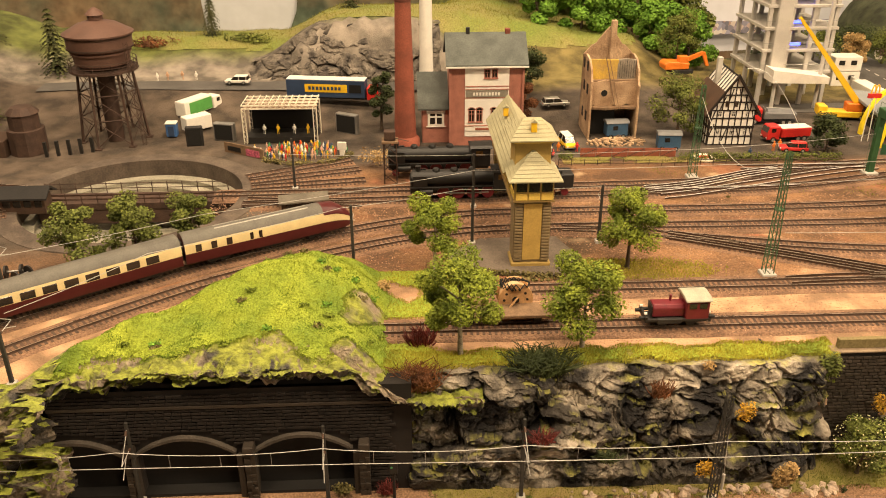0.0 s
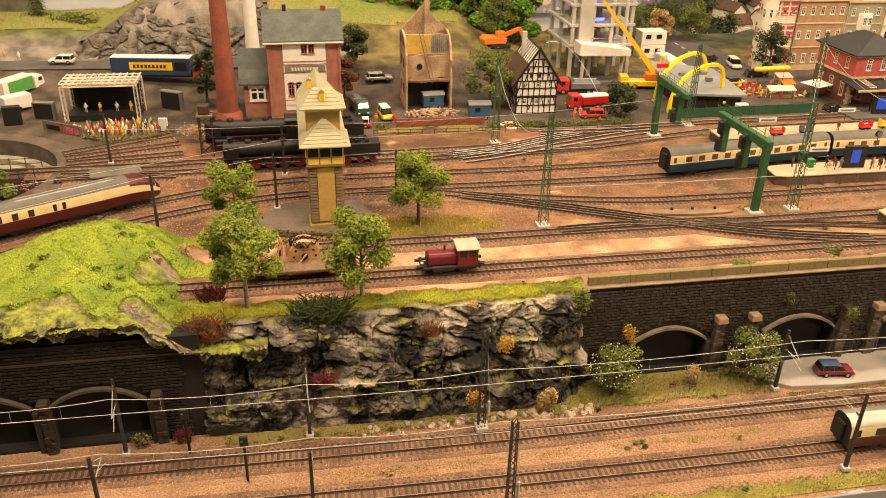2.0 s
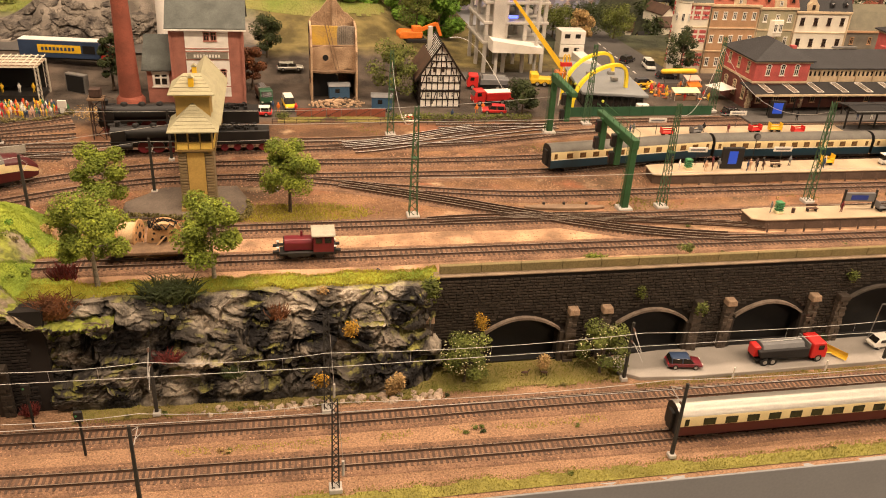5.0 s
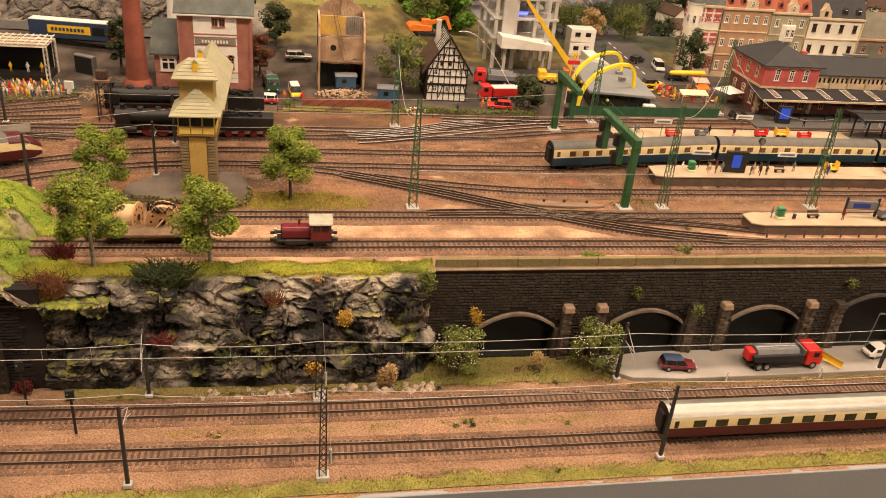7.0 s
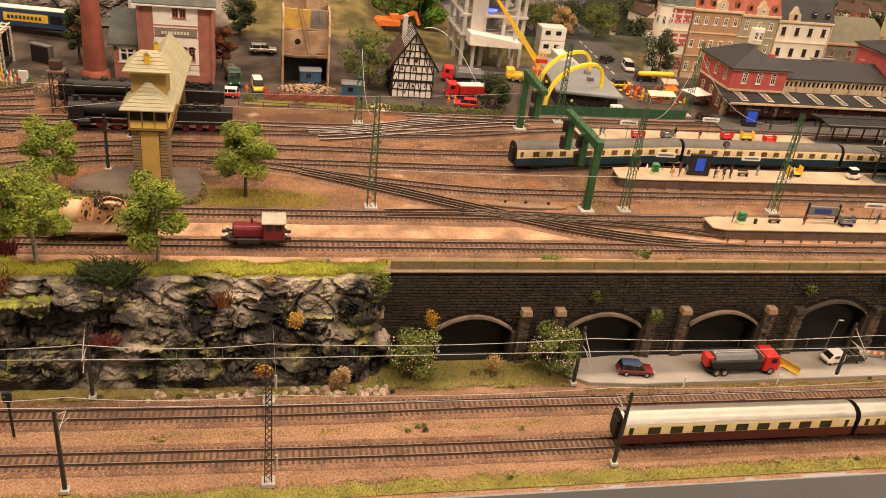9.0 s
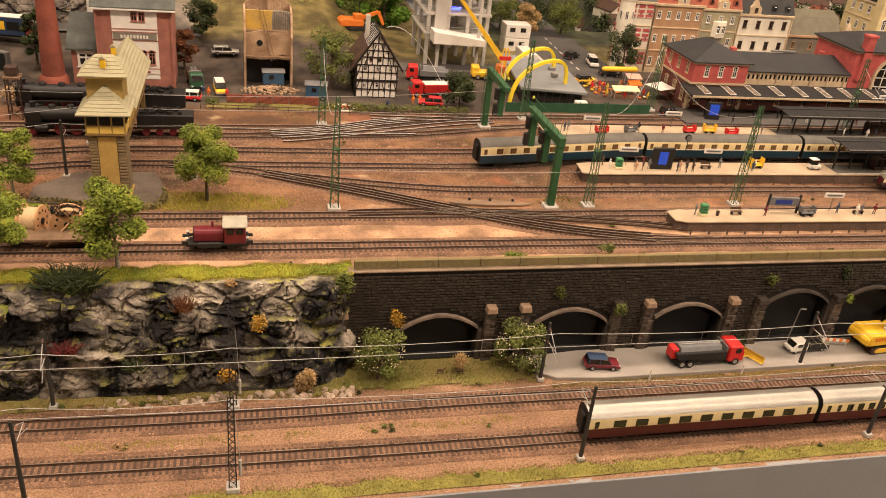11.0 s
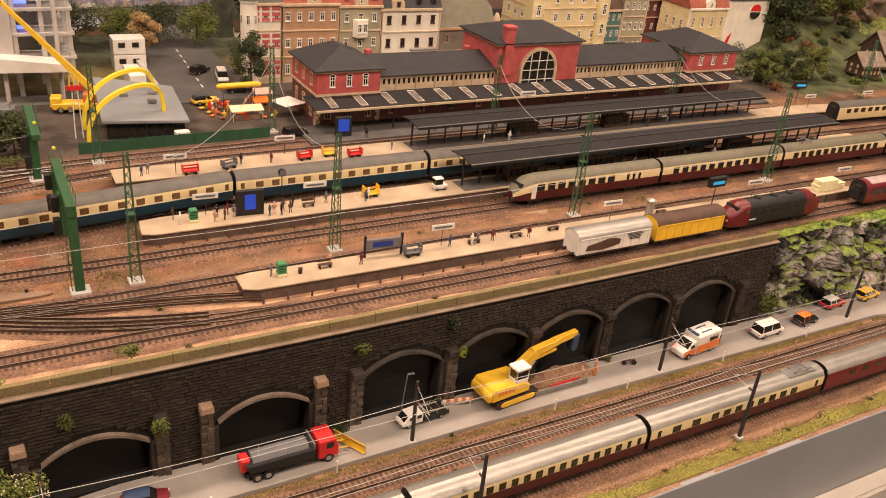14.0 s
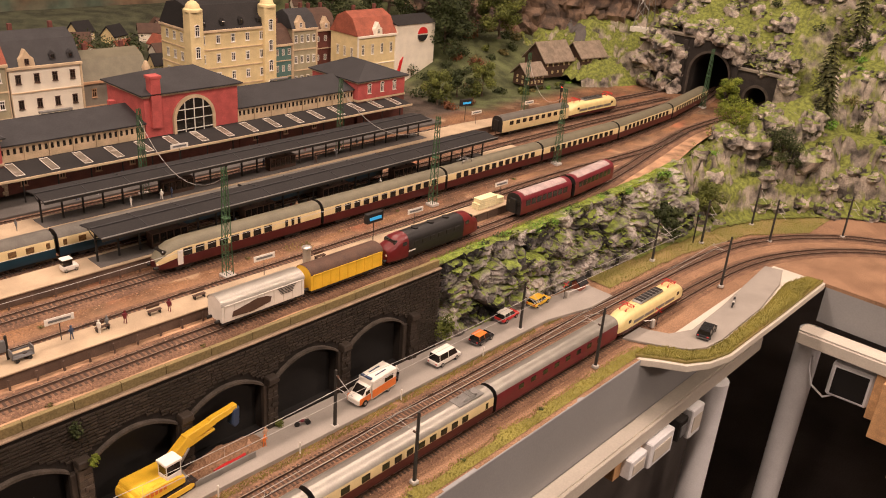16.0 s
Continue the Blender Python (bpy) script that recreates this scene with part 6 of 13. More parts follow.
X0, X1 = 0.388, 0.592
part("hall_base", Geo().span(X0, X1, 0.0145, 0.154, 0, 0.0555), M["brick_dark"], stn, "dark brick ground floor")
part("hall_wall", Geo().span(X0, X1, 0.014, 0.155, 0.0555, 0.136), M["brick_red"], stn, "bright red central hall", bevel=0.0008)
part("hall_cornice", Geo().span(X0 - 0.003, X1 + 0.003, 0.011, 0.158, 0.133, 0.1375), M["sandstone"], stn)
g = hip(X1 - X0, 0.141, 0.1375, 0.030, 0.008, 0.45)
g.v = [(a + X0, b + 0.014, c) for a, b, c in g.v]
part("hall_roof", g, M["slate"], stn, "dark slate roof of the central hall")
cx, r = 0.490, 0.040
ring = Geo()
n = 18
for i in range(n):
    a0, a1 = math.pi * i / n, math.pi * (i + 1) / n
    pts = [(cx + q * math.cos(a), y, 0.082 + q * math.sin(a)) for y in (0.0085, 0.015) for q, a in ((r, a0), (r + 0.006, a0), (r + 0.006, a1), (r, a1))]
    ring.add(pts, [(0, 1, 2, 3), (7, 6, 5, 4), (1, 5, 6, 2), (0, 3, 7, 4)])
ring.span(cx - r - 0.006, cx - r, 0.0085, 0.015, 0.040, 0.082).span(cx + r, cx + r + 0.006, 0.0085, 0.015, 0.040, 0.082)
big = part("arched_window", ring, M["sandstone"], stn, "tall arched window with a pale stone surround")
part("pane", Geo().prism([(cx - r, 0.040), (cx + r, 0.040)] + [(cx + r * math.cos(math.pi * i / n), 0.082 + r * math.sin(math.pi * i / n)) for i in range(n + 1)], "y", 0.0115, 0.0138), M["pane"], big)
g = Geo()
for k in (-0.02, 0.0, 0.02):
    g.span(cx + k - 0.0007, cx + k + 0.0007, 0.0100, 0.0114, 0.040, 0.082 + math.sqrt(r * r - k * k))
for z in (0.062, 0.082, 0.101):
    hw = r if z <= 0.082 else math.sqrt(r * r - (z - 0.082) ** 2)
    g.span(cx - hw, cx + hw, 0.0100, 0.0114, z - 0.0007, z + 0.0007)
part("glazing_bar", g, M["ivory"], big)
part("chimney", Geo().span(0.400, 0.420, 0.006, 0.024, 0.075, 0.172).span(0.398, 0.422, 0.004, 0.026, 0.168, 0.174), M["brick_red"], stn, "tall square red chimney", bevel=0.0008)
for x in (0.14, 0.365, 0.615):
    part("chimney", Geo().span(x, x + 0.012, 0.10, 0.112, 0.085, 0.112), M["brick_red"], stn, bevel=0.0006)
wing(0.905, 0.150, 0.165, 0.104, "brick_red", 0.032, "east")
windows(stn, face("s", 0.15, 0.165) @ pose(0, 0, 0), [0.905 + 0.035, 0.905 + 0.075, 0.905 + 0.115], [0.084], 0.0105, 0.019, arched=True)

# glazed awning along the front
part("awning_roof", Geo().prism([(-0.052, 0.0470), (0.0145, 0.0545), (0.0145, 0.0570), (-0.052, 0.0495)], "x", -0.02, 1.03), M["felt"], stn, "dark sloping platform awning", bevel=0.0005)
part("awning_gutter", Geo().span(-0.02, 1.03, -0.0545, -0.0522, 0.0460, 0.0500), M["sandstone"], stn)
for i in range(18):
    x = 0.012 + 0.0575 * i
    part("skylight", Geo().add([(x, -0.044, 0.0500), (x + 0.014, -0.044, 0.0500), (x + 0.014, 0.004, 0.0556), (x, 0.004, 0.0556), (x, -0.044, 0.0516), (x + 0.014, -0.044, 0.0516), (x + 0.014, 0.004, 0.0572), (x, 0.004, 0.0572)],
         [(3, 2, 1, 0), (4, 5, 6, 7), (0, 1, 5, 4), (1, 2, 6, 5), (2, 3, 7, 6), (3, 0, 4, 7)]), M["skylight"], stn, "milky glass skylight")
    part("skylight_frame", Geo().bar((x, -0.044, 0.0520), (x, 0.004, 0.0576), 0.0007).bar((x + 0.014, -0.044, 0.0520), (x + 0.014, 0.004, 0.0576), 0.0007).bar((x, -0.044, 0.0520), (x + 0.014, -0.044, 0.0520), 0.0007).bar((x, 0.004, 0.0576), (x + 0.014, 0.004, 0.0576), 0.0007), M["ivory"], stn)
    part("awning_post", Geo().cyl((x + 0.008, -0.046, 0.004), (x + 0.008, -0.046, 0.047), 0.0012, n=8), M["chassis"], stn)
solid("station_platform", Geo().span(1.20, 2.34, 1.290, 1.379, 0.128, 0.1395), M["street"], "grey paved platform before the station building", "platform", kind="structure", bevel=0.0008)
p = thing("station_screen", "black display stand with a blue screen by the station corner", "display screen", pose(1.268, 1.312, 0.1396, 0, 0, -6))
part("stand", Geo().span(-0.015, 0.015, -0.002, 0.004, 0, 0.036), M["chassis"], p, bevel=0.0006)
part("screen", Geo().span(-0.010, 0.010, -0.0028, -0.0021, 0.010, 0.032), SCREEN, p, "glowing blue screen")

# --- platforms with awnings ---
def platform_slab(label, poly, z1=0.1515):
    t = thing("platform", label, "platform", kind="structure")
    part("wall", Geo().prism([(x, y) for x, y in poly], "z", 0.128, z1 - 0.0022), M["edge"], t, "dark platform wall")
    cx, cy = sum(p[0] for p in poly) / len(poly), sum(p[1] for p in poly) / len(poly)
    part("paving", Geo().prism([(x + (0.002 if x > cx else -0.002), y + (0.0016 if y > cy else -0.0016)) for x, y in poly], "z", z1 - 0.0022, z1), M["platform"], t, "pale sandy paving", bevel=0.0005)
    for i in range(int((max(p[0] for p in poly) - min(p[0] for p in poly)) / 0.03)):
        x = min(p[0] for p in poly) + 0.03 * (i + 0.6)
        y = min(p[1] for p in poly)
        part("rib", Geo().box((x, y - 0.0004, 0.1385), (0.0022, 0.0014, 0.019)), M["edge"], t)
    return t


platform_slab("narrow pale paved platform with a dark edge", [(0.948, 0.836), (0.966, 0.829), (1.3, 0.826), (1.8, 0.822), (2.02, 0.820), (2.02, 0.852), (1.8, 0.856), (1.3, 0.866), (0.966, 0.868), (0.948, 0.864)])
platform_slab("middle paved platform with figures and luggage", [(0.868, 1.010), (0.885, 1.004), (1.4, 1.005), (2.30, 0.998), (2.30, 1.044), (1.4, 1.054), (0.90, 1.050), (0.872, 1.046)])
platform_slab("rear paved platform beside the awning", [(0.865, 1.182), (1.3, 1.184), (2.35, 1.172), (2.60, 1.156), (2.60, 1.196), (2.35, 1.222), (1.3, 1.234), (0.865, 1.230)])


def awning(label, x0, x1, y, w, z, dz=0.004, step=0.033):
    t = thing("platform_awning", label, "platform awning", kind="")
    part("roof", Geo().prism([(y - w / 2, z), (y, z + dz), (y + w / 2, z), (y + w / 2, z + 0.0016), (y, z + dz + 0.002), (y - w / 2, z + 0.0016)], "x", x0, x1), M["felt"], t, "dark roofing felt", bevel=0.0004)
    k = round((x1 - x0) / 0.07)
    for i in range(1, k):
        x = x0 + (x1 - x0) * i / k
        part("roof_seam", Geo().prism([(y - w / 2, z + 0.0014), (y, z + dz + 0.0018), (y + w / 2, z + 0.0014), (y + w / 2, z + 0.0024), (y, z + dz + 0.0028), (y - w / 2, z + 0.0024)], "x", x - 0.0006, x + 0.0006), M["slate"], t)
    part("ridge_strip", Geo().span(x0 + 0.001, x1 - 0.001, y - 0.0016, y + 0.0016, z + dz + 0.0012, z + dz + 0.0036), M["slate"], t, "grey ridge strip")
    part("eaves_edge", Geo().span(x0, x1, y - w / 2 - 0.0006, y - w / 2 + 0.0022, z + 0.0012, z + 0.0028), M["steel"], t, "grey metal eaves strip")
    n = round((x1 - x0) / step)
    for i in range(n + 1):
        x = x0 + 0.006 + (x1 - x0 - 0.012) * i / n
        post = part("post", Geo().span(x - 0.0012, x + 0.0012, y - 0.0012, y + 0.0012, 0.1515, z + 0.002), M["chassis"], t)
        part("bracket", Geo().bar((x, y - w * 0.42, z), (x, y, z - 0.012), 0.0010).bar((x, y + w * 0.42, z), (x, y, z - 0.012), 0.0010), M["chassis"], post)
    part("gutter", Geo().span(x0, x1, y - w / 2 - 0.0012, y - w / 2, z - 0.002, z + 0.002), M["chassis"], t)
    return t


awning("long dark platform awning over the middle platform", 1.345, 2.19, 1.030, 0.066, 0.1970)
awning("long dark platform awning over the rear platform", 1.345, 2.18, 1.208, 0.064, 0.1940)
# waiting rooms and stairwells under the awnings
for x, y in ((1.46, 1.030), (1.62, 1.030), (1.78, 1.030), (1.95, 1.030), (1.58, 1.208), (1.80, 1.208)):
    t = thing("waiting_shelter", "dark glazed waiting shelter under the platform awning", "waiting shelter", pose(x, y, 0.1516))
    part("frame", Geo().span(-0.030, 0.030, -0.008, 0.008, 0, 0.024), M["dark_wood"], t, bevel=0.0005)
    for i in range(5):
        part("pane", Geo().box((-0.023 + 0.0115 * i, -0.0084, 0.0145), (0.0092, 0.0008, 0.014)), M["pane"], t)

M["tower_panel"] = mat("ochre_render", (0.50, 0.33, 0.085), 0.75, var=0.18, scale=40, fine=500, bump=0.15)
M["yellow_boards"] = mat("yellow_boards", (0.72, 0.50, 0.10), 0.7, var=0.15, scale=60, fine=700, bump=0.15)
M["tower_board"] = mat("grey_brown_boards", (0.235, 0.17, 0.085), 0.75, var=0.2, scale=60, fine=700, bump=0.2)
M["dark_ochre"] = mat("dark_ochre_timber", (0.24, 0.155, 0.05), 0.75, var=0.2, scale=60, fine=700, bump=0.2)
# --- signal box: a narrow tower in front carrying a long cabin that bridges the tracks ---
sb = thing("signal_box", "ochre signal box tower with a khaki shingled roof", "signal box", pose(0.158, 0.950, GZ))
part("plinth", Geo().span(-0.0255, 0.0255, -0.003, 0.034, 0, 0.008), M["ochre"], sb, bevel=0.001)
part("tower", Geo().span(-0.0225, 0.0225, 0, 0.032, 0.008, 0.094), M["tower_board"], sb, "grey-brown boarded tower", bevel=0.0006)
part("tower_panel", Geo().span(-0.0115, 0.0115, -0.0012, 0.001, 0.012, 0.090), M["tower_panel"], sb, "smooth ochre panel")
for s_ in (-1, 1):
    for i in range(19):
        part("corner_board", Geo().box((s_ * 0.0175, -0.0012, 0.0125 + 0.0042 * i), (0.0100, 0.0024, 0.0031)), M["tower_board"], sb, bevel=0.0004)
    for i in range(19):
        part("side_board", Geo().box((s_ * 0.0227, 0.016, 0.0125 + 0.0042 * i), (0.0016, 0.031, 0.0034)), M["tower_board"], sb)
    part("corbel", Geo().prism([(-0.0008, 0.086), (0.0, 0.0955), (-0.0055, 0.0955)], "x", s_ * 0.0195 - 0.002, s_ * 0.0195 + 0.002), M["dark_ochre"], sb)
part("front_cabin", Geo().span(-0.0245, 0.0245, -0.005, 0.040, 0.094, 0.124), M["ochre"], sb, "ochre front cabin", bevel=0.0006)
part("sill", Geo().span(-0.0258, 0.0258, -0.0064, 0.002, 0.0940, 0.0958), M["dark_ochre"], sb)
for i in range(3):
    shared("window", pane_mesh(0.0135, 0.0150), sb, pose(-0.0158 + 0.0158 * i, -0.0052, 0.1150))
    part("apron_panel", Geo().box((-0.0158 + 0.0158 * i, -0.0056, 0.1012), (0.0142, 0.0014, 0.0088)), M["yellow_boards"], sb, "bright yellow boarded panel", bevel=0.0003)
for s_ in (-1, 1):
    for i in range(2):
        shared("window", pane_mesh(0.0130, 0.0150), sb, pose(s_ * 0.0247, 0.006 + 0.0165 * i, 0.1150, 0, 0, 90))
        part("apron_panel", Geo().box((s_ * 0.0249, 0.006 + 0.0165 * i, 0.1012), (0.0014, 0.0148, 0.0088)), M["yellow_boards"], sb, bevel=0.0003)


def shingled(name, half, y0, y1, z0, z1, apex, label, n):
    """A pyramid roof built up of overlapping shingle courses; apex: half length of its ridge across."""
    t = part(name, Geo().add([(-half, y0, z0), (half, y0, z0), (half, y1, z0), (-half, y1, z0)], [(3, 2, 1, 0)]), M["khaki"], sb, label)
    yc = (y0 + y1) / 2
    for i in range(n):
        a, b = i / n, (i + 1) / n
        lo = [(-half + (half - apex) * a, y0 + (yc - y0) * a), (half - (half - apex) * a, y0 + (yc - y0) * a), (half - (half - apex) * a, y1 - (y1 - yc) * a), (-half + (half - apex) * a, y1 - (y1 - yc) * a)]
        hi = [(-half + (half - apex) * b, y0 + (yc - y0) * b), (half - (half - apex) * b, y0 + (yc - y0) * b), (half - (half - apex) * b, y1 - (y1 - yc) * b), (-half + (half - apex) * b, y1 - (y1 - yc) * b)]
        za, zb = z0 + (z1 - z0) * a, z0 + (z1 - z0) * b
        g = Geo().add([(x, y, za - 0.0004) for x, y in lo] + [(x, y, za + 0.0011) for x, y in lo] + [(x, y, zb + 0.0004) for x, y in hi],
                      [(0, 1, 5, 4), (1, 2, 6, 5), (2, 3, 7, 6), (3, 0, 4, 7), (4, 5, 9, 8), (5, 6, 10, 9), (6, 7, 11, 10), (7, 4, 8, 11), (8, 9, 10, 11)])
        part("shingle_course", g, M["khaki"], t)
    return t


shingled("front_roof", 0.0335, -0.016, 0.052, 0.124, 0.154, 0.001, "khaki pyramid roof", 8)
part("upper_cabin", Geo().span(-0.0225, 0.0225, 0.018, 0.062, 0.124, 0.168), M["ochre"], sb, "ochre upper storey", bevel=0.0006)
part("frieze", Geo().span(-0.0240, 0.0240, 0.0165, 0.063, 0.163, 0.168), M["yellow_boards"], sb)
shingled("upper_roof", 0.0305, 0.008, 0.072, 0.168, 0.189, 0.010, "khaki hipped roof of the upper storey", 6)
# long rear cabin over the tracks
part("rear_cabin", Geo().span(-0.0215, 0.0215, 0.062, 0.270, 0.078, 0.112), M["ochre"], sb, "long ochre cabin bridging the tracks", bevel=0.0006)
part("rear_floor", Geo().span(-0.0235, 0.0235, 0.034, 0.272, 0.074, 0.078), M["dark_ochre"], sb)
for i in range(11):
    for s_ in (-1, 1):
        shared("window", pane_mesh(0.0140, 0.0140), sb, pose(s_ * 0.0217, 0.074 + 0.0185 * i, 0.1000, 0, 0, 90))
        part("mullion", Geo().box((s_ * 0.0219, 0.0645 + 0.0185 * i, 0.0985), (0.0018, 0.0022, 0.026)), M["yellow_boards"], sb)
for i in range(9):
    a, b = i / 9, (i + 1) / 9
    for s_ in (-1, 1):
        x0_, x1_, z0_, z1_ = s_ * 0.033 * (1 - a), s_ * 0.033 * (1 - b), 0.110 + 0.040 * a, 0.110 + 0.040 * b
        part("roof_course", Geo().add([(x0_, 0.050, z0_), (x0_, 0.284, z0_), (x0_, 0.284, z0_ + 0.0016), (x0_, 0.050, z0_ + 0.0016), (x1_, 0.050, z1_ + 0.0004), (x1_, 0.284, z1_ + 0.0004)], [(0, 1, 2, 3), (3, 2, 5, 4), (0, 3, 4), (1, 5, 2)]), M["khaki"], sb)
part("end_gable", gable_body(0.060, 0.004, 0.0, 0.036, "y"), M["ochre"], sb).matrix_basis = pose(-0.030, 0.274, 0.110)
for x, y, z in ((0.0, 0.019, 0.176), (-0.012, 0.205, 0.140)):
    d_ = part("dormer", Geo().span(x - 0.0035, x + 0.0035, y, y + 0.008, z, z + 0.013), M["yellow"], sb, "small bright yellow dormer", bevel=0.0006)
    part("dormer_roof", Geo().prism([(x - 0.0048, z + 0.0125), (x + 0.0048, z + 0.0125), (x, z + 0.0165)], "y", y - 0.001, y + 0.009), M["khaki"], d_)
for s_ in (-1, 1):
    part("rear_leg", Geo().span(s_ * 0.019 - 0.003, s_ * 0.019 + 0.003, 0.252, 0.260, 0, 0.075), M["dark_ochre"], sb)
part("rear_brace", Geo().bar((-0.019, 0.256, 0.010), (0.019, 0.256, 0.070), 0.0016), M["dark_ochre"], sb)

M["whitewash"] = mat("white_infill", (0.86, 0.82, 0.74), 0.85, var=0.1, scale=60, fine=600, bump=0.1)
M["court"] = mat("worn_court", (0.17, 0.135, 0.105), 0.9, var=0.35, scale=24, fine=600, bump=0.4, col2=(0.11, 0.085, 0.065))
solid("forecourt", Geo().prism([(0.052, 0.935), (0.212, 0.918), (0.226, 0.975), (0.206, 1.035), (0.100, 1.035), (0.052, 0.985)], "z", 0.130, 0.1374), M["court"], "worn grey-brown paving round the signal box", "paving", kind="structure", bevel=0.0005)

# --- engine depot with café front ---
dp = thing("depot_house", "red brick and cream house with a slate roof", "house", pose(0.081, 1.435, GZ))
W, D, H = 0.129, 0.10, 0.152
part("wall", gable_body(W, D, H, 0.038, "x"), M["brick_pale"], dp, "red brick walls", bevel=0.0005)
part("front_panel", Geo().span(0.026, 0.104, -0.0016, 0, 0.018, H - 0.004), M["whitewash"], dp, "white plaster front")
for x in (0, W):
    part("corner_pier", Geo().span(x - 0.002, x + 0.002, -0.003, 0.004, 0, H), M["brick_pale"], dp)
part("roof", gable(W, D, H, 0.038, 0.008, "x"), M["green_slate"], dp, "grey-green slate roof")
part("gutter", Geo().span(-0.008, W + 0.008, -0.0105, -0.0085, H - 0.008, H - 0.0055), M["ivory"], dp)
window(dp, pose(0.065, -0.0018, 0.132), 0.011, 0.016, "brick_pale")
window(dp, pose(0.078, -0.0018, 0.132), 0.0001 + 0.011, 0.016, "brick_pale")
for x in (0.038, 0.052, 0.078, 0.092):
    window(dp, pose(x, -0.0018, 0.056), 0.0115, 0.022, "brick_pale", arched=True)
for z, w in ((0.109, 0.078), (0.1035, 0.078), (0.0885, 0.078), (0.037, 0.080)):
    part("moulding", Geo().span(0.026, 0.026 + w, -0.0026, -0.0016, z, z + 0.0016), M["brick_pale"], dp)
sgn = part("sign_board", Geo().span(0.028, 0.102, -0.0034, -0.0016, 0.0905, 0.1025), M["grey_wall"], dp, "grey sign board")
for i in range(9):
    part("letter_bar", Geo().box((0.042 + 0.0055 * i, -0.0040, 0.0965), (0.0036, 0.0010, 0.0055)), M["ivory"], sgn)
sg2 = part("sign_board", Geo().span(0.028, 0.104, -0.0034, -0.0016, 0.0285, 0.0360), M["ivory"], dp, "cream and yellow sign board")
part("letter_bar", Geo().span(0.045, 0.088, -0.0042, -0.0035, 0.0305, 0.0340), M["rust_tile"], sg2)
part("side_wall", Geo().span(-0.050, -0.001, 0.018, 0.085, 0, 0.068), M["brick_pale"], dp, "low brick side wing", bevel=0.0005)
part("side_roof", Geo().prism([(0.010, 0.064), (0.010, 0.067), (0.088, 0.115), (0.088, 0.112)], "x", -0.058, -0.0015), M["green_slate"], dp, "grey-green lean-to roof")
window(dp, pose(-0.025, 0.0172, 0.045), 0.030, 0.026, "ivory")
part("chimney", Geo().span(0.100, 0.109, 0.046, 0.056, 0.176, 0.200), M["chim_brick"], dp, "small red chimney", bevel=0.0008)
part("chimney", Geo().span(0.030, 0.037, 0.046, 0.053, 0.176, 0.203), M["chassis"], dp, "small black chimney", bevel=0.0008)

ch = thing("factory_chimney", "tall tapering brick factory chimney", "chimney", pose(0.0, 1.440, GZ))
part("base", Geo().lathe([(0.026, 0), (0.026, 0.014), (0.0215, 0.020)], n=24), M["chim_brick"], ch, smooth=40)
part("shaft", Geo().lathe([(0.0200, 0.018), (0.0175, 0.09), (0.0150, 0.19), (0.0128, 0.290)], n=24), M["chim_brick"], ch, smooth=40)
part("crown", Geo().lathe([(0.0130, 0.255), (0.0150, 0.258), (0.0150, 0.262), (0.0138, 0.268), (0.0142, 0.286), (0.0155, 0.290), (0.0155, 0.298), (0.010, 0.298)], n=24), M["brick_dark"], ch, "dark brick crown", smooth=40)
# pale mast behind the depot
pm = thing("white_tower", "slim white round tower behind the depot", "tower", pose(0.045, 1.66, 0.16))
part("shaft", Geo().lathe([(0.016, 0), (0.013, 0.10), (0.0115, 0.30)], n=20), M["ivory"], pm, smooth=40)

# dark strips as long as the awnings colour their shade on to the platforms
for x0, x1, y0, y1 in ((1.345, 2.19, 1.009, 1.048), (1.345, 2.18, 1.186, 1.228)):
    solid("platform_paving", Geo().span(x0, x1, y0, y1, 0.150, 0.1521), M["street"], "dark strip that stands in for the shade under the platform awning", "paving", kind="structure", bevel=0.0003)

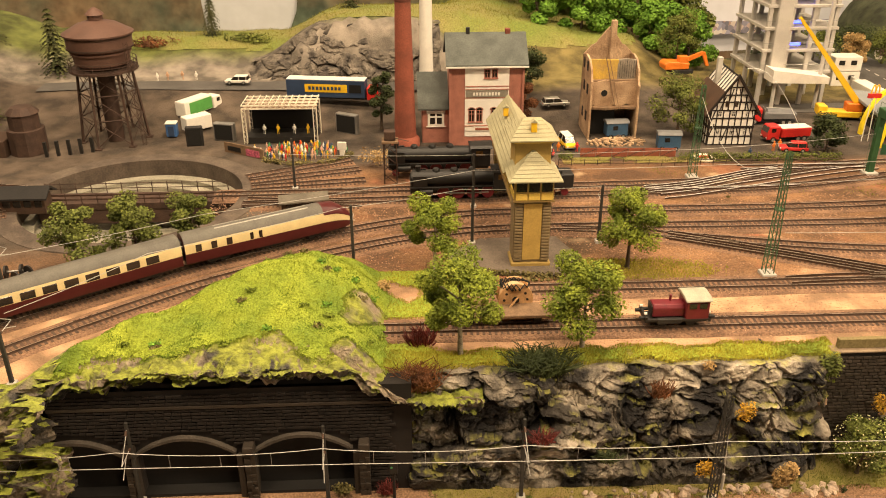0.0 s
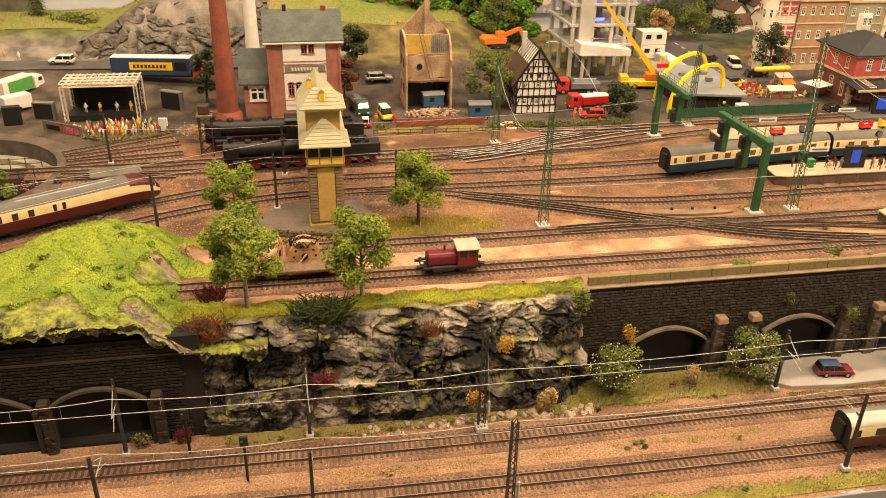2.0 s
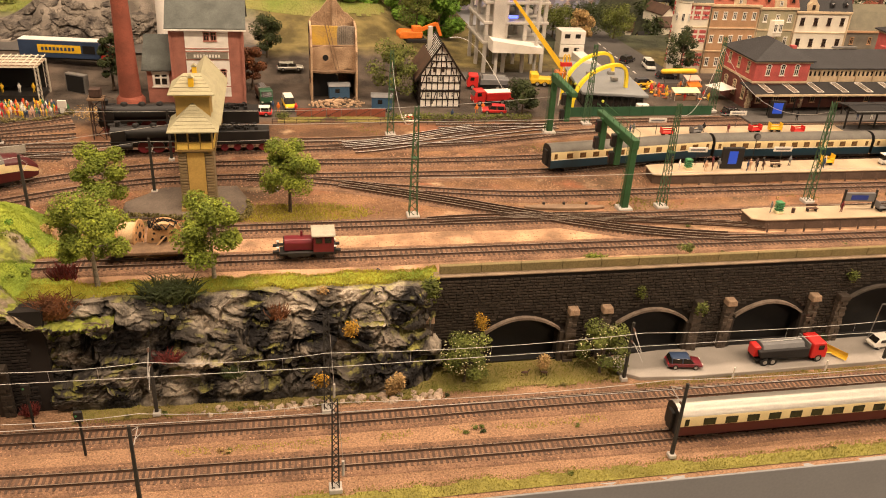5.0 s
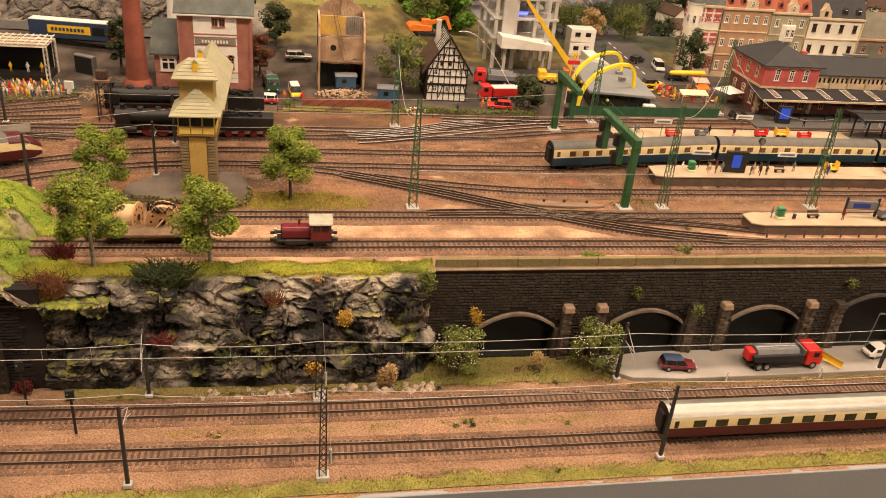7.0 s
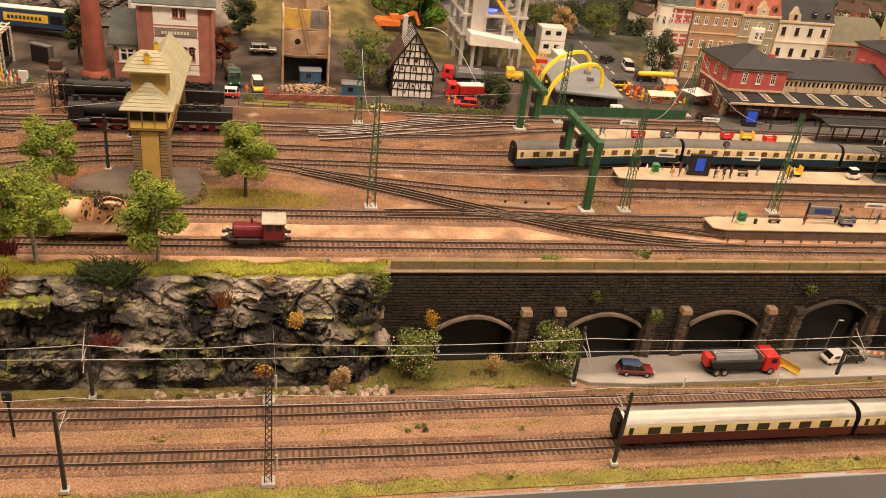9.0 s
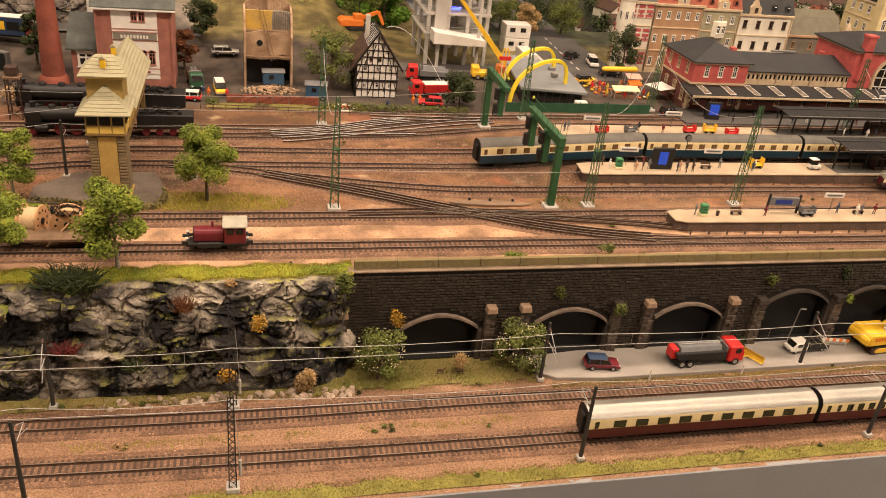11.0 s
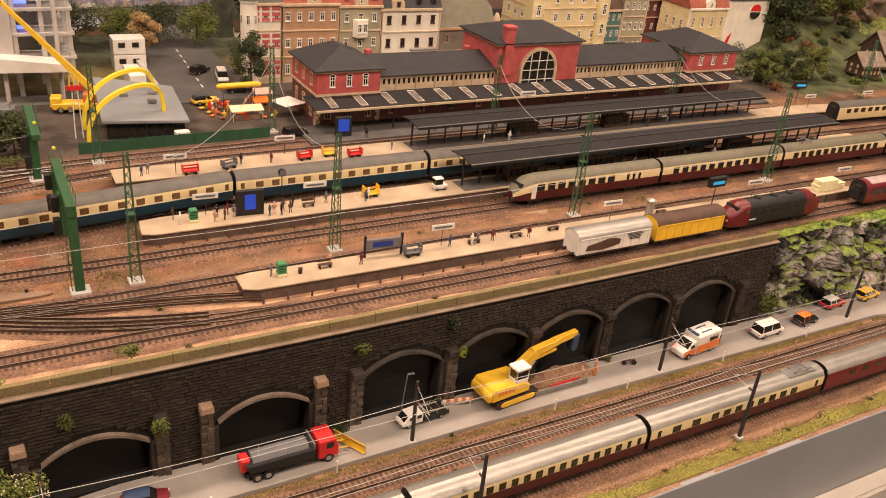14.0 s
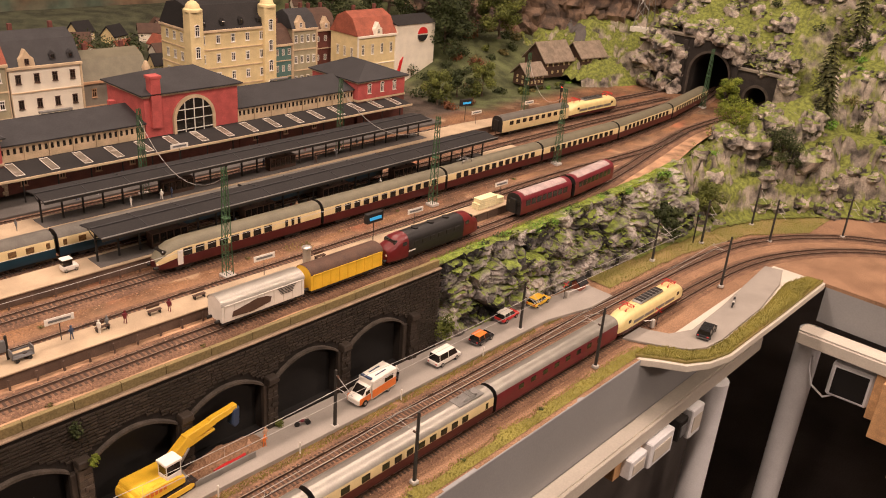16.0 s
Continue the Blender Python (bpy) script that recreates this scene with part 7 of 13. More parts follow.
# --- town houses ---
def town_house(label, x, y, w, d, h, wall, roof, rows, cols, roof_h=0.05, win=(0.010, 0.017), frame_mat="ivory", plinth="sandstone", gablet=None, dormers=0, rz=0.0, mansard=0.75, group="town houses", z=GZ):
    t = thing("town_house", label, "town house", pose(x, y, z, 0, 0, rz), group)
    part("wall", Geo().span(0, w, 0, d, 0, h), M[wall], t, bevel=0.0006)
    part("plinth", Geo().span(-0.001, w + 0.001, -0.0015, d, 0, 0.012), M[plinth], t)
    k = d * 0.22
    g = Geo().add([(-0.003, -0.003, h), (w + 0.003, -0.003, h), (w + 0.003, d + 0.003, h), (-0.003, d + 0.003, h),
                   (-0.001, k, h + roof_h * mansard), (w + 0.001, k, h + roof_h * mansard), (w + 0.001, d - k, h + roof_h * mansard), (-0.001, d - k, h + roof_h * mansard),
                   (0.0, d / 2, h + roof_h), (w, d / 2, h + roof_h)],
                  [(3, 2, 1, 0), (0, 1, 5, 4), (2, 3, 7, 6), (4, 5, 9, 8), (6, 7, 8, 9), (0, 4, 8, 7, 3), (1, 2, 6, 9, 5)])
    part("roof", g, M[roof], t, bevel=0.0006)
    part("cornice", Geo().span(-0.003, w + 0.003, -0.0045, 0.001, h - 0.005, h + 0.001), M[plinth], t, bevel=0.0006)
    for r in range(1, rows):
        zz = h * r / rows
        part("string_course", Geo().span(-0.0005, w + 0.0005, -0.0022, 0.0005, zz - 0.0012, zz + 0.0010), M[plinth], t)
    for r in range(rows):
        for c in range(cols):
            window(t, pose(w * (c + 0.5) / cols, -0.0006, h * (r + 0.52) / rows), win[0], win[1] if r else win[1] * 1.15, frame_mat)
    for sx in (0, w):
        part("corner_pilaster", Geo().box((sx, 0, h / 2), (0.004, 0.004, h - 0.006)), M[plinth], t)
    if gablet is not None:
        gx = w * gablet
        part("gablet", Geo().prism([(gx - 0.016, h - 0.001), (gx + 0.016, h - 0.001), (gx + 0.014, h + 0.016), (gx + 0.007, h + 0.022), (gx, h + 0.034), (gx - 0.007, h + 0.022), (gx - 0.014, h + 0.016)], "y", -0.003, 0.012), M[plinth], t, "curved gable front", bevel=0.0006)
        window(t, pose(gx, -0.0036, h + 0.010), 0.008, 0.012, frame_mat)
    for i in range(dormers):
        dx = w * (i + 0.5) / dormers
        if gablet is not None and abs(dx - w * gablet) < 0.02:
            continue
        dm = part("dormer", Geo().prism([(dx - 0.006, h + 0.010), (dx + 0.006, h + 0.010), (dx + 0.006, h + 0.020), (dx, h + 0.026), (dx - 0.006, h + 0.020)], "y", 0.0, 0.02), M[roof], t)
        shared("pane", pane_mesh(0.007, 0.008), dm, pose(dx, -0.0003, h + 0.0155))
    for i, cxx in enumerate((0.25, 0.8)):
        part("chimney", Geo().box((w * cxx, d * 0.55, h + roof_h), (0.008, 0.008, 0.024)), M["brick_dark"], t, bevel=0.0006)
    return t


c = town_house("red and white corner house with a green roof and a turret", 1.205, 1.66, 0.066, 0.056, 0.165, "plaster", "green_slate", 3, 3, 0.046)
part("turret", Geo().lathe([(0.017, 0), (0.017, 0.165), (0.019, 0.167), (0.019, 0.172)], (0.0, 0.006, 0), 14), M["plaster"], c, "round white corner turret", smooth=40)
part("turret_roof", Geo().lathe([(0.021, 0.172), (0.013, 0.190), (0.006, 0.205), (0.001, 0.222)], (0.0, 0.006, 0), 14), M["green_slate"], c, "pointed green turret roof", smooth=40)
for r in range(3):
    for x0, x1 in ((0.016, 0.0195), (0.0255, 0.0405), (0.0465, 0.0625)):
        for k in range(3):
            zz = 0.018 + 0.055 * r + 0.0115 * k
            part("brick_band", Geo().span(x0, x1, -0.0019, -0.0004, zz, zz + 0.0075), M["brick_red"], c, "red brick band between white courses")
    window(c, pose(-0.0006, 0.040, 0.165 * (r + 0.52) / 3, 0, 0, -90), 0.010, 0.018)
    for k in range(3):
        zz = 0.018 + 0.055 * r + 0.0115 * k
        part("brick_band", Geo().span(-0.0016, -0.0003, 0.049, 0.054, zz, zz + 0.0075), M["brick_red"], c)
    for a in (200, 250, 300):
        an = radians(a)
        window(c, pose(0.0175 * math.cos(an), 0.006 + 0.0175 * math.sin(an), 0.03 + 0.052 * r, 0, 0, a + 90), 0.007, 0.018)
town_house("tan sandstone town house with a rust red tiled roof", 1.272, 1.66, 0.124, 0.10, 0.163, "tan", "rust_tile", 3, 5, 0.055, gablet=0.55, dormers=4)
h3 = town_house("olive town house with a bay window and rust roof", 1.398, 1.66, 0.096, 0.10, 0.158, "olive_wall", "rust_tile", 3, 3, 0.060, gablet=0.5, dormers=3)
part("bay_window", Geo().prism([(0.030, -0.0005), (0.036, -0.012), (0.060, -0.012), (0.066, -0.0005)], "z", 0.092, 0.130), M["plaster"], h3, "cream projecting bay", bevel=0.0008)
for k in (-0.0065, 0.0065):
    window(h3, pose(0.048 + k, -0.0124, 0.112), 0.009, 0.018)
town_house("cream stucco town house with a grey slate roof", 1.496, 1.66, 0.143, 0.10, 0.150, "plaster", "slate", 3, 4, 0.062, frame_mat="dark_wood", gablet=0.26, dormers=4)
town_house("grey town house with a low olive roof", 1.641, 1.668, 0.150, 0.10, 0.104, "grey_wall", "olive_roof", 2, 3, 0.055, frame_mat="tan", plinth="tan")
mon = thing("monument", "small pale baroque monument on a plinth", "monument", pose(1.742, 1.585, GZ))
part("column", Geo().lathe([(0.016, 0), (0.016, 0.045), (0.013, 0.05), (0.013, 0.10), (0.018, 0.105), (0.018, 0.11), (0.010, 0.12), (0.007, 0.135), (0.009, 0.142), (0.003, 0.155)], n=14), M["sandstone"], mon, smooth=40)
yb = town_house("large yellow corner block with a dark mansard roof", 1.935, 1.71, 0.205, 0.15, 0.178, "yellow_wall", "felt", 4, 5, 0.062, win=(0.011, 0.019), dormers=4, mansard=0.85)
for x in (0.0, 0.205):
    tw = part("corner_tower", Geo().box((x, 0.004, 0.112), (0.034, 0.030, 0.224)), M["yellow_wall"], yb, "yellow corner tower", bevel=0.001)
    part("tower_cap", Geo().lathe([(0.022, 0.224), (0.022, 0.229), (0.017, 0.232), (0.015, 0.240), (0.009, 0.246), (0.004, 0.248)], (x, 0.004, 0), 12), M["yellow_wall"], yb, "curved yellow tower gable", smooth=40)
    for r in range(4):
        window(yb, pose(x, -0.0116, 0.03 + 0.05 * r), 0.012, 0.022, arched=True)
windows(yb, face("w", 0.205, 0.15), [0.030, 0.062, 0.094, 0.126], [0.178 * (r + 0.52) / 4 for r in range(4)], 0.011, 0.019)
for r in range(1, 4):
    part("string_course", Geo().span(-0.0022, 0.0005, 0.0, 0.15, 0.178 * r / 4 - 0.0012, 0.178 * r / 4 + 0.0012), M["sandstone"], yb)
part("cornice", Geo().span(-0.0045, 0.001, -0.003, 0.153, 0.173, 0.179), M["sandstone"], yb, bevel=0.0006)
town_house("narrow teal town house with a dark tiled roof", 2.150, 1.725, 0.075, 0.09, 0.125, "teal_wall", "brown", 3, 4, 0.045, win=(0.008, 0.016))
town_house("narrow mustard town house with a steep gable", 2.228, 1.725, 0.078, 0.09, 0.160, "olive_wall", "slate", 3, 4, 0.045, win=(0.009, 0.018), gablet=0.3)
town_house("narrow dark red timbered town house", 2.310, 1.74, 0.075, 0.09, 0.150, "brick_dark", "brown", 3, 3, 0.05, win=(0.008, 0.015), gablet=0.5)
cr = town_house("cream house with a pink mansard roof and dormer", 2.355, 1.615, 0.135, 0.11, 0.150, "yellow_wall", "rust_tile", 2, 4, 0.058, win=(0.009, 0.026), frame_mat="plaster", plinth="plaster", gablet=0.5)
windows(cr, face("w", 0.135, 0.11), [0.030, 0.058, 0.086], [0.105, 0.045], 0.009, 0.024, "plaster")
ad = thing("advert_house", "plain cream gable wall with a round painted emblem", "house", pose(2.492, 1.612, GZ))
part("wall", Geo().span(0, 0.150, 0, 0.10, 0, 0.170), M["plaster"], ad, bevel=0.0008)
part("roof", Geo().prism([(-0.004, 0.170), (0.050, 0.188), (0.104, 0.170)], "x", -0.002, 0.153), M["felt"], ad)
part("emblem", Geo().cyl((0.098, -0.0002, 0.140), (0.098, -0.0022, 0.140), 0.020, n=28), M["ivory"], ad, "round painted emblem")
part("emblem_top", Geo().prism([(0.098 + 0.019 * math.cos(math.pi * i / 14), 0.142 + 0.018 * math.sin(math.pi * i / 14)) for i in range(15)], "y", -0.0036, -0.0023), M["red"], ad, "red half disc")
part("emblem_bottom", Geo().prism([(0.098 + 0.019 * math.cos(math.pi + math.pi * i / 14), 0.1385 + 0.018 * math.sin(math.pi + math.pi * i / 14)) for i in range(15)], "y", -0.0036, -0.0023), M["chassis"], ad, "dark half disc")
part("red_sign", Geo().prism([(0.004, 0.040), (0.016, 0.046), (0.026, 0.084), (0.014, 0.072)], "y", -0.003, -0.0005), M["red"], ad, "red painted sign")

# farm buildings on the slope
M["shingle"] = mat("weathered_shingle", (0.27, 0.215, 0.155), 0.9, var=0.35, scale=60, fine=500, bump=0.5)
def farm(label, x, y, z, w, d, h, rh, rz):
    t = thing("farm_house", label, "farm house", pose(x, y, z, 0, 0, rz), "farm houses")
    part("wall", gable_body(w, d, h, rh, "x"), M["dark_wood"], t)
    part("roof", gable(w, d, h, rh, 0.008, "x"), M["shingle"], t, "weathered shingle roof")
    windows(t, face("s", w, d), [w * (i + 0.5) / 5 for i in range(5)], [h * 0.3, h * 0.72], 0.006, 0.008, "cream")
    windows(t, face("w", w, d), [d * 0.3, d * 0.7], [h * 0.3, h * 0.72], 0.006, 0.008, "cream")
    return t


farm("dark timber farm house with a pale roof", 2.918, 1.415, 0.152, 0.116, 0.085, 0.052, 0.044, -8)
farm("low dark timber barn with a pale roof", 3.062, 1.385, 0.166, 0.104, 0.075, 0.042, 0.034, -10)
farm("small timber shed with a pale roof", 2.795, 1.385, 0.148, 0.070, 0.055, 0.034, 0.024, -8)

# --- half-timbered house with burnt roof ---
M["soot_beam"] = mat("black_beam", (0.022, 0.014, 0.010), 0.8, var=0.3, scale=80, fine=600, bump=0.2)
ft = thing("half_timbered_house", "white half-timbered house with a burnt open roof", "half-timbered house", pose(0.547, 1.415, GZ, 0, 0, -2))
W, D, H, RH = 0.081, 0.10, 0.066, 0.059
part("wall", gable_body(W, D, H, RH, "y"), M["whitewash"], ft, "white plaster infill")
for z in (0.0, H * 0.24, H * 0.48, H * 0.52, H * 0.75, H - 0.002):
    part("rail_beam", Geo().span(-0.001, W + 0.001, -0.0018, 0.001, z, z + 0.0020), M["soot_beam"], ft)
    part("rail_beam", Geo().span(-0.0018, 0.001, 0, D, z, z + 0.0018), M["soot_beam"], ft)
for i in range(8):
    x = 0.0012 + (W - 0.0024) * i / 7
    part("stud", Geo().span(x - 0.0009, x + 0.0009, -0.0016, 0.001, 0, H), M["soot_beam"], ft)
for i in range(9):
    y = D * i / 8
    part("stud", Geo().span(-0.0016, 0.001, y - 0.0007, y + 0.0007, 0, H), M["soot_beam"], ft)
for i in range(1, 8):
    x = W * i / 8
    top = H + RH * (1 - abs(2 * i / 8 - 1)) - 0.003
    part("stud", Geo().span(x - 0.0009, x + 0.0009, -0.0016, 0.001, H, top), M["soot_beam"], ft)
for z in (H + 0.013, H + 0.026, H + 0.040):
    k = (z - H) / RH * W / 2
    part("rail_beam", Geo().span(k, W - k, -0.0018, 0.001, z, z + 0.0020), M["soot_beam"], ft)
for x0, x1, z0 in ((0.002, 0.009, 0.016), (0.081, 0.074, 0.010), (0.002, 0.009, 0.042), (0.081, 0.074, 0.042), (0.026, 0.033, 0.008), (0.058, 0.051, 0.008), (0.016, 0.024, H), (0.067, 0.059, H), (0.030, 0.036, H + 0.014), (0.053, 0.047, H + 0.014)):
    part("brace", Geo().add([(x0 - 0.0007, -0.0015, z0), (x0 + 0.0007, -0.0015, z0), (x1 + 0.0007, -0.0015, z0 + 0.024), (x1 - 0.0007, -0.0015, z0 + 0.024), (x0 - 0.001, 0.0005, z0), (x0 + 0.001, 0.0005, z0), (x1 + 0.001, 0.0005, z0 + 0.024), (x1 - 0.001, 0.0005, z0 + 0.024)], [(0, 1, 2, 3), (7, 6, 5, 4), (0, 4, 5, 1), (1, 5, 6, 2), (2, 6, 7, 3), (3, 7, 4, 0)]), M["soot_beam"], ft)
windows(ft, face("s", W, D), [0.017, 0.042, 0.067], [0.0255, 0.0585], 0.0075, 0.0100)
for i in range(2):
    window(ft, pose(0.028 + 0.016 * i, -0.0012, H + 0.011), 0.006, 0.010, "dark_wood")
part("roof_slope", Geo().prism([(-0.010, H - 0.012), (0.020, H + 0.030), (0.020, H + 0.034), (-0.010, H - 0.008)], "y", -0.006, D + 0.005), M["brown"], ft, "scorched tiled roof remains")
part("roof_slope", Geo().prism([(W + 0.008, H - 0.012), (W / 2, H + RH), (W / 2, H + RH + 0.004), (W + 0.008, H - 0.008)], "y", -0.006, D * 0.6), M["brown"], ft, "scorched tiled roof remains")
for i in range(9):
    y = -0.002 + 0.0125 * i
    part("rafter", Geo().bar((-0.008, y, H - 0.008), (W / 2, y, H + RH + 0.003), 0.0013), M["black"], ft, "charred rafter")
    part("rafter", Geo().bar((W + 0.006, y, H - 0.008), (W / 2, y, H + RH + 0.003), 0.0013), M["black"], ft, "charred rafter")
for s_ in (-1, 1):
    part("barge_board", Geo().add([(W / 2 + s_ * (W / 2 + 0.009), y, H - 0.013 + dz) for y in (-0.0075, -0.004) for dz in (0, 0.006)] + [(W / 2, y, H + RH + 0.001 + dz) for y in (-0.0075, -0.004) for dz in (0, 0.006)], [(0, 1, 5, 4), (2, 6, 7, 3), (1, 3, 7, 5), (0, 4, 6, 2)]), M["soot_beam"], ft, "charred barge board")
part("ridge_beam", Geo().bar((W / 2, -0.006, H + RH + 0.003), (W / 2, D, H + RH + 0.003), 0.0014), M["black"], ft)
part("chimney", Geo().span(0.020, 0.029, 0.055, 0.064, H + 0.03, H + RH + 0.022), M["concrete"], ft, bevel=0.0006)

# --- house under demolition ---
M["dirty_plaster"] = mat("torn_plaster", (0.52, 0.36, 0.22), 0.9, var=0.5, scale=34, fine=500, bump=0.4, col2=(0.30, 0.19, 0.11))
M["faded_yellow"] = mat("faded_yellow_paint", (0.66, 0.42, 0.06), 0.85, var=0.4, scale=40, fine=500, bump=0.2, col2=(0.46, 0.30, 0.10))
M["grey_board"] = mat("weathered_grey_board", (0.34, 0.29, 0.23), 0.85, var=0.4, scale=40, fine=500, bump=0.3)
bn = thing("demolition_house", "sooty ochre house half torn down, its front open", "house", pose(0.337, 1.458, GZ))
W, D = 0.092, 0.085
part("left_wall", Geo().prism([(0, 0), (D, 0), (D, 0.140), (D * 0.7, 0.146), (0.030, 0.142), (0.012, 0.128), (0.006, 0.112), (0.002, 0.108), (0.003, 0.09), (0, 0.07)], "x", 0, 0.004), M["dirty_plaster"], bn, bevel=0.0005)
part("right_wall", Geo().prism([(0, 0), (D, 0), (D, 0.140), (D * 0.7, 0.145), (0.034, 0.140), (0.016, 0.124), (0.010, 0.104), (0.004, 0.098), (0.006, 0.08), (0.0, 0.06)], "x", W - 0.004, W), M["dirty_plaster"], bn, bevel=0.0005)
part("back_wall", Geo().prism([(0, 0), (W, 0), (W, 0.142), (0.078, 0.156), (0.072, 0.158), (0.058, 0.178), (0.052, 0.192), (0.046, 0.190), (0.038, 0.182), (0.022, 0.160), (0.014, 0.156), (0, 0.140)], "y", D - 0.004, D), M["dirty_plaster"], bn, bevel=0.0005)
part("upper_floor", Geo().prism([(0.004, 0.012), (0.03, 0.004), (0.06, 0.012), (W - 0.004, 0.006), (W - 0.004, D - 0.004), (0.004, D - 0.004)], "z", 0.054, 0.058), M["wood"], bn)
part("middle_wall", Geo().prism([(0.004, 0.056), (0.012, 0.060), (0.020, 0.055), (0.031, 0.058), (0.038, 0.053), (0.050, 0.060), (0.058, 0.056), (0.072, 0.061), (W - 0.004, 0.057), (W - 0.004, 0.104), (0.050, 0.102), (0.030, 0.106), (0.004, 0.100)], "y", 0.020, 0.024), M["dirty_plaster"], bn, "stained inner wall")
part("attic_floor", Geo().span(0.004, W - 0.004, 0.022, D - 0.004, 0.102, 0.105), M["wood"], bn)
part("attic_wall", Geo().prism([(0.004, 0.105), (0.054, 0.105), (0.053, 0.128), (0.055, 0.141), (0.004, 0.142)], "y", 0.030, 0.034), M["faded_yellow"], bn, "faded yellow painted attic wall")
part("attic_wall", Geo().prism([(0.054, 0.105), (W - 0.004, 0.105), (W - 0.004, 0.140), (0.070, 0.142), (0.055, 0.141), (0.053, 0.128)], "y", 0.031, 0.035), M["grey_board"], bn, "bare grey boards of the attic wall")
for i in range(8):
    part("board_joint", Geo().span(0.058 + 0.0042 * i, 0.0584 + 0.0042 * i, 0.0304, 0.031, 0.107, 0.139), M["soot_beam"], bn)
part("fallen_beam", Geo().bar((0.030, 0.026, 0.146), (0.052, 0.012, 0.050), 0.0014), M["wood"], bn, "leaning roof beam")
part("fallen_beam", Geo().bar((0.036, 0.026, 0.146), (0.058, 0.010, 0.052), 0.0010), M["wood"], bn, "leaning roof beam")
# black block stands in for the shade of the open ground floor
part("cellar_dark", Geo().span(0.005, W * 0.6, 0.030, D - 0.005, 0.0, 0.053), M["void"], bn)
part("chimney", Geo().span(0.046, 0.056, 0.066, 0.076, 0.10, 0.204), M["dirty_plaster"], bn, "tall plastered chimney", bevel=0.0008)
# flat black plates and disc stand for the shaded inside of the openings
for i, (y, z) in enumerate(((0.02, 0.03), (0.05, 0.03), (0.02, 0.08), (0.05, 0.08), (0.03, 0.12), (0.06, 0.12))):
    part("window_hole", Geo().span(-0.0006, 0.0, y, y + 0.012, z, z + 0.018), M["void"], bn)
part("wall_hole", Geo().cyl((0.030, 0.0196, 0.082), (0.030, 0.0188, 0.082), 0.006, n=11), M["void"], bn)
g = Geo()
rng = random.Random(3)
for i in range(150):
    a, r = rng.uniform(0, TAU), rng.random() ** 0.7
    g.box((0.05 + 0.060 * r * math.cos(a), -0.022 + 0.026 * r * math.sin(a), 0.001 + 0.008 * (1 - r)), (rng.uniform(0.002, 0.006), rng.uniform(0.002, 0.005), rng.uniform(0.001, 0.004)), rng.uniform(0, 180))
rb = solid("rubble", g, M["dirty_plaster"], "pale heap of broken masonry before the torn house", "rubble", kind="stuff")
rb.matrix_basis = pose(0.337, 1.458, GZ)
for k in range(9):
    part("beam", Geo().bar((0.02 + 0.008 * k, -0.02 + 0.003 * (k % 3), 0.004), (0.045 + 0.006 * k, -0.03 + 0.009 * (k % 4), 0.008 + 0.002 * (k % 3)), 0.0012), M["wood"], bn)

# --- concrete building shell ---
cs = thing("building_shell", "pale concrete frame of a tall building under construction", "building", pose(0.735, 1.66, GZ, 0, 0, 0))
for i, x in enumerate((0.0, 0.045, 0.09, 0.135)):
    for y in (0.0, 0.08, 0.15):
        part("column", Geo().span(x - 0.004, x + 0.004, y - 0.004, y + 0.004, 0, 0.30), M["concrete"], cs, bevel=0.0005)
for z in (0.068, 0.112, 0.156, 0.200, 0.244, 0.29):
    part("floor_slab", Geo().span(-0.008, 0.143, -0.006, 0.156, z, z + 0.006), M["concrete"], cs, bevel=0.0006)
    part("rail", Geo().bar((-0.006, -0.004, z + 0.018), (0.14, -0.004, z + 0.018), 0.0007), M["steel"], cs)
part("stair_tower", Geo().span(0.012, 0.040, -0.012, 0.03, 0.06, 0.34), M["concrete"], cs, "pale stair tower", bevel=0.0008)
part("ramp", Geo().add([(0.005, -0.05, 0.060), (0.122, -0.05, 0.057), (0.122, -0.0065, 0.057), (0.005, -0.0065, 0.060), (0.005, -0.05, 0.086), (0.122, -0.05, 0.070), (0.122, -0.0065, 0.070), (0.005, -0.0065, 0.086)], [(3, 2, 1, 0), (4, 5, 6, 7), (0, 1, 5, 4), (1, 2, 6, 5), (2, 3, 7, 6), (3, 0, 4, 7)]), M["ivory"], cs, "white sloping canopy")
for x in (0.02, 0.11):
    part("front_column", Geo().cyl((x, -0.03, 0), (x, -0.03, 0.062 if x < 0.1 else 0.30), 0.004, n=10), M["concrete"], cs)
for i, (x, z) in enumerate(((0.06, 0.128), (0.06, 0.172), (0.075, 0.222))):
    part("blue_light", Geo().box((x, -0.002, z), (0.020, 0.002, 0.006)), BLUE_LAMP, cs, "glowing blue lamp")
pt = thing("office_container", "white two-storey office block with dark windows", "office block", pose(0.962, 1.80, GZ) @ Matrix.Diagonal((0.85, 0.85, 0.74, 1)))
for k in range(2):
    b = part("storey", Geo().span(0, 0.075, 0, 0.05, 0.045 * k, 0.045 * k + 0.043), M["ivory"], pt, bevel=0.001)
    for x in (0.02, 0.052):
        shared("window", pane_mesh(0.016, 0.014), b, pose(x, -0.0004, 0.045 * k + 0.026))

M["lemon"] = mat("lemon_yellow", (0.90, 0.68, 0.02), 0.4, var=0.08, scale=60, fine=900, bump=0.03)
M["roof_grey"] = mat("painted_grey_roof", (0.24, 0.25, 0.25), 0.55, var=0.15, scale=25, fine=500, bump=0.08)
# --- restaurant pavilion with yellow arches ---
rs = thing("restaurant_pavilion", "grey flat-roofed pavilion with tall yellow arches", "restaurant", pose(0.951, 1.432, GZ))
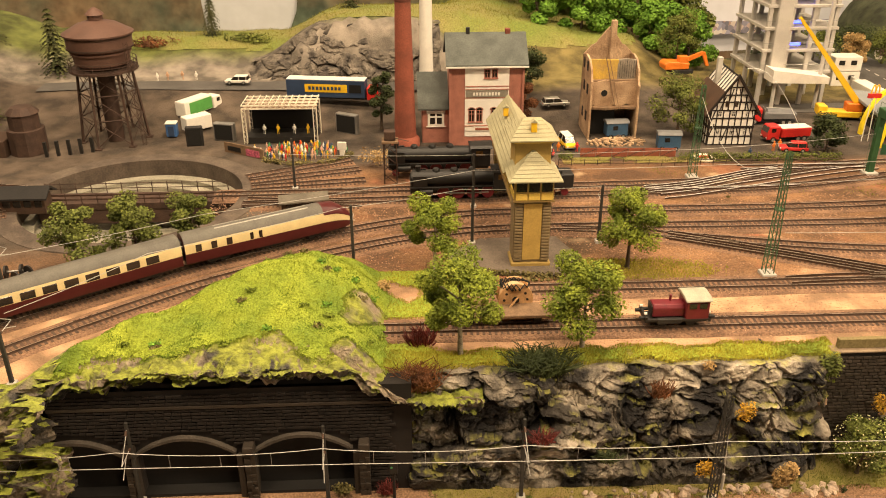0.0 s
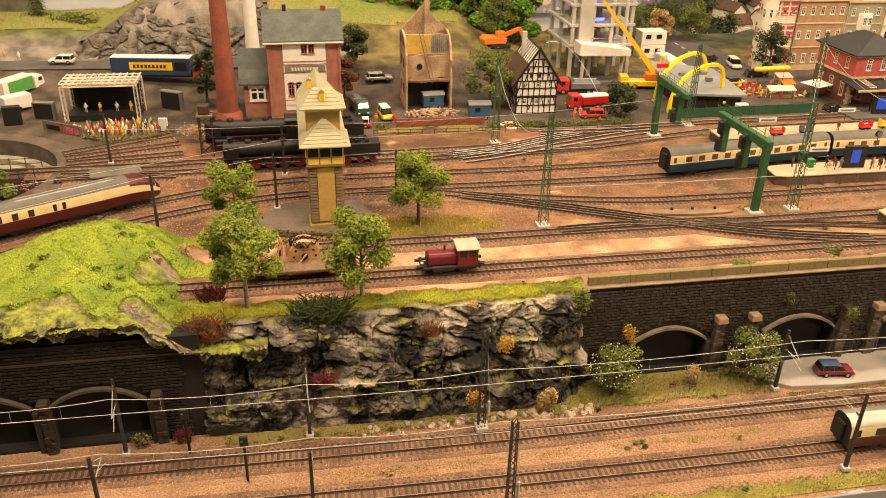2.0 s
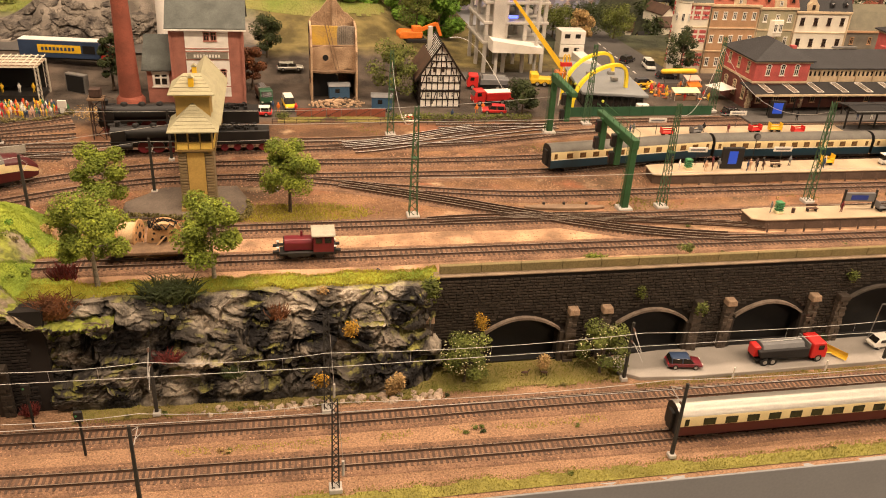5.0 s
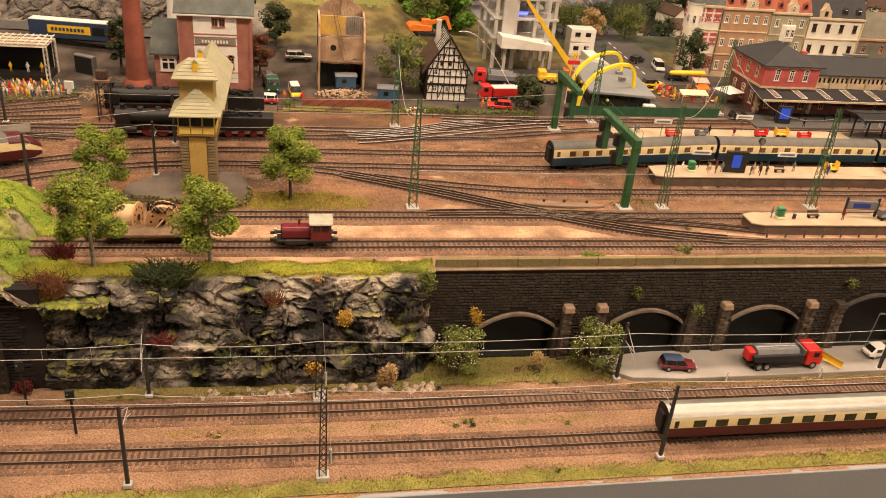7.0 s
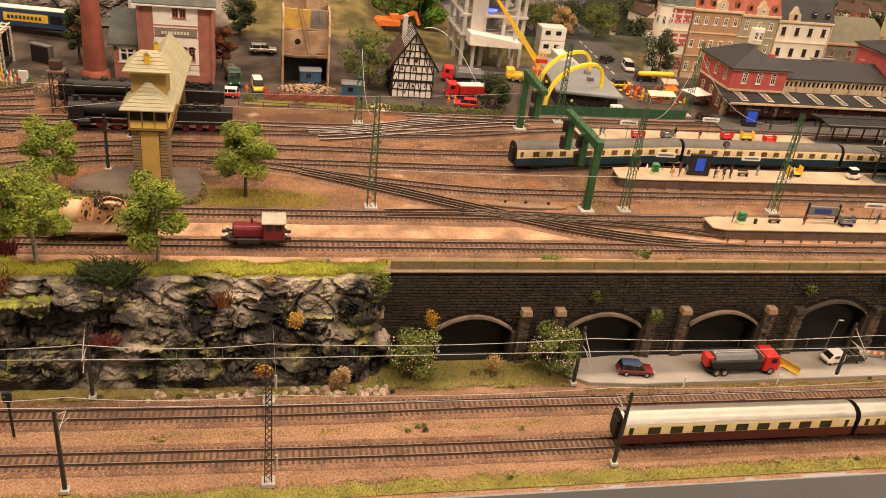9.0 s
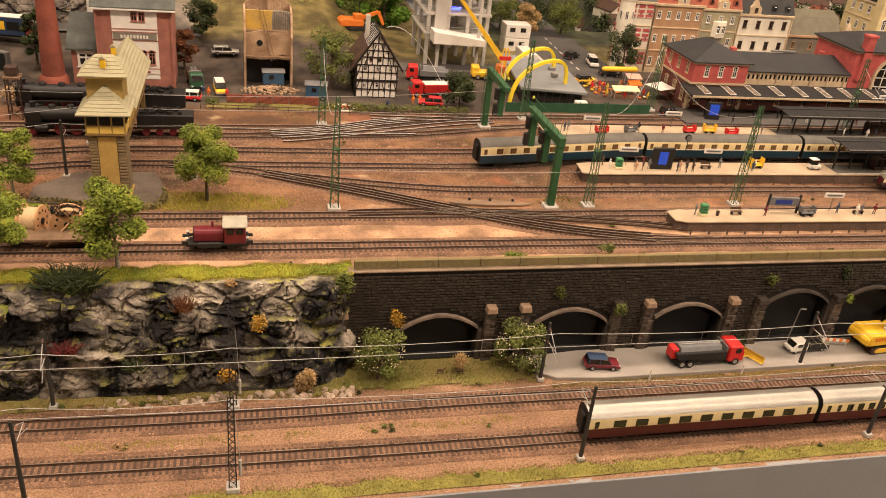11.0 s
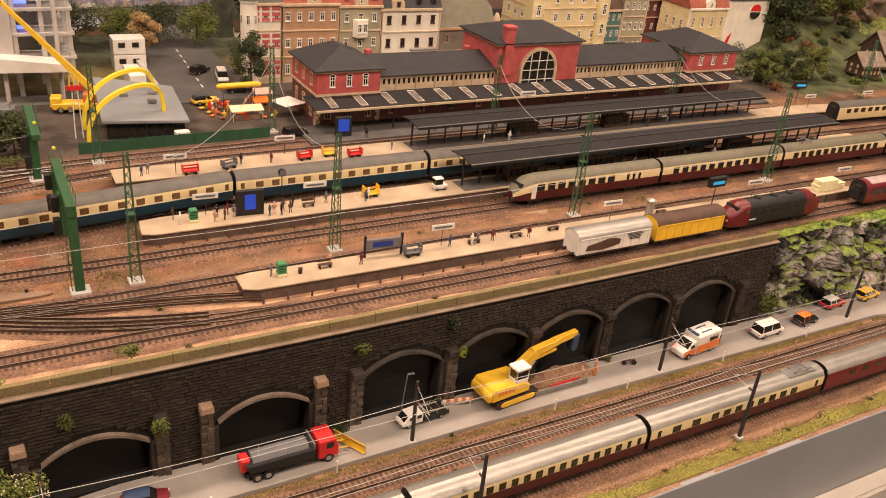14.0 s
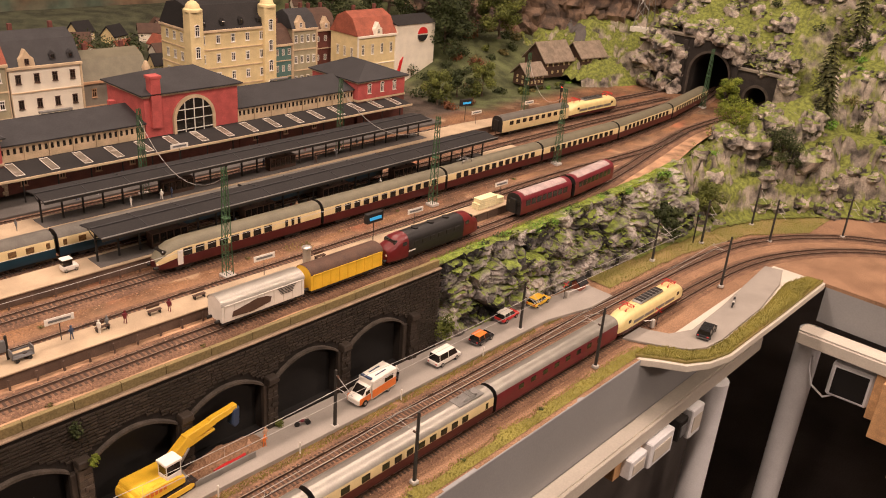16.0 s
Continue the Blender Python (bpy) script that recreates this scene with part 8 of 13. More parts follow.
QUAD = [(-0.073, -0.036), (0.064, -0.056), (0.072, 0.112), (-0.056, 0.176)]


def inset(k):
    return [(x * k + 0.001, y * k + 0.003) for x, y in QUAD]


part("wall", Geo().prism(inset(0.88), "z", 0, 0.028), M["chassis"], rs, "dark glazed walls")
for i in range(8):
    k = (i + 0.5) / 8
    (xa, ya), (xb, yb) = inset(0.89)[:2]
    shared("pane", pane_mesh(0.0125, 0.020), rs, pose(xa + (xb - xa) * k, ya + (yb - ya) * k, 0.015, 0, 0, math.degrees(math.atan2(yb - ya, xb - xa))))
    (xa, ya), (xb, yb) = inset(0.89)[3], inset(0.89)[0]
    shared("pane", pane_mesh(0.0200, 0.020), rs, pose(xa + (xb - xa) * k, ya + (yb - ya) * k, 0.015, 0, 0, math.degrees(math.atan2(yb - ya, xb - xa))))
tilt_ = [0.030, 0.028, 0.036, 0.042]
part("roof", Geo().add([(x, y, z) for (x, y), z in zip(QUAD, tilt_)] + [(x, y, z + 0.006) for (x, y), z in zip(QUAD, tilt_)], [(3, 2, 1, 0), (4, 5, 6, 7), (0, 1, 5, 4), (1, 2, 6, 5), (2, 3, 7, 6), (3, 0, 4, 7)]), M["roof_grey"], rs, "smooth grey tilted roof", bevel=0.001)
for dx, dy in ((0.02, 0.03), (-0.02, 0.07), (0.03, 0.075)):
    part("roof_unit", Geo().box((dx, dy, 0.044), (0.014, 0.010, 0.007)), M["steel"], rs, bevel=0.0006)
for xa, ya, xb, yb, top in ((-0.096, -0.046, 0.032, -0.006, 0.080), (-0.093, 0.030, 0.034, 0.078, 0.083)):
    pts = []
    for i in range(33):
        a = math.pi * i / 32
        u = 0.5 - 0.5 * math.cos(a)
        pts.append((xa + (xb - xa) * (u ** 0.92), ya + (yb - ya) * u, 0.034 * u ** 3 + top * math.sin(a) ** 0.75))
    g = Geo()
    for i, p in enumerate(pts):
        q = V3(pts[min(i + 1, 32)]) - V3(pts[max(i - 1, 0)])
        nrm = V3((-q.z, 0, q.x)).normalized() * 0.0030
        for sy in (-0.0042, 0.0042):
            for sn in (-1, 1):
                g.v.append((p[0] + nrm.x * sn, p[1] + sy, p[2] + nrm.z * sn))
    for i in range(32):
        o, n_ = i * 4, i * 4 + 4
        g.f += [(o, o + 1, n_ + 1, n_), (o + 1, o + 3, n_ + 3, n_ + 1), (o + 3, o + 2, n_ + 2, n_ + 3), (o + 2, o, n_, n_ + 2)]
    part("arch", g, M["lemon"], rs, "bright yellow arched bar", smooth=40)
part("pylon", Geo().bar((-0.112, -0.012, 0), (-0.110, -0.012, 0.088), 0.0014).bar((-0.100, -0.012, 0), (-0.102, -0.012, 0.088), 0.0014), M["ivory"], rs, "white sign pylon")
part("pylon_sign", Geo().span(-0.118, -0.094, -0.014, -0.010, 0.082, 0.090), M["red"], rs)
g = Geo()
for s_ in (-1, 1):
    g.tube([(-0.106 + s_ * 0.0035 + 0.0035 * math.cos(a), -0.012, 0.090 + 0.016 * math.sin(a)) for a in [math.pi * i / 8 for i in range(9)]], 0.0012, 6)
part("pylon_emblem", g, M["yellow"], rs, "small yellow emblem")
part("drive_box", Geo().span(0.036, 0.060, -0.074, -0.060, 0, 0.020), M["ivory"], rs, bevel=0.001)

# --- stage with crowd ---
sg = thing("open_air_stage", "open-air stage under a pale lattice truss roof", "stage", pose(-0.227, 1.46, GZ + 0.002, 0, 0, -1))
part("deck", Geo().span(-0.064, 0.064, 0.004, 0.062, 0, 0.010), M["chassis"], sg)
part("back_cloth", Geo().span(-0.064, 0.064, 0.058, 0.060, 0.010, 0.062), M["void"], sg)
def truss(g, a, b, w, n):
    a, b = V3(a), V3(b)
    d = (b - a).normalized()
    u = d.cross(V3((0, 0, 1)))
    u = (u if u.length > 0.1 else V3((1, 0, 0))).normalized() * w / 2
    v = d.cross(u).normalized() * w / 2
    cs_ = [u + v, u - v, -u - v, -u + v]
    for c_ in cs_:
        g.bar(a + c_, b + c_, 0.0006)
    for i in range(n):
        p, q = a.lerp(b, i / n), a.lerp(b, (i + 1) / n)
        for j in range(4):
            g.bar(p + cs_[j], q + cs_[(j + 1) % 4], 0.0004)
    return g


for x in (-0.064, 0.064):
    for y in (0.0, 0.06):
        part("truss_post", truss(Geo(), (x, y, 0), (x, y, 0.066), 0.006, 7), M["plaster"], sg)
for y in (0.0, 0.02, 0.04, 0.06):
    part("truss_beam", truss(Geo(), (-0.067, y, 0.068 + 0.1 * (0.06 - y) * 0), (0.067, y, 0.068), 0.006, 12), M["plaster"], sg)
part("roof_sheet", Geo().span(-0.066, 0.066, -0.002, 0.064, 0.0640, 0.0646), M["wood"], sg)
for x in [-0.066 + 0.132 * i / 11 for i in range(12)]:
    part("roof_batten", Geo().bar((x, -0.003, 0.0725), (x, 0.064, 0.0725), 0.0012), M["plaster"], sg)
for x, y, w, h, rz, lab in ((-0.382, 1.455, 0.030, 0.036, 8, "black loudspeaker tower beside the stage"), (-0.335, 1.482, 0.040, 0.034, -14, "black video wall panel beside the stage"), (-0.112, 1.515, 0.046, 0.038, -30, "large black video screen with a grey frame")):
    t = thing("video_panel", lab, "video panel", pose(x, y, GZ, 0, 0, rz))
    part("cabinet", Geo().span(-w / 2, w / 2, 0, 0.012, 0, h), M["steel"] if w > 0.035 else M["chassis"], t, bevel=0.001)
    part("panel", Geo().span(-w / 2 + 0.003, w / 2 - 0.003, -0.0008, -0.0001, 0.003, h - 0.003), M["void"], t)
ps = thing("hoarding", "curved board fence with painted graffiti", "hoarding", pose(-0.285, 1.398, GZ, 0, 0, -32))
part("board", Geo().span(-0.045, 0.045, 0, 0.002, 0, 0.020), M["wood"], ps, bevel=0.0004)
part("painting", Geo().span(0.006, 0.036, -0.0008, -0.0001, 0.003, 0.015), mat("pink_paint", (0.62, 0.14, 0.22), 0.7, var=0.5, scale=200), ps, "pink painted bars")
part("painting", Geo().span(-0.036, -0.006, -0.0008, -0.0001, 0.006, 0.014), M["black"], ps, "dark painted bars")

# --- water tower ---
wt = thing("water_tower", "rusty oxide-brown water tower on a braced iron frame", "water tower", pose(-0.536, 1.50, GZ))
for i in range(6):
    a, b = TAU * (i + 0.25) / 6, TAU * (i + 1.25) / 6
    part("leg", Geo().bar((0.058 * math.cos(a), 0.058 * math.sin(a), 0), (0.046 * math.cos(a), 0.046 * math.sin(a), 0.134), 0.0036), M["rust"], wt)
    part("foot_plate", Geo().box((0.058 * math.cos(a), 0.058 * math.sin(a), 0.0015), (0.012, 0.012, 0.003)), M["rust"], wt)
    for z0, z1 in ((0.004, 0.050), (0.050, 0.094), (0.094, 0.132)):
        r0, r1 = 0.058 - 0.012 * z0 / 0.134, 0.058 - 0.012 * z1 / 0.134
        g = Geo().bar((r0 * math.cos(a), r0 * math.sin(a), z0), (r1 * math.cos(b), r1 * math.sin(b), z1), 0.0012).bar((r0 * math.cos(b), r0 * math.sin(b), z0), (r1 * math.cos(a), r1 * math.sin(a), z1), 0.0012)
        g.bar((r1 * math.cos(a), r1 * math.sin(a), z1), (r1 * math.cos(b), r1 * math.sin(b), z1), 0.0018)
        part("brace", g, M["rust"], wt)
part("riser_pipe", Geo().cyl((0, 0, 0), (0, 0, 0.14), 0.015, n=16), M["rust"], wt, smooth=40)
part("gallery_floor", Geo().lathe([(0.030, 0.130), (0.059, 0.133), (0.059, 0.137), (0.030, 0.137)], n=28), M["rust"], wt, smooth=30)
g = Geo()
for i in range(24):
    a = TAU * i / 24
    g.bar((0.058 * math.cos(a), 0.058 * math.sin(a), 0.137), (0.058 * math.cos(a), 0.058 * math.sin(a), 0.152), 0.0007)
for z in (0.1445, 0.152):
    g.tube([(0.058 * math.cos(TAU * i / 28), 0.058 * math.sin(TAU * i / 28), z) for i in range(29)], 0.0007, 5)
part("gallery_rail", g, M["rust"], wt)
part("tank", Geo().lathe([(0.020, 0.136), (0.040, 0.140), (0.0470, 0.146), (0.0490, 0.164), (0.0520, 0.1645), (0.0520, 0.168), (0.0500, 0.1685), (0.0555, 0.172), (0.0560, 0.196), (0.0560, 0.198)], n=36), M["tank"], wt, "riveted oxide-brown tank", smooth=35)
for z in (0.1745, 0.1935):
    part("hoop", Geo().lathe([(0.0555, z - 0.001), (0.0570, z - 0.001), (0.0570, z + 0.001), (0.0555, z + 0.001)], n=36), M["rust"], wt, smooth=35)
part("roof", Geo().lathe([(0.0605, 0.1965), (0.0605, 0.199), (0.034, 0.214), (0.014, 0.220)], n=36), M["tank"], wt, "flat cone roof", smooth=35)
part("cupola", Geo().lathe([(0.013, 0.219), (0.013, 0.228), (0.0165, 0.229), (0.010, 0.236), (0.002, 0.241)], n=20), M["tank"], wt, smooth=35)
part("ladder", truss(Geo(), (0.060, -0.03, 0.0), (0.052, -0.026, 0.185), 0.006, 24), M["rust"], wt)

# --- turntable ---
tt = thing("turntable", "sunken locomotive turntable with a dark girder bridge", "turntable", pose(TT[0], TT[1], GZ - 0.002))
R = TT[2]
M["pit"] = mat("pit_concrete", (0.36, 0.33, 0.25), 0.85, var=0.4, scale=16, fine=400, bump=0.3, col2=(0.20, 0.185, 0.14))
M["pit_rim"] = mat("sooty_timber_rim", (0.13, 0.10, 0.075), 0.9, var=0.4, scale=30, fine=400, bump=0.4, col2=(0.07, 0.052, 0.04))
part("rim", Geo().lathe([(R - 0.006, -0.042), (R - 0.006, 0.004), (R + 0.026, 0.004), (R + 0.030, -0.004)], n=64, cap=False), M["pit_rim"], tt, "stone rim of the pit", smooth=30)
part("pit_step", Geo().lathe([(R - 0.005, -0.024), (R - 0.024, -0.025), (R - 0.024, -0.033), (R - 0.042, -0.034), (R - 0.042, -0.040), (R - 0.070, -0.041), (R - 0.070, -0.046), (0.001, -0.047)], n=64, cap=False), M["pit"], tt, "stepped concrete pit", smooth=20)
br = part("bridge", Geo().span(-R + 0.012, R - 0.012, -0.022, 0.022, -0.008, 0.003).span(-R + 0.03, R - 0.03, -0.020, 0.020, -0.032, -0.008), M["rust"], tt, "dark iron bridge girder", bevel=0.0008)
for s_ in (-1, 1):
    part("bridge_rail", Geo().span(-R + 0.008, R - 0.008, s_ * 0.0083 - 0.0006, s_ * 0.0083 + 0.0006, 0.003, 0.0058), M["rail"], br)
    g = Geo()
    for i in range(13):
        x = -R + 0.03 + (2 * R - 0.06) * i / 12
        g.bar((x, s_ * 0.0225, 0.002), (x, s_ * 0.0225, 0.020), 0.0011)
    for z in (0.010, 0.018):
        g.bar((-R + 0.03, s_ * 0.0225, z), (R - 0.03, s_ * 0.0225, z), 0.0010)
    part("handrail", g, M["rust"], br)
cb = part("operator_cabin", Geo().span(-R - 0.008, -R + 0.058, -0.052, -0.024, 0.0, 0.026), M["dark_wood"], tt, "dark timber operator cabin", bevel=0.0006)
part("cabin_roof", gable(0.074, 0.036, 0.026, 0.010, 0.003, "x"), M["felt"], cb).matrix_basis = pose(-R - 0.012, -0.056, 0)
for i in range(4):
    shared("window", pane_mesh(0.011, 0.010), cb, pose(-R + 0.002 + 0.0155 * i, -0.0523, 0.016))
# stub tracks round the pit
for i, a in enumerate((-8, 0, 8, 16, 24, 168, 176, 184, 192, 200)):
    an = radians(a)
    dr = V3((math.cos(an), math.sin(an), 0))
    c0 = V3((TT[0], TT[1], 0))
    track([tuple((c0 + dr * (R + 0.008))[:2]), tuple((c0 + dr * (R + 0.09))[:2]), tuple((c0 + dr * (R + 0.19 if a < 90 else R + 0.45))[:2])], UP - 0.001, "short radial track at the turntable", bed=0.016)

# --- tunnel portal ---
pl = thing("tunnel_portal", "dark stone tunnel portal at the foot of the mountain", "tunnel portal", pose(3.205, 1.035, GZ, 0, 0, -90), kind="structure")


M["portal_stone"] = mat("sooty_portal_stone", (0.045, 0.038, 0.032), 0.9, var=0.4, scale=40, fine=400, bump=0.5, col2=(0.022, 0.019, 0.016))


def portal(cx, half, top, x0, x1, ztop):
    n = 18
    sp = top - half
    arc_ = [(cx - half, 0)] + [(cx - half * math.cos(math.pi * i / n), sp + half * math.sin(math.pi * i / n)) for i in range(n + 1)] + [(cx + half, 0)]
    g = Geo().span(x0, cx - half, 0, 0.03, -0.01, ztop).span(cx + half, x1, 0, 0.03, -0.01, ztop)
    for (xa, za), (xb, zb) in zip(arc_[1:], arc_[2:-1]):
        g.add([(xa, 0, za), (xb, 0, zb), (xb, 0, ztop), (xa, 0, ztop), (xa, 0.03, za), (xb, 0.03, zb)], [(0, 1, 2, 3), (0, 4, 5, 1)])
    part("portal_wall", g, M["portal_stone"], pl)
    g = Geo()
    for (xa, za), (xb, zb) in zip(arc_, arc_[1:]):
        ca, cb_ = (cx, max(za, 0) if za < sp else sp), (cx, max(zb, 0) if zb < sp else sp)
        va, vb = V3((xa - cx, za - min(za, sp), 0)).normalized() * 0.007, V3((xb - cx, zb - min(zb, sp), 0)).normalized() * 0.007
        g.add([(xa, -0.004, za), (xb, -0.004, zb), (xb + vb.x, -0.004, zb + vb.y), (xa + va.x, -0.004, za + va.y), (xa, 0.0, za), (xb, 0.0, zb), (xb + vb.x, 0.0, zb + vb.y), (xa + va.x, 0.0, za + va.y)], [(0, 1, 2, 3), (3, 2, 6, 7), (0, 4, 5, 1)])
    part("arch_ring", g, M["arch_dark"], pl, "grey stone arch ring")
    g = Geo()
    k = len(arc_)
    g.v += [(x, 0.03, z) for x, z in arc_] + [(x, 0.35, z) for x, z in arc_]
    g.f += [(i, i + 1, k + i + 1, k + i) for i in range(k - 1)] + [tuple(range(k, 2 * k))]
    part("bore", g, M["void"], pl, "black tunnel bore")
    part("parapet", Geo().span(x0, x1, -0.005, 0.034, ztop, ztop + 0.008), M["grey_wall"], pl, bevel=0.001)


portal(0.0, 0.060, 0.135, -0.16, 0.080, 0.168)
portal(0.150, 0.032, 0.066, 0.080, 0.225, 0.105)
for i, x in enumerate((-0.085, 0.08)):
    part("buttress", Geo().box((x, -0.006, 0.075), (0.014, 0.014, 0.17), taper=0.85), M["portal_stone"], pl, bevel=0.001)


# --- small houses of the distant town ---
def distant_house(label, w, d, h, rh, wall_, roof_):
    t = thing("distant_house", label, "house", None, "distant town")
    part("wall", gable_body(w, d, h, rh, "x"), M[wall_], t)
    part("roof", gable(w, d, h, rh, 0.003, "x"), M[roof_], t)
    windows(t, face("s", w, d), [w * (i + 0.5) / 3 for i in range(3)], [h * 0.35, h * 0.75], w * 0.13, h * 0.2, "plaster")
    return t


kinds = [distant_house("pale small house with a red tiled roof in the distant town", 0.062, 0.045, 0.036, 0.022, "plaster", "rust_tile"), distant_house("cream small house with a dark roof in the distant town", 0.055, 0.045, 0.032, 0.024, "yellow_wall", "felt"),
         distant_house("white long house with a brown roof in the distant town", 0.090, 0.045, 0.030, 0.020, "plaster", "brown")]
rng = random.Random(61)
first = [True] * 3
for i in range(63):
    x, y = 1.02 + 0.082 * (i % 21) + rng.uniform(-0.022, 0.022), 2.06 + 0.115 * (i // 21) + rng.uniform(-0.025, 0.025)
    k = rng.randrange(3)
    if x < 1.34:
        continue
    m = pose(x, y, lift(x, y) - 0.003, 0, 0, rng.choice((0, 0, 90)) + rng.uniform(-25, 25))
    if first[k]:
        kinds[k].matrix_basis, first[k] = m, False
    else:
        copy_thing(kinds[k], m)

# ---- masts, wires and signals ----
M.update({
    "mast_dark": mat("dark_mast", (0.045, 0.042, 0.036), 0.7, var=0.3, scale=90, fine=700, bump=0.1),
    "wire": mat("pale_wire", (0.50, 0.48, 0.44), 0.5, metal=0.3, var=0.1, scale=60, bump=0),
    "navy": mat("navy_paint", (0.035, 0.06, 0.12), 0.45, var=0.15, scale=60, fine=900, bump=0.03),
    "truck_grey": mat("truck_grey", (0.16, 0.16, 0.16), 0.5, var=0.2, scale=60, fine=900, bump=0.05),
    "car_black": mat("car_black", (0.015, 0.015, 0.017), 0.25, var=0.1, scale=60, bump=0),
    "car_silver": mat("car_silver", (0.42, 0.40, 0.36), 0.3, metal=0.5, var=0.1, scale=60, bump=0),
    "car_green": mat("dark_green_paint", (0.03, 0.10, 0.05), 0.45, var=0.15, scale=60, bump=0.02),
    "bright_green": mat("light_green_paint", (0.10, 0.36, 0.08), 0.45, var=0.15, scale=60, bump=0.02),
    "leafgreen": mat("kiosk_green", (0.06, 0.25, 0.10), 0.5, var=0.15, scale=60, bump=0.02),
    "skin": mat("painted_tan", (0.55, 0.33, 0.20), 0.7, var=0.1, scale=60, bump=0),
    "rubber": mat("rubber", (0.018, 0.017, 0.016), 0.8, var=0.2, scale=60, bump=0),
    "awning_pale": mat("pale_awning", (0.80, 0.72, 0.42), 0.8, var=0.15, scale=60, bump=0.05),
    "awning_pink": mat("pink_awning", (0.72, 0.42, 0.32), 0.8, var=0.15, scale=60, bump=0.05),
})


def lattice(h, w0, w1, n, bar):
    """A tapered square lattice pole in one mesh."""
    g = Geo()
    cs_ = [(1, 1), (1, -1), (-1, -1), (-1, 1)]
    for a, b in cs_:
        g.bar((a * w0 / 2, b * w0 / 2, 0), (a * w1 / 2, b * w1 / 2, h), bar)
    for i in range(n):
        z0, z1 = h * i / n, h * (i + 1) / n
        r0, r1 = (w0 + (w1 - w0) * z0 / h) / 2, (w0 + (w1 - w0) * z1 / h) / 2
        for j in range(4):
            (a, b), (c, d) = cs_[j], cs_[(j + 1) % 4]
            g.bar((a * r0, b * r0, z0), (c * r1, d * r1, z1), bar * 0.7)
    return g


def station_mast(x, y, h=0.165, z=0.135):
    t = thing("catenary_mast", "green steel lattice mast between the station tracks", "catenary mast", pose(x, y, z), "green lattice masts")
    part("foot", Geo().box((0, 0, 0.002), (0.018, 0.018, 0.005)), M["concrete"], t, "pale concrete foot", bevel=0.0006)
    part("pole", lattice(h, 0.0115, 0.0050, 15, 0.0010), M["mast_green"], t)
    part("collar", Geo().box((0, 0, h * 0.55), (0.010, 0.010, 0.0016)), M["mast_green"], t)
    return t


SM = [(0.456, 0.912), (0.842, 0.916), (1.094, 0.918), (1.482, 0.908), (1.925, 0.925), (2.315, 0.930), (0.468, 1.252), (0.856, 1.300), (1.157, 1.372), (1.55, 1.262), (1.99, 1.258), (2.60, 1.24), (3.095, 0.985)]
for i, (x, y) in enumerate(SM):
    station_mast(x, y, 0.165 if y < 1.2 else 0.155)


def pole_mast(x, y, z, h, arm, lean=0.0):
    """A slim mast with a cantilever arm; arm points along y."""
    t = thing("catenary_mast", "slim dark catenary mast with a white cantilever arm", "catenary mast", pose(x, y, z, lean, 0, 0), "slim catenary masts")
    part("foot", Geo().box((0, 0, 0.0015), (0.009, 0.009, 0.005)), M["concrete"], t, "pale concrete foot", bevel=0.0006)
    part("pole", Geo().box((0, 0, h / 2), (0.0042, 0.0042, h), taper=0.75), M["mast_dark"], t, bevel=0.0005)
    g = Geo().bar((0, 0, h * 0.93), (0.001, arm * 0.95, h * 0.72), 0.0007).bar((0, 0, h * 0.70), (0.001, arm * 0.95, h * 0.72), 0.0007).bar((0, arm * 0.40, h * 0.71), (0.002, arm * 1.1, h * 0.60), 0.0006)
    q = part("cantilever", g, M["wire"], t, "white cantilever arm")
    part("insulator", Geo().cyl((0, arm * 0.08, h * 0.915), (0, arm * 0.2, h * 0.89), 0.0014, n=7).cyl((0, arm * 0.08, h * 0.70), (0, arm * 0.2, h * 0.702), 0.0014, n=7), M["brown"], q)
    return t


LM_X = [-0.48, -0.29, -0.09, 0.115, 0.315, 0.708, 1.10, 1.488, 1.890, 2.326]
for x in LM_X:
    if x != 0.315:
        pole_mast(x, 0.526 if x > 0.1 else 0.55, -0.002, 0.105, 0.036)
    pole_mast(x, 0.676 if x > -0.2 else 0.69, -0.002, 0.105 if x < 0.3 else 0.090, -0.034) if x != 0.315 else None
for y, h in ((0.523, 0.120), (0.658, 0.138)):
    t = thing("catenary_mast", "heavy dark lattice mast with tension weights", "catenary mast", pose(0.316, y, -0.002), "heavy lattice masts")
    part("foot", Geo().box((0, 0, 0.002), (0.014, 0.014, 0.006)), M["concrete"], t, bevel=0.0006)
    part("pole", lattice(h, 0.0075, 0.0055, 15, 0.0011), M["mast_dark"], t)
    part("tension_weight", Geo().cyl((0.008, -0.001, 0.020), (0.008, -0.001, 0.040), 0.0016, n=10), M["concrete"], t, "grey tension weight")
    part("weight_wire", Geo().bar((0.008, -0.001, 0.040), (0.004, 0, h * 0.8), 0.0004), M["wire"], t)
for x, y in ((2.635, 0.560), (2.805, 0.46), (2.50, 0.655), (2.70, 0.63)):
    pole_mast(x, y, -0.004, 0.100, -0.02)
for x, y in ((-0.071, 0.965), (0.088, 1.022), (0.262, 1.018), (-0.177, 1.235), (-0.405, 0.716), (-0.48, 0.885), (0.10, 1.15)):
    pole_mast(x, y, 0.135, 0.085, 0.028)


def wire_run(name, label, pts, sag=0.0, r=0.00034, z=0.0):
    for a, b in zip(pts, pts[1:]):
        a, b = V3(a), V3(b)
        n = 10 if sag else 2
        g = Geo().tube([a.lerp(b, i / n) - V3((0, 0, 4 * sag * (i / n) * (1 - i / n))) for i in range(n + 1)], r, 5)
        solid(name, g, M["wire"], label, "overhead wire", "overhead wires")


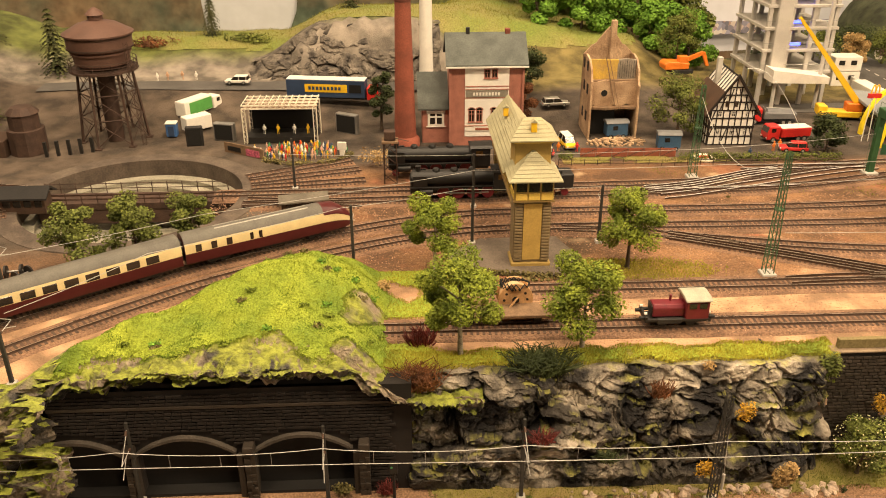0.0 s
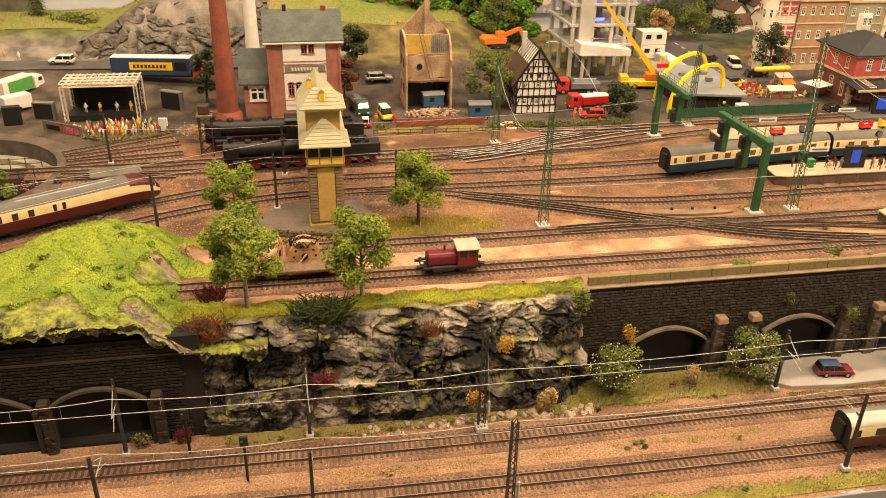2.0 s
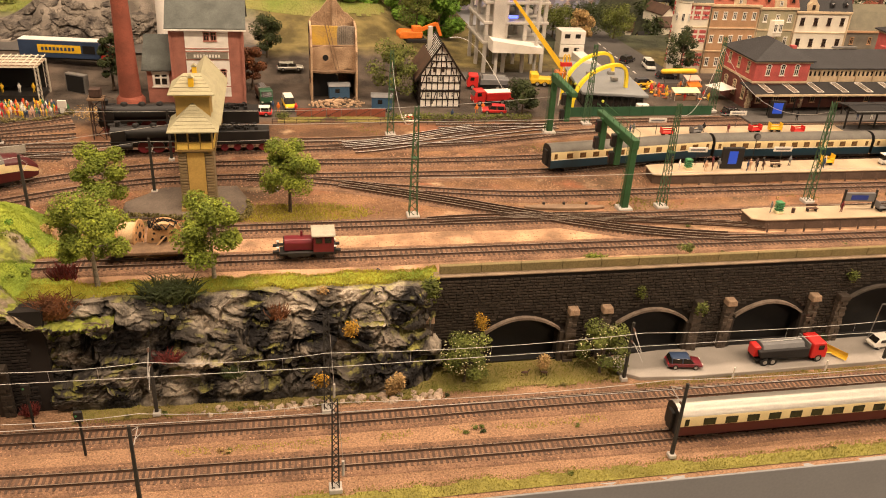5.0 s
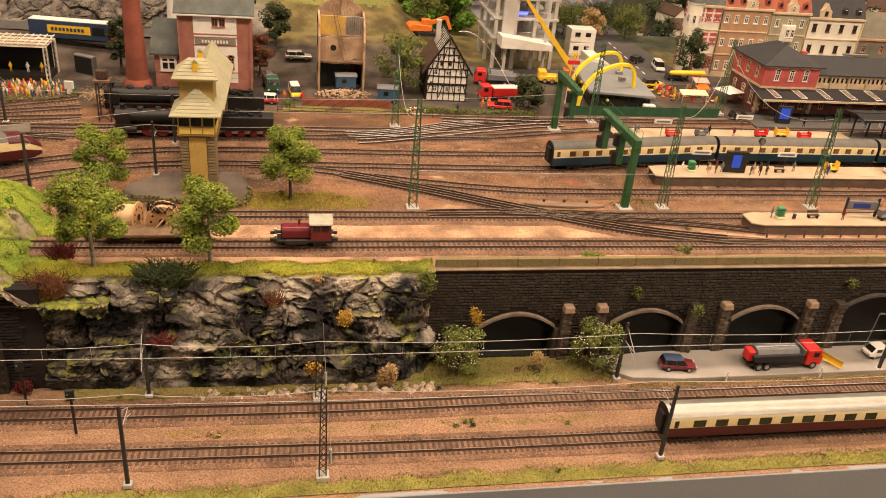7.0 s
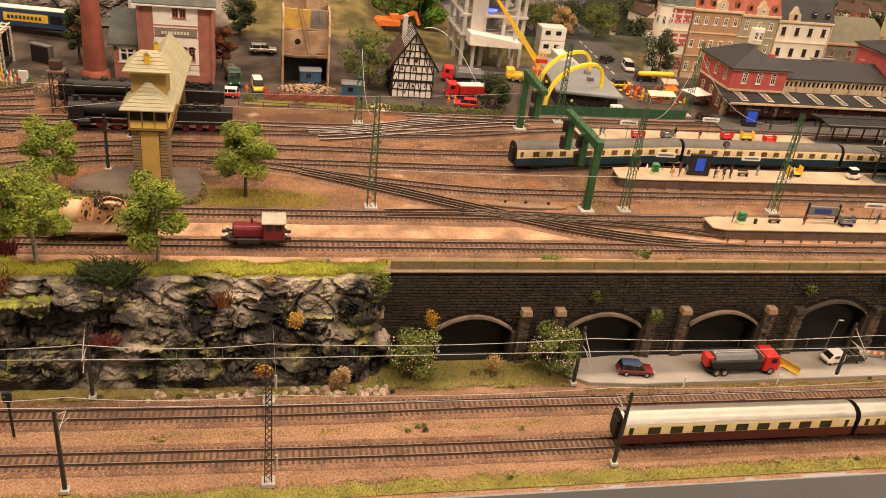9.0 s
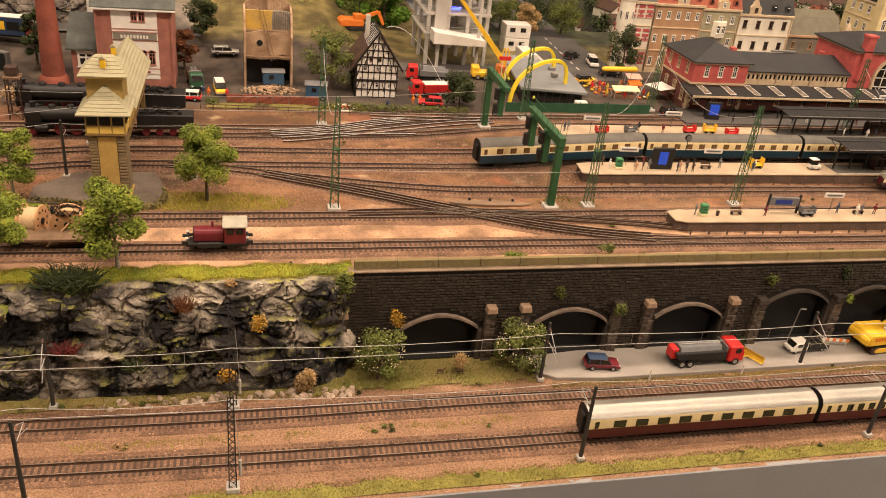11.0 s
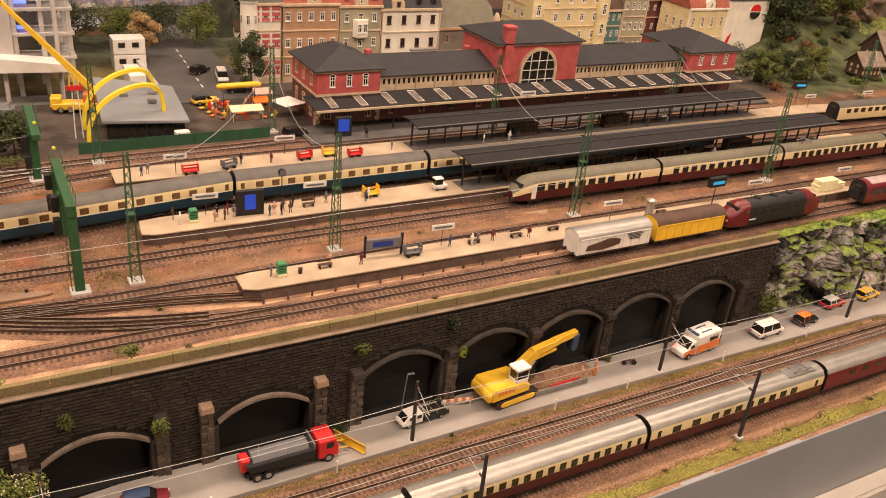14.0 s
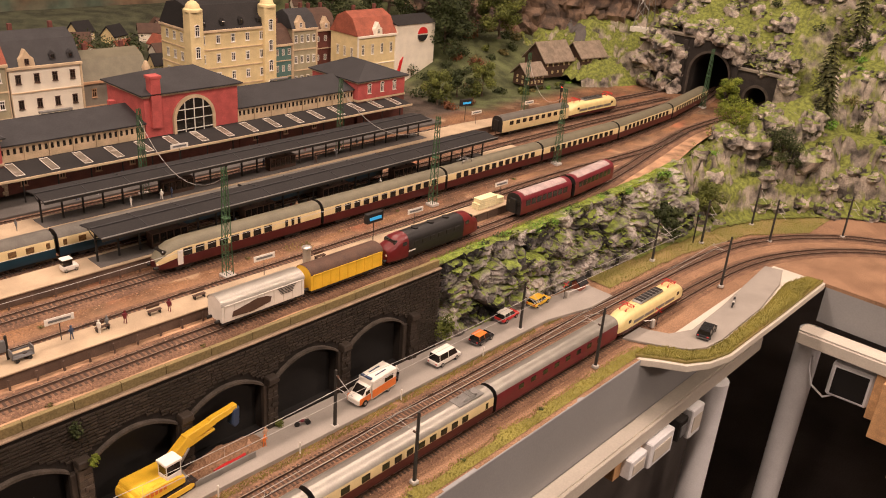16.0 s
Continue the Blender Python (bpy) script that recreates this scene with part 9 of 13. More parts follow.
def yat(line, x):
    for a, b in zip(line, line[1:]):
        if a.x <= x <= b.x:
            return a.y + (b.y - a.y) * (x - a.x) / max(b.x - a.x, 1e-6)
    return line[-1].y


LBK = line_of(T_BACK)
for line, zc, zm in ((LF, 0.066, 0.080), (LBK, 0.074, 0.094)):
    wire_run("contact_wire", "thin pale contact wire over the main line", [(x, yat(line, x) + 0.002, zc) for x in LM_X])
    wire_run("messenger_wire", "thin pale messenger wire sagging between masts", [(x, yat(line, x) + 0.002, zm) for x in LM_X], 0.006)
    g = Geo()
    for a, b in zip(LM_X, LM_X[1:]):
        for k in (0.25, 0.5, 0.75):
            x = a + (b - a) * k
            g.bar((x, yat(line, x) + 0.002, zc), (x, yat(line, x) + 0.002, zm - 0.024 * k * (1 - k)), 0.00025)
    solid("dropper", g, M["wire"], "thin upright droppers between the wires", "overhead wire", "overhead wires", kind="stuff")
for a, b in (((0.842, 0.918, 0.285), (1.157, 1.372, 0.27)), ((1.094, 0.918, 0.285), (1.157, 1.372, 0.268)), ((1.482, 0.908, 0.285), (1.55, 1.262, 0.27)), ((1.925, 0.925, 0.285), (1.99, 1.258, 0.27)), ((2.315, 0.93, 0.285), (2.60, 1.24, 0.27)), ((0.456, 0.912, 0.285), (0.468, 1.252, 0.27))):
    wire_run("cross_span", "sagging span wire between green masts", [a, b], 0.05, 0.0004)

for run in ([(-0.405, 0.735, 0.208), (-0.30, 0.868, 0.206), (-0.085, 0.990, 0.206), (0.075, 1.046, 0.206), (0.262, 1.046, 0.206), (0.456, 1.040, 0.206), (0.842, 1.075, 0.206)], [(-0.48, 0.860, 0.208), (-0.26, 0.978, 0.206), (0.10, 1.118, 0.206), (0.46, 1.122, 0.206), (0.842, 1.132, 0.206), (1.094, 1.146, 0.206)], [(0.456, 0.886, 0.206), (0.842, 0.884, 0.206), (1.094, 0.886, 0.206), (1.482, 0.888, 0.206), (1.925, 0.886, 0.206), (2.315, 0.880, 0.206)], [(-0.177, 1.20, 0.206), (0.10, 1.183, 0.206), (0.468, 1.193, 0.206), (0.76, 1.25, 0.206)]):
    wire_run("yard_wire", "thin overhead wire above the station tracks", run, 0.002, 0.00032)


def gantry(x, y0, y1, hangers, z=0.135):
    """A post at y0 with a lattice-railed beam reaching out to y1."""
    t = thing("signal_gantry", "green steel signal gantry with hanging black signals", "signal gantry", pose(x, y0, z), "signal gantries")
    L = y1 - y0
    sg = 1 if L > 0 else -1
    part("foot", Geo().box((0, 0, 0.002), (0.022, 0.020, 0.006)), M["concrete"], t, "pale concrete foot", bevel=0.0008)
    part("post", Geo().box((0, 0, 0.055), (0.0108, 0.0095, 0.102), taper=0.92), M["gantry_green"], t, bevel=0.001)
    part("beam", Geo().prism([(-0.006 * sg, 0.098), (L, 0.102), (L, 0.111), (-0.006 * sg, 0.113)], "x", -0.0055, 0.0055), M["gantry_green"], t, "green box beam", bevel=0.001)
    for s_ in (-0.0065, 0.0065):
        part("handrail", Geo().bar((s_, 0, 0.123), (s_, L, 0.121), 0.0006), M["gantry_green"], t)
        for i in range(7):
            y = L * i / 6
            part("rail_post", Geo().bar((s_, y, 0.111), (s_, y, 0.1225), 0.0005), M["gantry_green"], t)
    for y in hangers:
        h = part("hanger", Geo().box((-0.003, y - y0, 0.080), (0.0105, 0.010, 0.052)), M["gantry_green"], t, bevel=0.0008)
        for dz in (0.066, 0.094):
            part("signal_head", Geo().box((-0.0125, y - y0 - 0.002, dz), (0.0075, 0.0085, 0.020)), M["chassis"], h, "black signal head", bevel=0.001)
            part("signal_lens", Geo().cyl((-0.0168, y - y0 - 0.002, dz + 0.003), (-0.0158, y - y0 - 0.002, dz + 0.003), 0.0016, n=8), M["dark_red"], h)
    part("lamp", Geo().ball((0, L * 0.97, 0.1255), 0.0024, 8, 6), M["leaf_lamp"], t, "small yellow-green lamp")
    part("stay", Geo().bar((0, 0.014 * sg, 0.099), (0, 0.003 * sg, 0.080), 0.0012), M["gantry_green"], t)
    ladder = part("ladder", Geo().bar((-0.0085, -0.002, 0.004), (-0.0085, -0.002, 0.112), 0.0005), M["gantry_green"], t)
    part("ladder_rail", Geo().bar((-0.0085, 0.003, 0.004), (-0.0085, 0.003, 0.112), 0.0005), M["gantry_green"], ladder)
    for i in range(12):
        part("rung", Geo().bar((-0.0085, -0.002, 0.010 + 0.0085 * i), (-0.0085, 0.003, 0.010 + 0.0085 * i), 0.0004), M["gantry_green"], ladder)
    return t


M["leaf_lamp"] = mat("lamp_yellow", (0.55, 0.55, 0.05), 0.4, var=0.1, bump=0)
gantry(0.780, 0.913, 1.056, (0.962, 1.028))
gantry(0.767, 1.254, 1.145, (1.165,))
# shunting signals by the main line
for x, y in ((0.046, 0.612), (-0.02, 0.668)):
    t = thing("light_signal", "small black light signal on a short mast", "signal", pose(x, y, -0.002))
    part("mast", Geo().cyl((0, 0, 0), (0, 0, 0.050), 0.0016, n=8), M["chassis"], t)
    part("head", Geo().box((0, -0.001, 0.055), (0.009, 0.004, 0.014)), M["chassis"], t, bevel=0.0008)
    part("lens", Geo().cyl((-0.002, -0.0031, 0.057), (-0.002, -0.0035, 0.057), 0.0013, n=8), M["leafgreen"], t)
for x, y, lamp in ((2.70, 1.20, RED_LAMP), (2.48, 0.665, None)):
    t = thing("light_signal", "tall light signal beside the track", "signal", pose(x, y, GZ if y > 0.8 else 0))
    part("mast", Geo().cyl((0, 0, 0), (0, 0, 0.055), 0.0014, n=8), M["chassis"], t)
    part("head", Geo().box((0, -0.001, 0.060), (0.009, 0.004, 0.018)), M["chassis"], t, bevel=0.0008)
    part("lens", Geo().ball((-0.003, -0.0035, 0.064), 0.0018, 8, 6), lamp or M["leafgreen"], t)

# turnout plates at the crossovers
M["pad"] = mat("dusty_pad", (0.26, 0.175, 0.11), 0.9, var=0.3, scale=40, fine=500, bump=0.3)
for x, y, rz, k_ in ((0.690, 0.925, -4, 1.25), (0.53, 1.235, 20, 0.8)):
    t = thing("turnout_plate", "dusty oval cover plate beside the turnout rods", "turnout plate", pose(x, y, UP - 0.005, 0, 0, rz) @ Matrix.Diagonal((k_, 1, 1, 1)))
    part("plate", Geo().prism([(0.05 * math.cos(TAU * i / 20), 0.008 * math.sin(TAU * i / 20)) for i in range(20)], "z", 0, 0.0032), M["pad"], t, bevel=0.0005)
    for k in (-0.025, 0.0, 0.028):
        part("lantern", Geo().box((k, 0.006, 0.004), (0.003, 0.003, 0.006)), M["chassis"], t, bevel=0.0004)

# slip rails at the double crossing
M["nickel"] = mat("bright_rail", (0.78, 0.73, 0.66), 0.45, metal=0.3, var=0.15, scale=60, fine=900, bump=0.03)
slip = thing("slip_rails", "bundle of thin steel slip rails at the crossing", "rails", kind="structure")
for pts, offs in ((TX, (-0.0125, -0.0042, 0.0042, 0.0125)), (TY, (-0.0125, -0.004, 0.004, 0.0125)), ([(0.50, 0.898), (0.62, 0.893), (0.76, 0.874), (0.92, 0.845), (1.06, 0.806)], (-0.0082, 0.0082, -0.0042, 0.0042)), ([(0.40, 0.885), (0.55, 0.895), (0.70, 0.890), (0.86, 0.868)], (-0.0082, 0.0082)),
                  ([(0.30, 1.158), (0.42, 1.172), (0.55, 1.212), (0.68, 1.252), (0.80, 1.278), (0.90, 1.284)], (-0.0082, 0.0082)), ([(0.34, 1.200), (0.46, 1.196), (0.58, 1.200), (0.70, 1.208)], (0.0,)), ([(0.50, 1.290), (0.62, 1.286), (0.74, 1.284), (0.86, 1.283)], (-0.0082, 0.0082))):
    line = [p for p in spline(pts, 0.012)]
    line = line[len(line) // 6: -len(line) // 6]
    for p in line:
        p.z = UP - 0.0004
    for o in offs:
        g = Geo()
        ribbon(g, offset_line(line, o), [(-0.0006, -0.0024), (-0.00045, 0.0004), (0.00045, 0.0004), (0.0006, -0.0024)])
        sr = part("slip_rail", g, M["rail"], slip)
        yard = pts[0][1] > 1.1
        g = Geo()
        ribbon(g, offset_line(line, o), [(-0.0008, 0.0006), (0.0008, 0.0006)] if yard else [(-0.0004, 0.0006), (0.0004, 0.0006)])
        part("rail_head", g, M["nickel" if yard else "railtop"], sr)

# ---- vehicles ----
def wheels(t, xs, y, r, w=0.0042):
    for x in xs:
        for s_ in (-1, 1):
            k = part("wheel", Geo().cyl((x, s_ * (y - w), r), (x, s_ * y, r), r, n=16), M["rubber"], t, smooth=40)
            part("rim", Geo().cyl((x, s_ * (y - 0.0002), r), (x, s_ * (y + 0.0003), r), r * 0.55, n=12), M["car_silver"], k)


def car(label, m, body, top=None, L=0.050, W=0.0205, kind="hatch", group="cars"):
    """A car from a side outline: lower body, glazed cabin, roof."""
    t = thing("car", label, "car", m, group)
    e = L / 2
    b = {"hatch": [(-e, 0.0035), (e, 0.0035), (e, 0.0085), (e * 0.55, 0.0098), (-e, 0.0098)],
         "van": [(-e, 0.0035), (e, 0.0035), (e, 0.0092), (e * 0.72, 0.0112), (-e, 0.0112)]}[kind]
    part("body", Geo().prism(b, "y", -W / 2, W / 2), M[body], t, bevel=0.0012)
    hz_ = 0.0165 if kind == "hatch" else 0.0215
    z0 = 0.0096 if kind == "hatch" else 0.0110
    f = e * 0.50 if kind == "hatch" else e * 0.72
    r = -e * 0.95
    part("glass", Geo().add([(r, -W * 0.47, z0), (f, -W * 0.47, z0), (f, W * 0.47, z0), (r, W * 0.47, z0), (r + 0.0025, -W * 0.40, hz_), (f - 0.007, -W * 0.40, hz_), (f - 0.007, W * 0.40, hz_), (r + 0.0025, W * 0.40, hz_)],
         [(3, 2, 1, 0), (4, 5, 6, 7), (0, 1, 5, 4), (1, 2, 6, 5), (2, 3, 7, 6), (3, 0, 4, 7)]), M["pane"], t, "dark window glass", bevel=0.0005)
    part("roof", Geo().box(((r + f - 0.0045) / 2, 0, hz_ + 0.0004), (f - r - 0.0095, W * 0.80, 0.0014)), M[top or body], t, bevel=0.0006)
    for s_ in (-1, 1):
        for k in (0.10, 0.52):
            x = r + (f - r) * k
            part("pillar", Geo().bar((x, s_ * W * 0.475, z0), (x, s_ * W * 0.405, hz_), 0.0008), M[top or body], t)
        part("headlight", Geo().box((e - 0.0002, s_ * W * 0.34, 0.0072), (0.0010, 0.0035, 0.0018)), M["ivory"], t)
        part("tail_light", Geo().box((-e + 0.0002, s_ * W * 0.36, 0.0080), (0.0010, 0.0028, 0.0018)), M["red"], t)
    for s_ in (-1, 1):
        part("bumper", Geo().box((s_ * e, 0, 0.0045), (0.0016, W * 0.95, 0.0016)), M["truck_grey"], t)
    wheels(t, (-e * 0.58, e * 0.60), W / 2 + 0.0003, 0.0038)
    return t


RZ = 0.0016
car("dark red and navy off-road car on the grey lane", pose(0.800, 0.692, RZ, 0, 0, -8), "dark_red", "navy", 0.048)
car("white delivery van on the grey lane", pose(1.718, 0.690, RZ, 0, 0, 2), "ivory", None, 0.056, 0.0215, "van")
car("orange and black open roadster on the lane", pose(1.808, 0.692, RZ, 0, 0, 5), "car_black", "orange", 0.044)
car("pink-red saloon car with a white roof on the lane", pose(1.898, 0.712, RZ, 0, 0, 4), "red", "ivory", 0.048)
car("yellow estate car at the level crossing", pose(1.985, 0.710, RZ, 0, 0, 4), "yellow", None, 0.050)
car("black sports utility car on the crossing road", pose(2.125, 0.456, 0.0010, 0, 0, 12), "car_black", None, 0.056, 0.0225)
car("yellow small van before the torn house", pose(0.292, 1.420, GZ + 0.001, 0, 0, -82), "yellow", "ivory", 0.050, 0.0205, "van")
car("silver estate car on the yard street", pose(0.300, 1.600, 0.157, 0, 0, 4), "car_silver", None, 0.054)
car("white estate car on the hill road", pose(-0.345, 1.715, 0.181, 0, 0, 174), "ivory", None, 0.050)
car("white van on the wide street", pose(1.155, 1.694, GZ + 0.002, 0, 0, -98), "ivory", None, 0.054, 0.0215, "van")
car("yellow sports coupe by the cafe tables", pose(1.085, 1.555, GZ + 0.001, 0, 0, 8), "yellow", "car_black", 0.050)
car("black estate car on the street", pose(1.165, 1.610, GZ + 0.001, 0, 0, 0), "car_black", None, 0.052)
car("black car on the wide street", pose(1.123, 1.752, GZ + 0.002, 0, 0, 40), "car_black", None, 0.050)
car("red and white police car near the hedge", pose(0.235, 1.372, GZ + 0.001, 0, 0, 176), "red", "ivory", 0.050)
car("red rescue car beside the hedge", pose(0.690, 1.372, GZ + 0.001, 0, 0, 170), "red", None, 0.048)
car("black convertible by the station corner", pose(1.190, 1.345, GZ + 0.001, 0, 0, 10), "car_black", None, 0.046)


def lorry(label, m, L, cab, box, box_mat, W=0.026, H=0.036, cab_len=0.024, stripe=None):
    t = thing("lorry", label, "lorry", m, "lorries")
    part("chassis", Geo().span(-L / 2, L / 2, -W * 0.35, W * 0.35, 0.006, 0.009), M["chassis"], t)
    c = part("cab", Geo().prism([(L / 2 - cab_len, 0.006), (L / 2, 0.006), (L / 2, 0.019), (L / 2 - 0.004, 0.031), (L / 2 - cab_len, 0.031)], "y", -W / 2, W / 2), M[cab], t, bevel=0.0012)
    part("windscreen", Geo().add([(L / 2 + 0.0004, -W * 0.43, 0.0195), (L / 2 + 0.0004, W * 0.43, 0.0195), (L / 2 - 0.0030, W * 0.40, 0.0290), (L / 2 - 0.0030, -W * 0.40, 0.0290)], [(0, 1, 2, 3)]), M["pane"], c)
    for s_ in (-1, 1):
        part("door_window", Geo().box((L / 2 - cab_len * 0.45, s_ * (W / 2 + 0.0001), 0.0238), (0.0085, 0.0007, 0.0070)), M["pane"], c)
        part("headlight", Geo().box((L / 2 + 0.0002, s_ * W * 0.36, 0.0100), (0.0008, 0.004, 0.0022)), M["ivory"], c)
    if box == "box":
        part("cargo_box", Geo().span(-L / 2, L / 2 - cab_len - 0.003, -W / 2, W / 2, 0.0095, H), M[box_mat], t, bevel=0.0008)
        part("box_roof", Geo().span(-L / 2 + 0.0006, L / 2 - cab_len - 0.0036, -W / 2 + 0.0006, W / 2 - 0.0006, H + 0.0001, H + 0.0009), M["ivory"], t)
    elif box == "tipper":
        b = part("tipper_body", Geo().prism([(-L / 2 + 0.004, 0.013), (L / 2 - cab_len - 0.004, 0.011), (L / 2 - cab_len - 0.004, 0.024), (-L / 2, 0.024)], "y", -W / 2, W / 2), M[box_mat], t, "grey tipper body", bevel=0.0008)
        part("load", Geo().prism([(-W * 0.36, 0.0235), (W * 0.36, 0.0235), (W * 0.22, 0.0300), (-W * 0.22, 0.0300)], "x", -L / 2 + 0.008, L / 2 - cab_len - 0.010), M["truck_grey"], b, "dark hopper load", bevel=0.0006)
        part("load_bar", Geo().bar((-L / 2 + 0.008, 0, 0.0308), (L / 2 - cab_len - 0.010, 0, 0.0308), 0.0012), M["steel"], b)
        part("headboard", Geo().box((L / 2 - cab_len - 0.005, 0, 0.0265), (0.002, W * 0.96, 0.009)), M["steel"], b, bevel=0.0003)
    if stripe:
        for s_ in (-1, 1):
            part("side_panel", Geo().span(-L / 2 + 0.12 * L, L / 2 - cab_len - 0.0045, s_ * (W / 2 + 0.0001), s_ * (W / 2 + 0.0006), 0.0110, 0.0340), M[stripe], t, "coloured side panel")
    wheels(t, [-L / 2 + 0.012, -L / 2 + 0.024, L / 2 - 0.012] if L > 0.08 else [-L / 2 + 0.012, L / 2 - 0.012], W / 2, 0.0058, 0.006)
    return t


pw = lorry("red snow-plough lorry with a grey spreader and yellow blade", pose(0.955, 0.693, RZ, 0, 0, 1), 0.106, "red", "tipper", "felt", W=0.029)
blade = [(0.000, 0.002), (0.003, 0.003), (0.0045, 0.008), (0.003, 0.013), (0.000, 0.015), (0.0015, 0.012), (0.0025, 0.008), (0.0015, 0.004)]
bl = part("plough_blade", Geo().prism(blade, "y", -0.024, 0.022), M["yellow"], pw, "curved yellow plough blade", bevel=0.0004)
bl.matrix_basis = pose(0.070, 0, 0, 0, 0, 28)
part("plough_arm", Geo().bar((0.053, -0.006, 0.008), (0.067, -0.008, 0.009), 0.0012).bar((0.053, 0.006, 0.008), (0.070, 0.004, 0.009), 0.0012), M["yellow"], pw)
part("spreader_tail", Geo().box((-0.052, 0, 0.020), (0.010, 0.016, 0.016)), M["red"], pw, bevel=0.001)
pk = thing("works_van", "low white crew van with a dark flat bed and rails", "van", pose(1.128, 0.706, RZ, 0, 0, 184) @ Matrix.Scale(0.88, 4))
cab_ = part("cab", Geo().prism([(0.004, 0.005), (0.037, 0.005), (0.038, 0.010), (0.034, 0.0125), (0.027, 0.0205), (0.006, 0.0215), (0.004, 0.019)], "y", -0.0105, 0.0105), M["ivory"], pk, "white crew cab", bevel=0.0012)
part("windscreen", Geo().add([(0.0342, -0.0088, 0.0132), (0.0342, 0.0088, 0.0132), (0.0280, 0.0082, 0.0203), (0.0280, -0.0082, 0.0203)], [(0, 1, 2, 3)]), M["pane"], cab_)
for s_ in (-1, 1):
    for x0, x1 in ((0.007, 0.0145), (0.0165, 0.026)):
        part("side_window", Geo().span(x0, x1, s_ * 0.0103, s_ * 0.0108, 0.0135, 0.0190), M["pane"], cab_)
    part("headlight", Geo().box((0.0380, s_ * 0.0078, 0.0085), (0.0008, 0.0036, 0.0024)), M["silver"], cab_)
    part("bed_board", Geo().span(-0.038, 0.002, s_ * 0.0098, s_ * 0.0110, 0.0070, 0.0125), M["chassis"], pk, bevel=0.0003)
    part("bed_rail", Geo().bar((-0.037, s_ * 0.0104, 0.018), (0.002, s_ * 0.0104, 0.018), 0.0006), M["khaki"], pk)
    for x in (-0.036, -0.018, 0.001):
        part("bed_post", Geo().bar((x, s_ * 0.0104, 0.012), (x, s_ * 0.0104, 0.018), 0.0006), M["khaki"], pk)
for x in (-0.036, -0.024, -0.012, 0.001):
    part("cross_rail", Geo().bar((x, -0.0104, 0.018), (x, 0.0104, 0.018), 0.0006), M["khaki"], pk)
part("bed", Geo().span(-0.039, 0.003, -0.0105, 0.0105, 0.0050, 0.0075), M["chassis"], pk, "dark flat bed", bevel=0.0004)
part("cargo", Geo().span(-0.034, -0.004, -0.0085, 0.0085, 0.0076, 0.0105), M["felt"], pk, "dark sheeted cargo", bevel=0.001)
wheels(pk, (-0.026, 0.026), 0.0098, 0.0045, 0.0036)
lorry("white and green box lorry parked on the yard", pose(-0.402, 1.602, 0.150, 0, 0, 58), 0.100, "ivory", "box", "ivory", stripe="bright_green")
sm = lorry("navy articulated lorry with a white roof and yellow panel", pose(-0.140, 1.625, 0.168, 0, 0, -9), 0.185, "red", "box", "navy", W=0.029, H=0.044)
part("side_panel", Geo().span(-0.055, 0.030, -0.0150, -0.0146, 0.020, 0.036), M["yellow"], sm, "yellow side panel")
for i in range(9):
    part("letter_bar", Geo().box((-0.045 + 0.0075 * i, -0.0154, 0.028), (0.0048, 0.0005, 0.0065)), M["navy"], sm)
part("side_panel", Geo().span(0.034, 0.058, -0.0150, -0.0146, 0.020, 0.036), M["black"], sm, "black side panel")
lorry("red concrete mixer lorry behind the half-timbered house", pose(0.715, 1.535, GZ + 0.001, 0, 0, 172), 0.090, "red", "tipper", "truck_grey", W=0.027)
lorry("red fire engine beside the timbered house", pose(0.700, 1.432, GZ + 0.001, 0, 0, 186), 0.085, "red", "box", "red", W=0.026, H=0.026)
lorry("dark flatbed lorry in the yard", pose(0.245, 1.455, GZ + 0.001, 0, 0, -80), 0.070, "car_green", "tipper", "brown", W=0.024)

# water jet of the fire engine over the gable
M["jet"] = mat("white_water_thread", (0.80, 0.79, 0.76), 0.4, var=0.1, scale=80, fine=900)
jet = [(0.722 - 0.118 * k / 24, 1.432 - 0.004 * k / 24, GZ + 0.030 + 0.105 * math.sin(1.75 * k / 24) / math.sin(1.75)) for k in range(25)]
solid("water_jet", Geo().tube(jet, 0.0005, 6), M["jet"], "thin white water jet arching from the fire engine to the gable", "water jet", smooth=60)

# ambulance
am = thing("ambulance", "white and orange box ambulance on the lane", "ambulance", pose(1.572, 0.696, RZ, 0, 0, 186))
part("box", Geo().span(-0.038, 0.014, -0.0135, 0.0135, 0.004, 0.0345), M["ivory"], am, "white box body", bevel=0.0014)
part("cab", Geo().prism([(0.014, 0.004), (0.038, 0.004), (0.038, 0.012), (0.030, 0.0165), (0.020, 0.027), (0.014, 0.027)], "y", -0.0115, 0.0115), M["ivory"], am, "white cab", bevel=0.001)
part("windscreen", Geo().add([(0.0298, -0.0100, 0.0172), (0.0298, 0.0100, 0.0172), (0.0210, 0.0092, 0.0265), (0.0210, -0.0092, 0.0265)], [(0, 1, 2, 3)]), M["pane"], am)
for s_ in (-1, 1):
    part("side_stripe", Geo().span(-0.037, 0.0135, s_ * 0.0136, s_ * 0.0140, 0.0070, 0.0195), M["orange"], am, "broad orange stripe")
    part("cab_stripe", Geo().span(0.0145, 0.0372, s_ * 0.0114, s_ * 0.0119, 0.0055, 0.0150), M["orange"], am, "orange cab stripe")
    part("side_window", Geo().span(-0.030, -0.012, s_ * 0.0141, s_ * 0.0144, 0.0215, 0.0290), M["pane"], am)
    part("cab_window", Geo().span(0.017, 0.025, s_ * 0.0114, s_ * 0.0118, 0.0165, 0.0225), M["pane"], am)
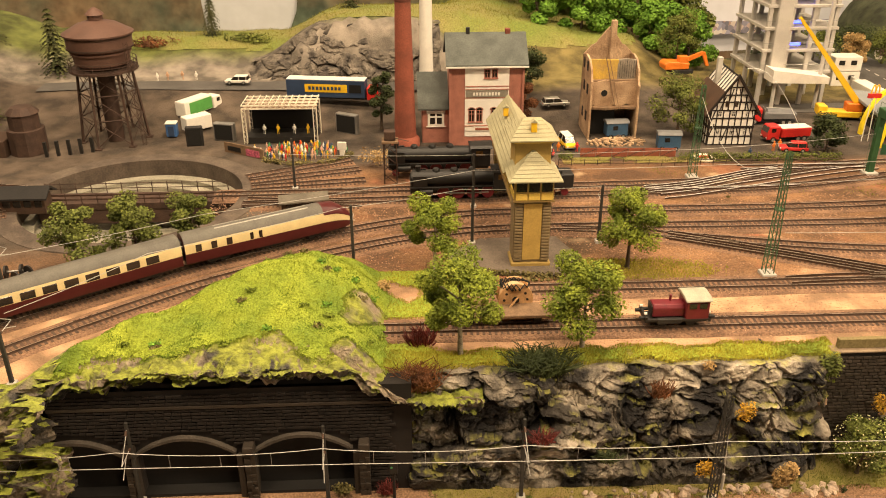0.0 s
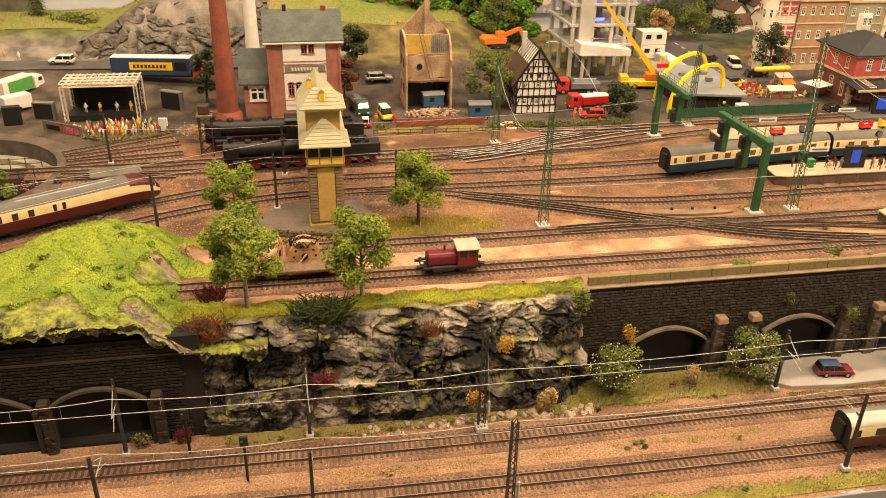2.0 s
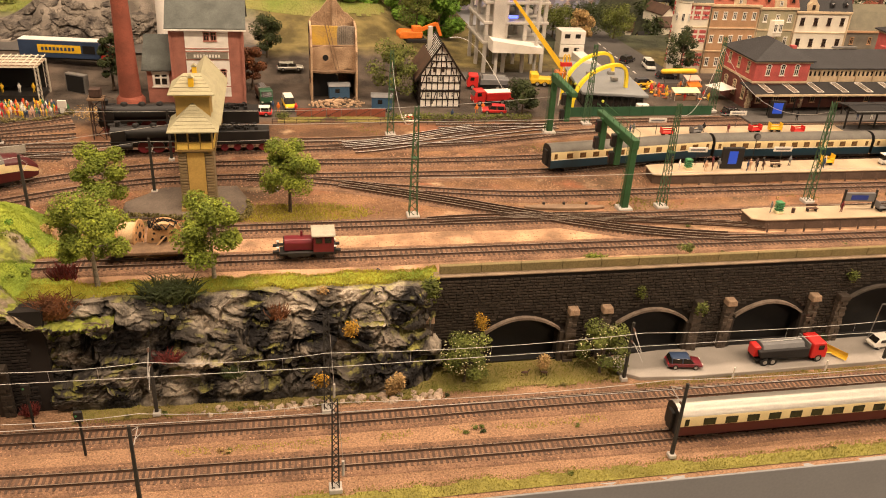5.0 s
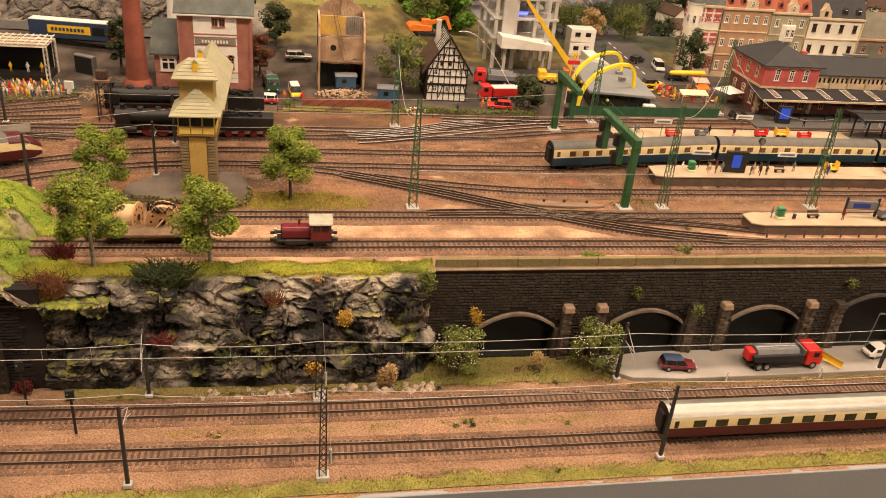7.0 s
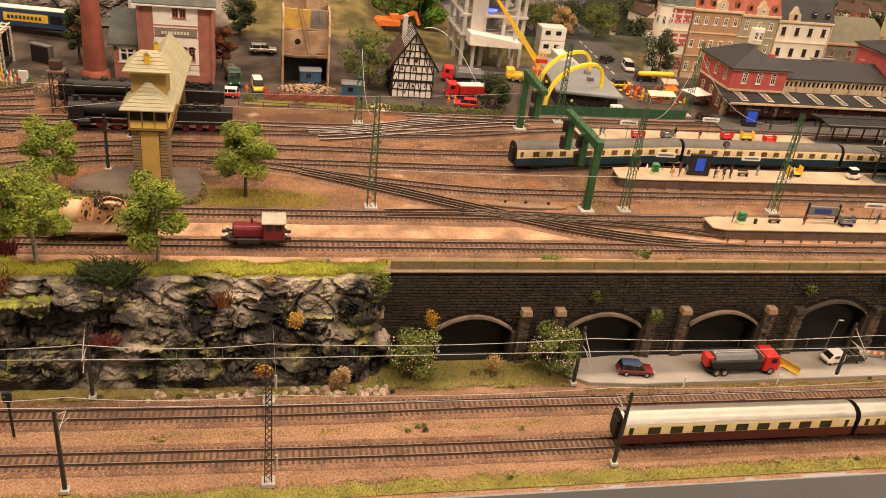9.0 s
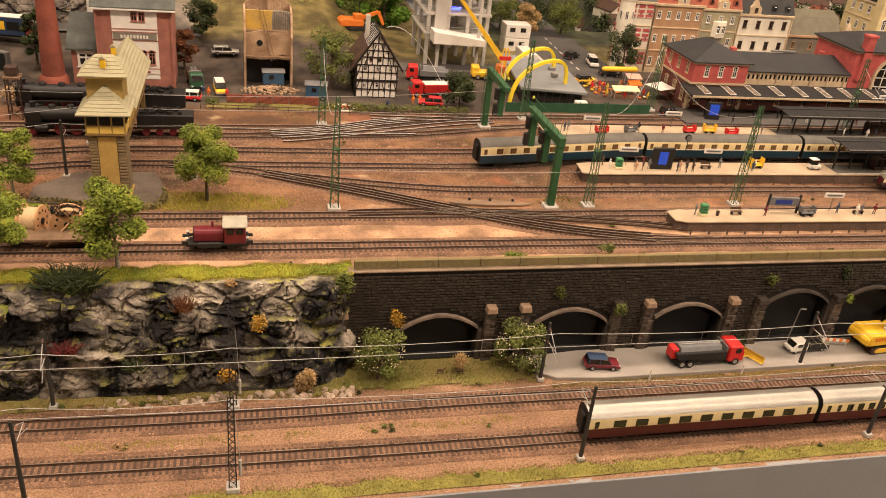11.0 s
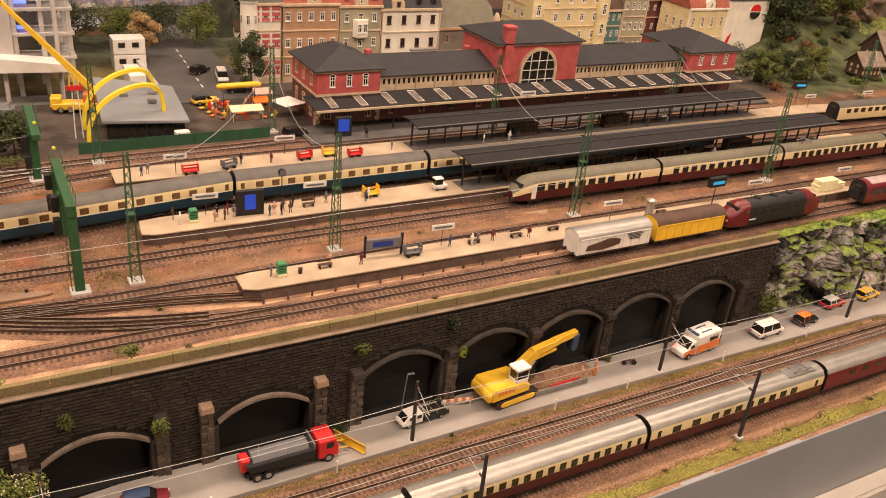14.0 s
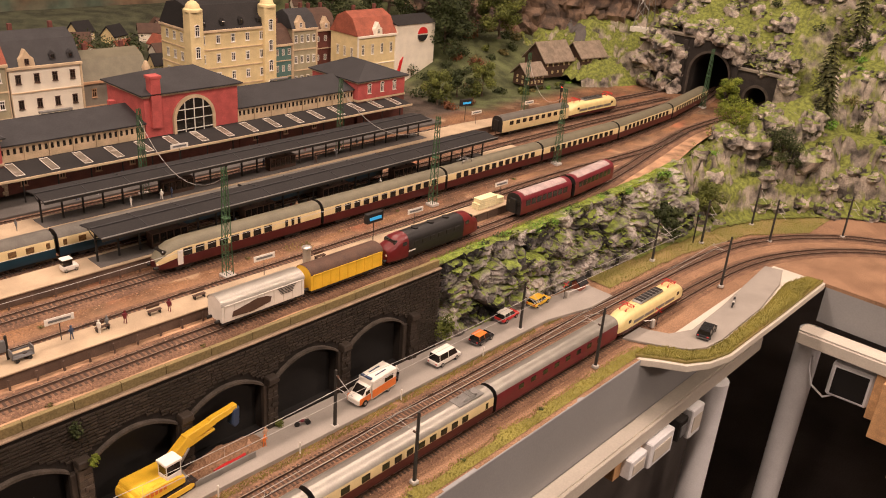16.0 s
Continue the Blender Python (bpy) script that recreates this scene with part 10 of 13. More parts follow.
part("light_bar", Geo().box((0.012, 0, 0.0360), (0.004, 0.020, 0.003)), M["navy"], am, bevel=0.0006)
for k in (-0.006, 0.006):
    part("roof_mark", Geo().span(-0.022, 0.000, k - 0.001, k + 0.001, 0.0346, 0.0352), M["navy"], am)
wheels(am, (-0.022, 0.027), 0.0132, 0.0048)

# yellow crawler excavator
ex = thing("crawler_excavator", "large yellow crawler excavator with a white cab", "excavator", pose(1.255, 0.707, RZ, 0, 0, 6) @ Matrix.Scale(0.94, 4))
for s_ in (-1, 1):
    outline = [(-0.030, 0.0), (0.030, 0.0), (0.0365, 0.004), (0.0365, 0.010), (0.030, 0.014), (-0.030, 0.014), (-0.0365, 0.010), (-0.0365, 0.004)]
    tr = part("crawler_track", Geo().prism(outline, "y", s_ * 0.0125, s_ * 0.0215), M["rust"], ex, "brown crawler track", bevel=0.0008)
    part("track_frame", Geo().prism([(x * 0.82, 0.0028 + z * 0.62) for x, z in outline], "y", s_ * 0.0122, s_ * 0.0222), M["yellow"], tr, "yellow track frame", bevel=0.0006)
    for i in range(14):
        part("track_pad", Geo().box((-0.031 + 0.00477 * i, s_ * 0.017, 0.0143), (0.0030, 0.0096, 0.0010)), M["chassis"], tr)
part("turntable_ring", Geo().cyl((0, 0, 0.0125), (0, 0, 0.0180), 0.013, n=18), M["chassis"], ex)
part("counterweight", Geo().prism([(-0.0525, 0.0175), (-0.046, 0.0175), (-0.046, 0.034), (-0.0525, 0.030)], "y", -0.0215, 0.0215), M["yellow"], ex, "rounded yellow counterweight", bevel=0.0025)
part("hand_rail", Geo().bar((-0.044, -0.020, 0.041), (-0.010, -0.020, 0.040), 0.0005).bar((-0.044, -0.020, 0.036), (-0.044, -0.020, 0.041), 0.0005).bar((-0.026, -0.020, 0.036), (-0.026, -0.020, 0.0405), 0.0005), M["yellow"], ex)
up = part("upper_body", Geo().prism([(-0.046, 0.017), (0.018, 0.017), (0.018, 0.028), (0.008, 0.034), (-0.044, 0.037), (-0.048, 0.032)], "y", -0.022, 0.022), M["yellow"], ex, "bulky yellow engine body", bevel=0.0016)
for i in range(5):
    part("vent", Geo().box((-0.036 + 0.006 * i, -0.0222, 0.029), (0.004, 0.0006, 0.006)), M["orange"], up)
part("cab", Geo().span(-0.007, 0.013, -0.020, -0.004, 0.030, 0.054), M["pane"], ex, "glazed cab", bevel=0.0006)
part("cab_skirt", Geo().span(-0.0076, 0.0136, -0.0206, -0.0034, 0.0295, 0.040), M["ivory"], ex, "white lower cab panel", bevel=0.0006)
part("cab_roof", Geo().span(-0.009, 0.015, -0.022, -0.002, 0.054, 0.0580), M["ivory"], ex, "white cab roof", bevel=0.0008)
for x in (-0.007, 0.013):
    for y in (-0.020, -0.004):
        part("cab_post", Geo().bar((x, y, 0.032), (x, y, 0.055), 0.0011), M["ivory"], ex)
def limb(a, b, w0, w1, d):
    a, b = V3(a), V3(b)
    n = (b - a).normalized().cross(V3((0, 1, 0))).normalized()
    pts = [a + n * w0 / 2, b + n * w1 / 2, b - n * w1 / 2, a - n * w0 / 2]
    return Geo().add([(p.x, p.y - d / 2, p.z) for p in pts] + [(p.x, p.y + d / 2, p.z) for p in pts], [(0, 1, 2, 3), (7, 6, 5, 4), (0, 4, 5, 1), (1, 5, 6, 2), (2, 6, 7, 3), (3, 7, 4, 0)])


part("boom", limb((0.000, 0.006, 0.024), (0.044, 0.006, 0.057), 0.017, 0.013, 0.012), M["yellow"], ex, "yellow boom", bevel=0.0008)
part("boom", limb((0.038, 0.006, 0.056), (0.084, 0.006, 0.062), 0.013, 0.010, 0.010), M["yellow"], ex, bevel=0.0008)
part("stick", limb((0.076, 0.006, 0.062), (0.120, 0.006, 0.066), 0.011, 0.009, 0.009), M["yellow"], ex, "yellow stick", bevel=0.0008)
part("hydraulic_ram", Geo().cyl((0.022, 0.014, 0.028), (0.040, 0.013, 0.046), 0.0017, n=8).cyl((0.022, -0.002, 0.028), (0.040, -0.001, 0.046), 0.0017, n=8), M["steel"], ex)
part("hydraulic_ram", limb((0.042, 0.006, 0.047), (0.084, 0.006, 0.049), 0.010, 0.003, 0.006), M["yellow"], ex, bevel=0.0005)
part("grab", Geo().prism([(0.112, 0.064), (0.123, 0.066), (0.122, 0.040), (0.115, 0.036), (0.110, 0.042)], "y", 0.000, 0.012), M["navy"], ex, "dark blue clamshell grab", bevel=0.0012)

al = thing("arch_lamp", "thin grey lamp post before the dark arch", "lamp post", pose(1.108, 0.724, RZ, 0, 5, 0))
part("post", Geo().cyl((0, 0, 0), (0, 0, 0.060), 0.0008, n=8), M["steel"], al)
part("lamp_head", Geo().box((0.004, -0.001, 0.0605), (0.009, 0.003, 0.0018)), M["steel"], al, bevel=0.0004)

# works site beside the excavator
ws = thing("earth_heap", "pile of pale brown earth at the road works", "earth heap", pose(1.345, 0.716, RZ - 0.001))
def heap_fn(u, v):
    x, y = -0.055 + 0.110 * u, -0.016 + 0.032 * v
    h = 0.017 * max(0, 1 - (x / 0.055) ** 2) * max(0, 1 - (y / 0.016) ** 2) ** 0.7 * (1 + 0.5 * wav(x, y, 3, 60, 3))
    return (x, y, max(h, -0.0005))
part("mound", Geo().sheet(heap_fn, 40, 16), M["sand"], ws, smooth=50)
solid("trench_sheet", Geo().span(1.285, 1.372, 0.690, 0.692, RZ, 0.0105), M["steel"], "grey steel trench sheet along the works", "trench sheet", bevel=0.0005)
for i in range(3):
    solid("pipe", Geo().cyl((1.318 + 0.012 * i, 0.699, RZ + 0.002), (1.340 + 0.012 * i, 0.702, RZ + 0.002), 0.002, n=10), M["red"], "small red pipe lying at the works", "pipe", "red pipes", smooth=40)
bq = thing("road_barrier", "red and white striped road works barrier", "barrier", pose(1.182, 0.712, RZ, 0, 0, -12))
for i in range(8):
    part("stripe", Geo().box((-0.018 + 0.0051 * i, 0, 0.010), (0.0049, 0.0012, 0.0045)), M["orange"] if i % 2 else M["ivory"], bq)
for x in (-0.017, 0.017):
    part("leg", Geo().bar((x, 0, 0), (x, 0, 0.010), 0.0008), M["ivory"], bq)

# level crossing barriers, bollards, hut
for x, y, rz in ((2.075, 0.532, 150), (2.045, 0.690, -10)):
    t = thing("crossing_gate", "white level crossing gate with a red cross sign", "crossing gate", pose(x, y, -0.002, 0, 0, rz))
    part("post", Geo().box((0, 0, 0.008), (0.006, 0.006, 0.016)), M["concrete"], t, bevel=0.0006)
    part("boom", Geo().bar((0, 0, 0.014), (0.055, 0, 0.016), 0.0011), M["ivory"], t, "white boom")
    part("sign_mast", Geo().bar((-0.008, 0, 0), (-0.008, 0, 0.036), 0.0010), M["mast_dark"], t)
    part("cross_sign", Geo().bar((-0.014, -0.001, 0.028), (-0.002, -0.001, 0.037), 0.0011).bar((-0.014, -0.001, 0.037), (-0.002, -0.001, 0.028), 0.0011), M["red"], t)
hut = thing("gatekeeper_hut", "tiny brown timber hut by the crossing", "hut", pose(2.085, 0.690, -0.002))
part("wall", gable_body(0.020, 0.018, 0.016, 0.007, "x"), M["rust_tile"], hut)
part("roof", gable(0.020, 0.018, 0.016, 0.007, 0.003, "x", 0.0015), M["felt"], hut)
for i, x in enumerate((0.86, 1.00, 1.30, 1.42, 1.60, 1.78)):
    solid("marker_post", Geo().cyl((x, 0.6635, -0.003), (x, 0.6635, 0.013), 0.0011, n=8).ball((x, 0.6635, 0.0135), 0.0014, 8, 6), M["ivory"], "white roadside marker post", "marker post", "marker posts")


def motorbike(x, y, rz, col, z=RZ):
    t = thing("motorcycle", "tiny dark motorcycle standing on the lane", "motorcycle", pose(x, y, z, 0, 0, rz), "motorcycles")
    for k in (-0.0075, 0.0075):
        part("wheel", Geo().cyl((k, -0.001, 0.0036), (k, 0.001, 0.0036), 0.0036, n=14), M["rubber"], t)
    part("frame", Geo().bar((-0.0075, 0, 0.0036), (0.004, 0, 0.0080), 0.0012).bar((0.0075, 0, 0.0036), (0.004, 0, 0.0095), 0.0010), M["chassis"], t)
    part("tank", Geo().ball((0.001, 0, 0.0080), (0.0045, 0.0022, 0.0022), 8, 6), M[col], t, smooth=50)
    part("seat", Geo().box((-0.005, 0, 0.0080), (0.007, 0.003, 0.0014)), M["chassis"], t, bevel=0.0004)
    part("handlebar", Geo().bar((0.0045, -0.0035, 0.0105), (0.0045, 0.0035, 0.0105), 0.0006), M["steel"], t)


for x, y, rz, c_, z in ((1.455, 0.703, 160, "dark_red", RZ), (1.630, 0.702, 40, "car_black", RZ), (2.262, 0.472, 14, "ivory", 0.001), (2.285, 0.480, 14, "car_silver", 0.001)):
    motorbike(x, y, rz, c_, z)

# orange excavator on the hill and yellow crane before the shell
oe = thing("orange_excavator", "orange crawler excavator on the hillside", "excavator", pose(0.585, 1.72, 0.190, 0, 0, 6))
part("crawler_track", Geo().span(-0.024, 0.024, -0.016, -0.007, 0, 0.010), M["chassis"], oe, bevel=0.002)
part("crawler_track", Geo().span(-0.024, 0.024, 0.007, 0.016, 0, 0.010), M["chassis"], oe, bevel=0.002)
part("upper_body", Geo().prism([(-0.040, 0.011), (0.012, 0.011), (0.014, 0.024), (-0.034, 0.028), (-0.042, 0.022)], "y", -0.017, 0.017), M["orange"], oe, bevel=0.0015)
part("cab", Geo().span(-0.010, 0.010, -0.016, 0.000, 0.024, 0.038), M["orange"], oe, bevel=0.001)
part("boom", limb((0.008, 0.004, 0.024), (0.050, 0.004, 0.040), 0.009, 0.007, 0.007), M["orange"], oe)
part("stick", limb((0.050, 0.004, 0.040), (0.062, 0.004, 0.012), 0.008, 0.006, 0.006), M["orange"], oe)
kr = thing("mobile_crane", "yellow mobile crane with a long telescopic jib", "crane", pose(0.875, 1.555, GZ + 0.001, 0, 0, 170))
part("carrier", Geo().span(-0.055, 0.055, -0.014, 0.014, 0.006, 0.018), M["yellow"], kr, bevel=0.0015)
part("cab", Geo().span(0.040, 0.058, -0.013, 0.013, 0.010, 0.028), M["yellow"], kr, bevel=0.0015)
part("slewing_cab", Geo().span(-0.030, 0.004, -0.012, 0.012, 0.018, 0.034), M["orange"], kr, bevel=0.0012)
part("jib", limb((-0.02, 0, 0.030), (0.120, 0, 0.195), 0.012, 0.005, 0.009), M["yellow"], kr, "long yellow telescopic jib")
wheels(kr, (-0.042, -0.026, 0.026, 0.042), 0.014, 0.006)

# wooden cable reels and concrete-drum load on the siding
fw = thing("flat_wagon", "flat wagon loaded with wooden cable reels", "flat wagon", pose(0.105, 0.812, UP))
part("deck", Geo().span(-0.055, 0.062, -0.014, 0.016, 0.008, 0.012), M["wood"], fw, bevel=0.0006)
for x in (-0.036, 0.040):
    g = Geo()
    for y in (-1, 1):
        g.cyl((x, y * 0.0075, 0.0050), (x, y * 0.0100, 0.0050), 0.0050, n=14)
    part("wheelset", g, M["chassis"], fw)


def reel(x, y, z, r, w, rz):
    t = thing("cable_reel", "wooden cable reel with round holes", "cable reel", pose(x, y, z, 0, 0, rz), "cable reels")
    for s_ in (-1, 1):
        d = part("flange", Geo().cyl((0, s_ * w / 2, r), (0, s_ * (w / 2 + 0.0022), r), r, n=30), M["reelwood"], t, "orange-brown wooden disc", bevel=0.0004)
        for i in range(10):
            a = TAU * i / 10
            part("hole", Geo().cyl((r * 0.66 * math.cos(a), s_ * (w / 2 + 0.0019), r + r * 0.66 * math.sin(a)), (r * 0.66 * math.cos(a), s_ * (w / 2 + 0.0026), r + r * 0.66 * math.sin(a)), 0.0016, n=9), M["chassis"], d)
        part("hub", Geo().cyl((0, s_ * (w / 2 + 0.0020), r), (0, s_ * (w / 2 + 0.0032), r), 0.0042, n=14), M["chassis"], d)
    part("drum", Geo().cyl((0, -w / 2, r), (0, w / 2, r), r * 0.80, n=24), M["paper"], t, "drum wrapped in pale tan boards", smooth=40)
    return t


M["paper"] = mat("drum_boards", (0.62, 0.44, 0.24), 0.8, var=0.25, scale=60, fine=500, bump=0.2)
M["reelwood"] = mat("reel_wood", (0.66, 0.38, 0.17), 0.75, var=0.25, scale=60, fine=500, bump=0.2)
reel(0.122, 0.836, 0.1365, 0.0205, 0.016, 4)
reel(0.080, 0.842, 0.1365, 0.0200, 0.020, 78)
for a, b in (((0.085, 0.812, 0.138), (0.170, 0.816, 0.138)), ((0.100, 0.806, 0.138), (0.125, 0.826, 0.160)), ((0.165, 0.815, 0.138), (0.150, 0.825, 0.152)), ((0.08, 0.822, 0.138), (0.17, 0.829, 0.140))):
    solid("timber_beam", Geo().bar(a, b, 0.0022), M["reelwood"], "pale squared timber beam beside the reels", "timber", "timber beams", bevel=0.0003)
solid("cable_loop", Geo().tube([(0.122 + 0.017 * math.cos(TAU * i / 20), 0.833 + 0.010 * math.sin(TAU * i / 20), 0.1745 + 0.004 * math.sin(3 * i)) for i in range(36)], 0.0010, 6), M["rubber"], "loose loops of black cable on the reel", "cable", smooth=50)

# ---- vegetation ----
def leaf_mat(name, col, var=0.35, col2=None):
    m = mat(name, col, 0.7, var=var, scale=35, fine=300, bump=0, col2=col2, each=0.35, spec=0.25)
    return m


def blade_mat(name, col, col2):
    return mat(name, col, 0.8, var=0.3, scale=17, fine=300, bump=0, col2=col2, each=0.16, spec=0.15, detail=8)


M.update({
    "leaf_bright": leaf_mat("bright_leaves", (0.25, 0.30, 0.028), col2=(0.11, 0.155, 0.015)),
    "leaf_spring": leaf_mat("spring_leaves", (0.20, 0.38, 0.04), col2=(0.10, 0.22, 0.02)),
    "leaf_mid": leaf_mat("mid_leaves", (0.17, 0.195, 0.036), col2=(0.09, 0.11, 0.022)),
    "leaf_dark": leaf_mat("dark_leaves", (0.060, 0.078, 0.022), col2=(0.03, 0.042, 0.014)),
    "leaf_flower": leaf_mat("blossom_leaves", (0.24, 0.20, 0.07), col2=(0.10, 0.085, 0.025)),
    "leaf_red": leaf_mat("wine_twigs", (0.20, 0.035, 0.025), col2=(0.09, 0.02, 0.018)),
    "leaf_brown": leaf_mat("rust_twigs", (0.24, 0.095, 0.035), col2=(0.11, 0.045, 0.02)),
    "leaf_yellow": leaf_mat("yellow_tufts", (0.62, 0.36, 0.03), col2=(0.40, 0.22, 0.02)),
    "leaf_tan": leaf_mat("straw_tufts", (0.55, 0.38, 0.16), col2=(0.36, 0.22, 0.08)),
    "needle": leaf_mat("conifer_needles", (0.095, 0.095, 0.030), col2=(0.040, 0.048, 0.016)),
    "blade": mat("grass_blades", (0.31, 0.355, 0.04), 0.8, var=0.25, scale=26, fine=300, bump=0, col2=(0.13, 0.21, 0.025), each=0.08, spec=0.12, detail=8),
    "blade_olive": blade_mat("olive_blades", (0.28, 0.26, 0.045), (0.14, 0.15, 0.03)),
    "blade_yellow": blade_mat("yellow_blades", (0.50, 0.44, 0.06), (0.28, 0.28, 0.04)),
    "bark": mat("bark", (0.12, 0.085, 0.055), 0.9, var=0.4, scale=120, fine=900, bump=0.4),
    "birch": mat("pale_bark", (0.42, 0.36, 0.27), 0.9, var=0.45, scale=160, fine=900, bump=0.3),
})


def leaves(g, rng, centre, rad, n, size):
    """Small folded leaf flakes on and in an ellipsoid."""
    for _ in range(n):
        d = V3((rng.gauss(0, 1), rng.gauss(0, 1), rng.gauss(0, 1))).normalized()
        k = rng.random() ** 0.35
        p = V3((centre[0] + d.x * rad[0] * k, centre[1] + d.y * rad[1] * k, centre[2] + d.z * rad[2] * k))
        u = V3((rng.gauss(0, 1), rng.gauss(0, 1), rng.gauss(0, 0.6))).normalized()
        w = u.cross(d + V3((0, 0, 0.6))).normalized()
        s = size * rng.uniform(0.6, 1.35)
        a, b, c, e = p - u * s * 0.5, p + w * s * 0.38 + d * s * 0.12, p + u * s * 0.5, p - w * s * 0.38 + d * s * 0.10
        o = len(g.v)
        g.v += [tuple(a), tuple(b), tuple(c), tuple(e)]
        g.f.append((o, o + 1, o + 2, o + 3))


def tree(label, m, h, r, leaf, seed, n=1500, bark="bark", low=0.30, size=0.0040, group="trees", squash=1.0):
    rng = random.Random(seed)
    t = thing("tree", label, "tree", m, group)
    top = h * 0.72
    bend = V3((rng.uniform(-1, 1), rng.uniform(-1, 1), 0)) * h * 0.03
    stem = [V3((0, 0, -0.003)), V3((0, 0, h * 0.2)) + bend * 0.5, V3((0, 0, h * 0.45)) + bend, V3((0, 0, top)) + bend * 1.4]
    tr = part("trunk", Geo().tube(stem, [h * 0.028, h * 0.022, h * 0.015, h * 0.005], 8).lathe([(h * 0.05, -0.003), (h * 0.034, 0.002), (h * 0.024, h * 0.03)], n=8), M[bark], t, smooth=50)
    tips = []
    k = 10
    for i in range(k):
        f = low + 0.08 + (0.62 - low) * i / k
        a = i * 2.4 + rng.uniform(-0.4, 0.4)
        base = V3((0, 0, h * f)) + bend
        z = h * (low + (0.95 - low) * (i + 0.8) / k)
        rr = r * (0.86 - 0.45 * abs((i + 0.5) / k - 0.42)) * rng.uniform(0.6, 1.0)
        tip = V3((rr * math.cos(a), rr * math.sin(a) * squash, z)) + bend
        part("limb", Geo().tube([base, base.lerp(tip, 0.5) + V3((0, 0, h * 0.02)), tip], [h * 0.011, h * 0.007, h * 0.003], 5), M[bark], t)
        tips.append(tip)
    tips += [V3((0, 0, h * 0.86)) + bend, V3((rng.uniform(-r, r) * 0.3, rng.uniform(-r, r) * 0.3, h * 0.72)) + bend, V3((rng.uniform(-r, r) * 0.4, rng.uniform(-r, r) * 0.4, h * 0.55)) + bend]
    g = Geo()
    per = n // len(tips)
    for tip in tips:
        c = r * rng.uniform(0.27, 0.50)
        leaves(g, rng, tip, (c, c, c * 0.80), int(per * 3.0), size * 0.80)
    part("crown", g, M[leaf], t, "ragged leafy crown")
    return t


TREES = [
    (0.034, 0.950, 0.098, 0.036, "leaf_bright", "birch", 1900, 0.135), (0.283, 0.940, 0.106, 0.042, "leaf_bright", "bark", 2100, 0.135),
    (0.054, 0.750, 0.122, 0.045, "leaf_bright", "birch", 2500, 0.132), (0.187, 0.756, 0.112, 0.046, "leaf_bright", "birch", 2500, 0.132),
]
for i, (x, y, h, r, lf, bk, n, z) in enumerate(TREES):
    tree("bright green model tree with a ragged leafy crown", pose(x, y, z, 0, 0, 40 * i), h, r, lf, 10 + i, int(n * 1.7), bk, 0.30, 0.0038, "bright green trees")
for i, (x, y, h, r, lf) in enumerate(((-0.418, 0.955, 0.095, 0.036, "leaf_mid"), (-0.351, 0.985, 0.098, 0.035, "leaf_mid"), (-0.287, 1.022, 0.084, 0.032, "leaf_mid"))):
    tree("olive green model tree beside the turntable", pose(x, y, 0.134, 0, 0, 70 * i), h, r, lf, 20 + i, 1700, "bark", 0.28, 0.0045, "trees by the turntable")
for i, (x, y, h, r, lf, z) in enumerate(((0.505, 1.455, 0.115, 0.050, "leaf_mid", 0.134), (0.745, 1.365, 0.066, 0.034, "leaf_dark", 0.134), (0.252, 1.66, 0.095, 0.040, "leaf_dark", 0.165), (0.222, 1.53, 0.085, 0.026, "leaf_brown", 0.14), (-0.045, 1.53, 0.11, 0.028, "leaf_dark", 0.14),
                                       (1.188, 1.600, 0.118, 0.042, "leaf_dark", 0.134), (1.505, 1.615, 0.052, 0.026, "leaf_dark", 0.134), (1.705, 1.615, 0.052, 0.026, "leaf_dark", 0.134), (1.82, 1.70, 0.11, 0.05, "leaf_dark", 0.134),
                                       (2.46, 1.42, 0.085, 0.040, "leaf_mid", 0.138), (2.56, 1.44, 0.075, 0.040, "leaf_dark", 0.14), (2.63, 1.41, 0.085, 0.036, "leaf_mid", 0.14), (2.70, 1.62, 0.20, 0.085, "leaf_dark", 0.18), (2.80, 1.70, 0.22, 0.09, "leaf_dark", 0.22),
                                       (2.68, 1.85, 0.24, 0.10, "leaf_dark", 0.24), (2.92, 1.60, 0.15, 0.08, "leaf_mid", 0.24), (2.50, 1.90, 0.20, 0.09, "leaf_dark", 0.2), (1.00, 1.98, 0.080, 0.060, "leaf_mid", 0.145), (1.09, 1.99, 0.085, 0.060, "leaf_dark", 0.145), (1.17, 1.97, 0.080, 0.055, "leaf_mid", 0.145),
                                       (0.90, 1.98, 0.085, 0.060, "leaf_dark", 0.145), (1.85, 1.95, 0.11, 0.08, "leaf_dark", 0.15), (2.40, 1.80, 0.16, 0.07, "leaf_dark", 0.16), (1.035, 1.86, 0.10, 0.035, "leaf_tan", 0.14), (2.872, 0.792, 0.110, 0.058, "leaf_bright", 0.118), (3.115, 0.925, 0.095, 0.040, "leaf_bright", 0.134),
                                       (0.60, 1.80, 0.10, 0.05, "leaf_mid", 0.2), (2.43, 0.707, 0.085, 0.034, "leaf_dark", 0.0), (2.60, 0.70, 0.09, 0.036, "leaf_mid", 0.01), (2.86, 0.66, 0.13, 0.055, "leaf_dark", 0.06))):
    tree({"leaf_mid": "medium green model tree with a loose crown", "leaf_dark": "dark green model tree with a dense crown", "leaf_brown": "dark red-brown model tree", "leaf_tan": "bare straw-coloured model tree", "leaf_bright": "fresh green model tree near the tunnel"}[lf], pose(x, y, z, 0, 0, 50 * i), h, r, lf, 40 + i, 1500 if h < 0.14 else 2200, "bark", 0.22, 0.0050 if h < 0.14 else 0.008, "background trees")
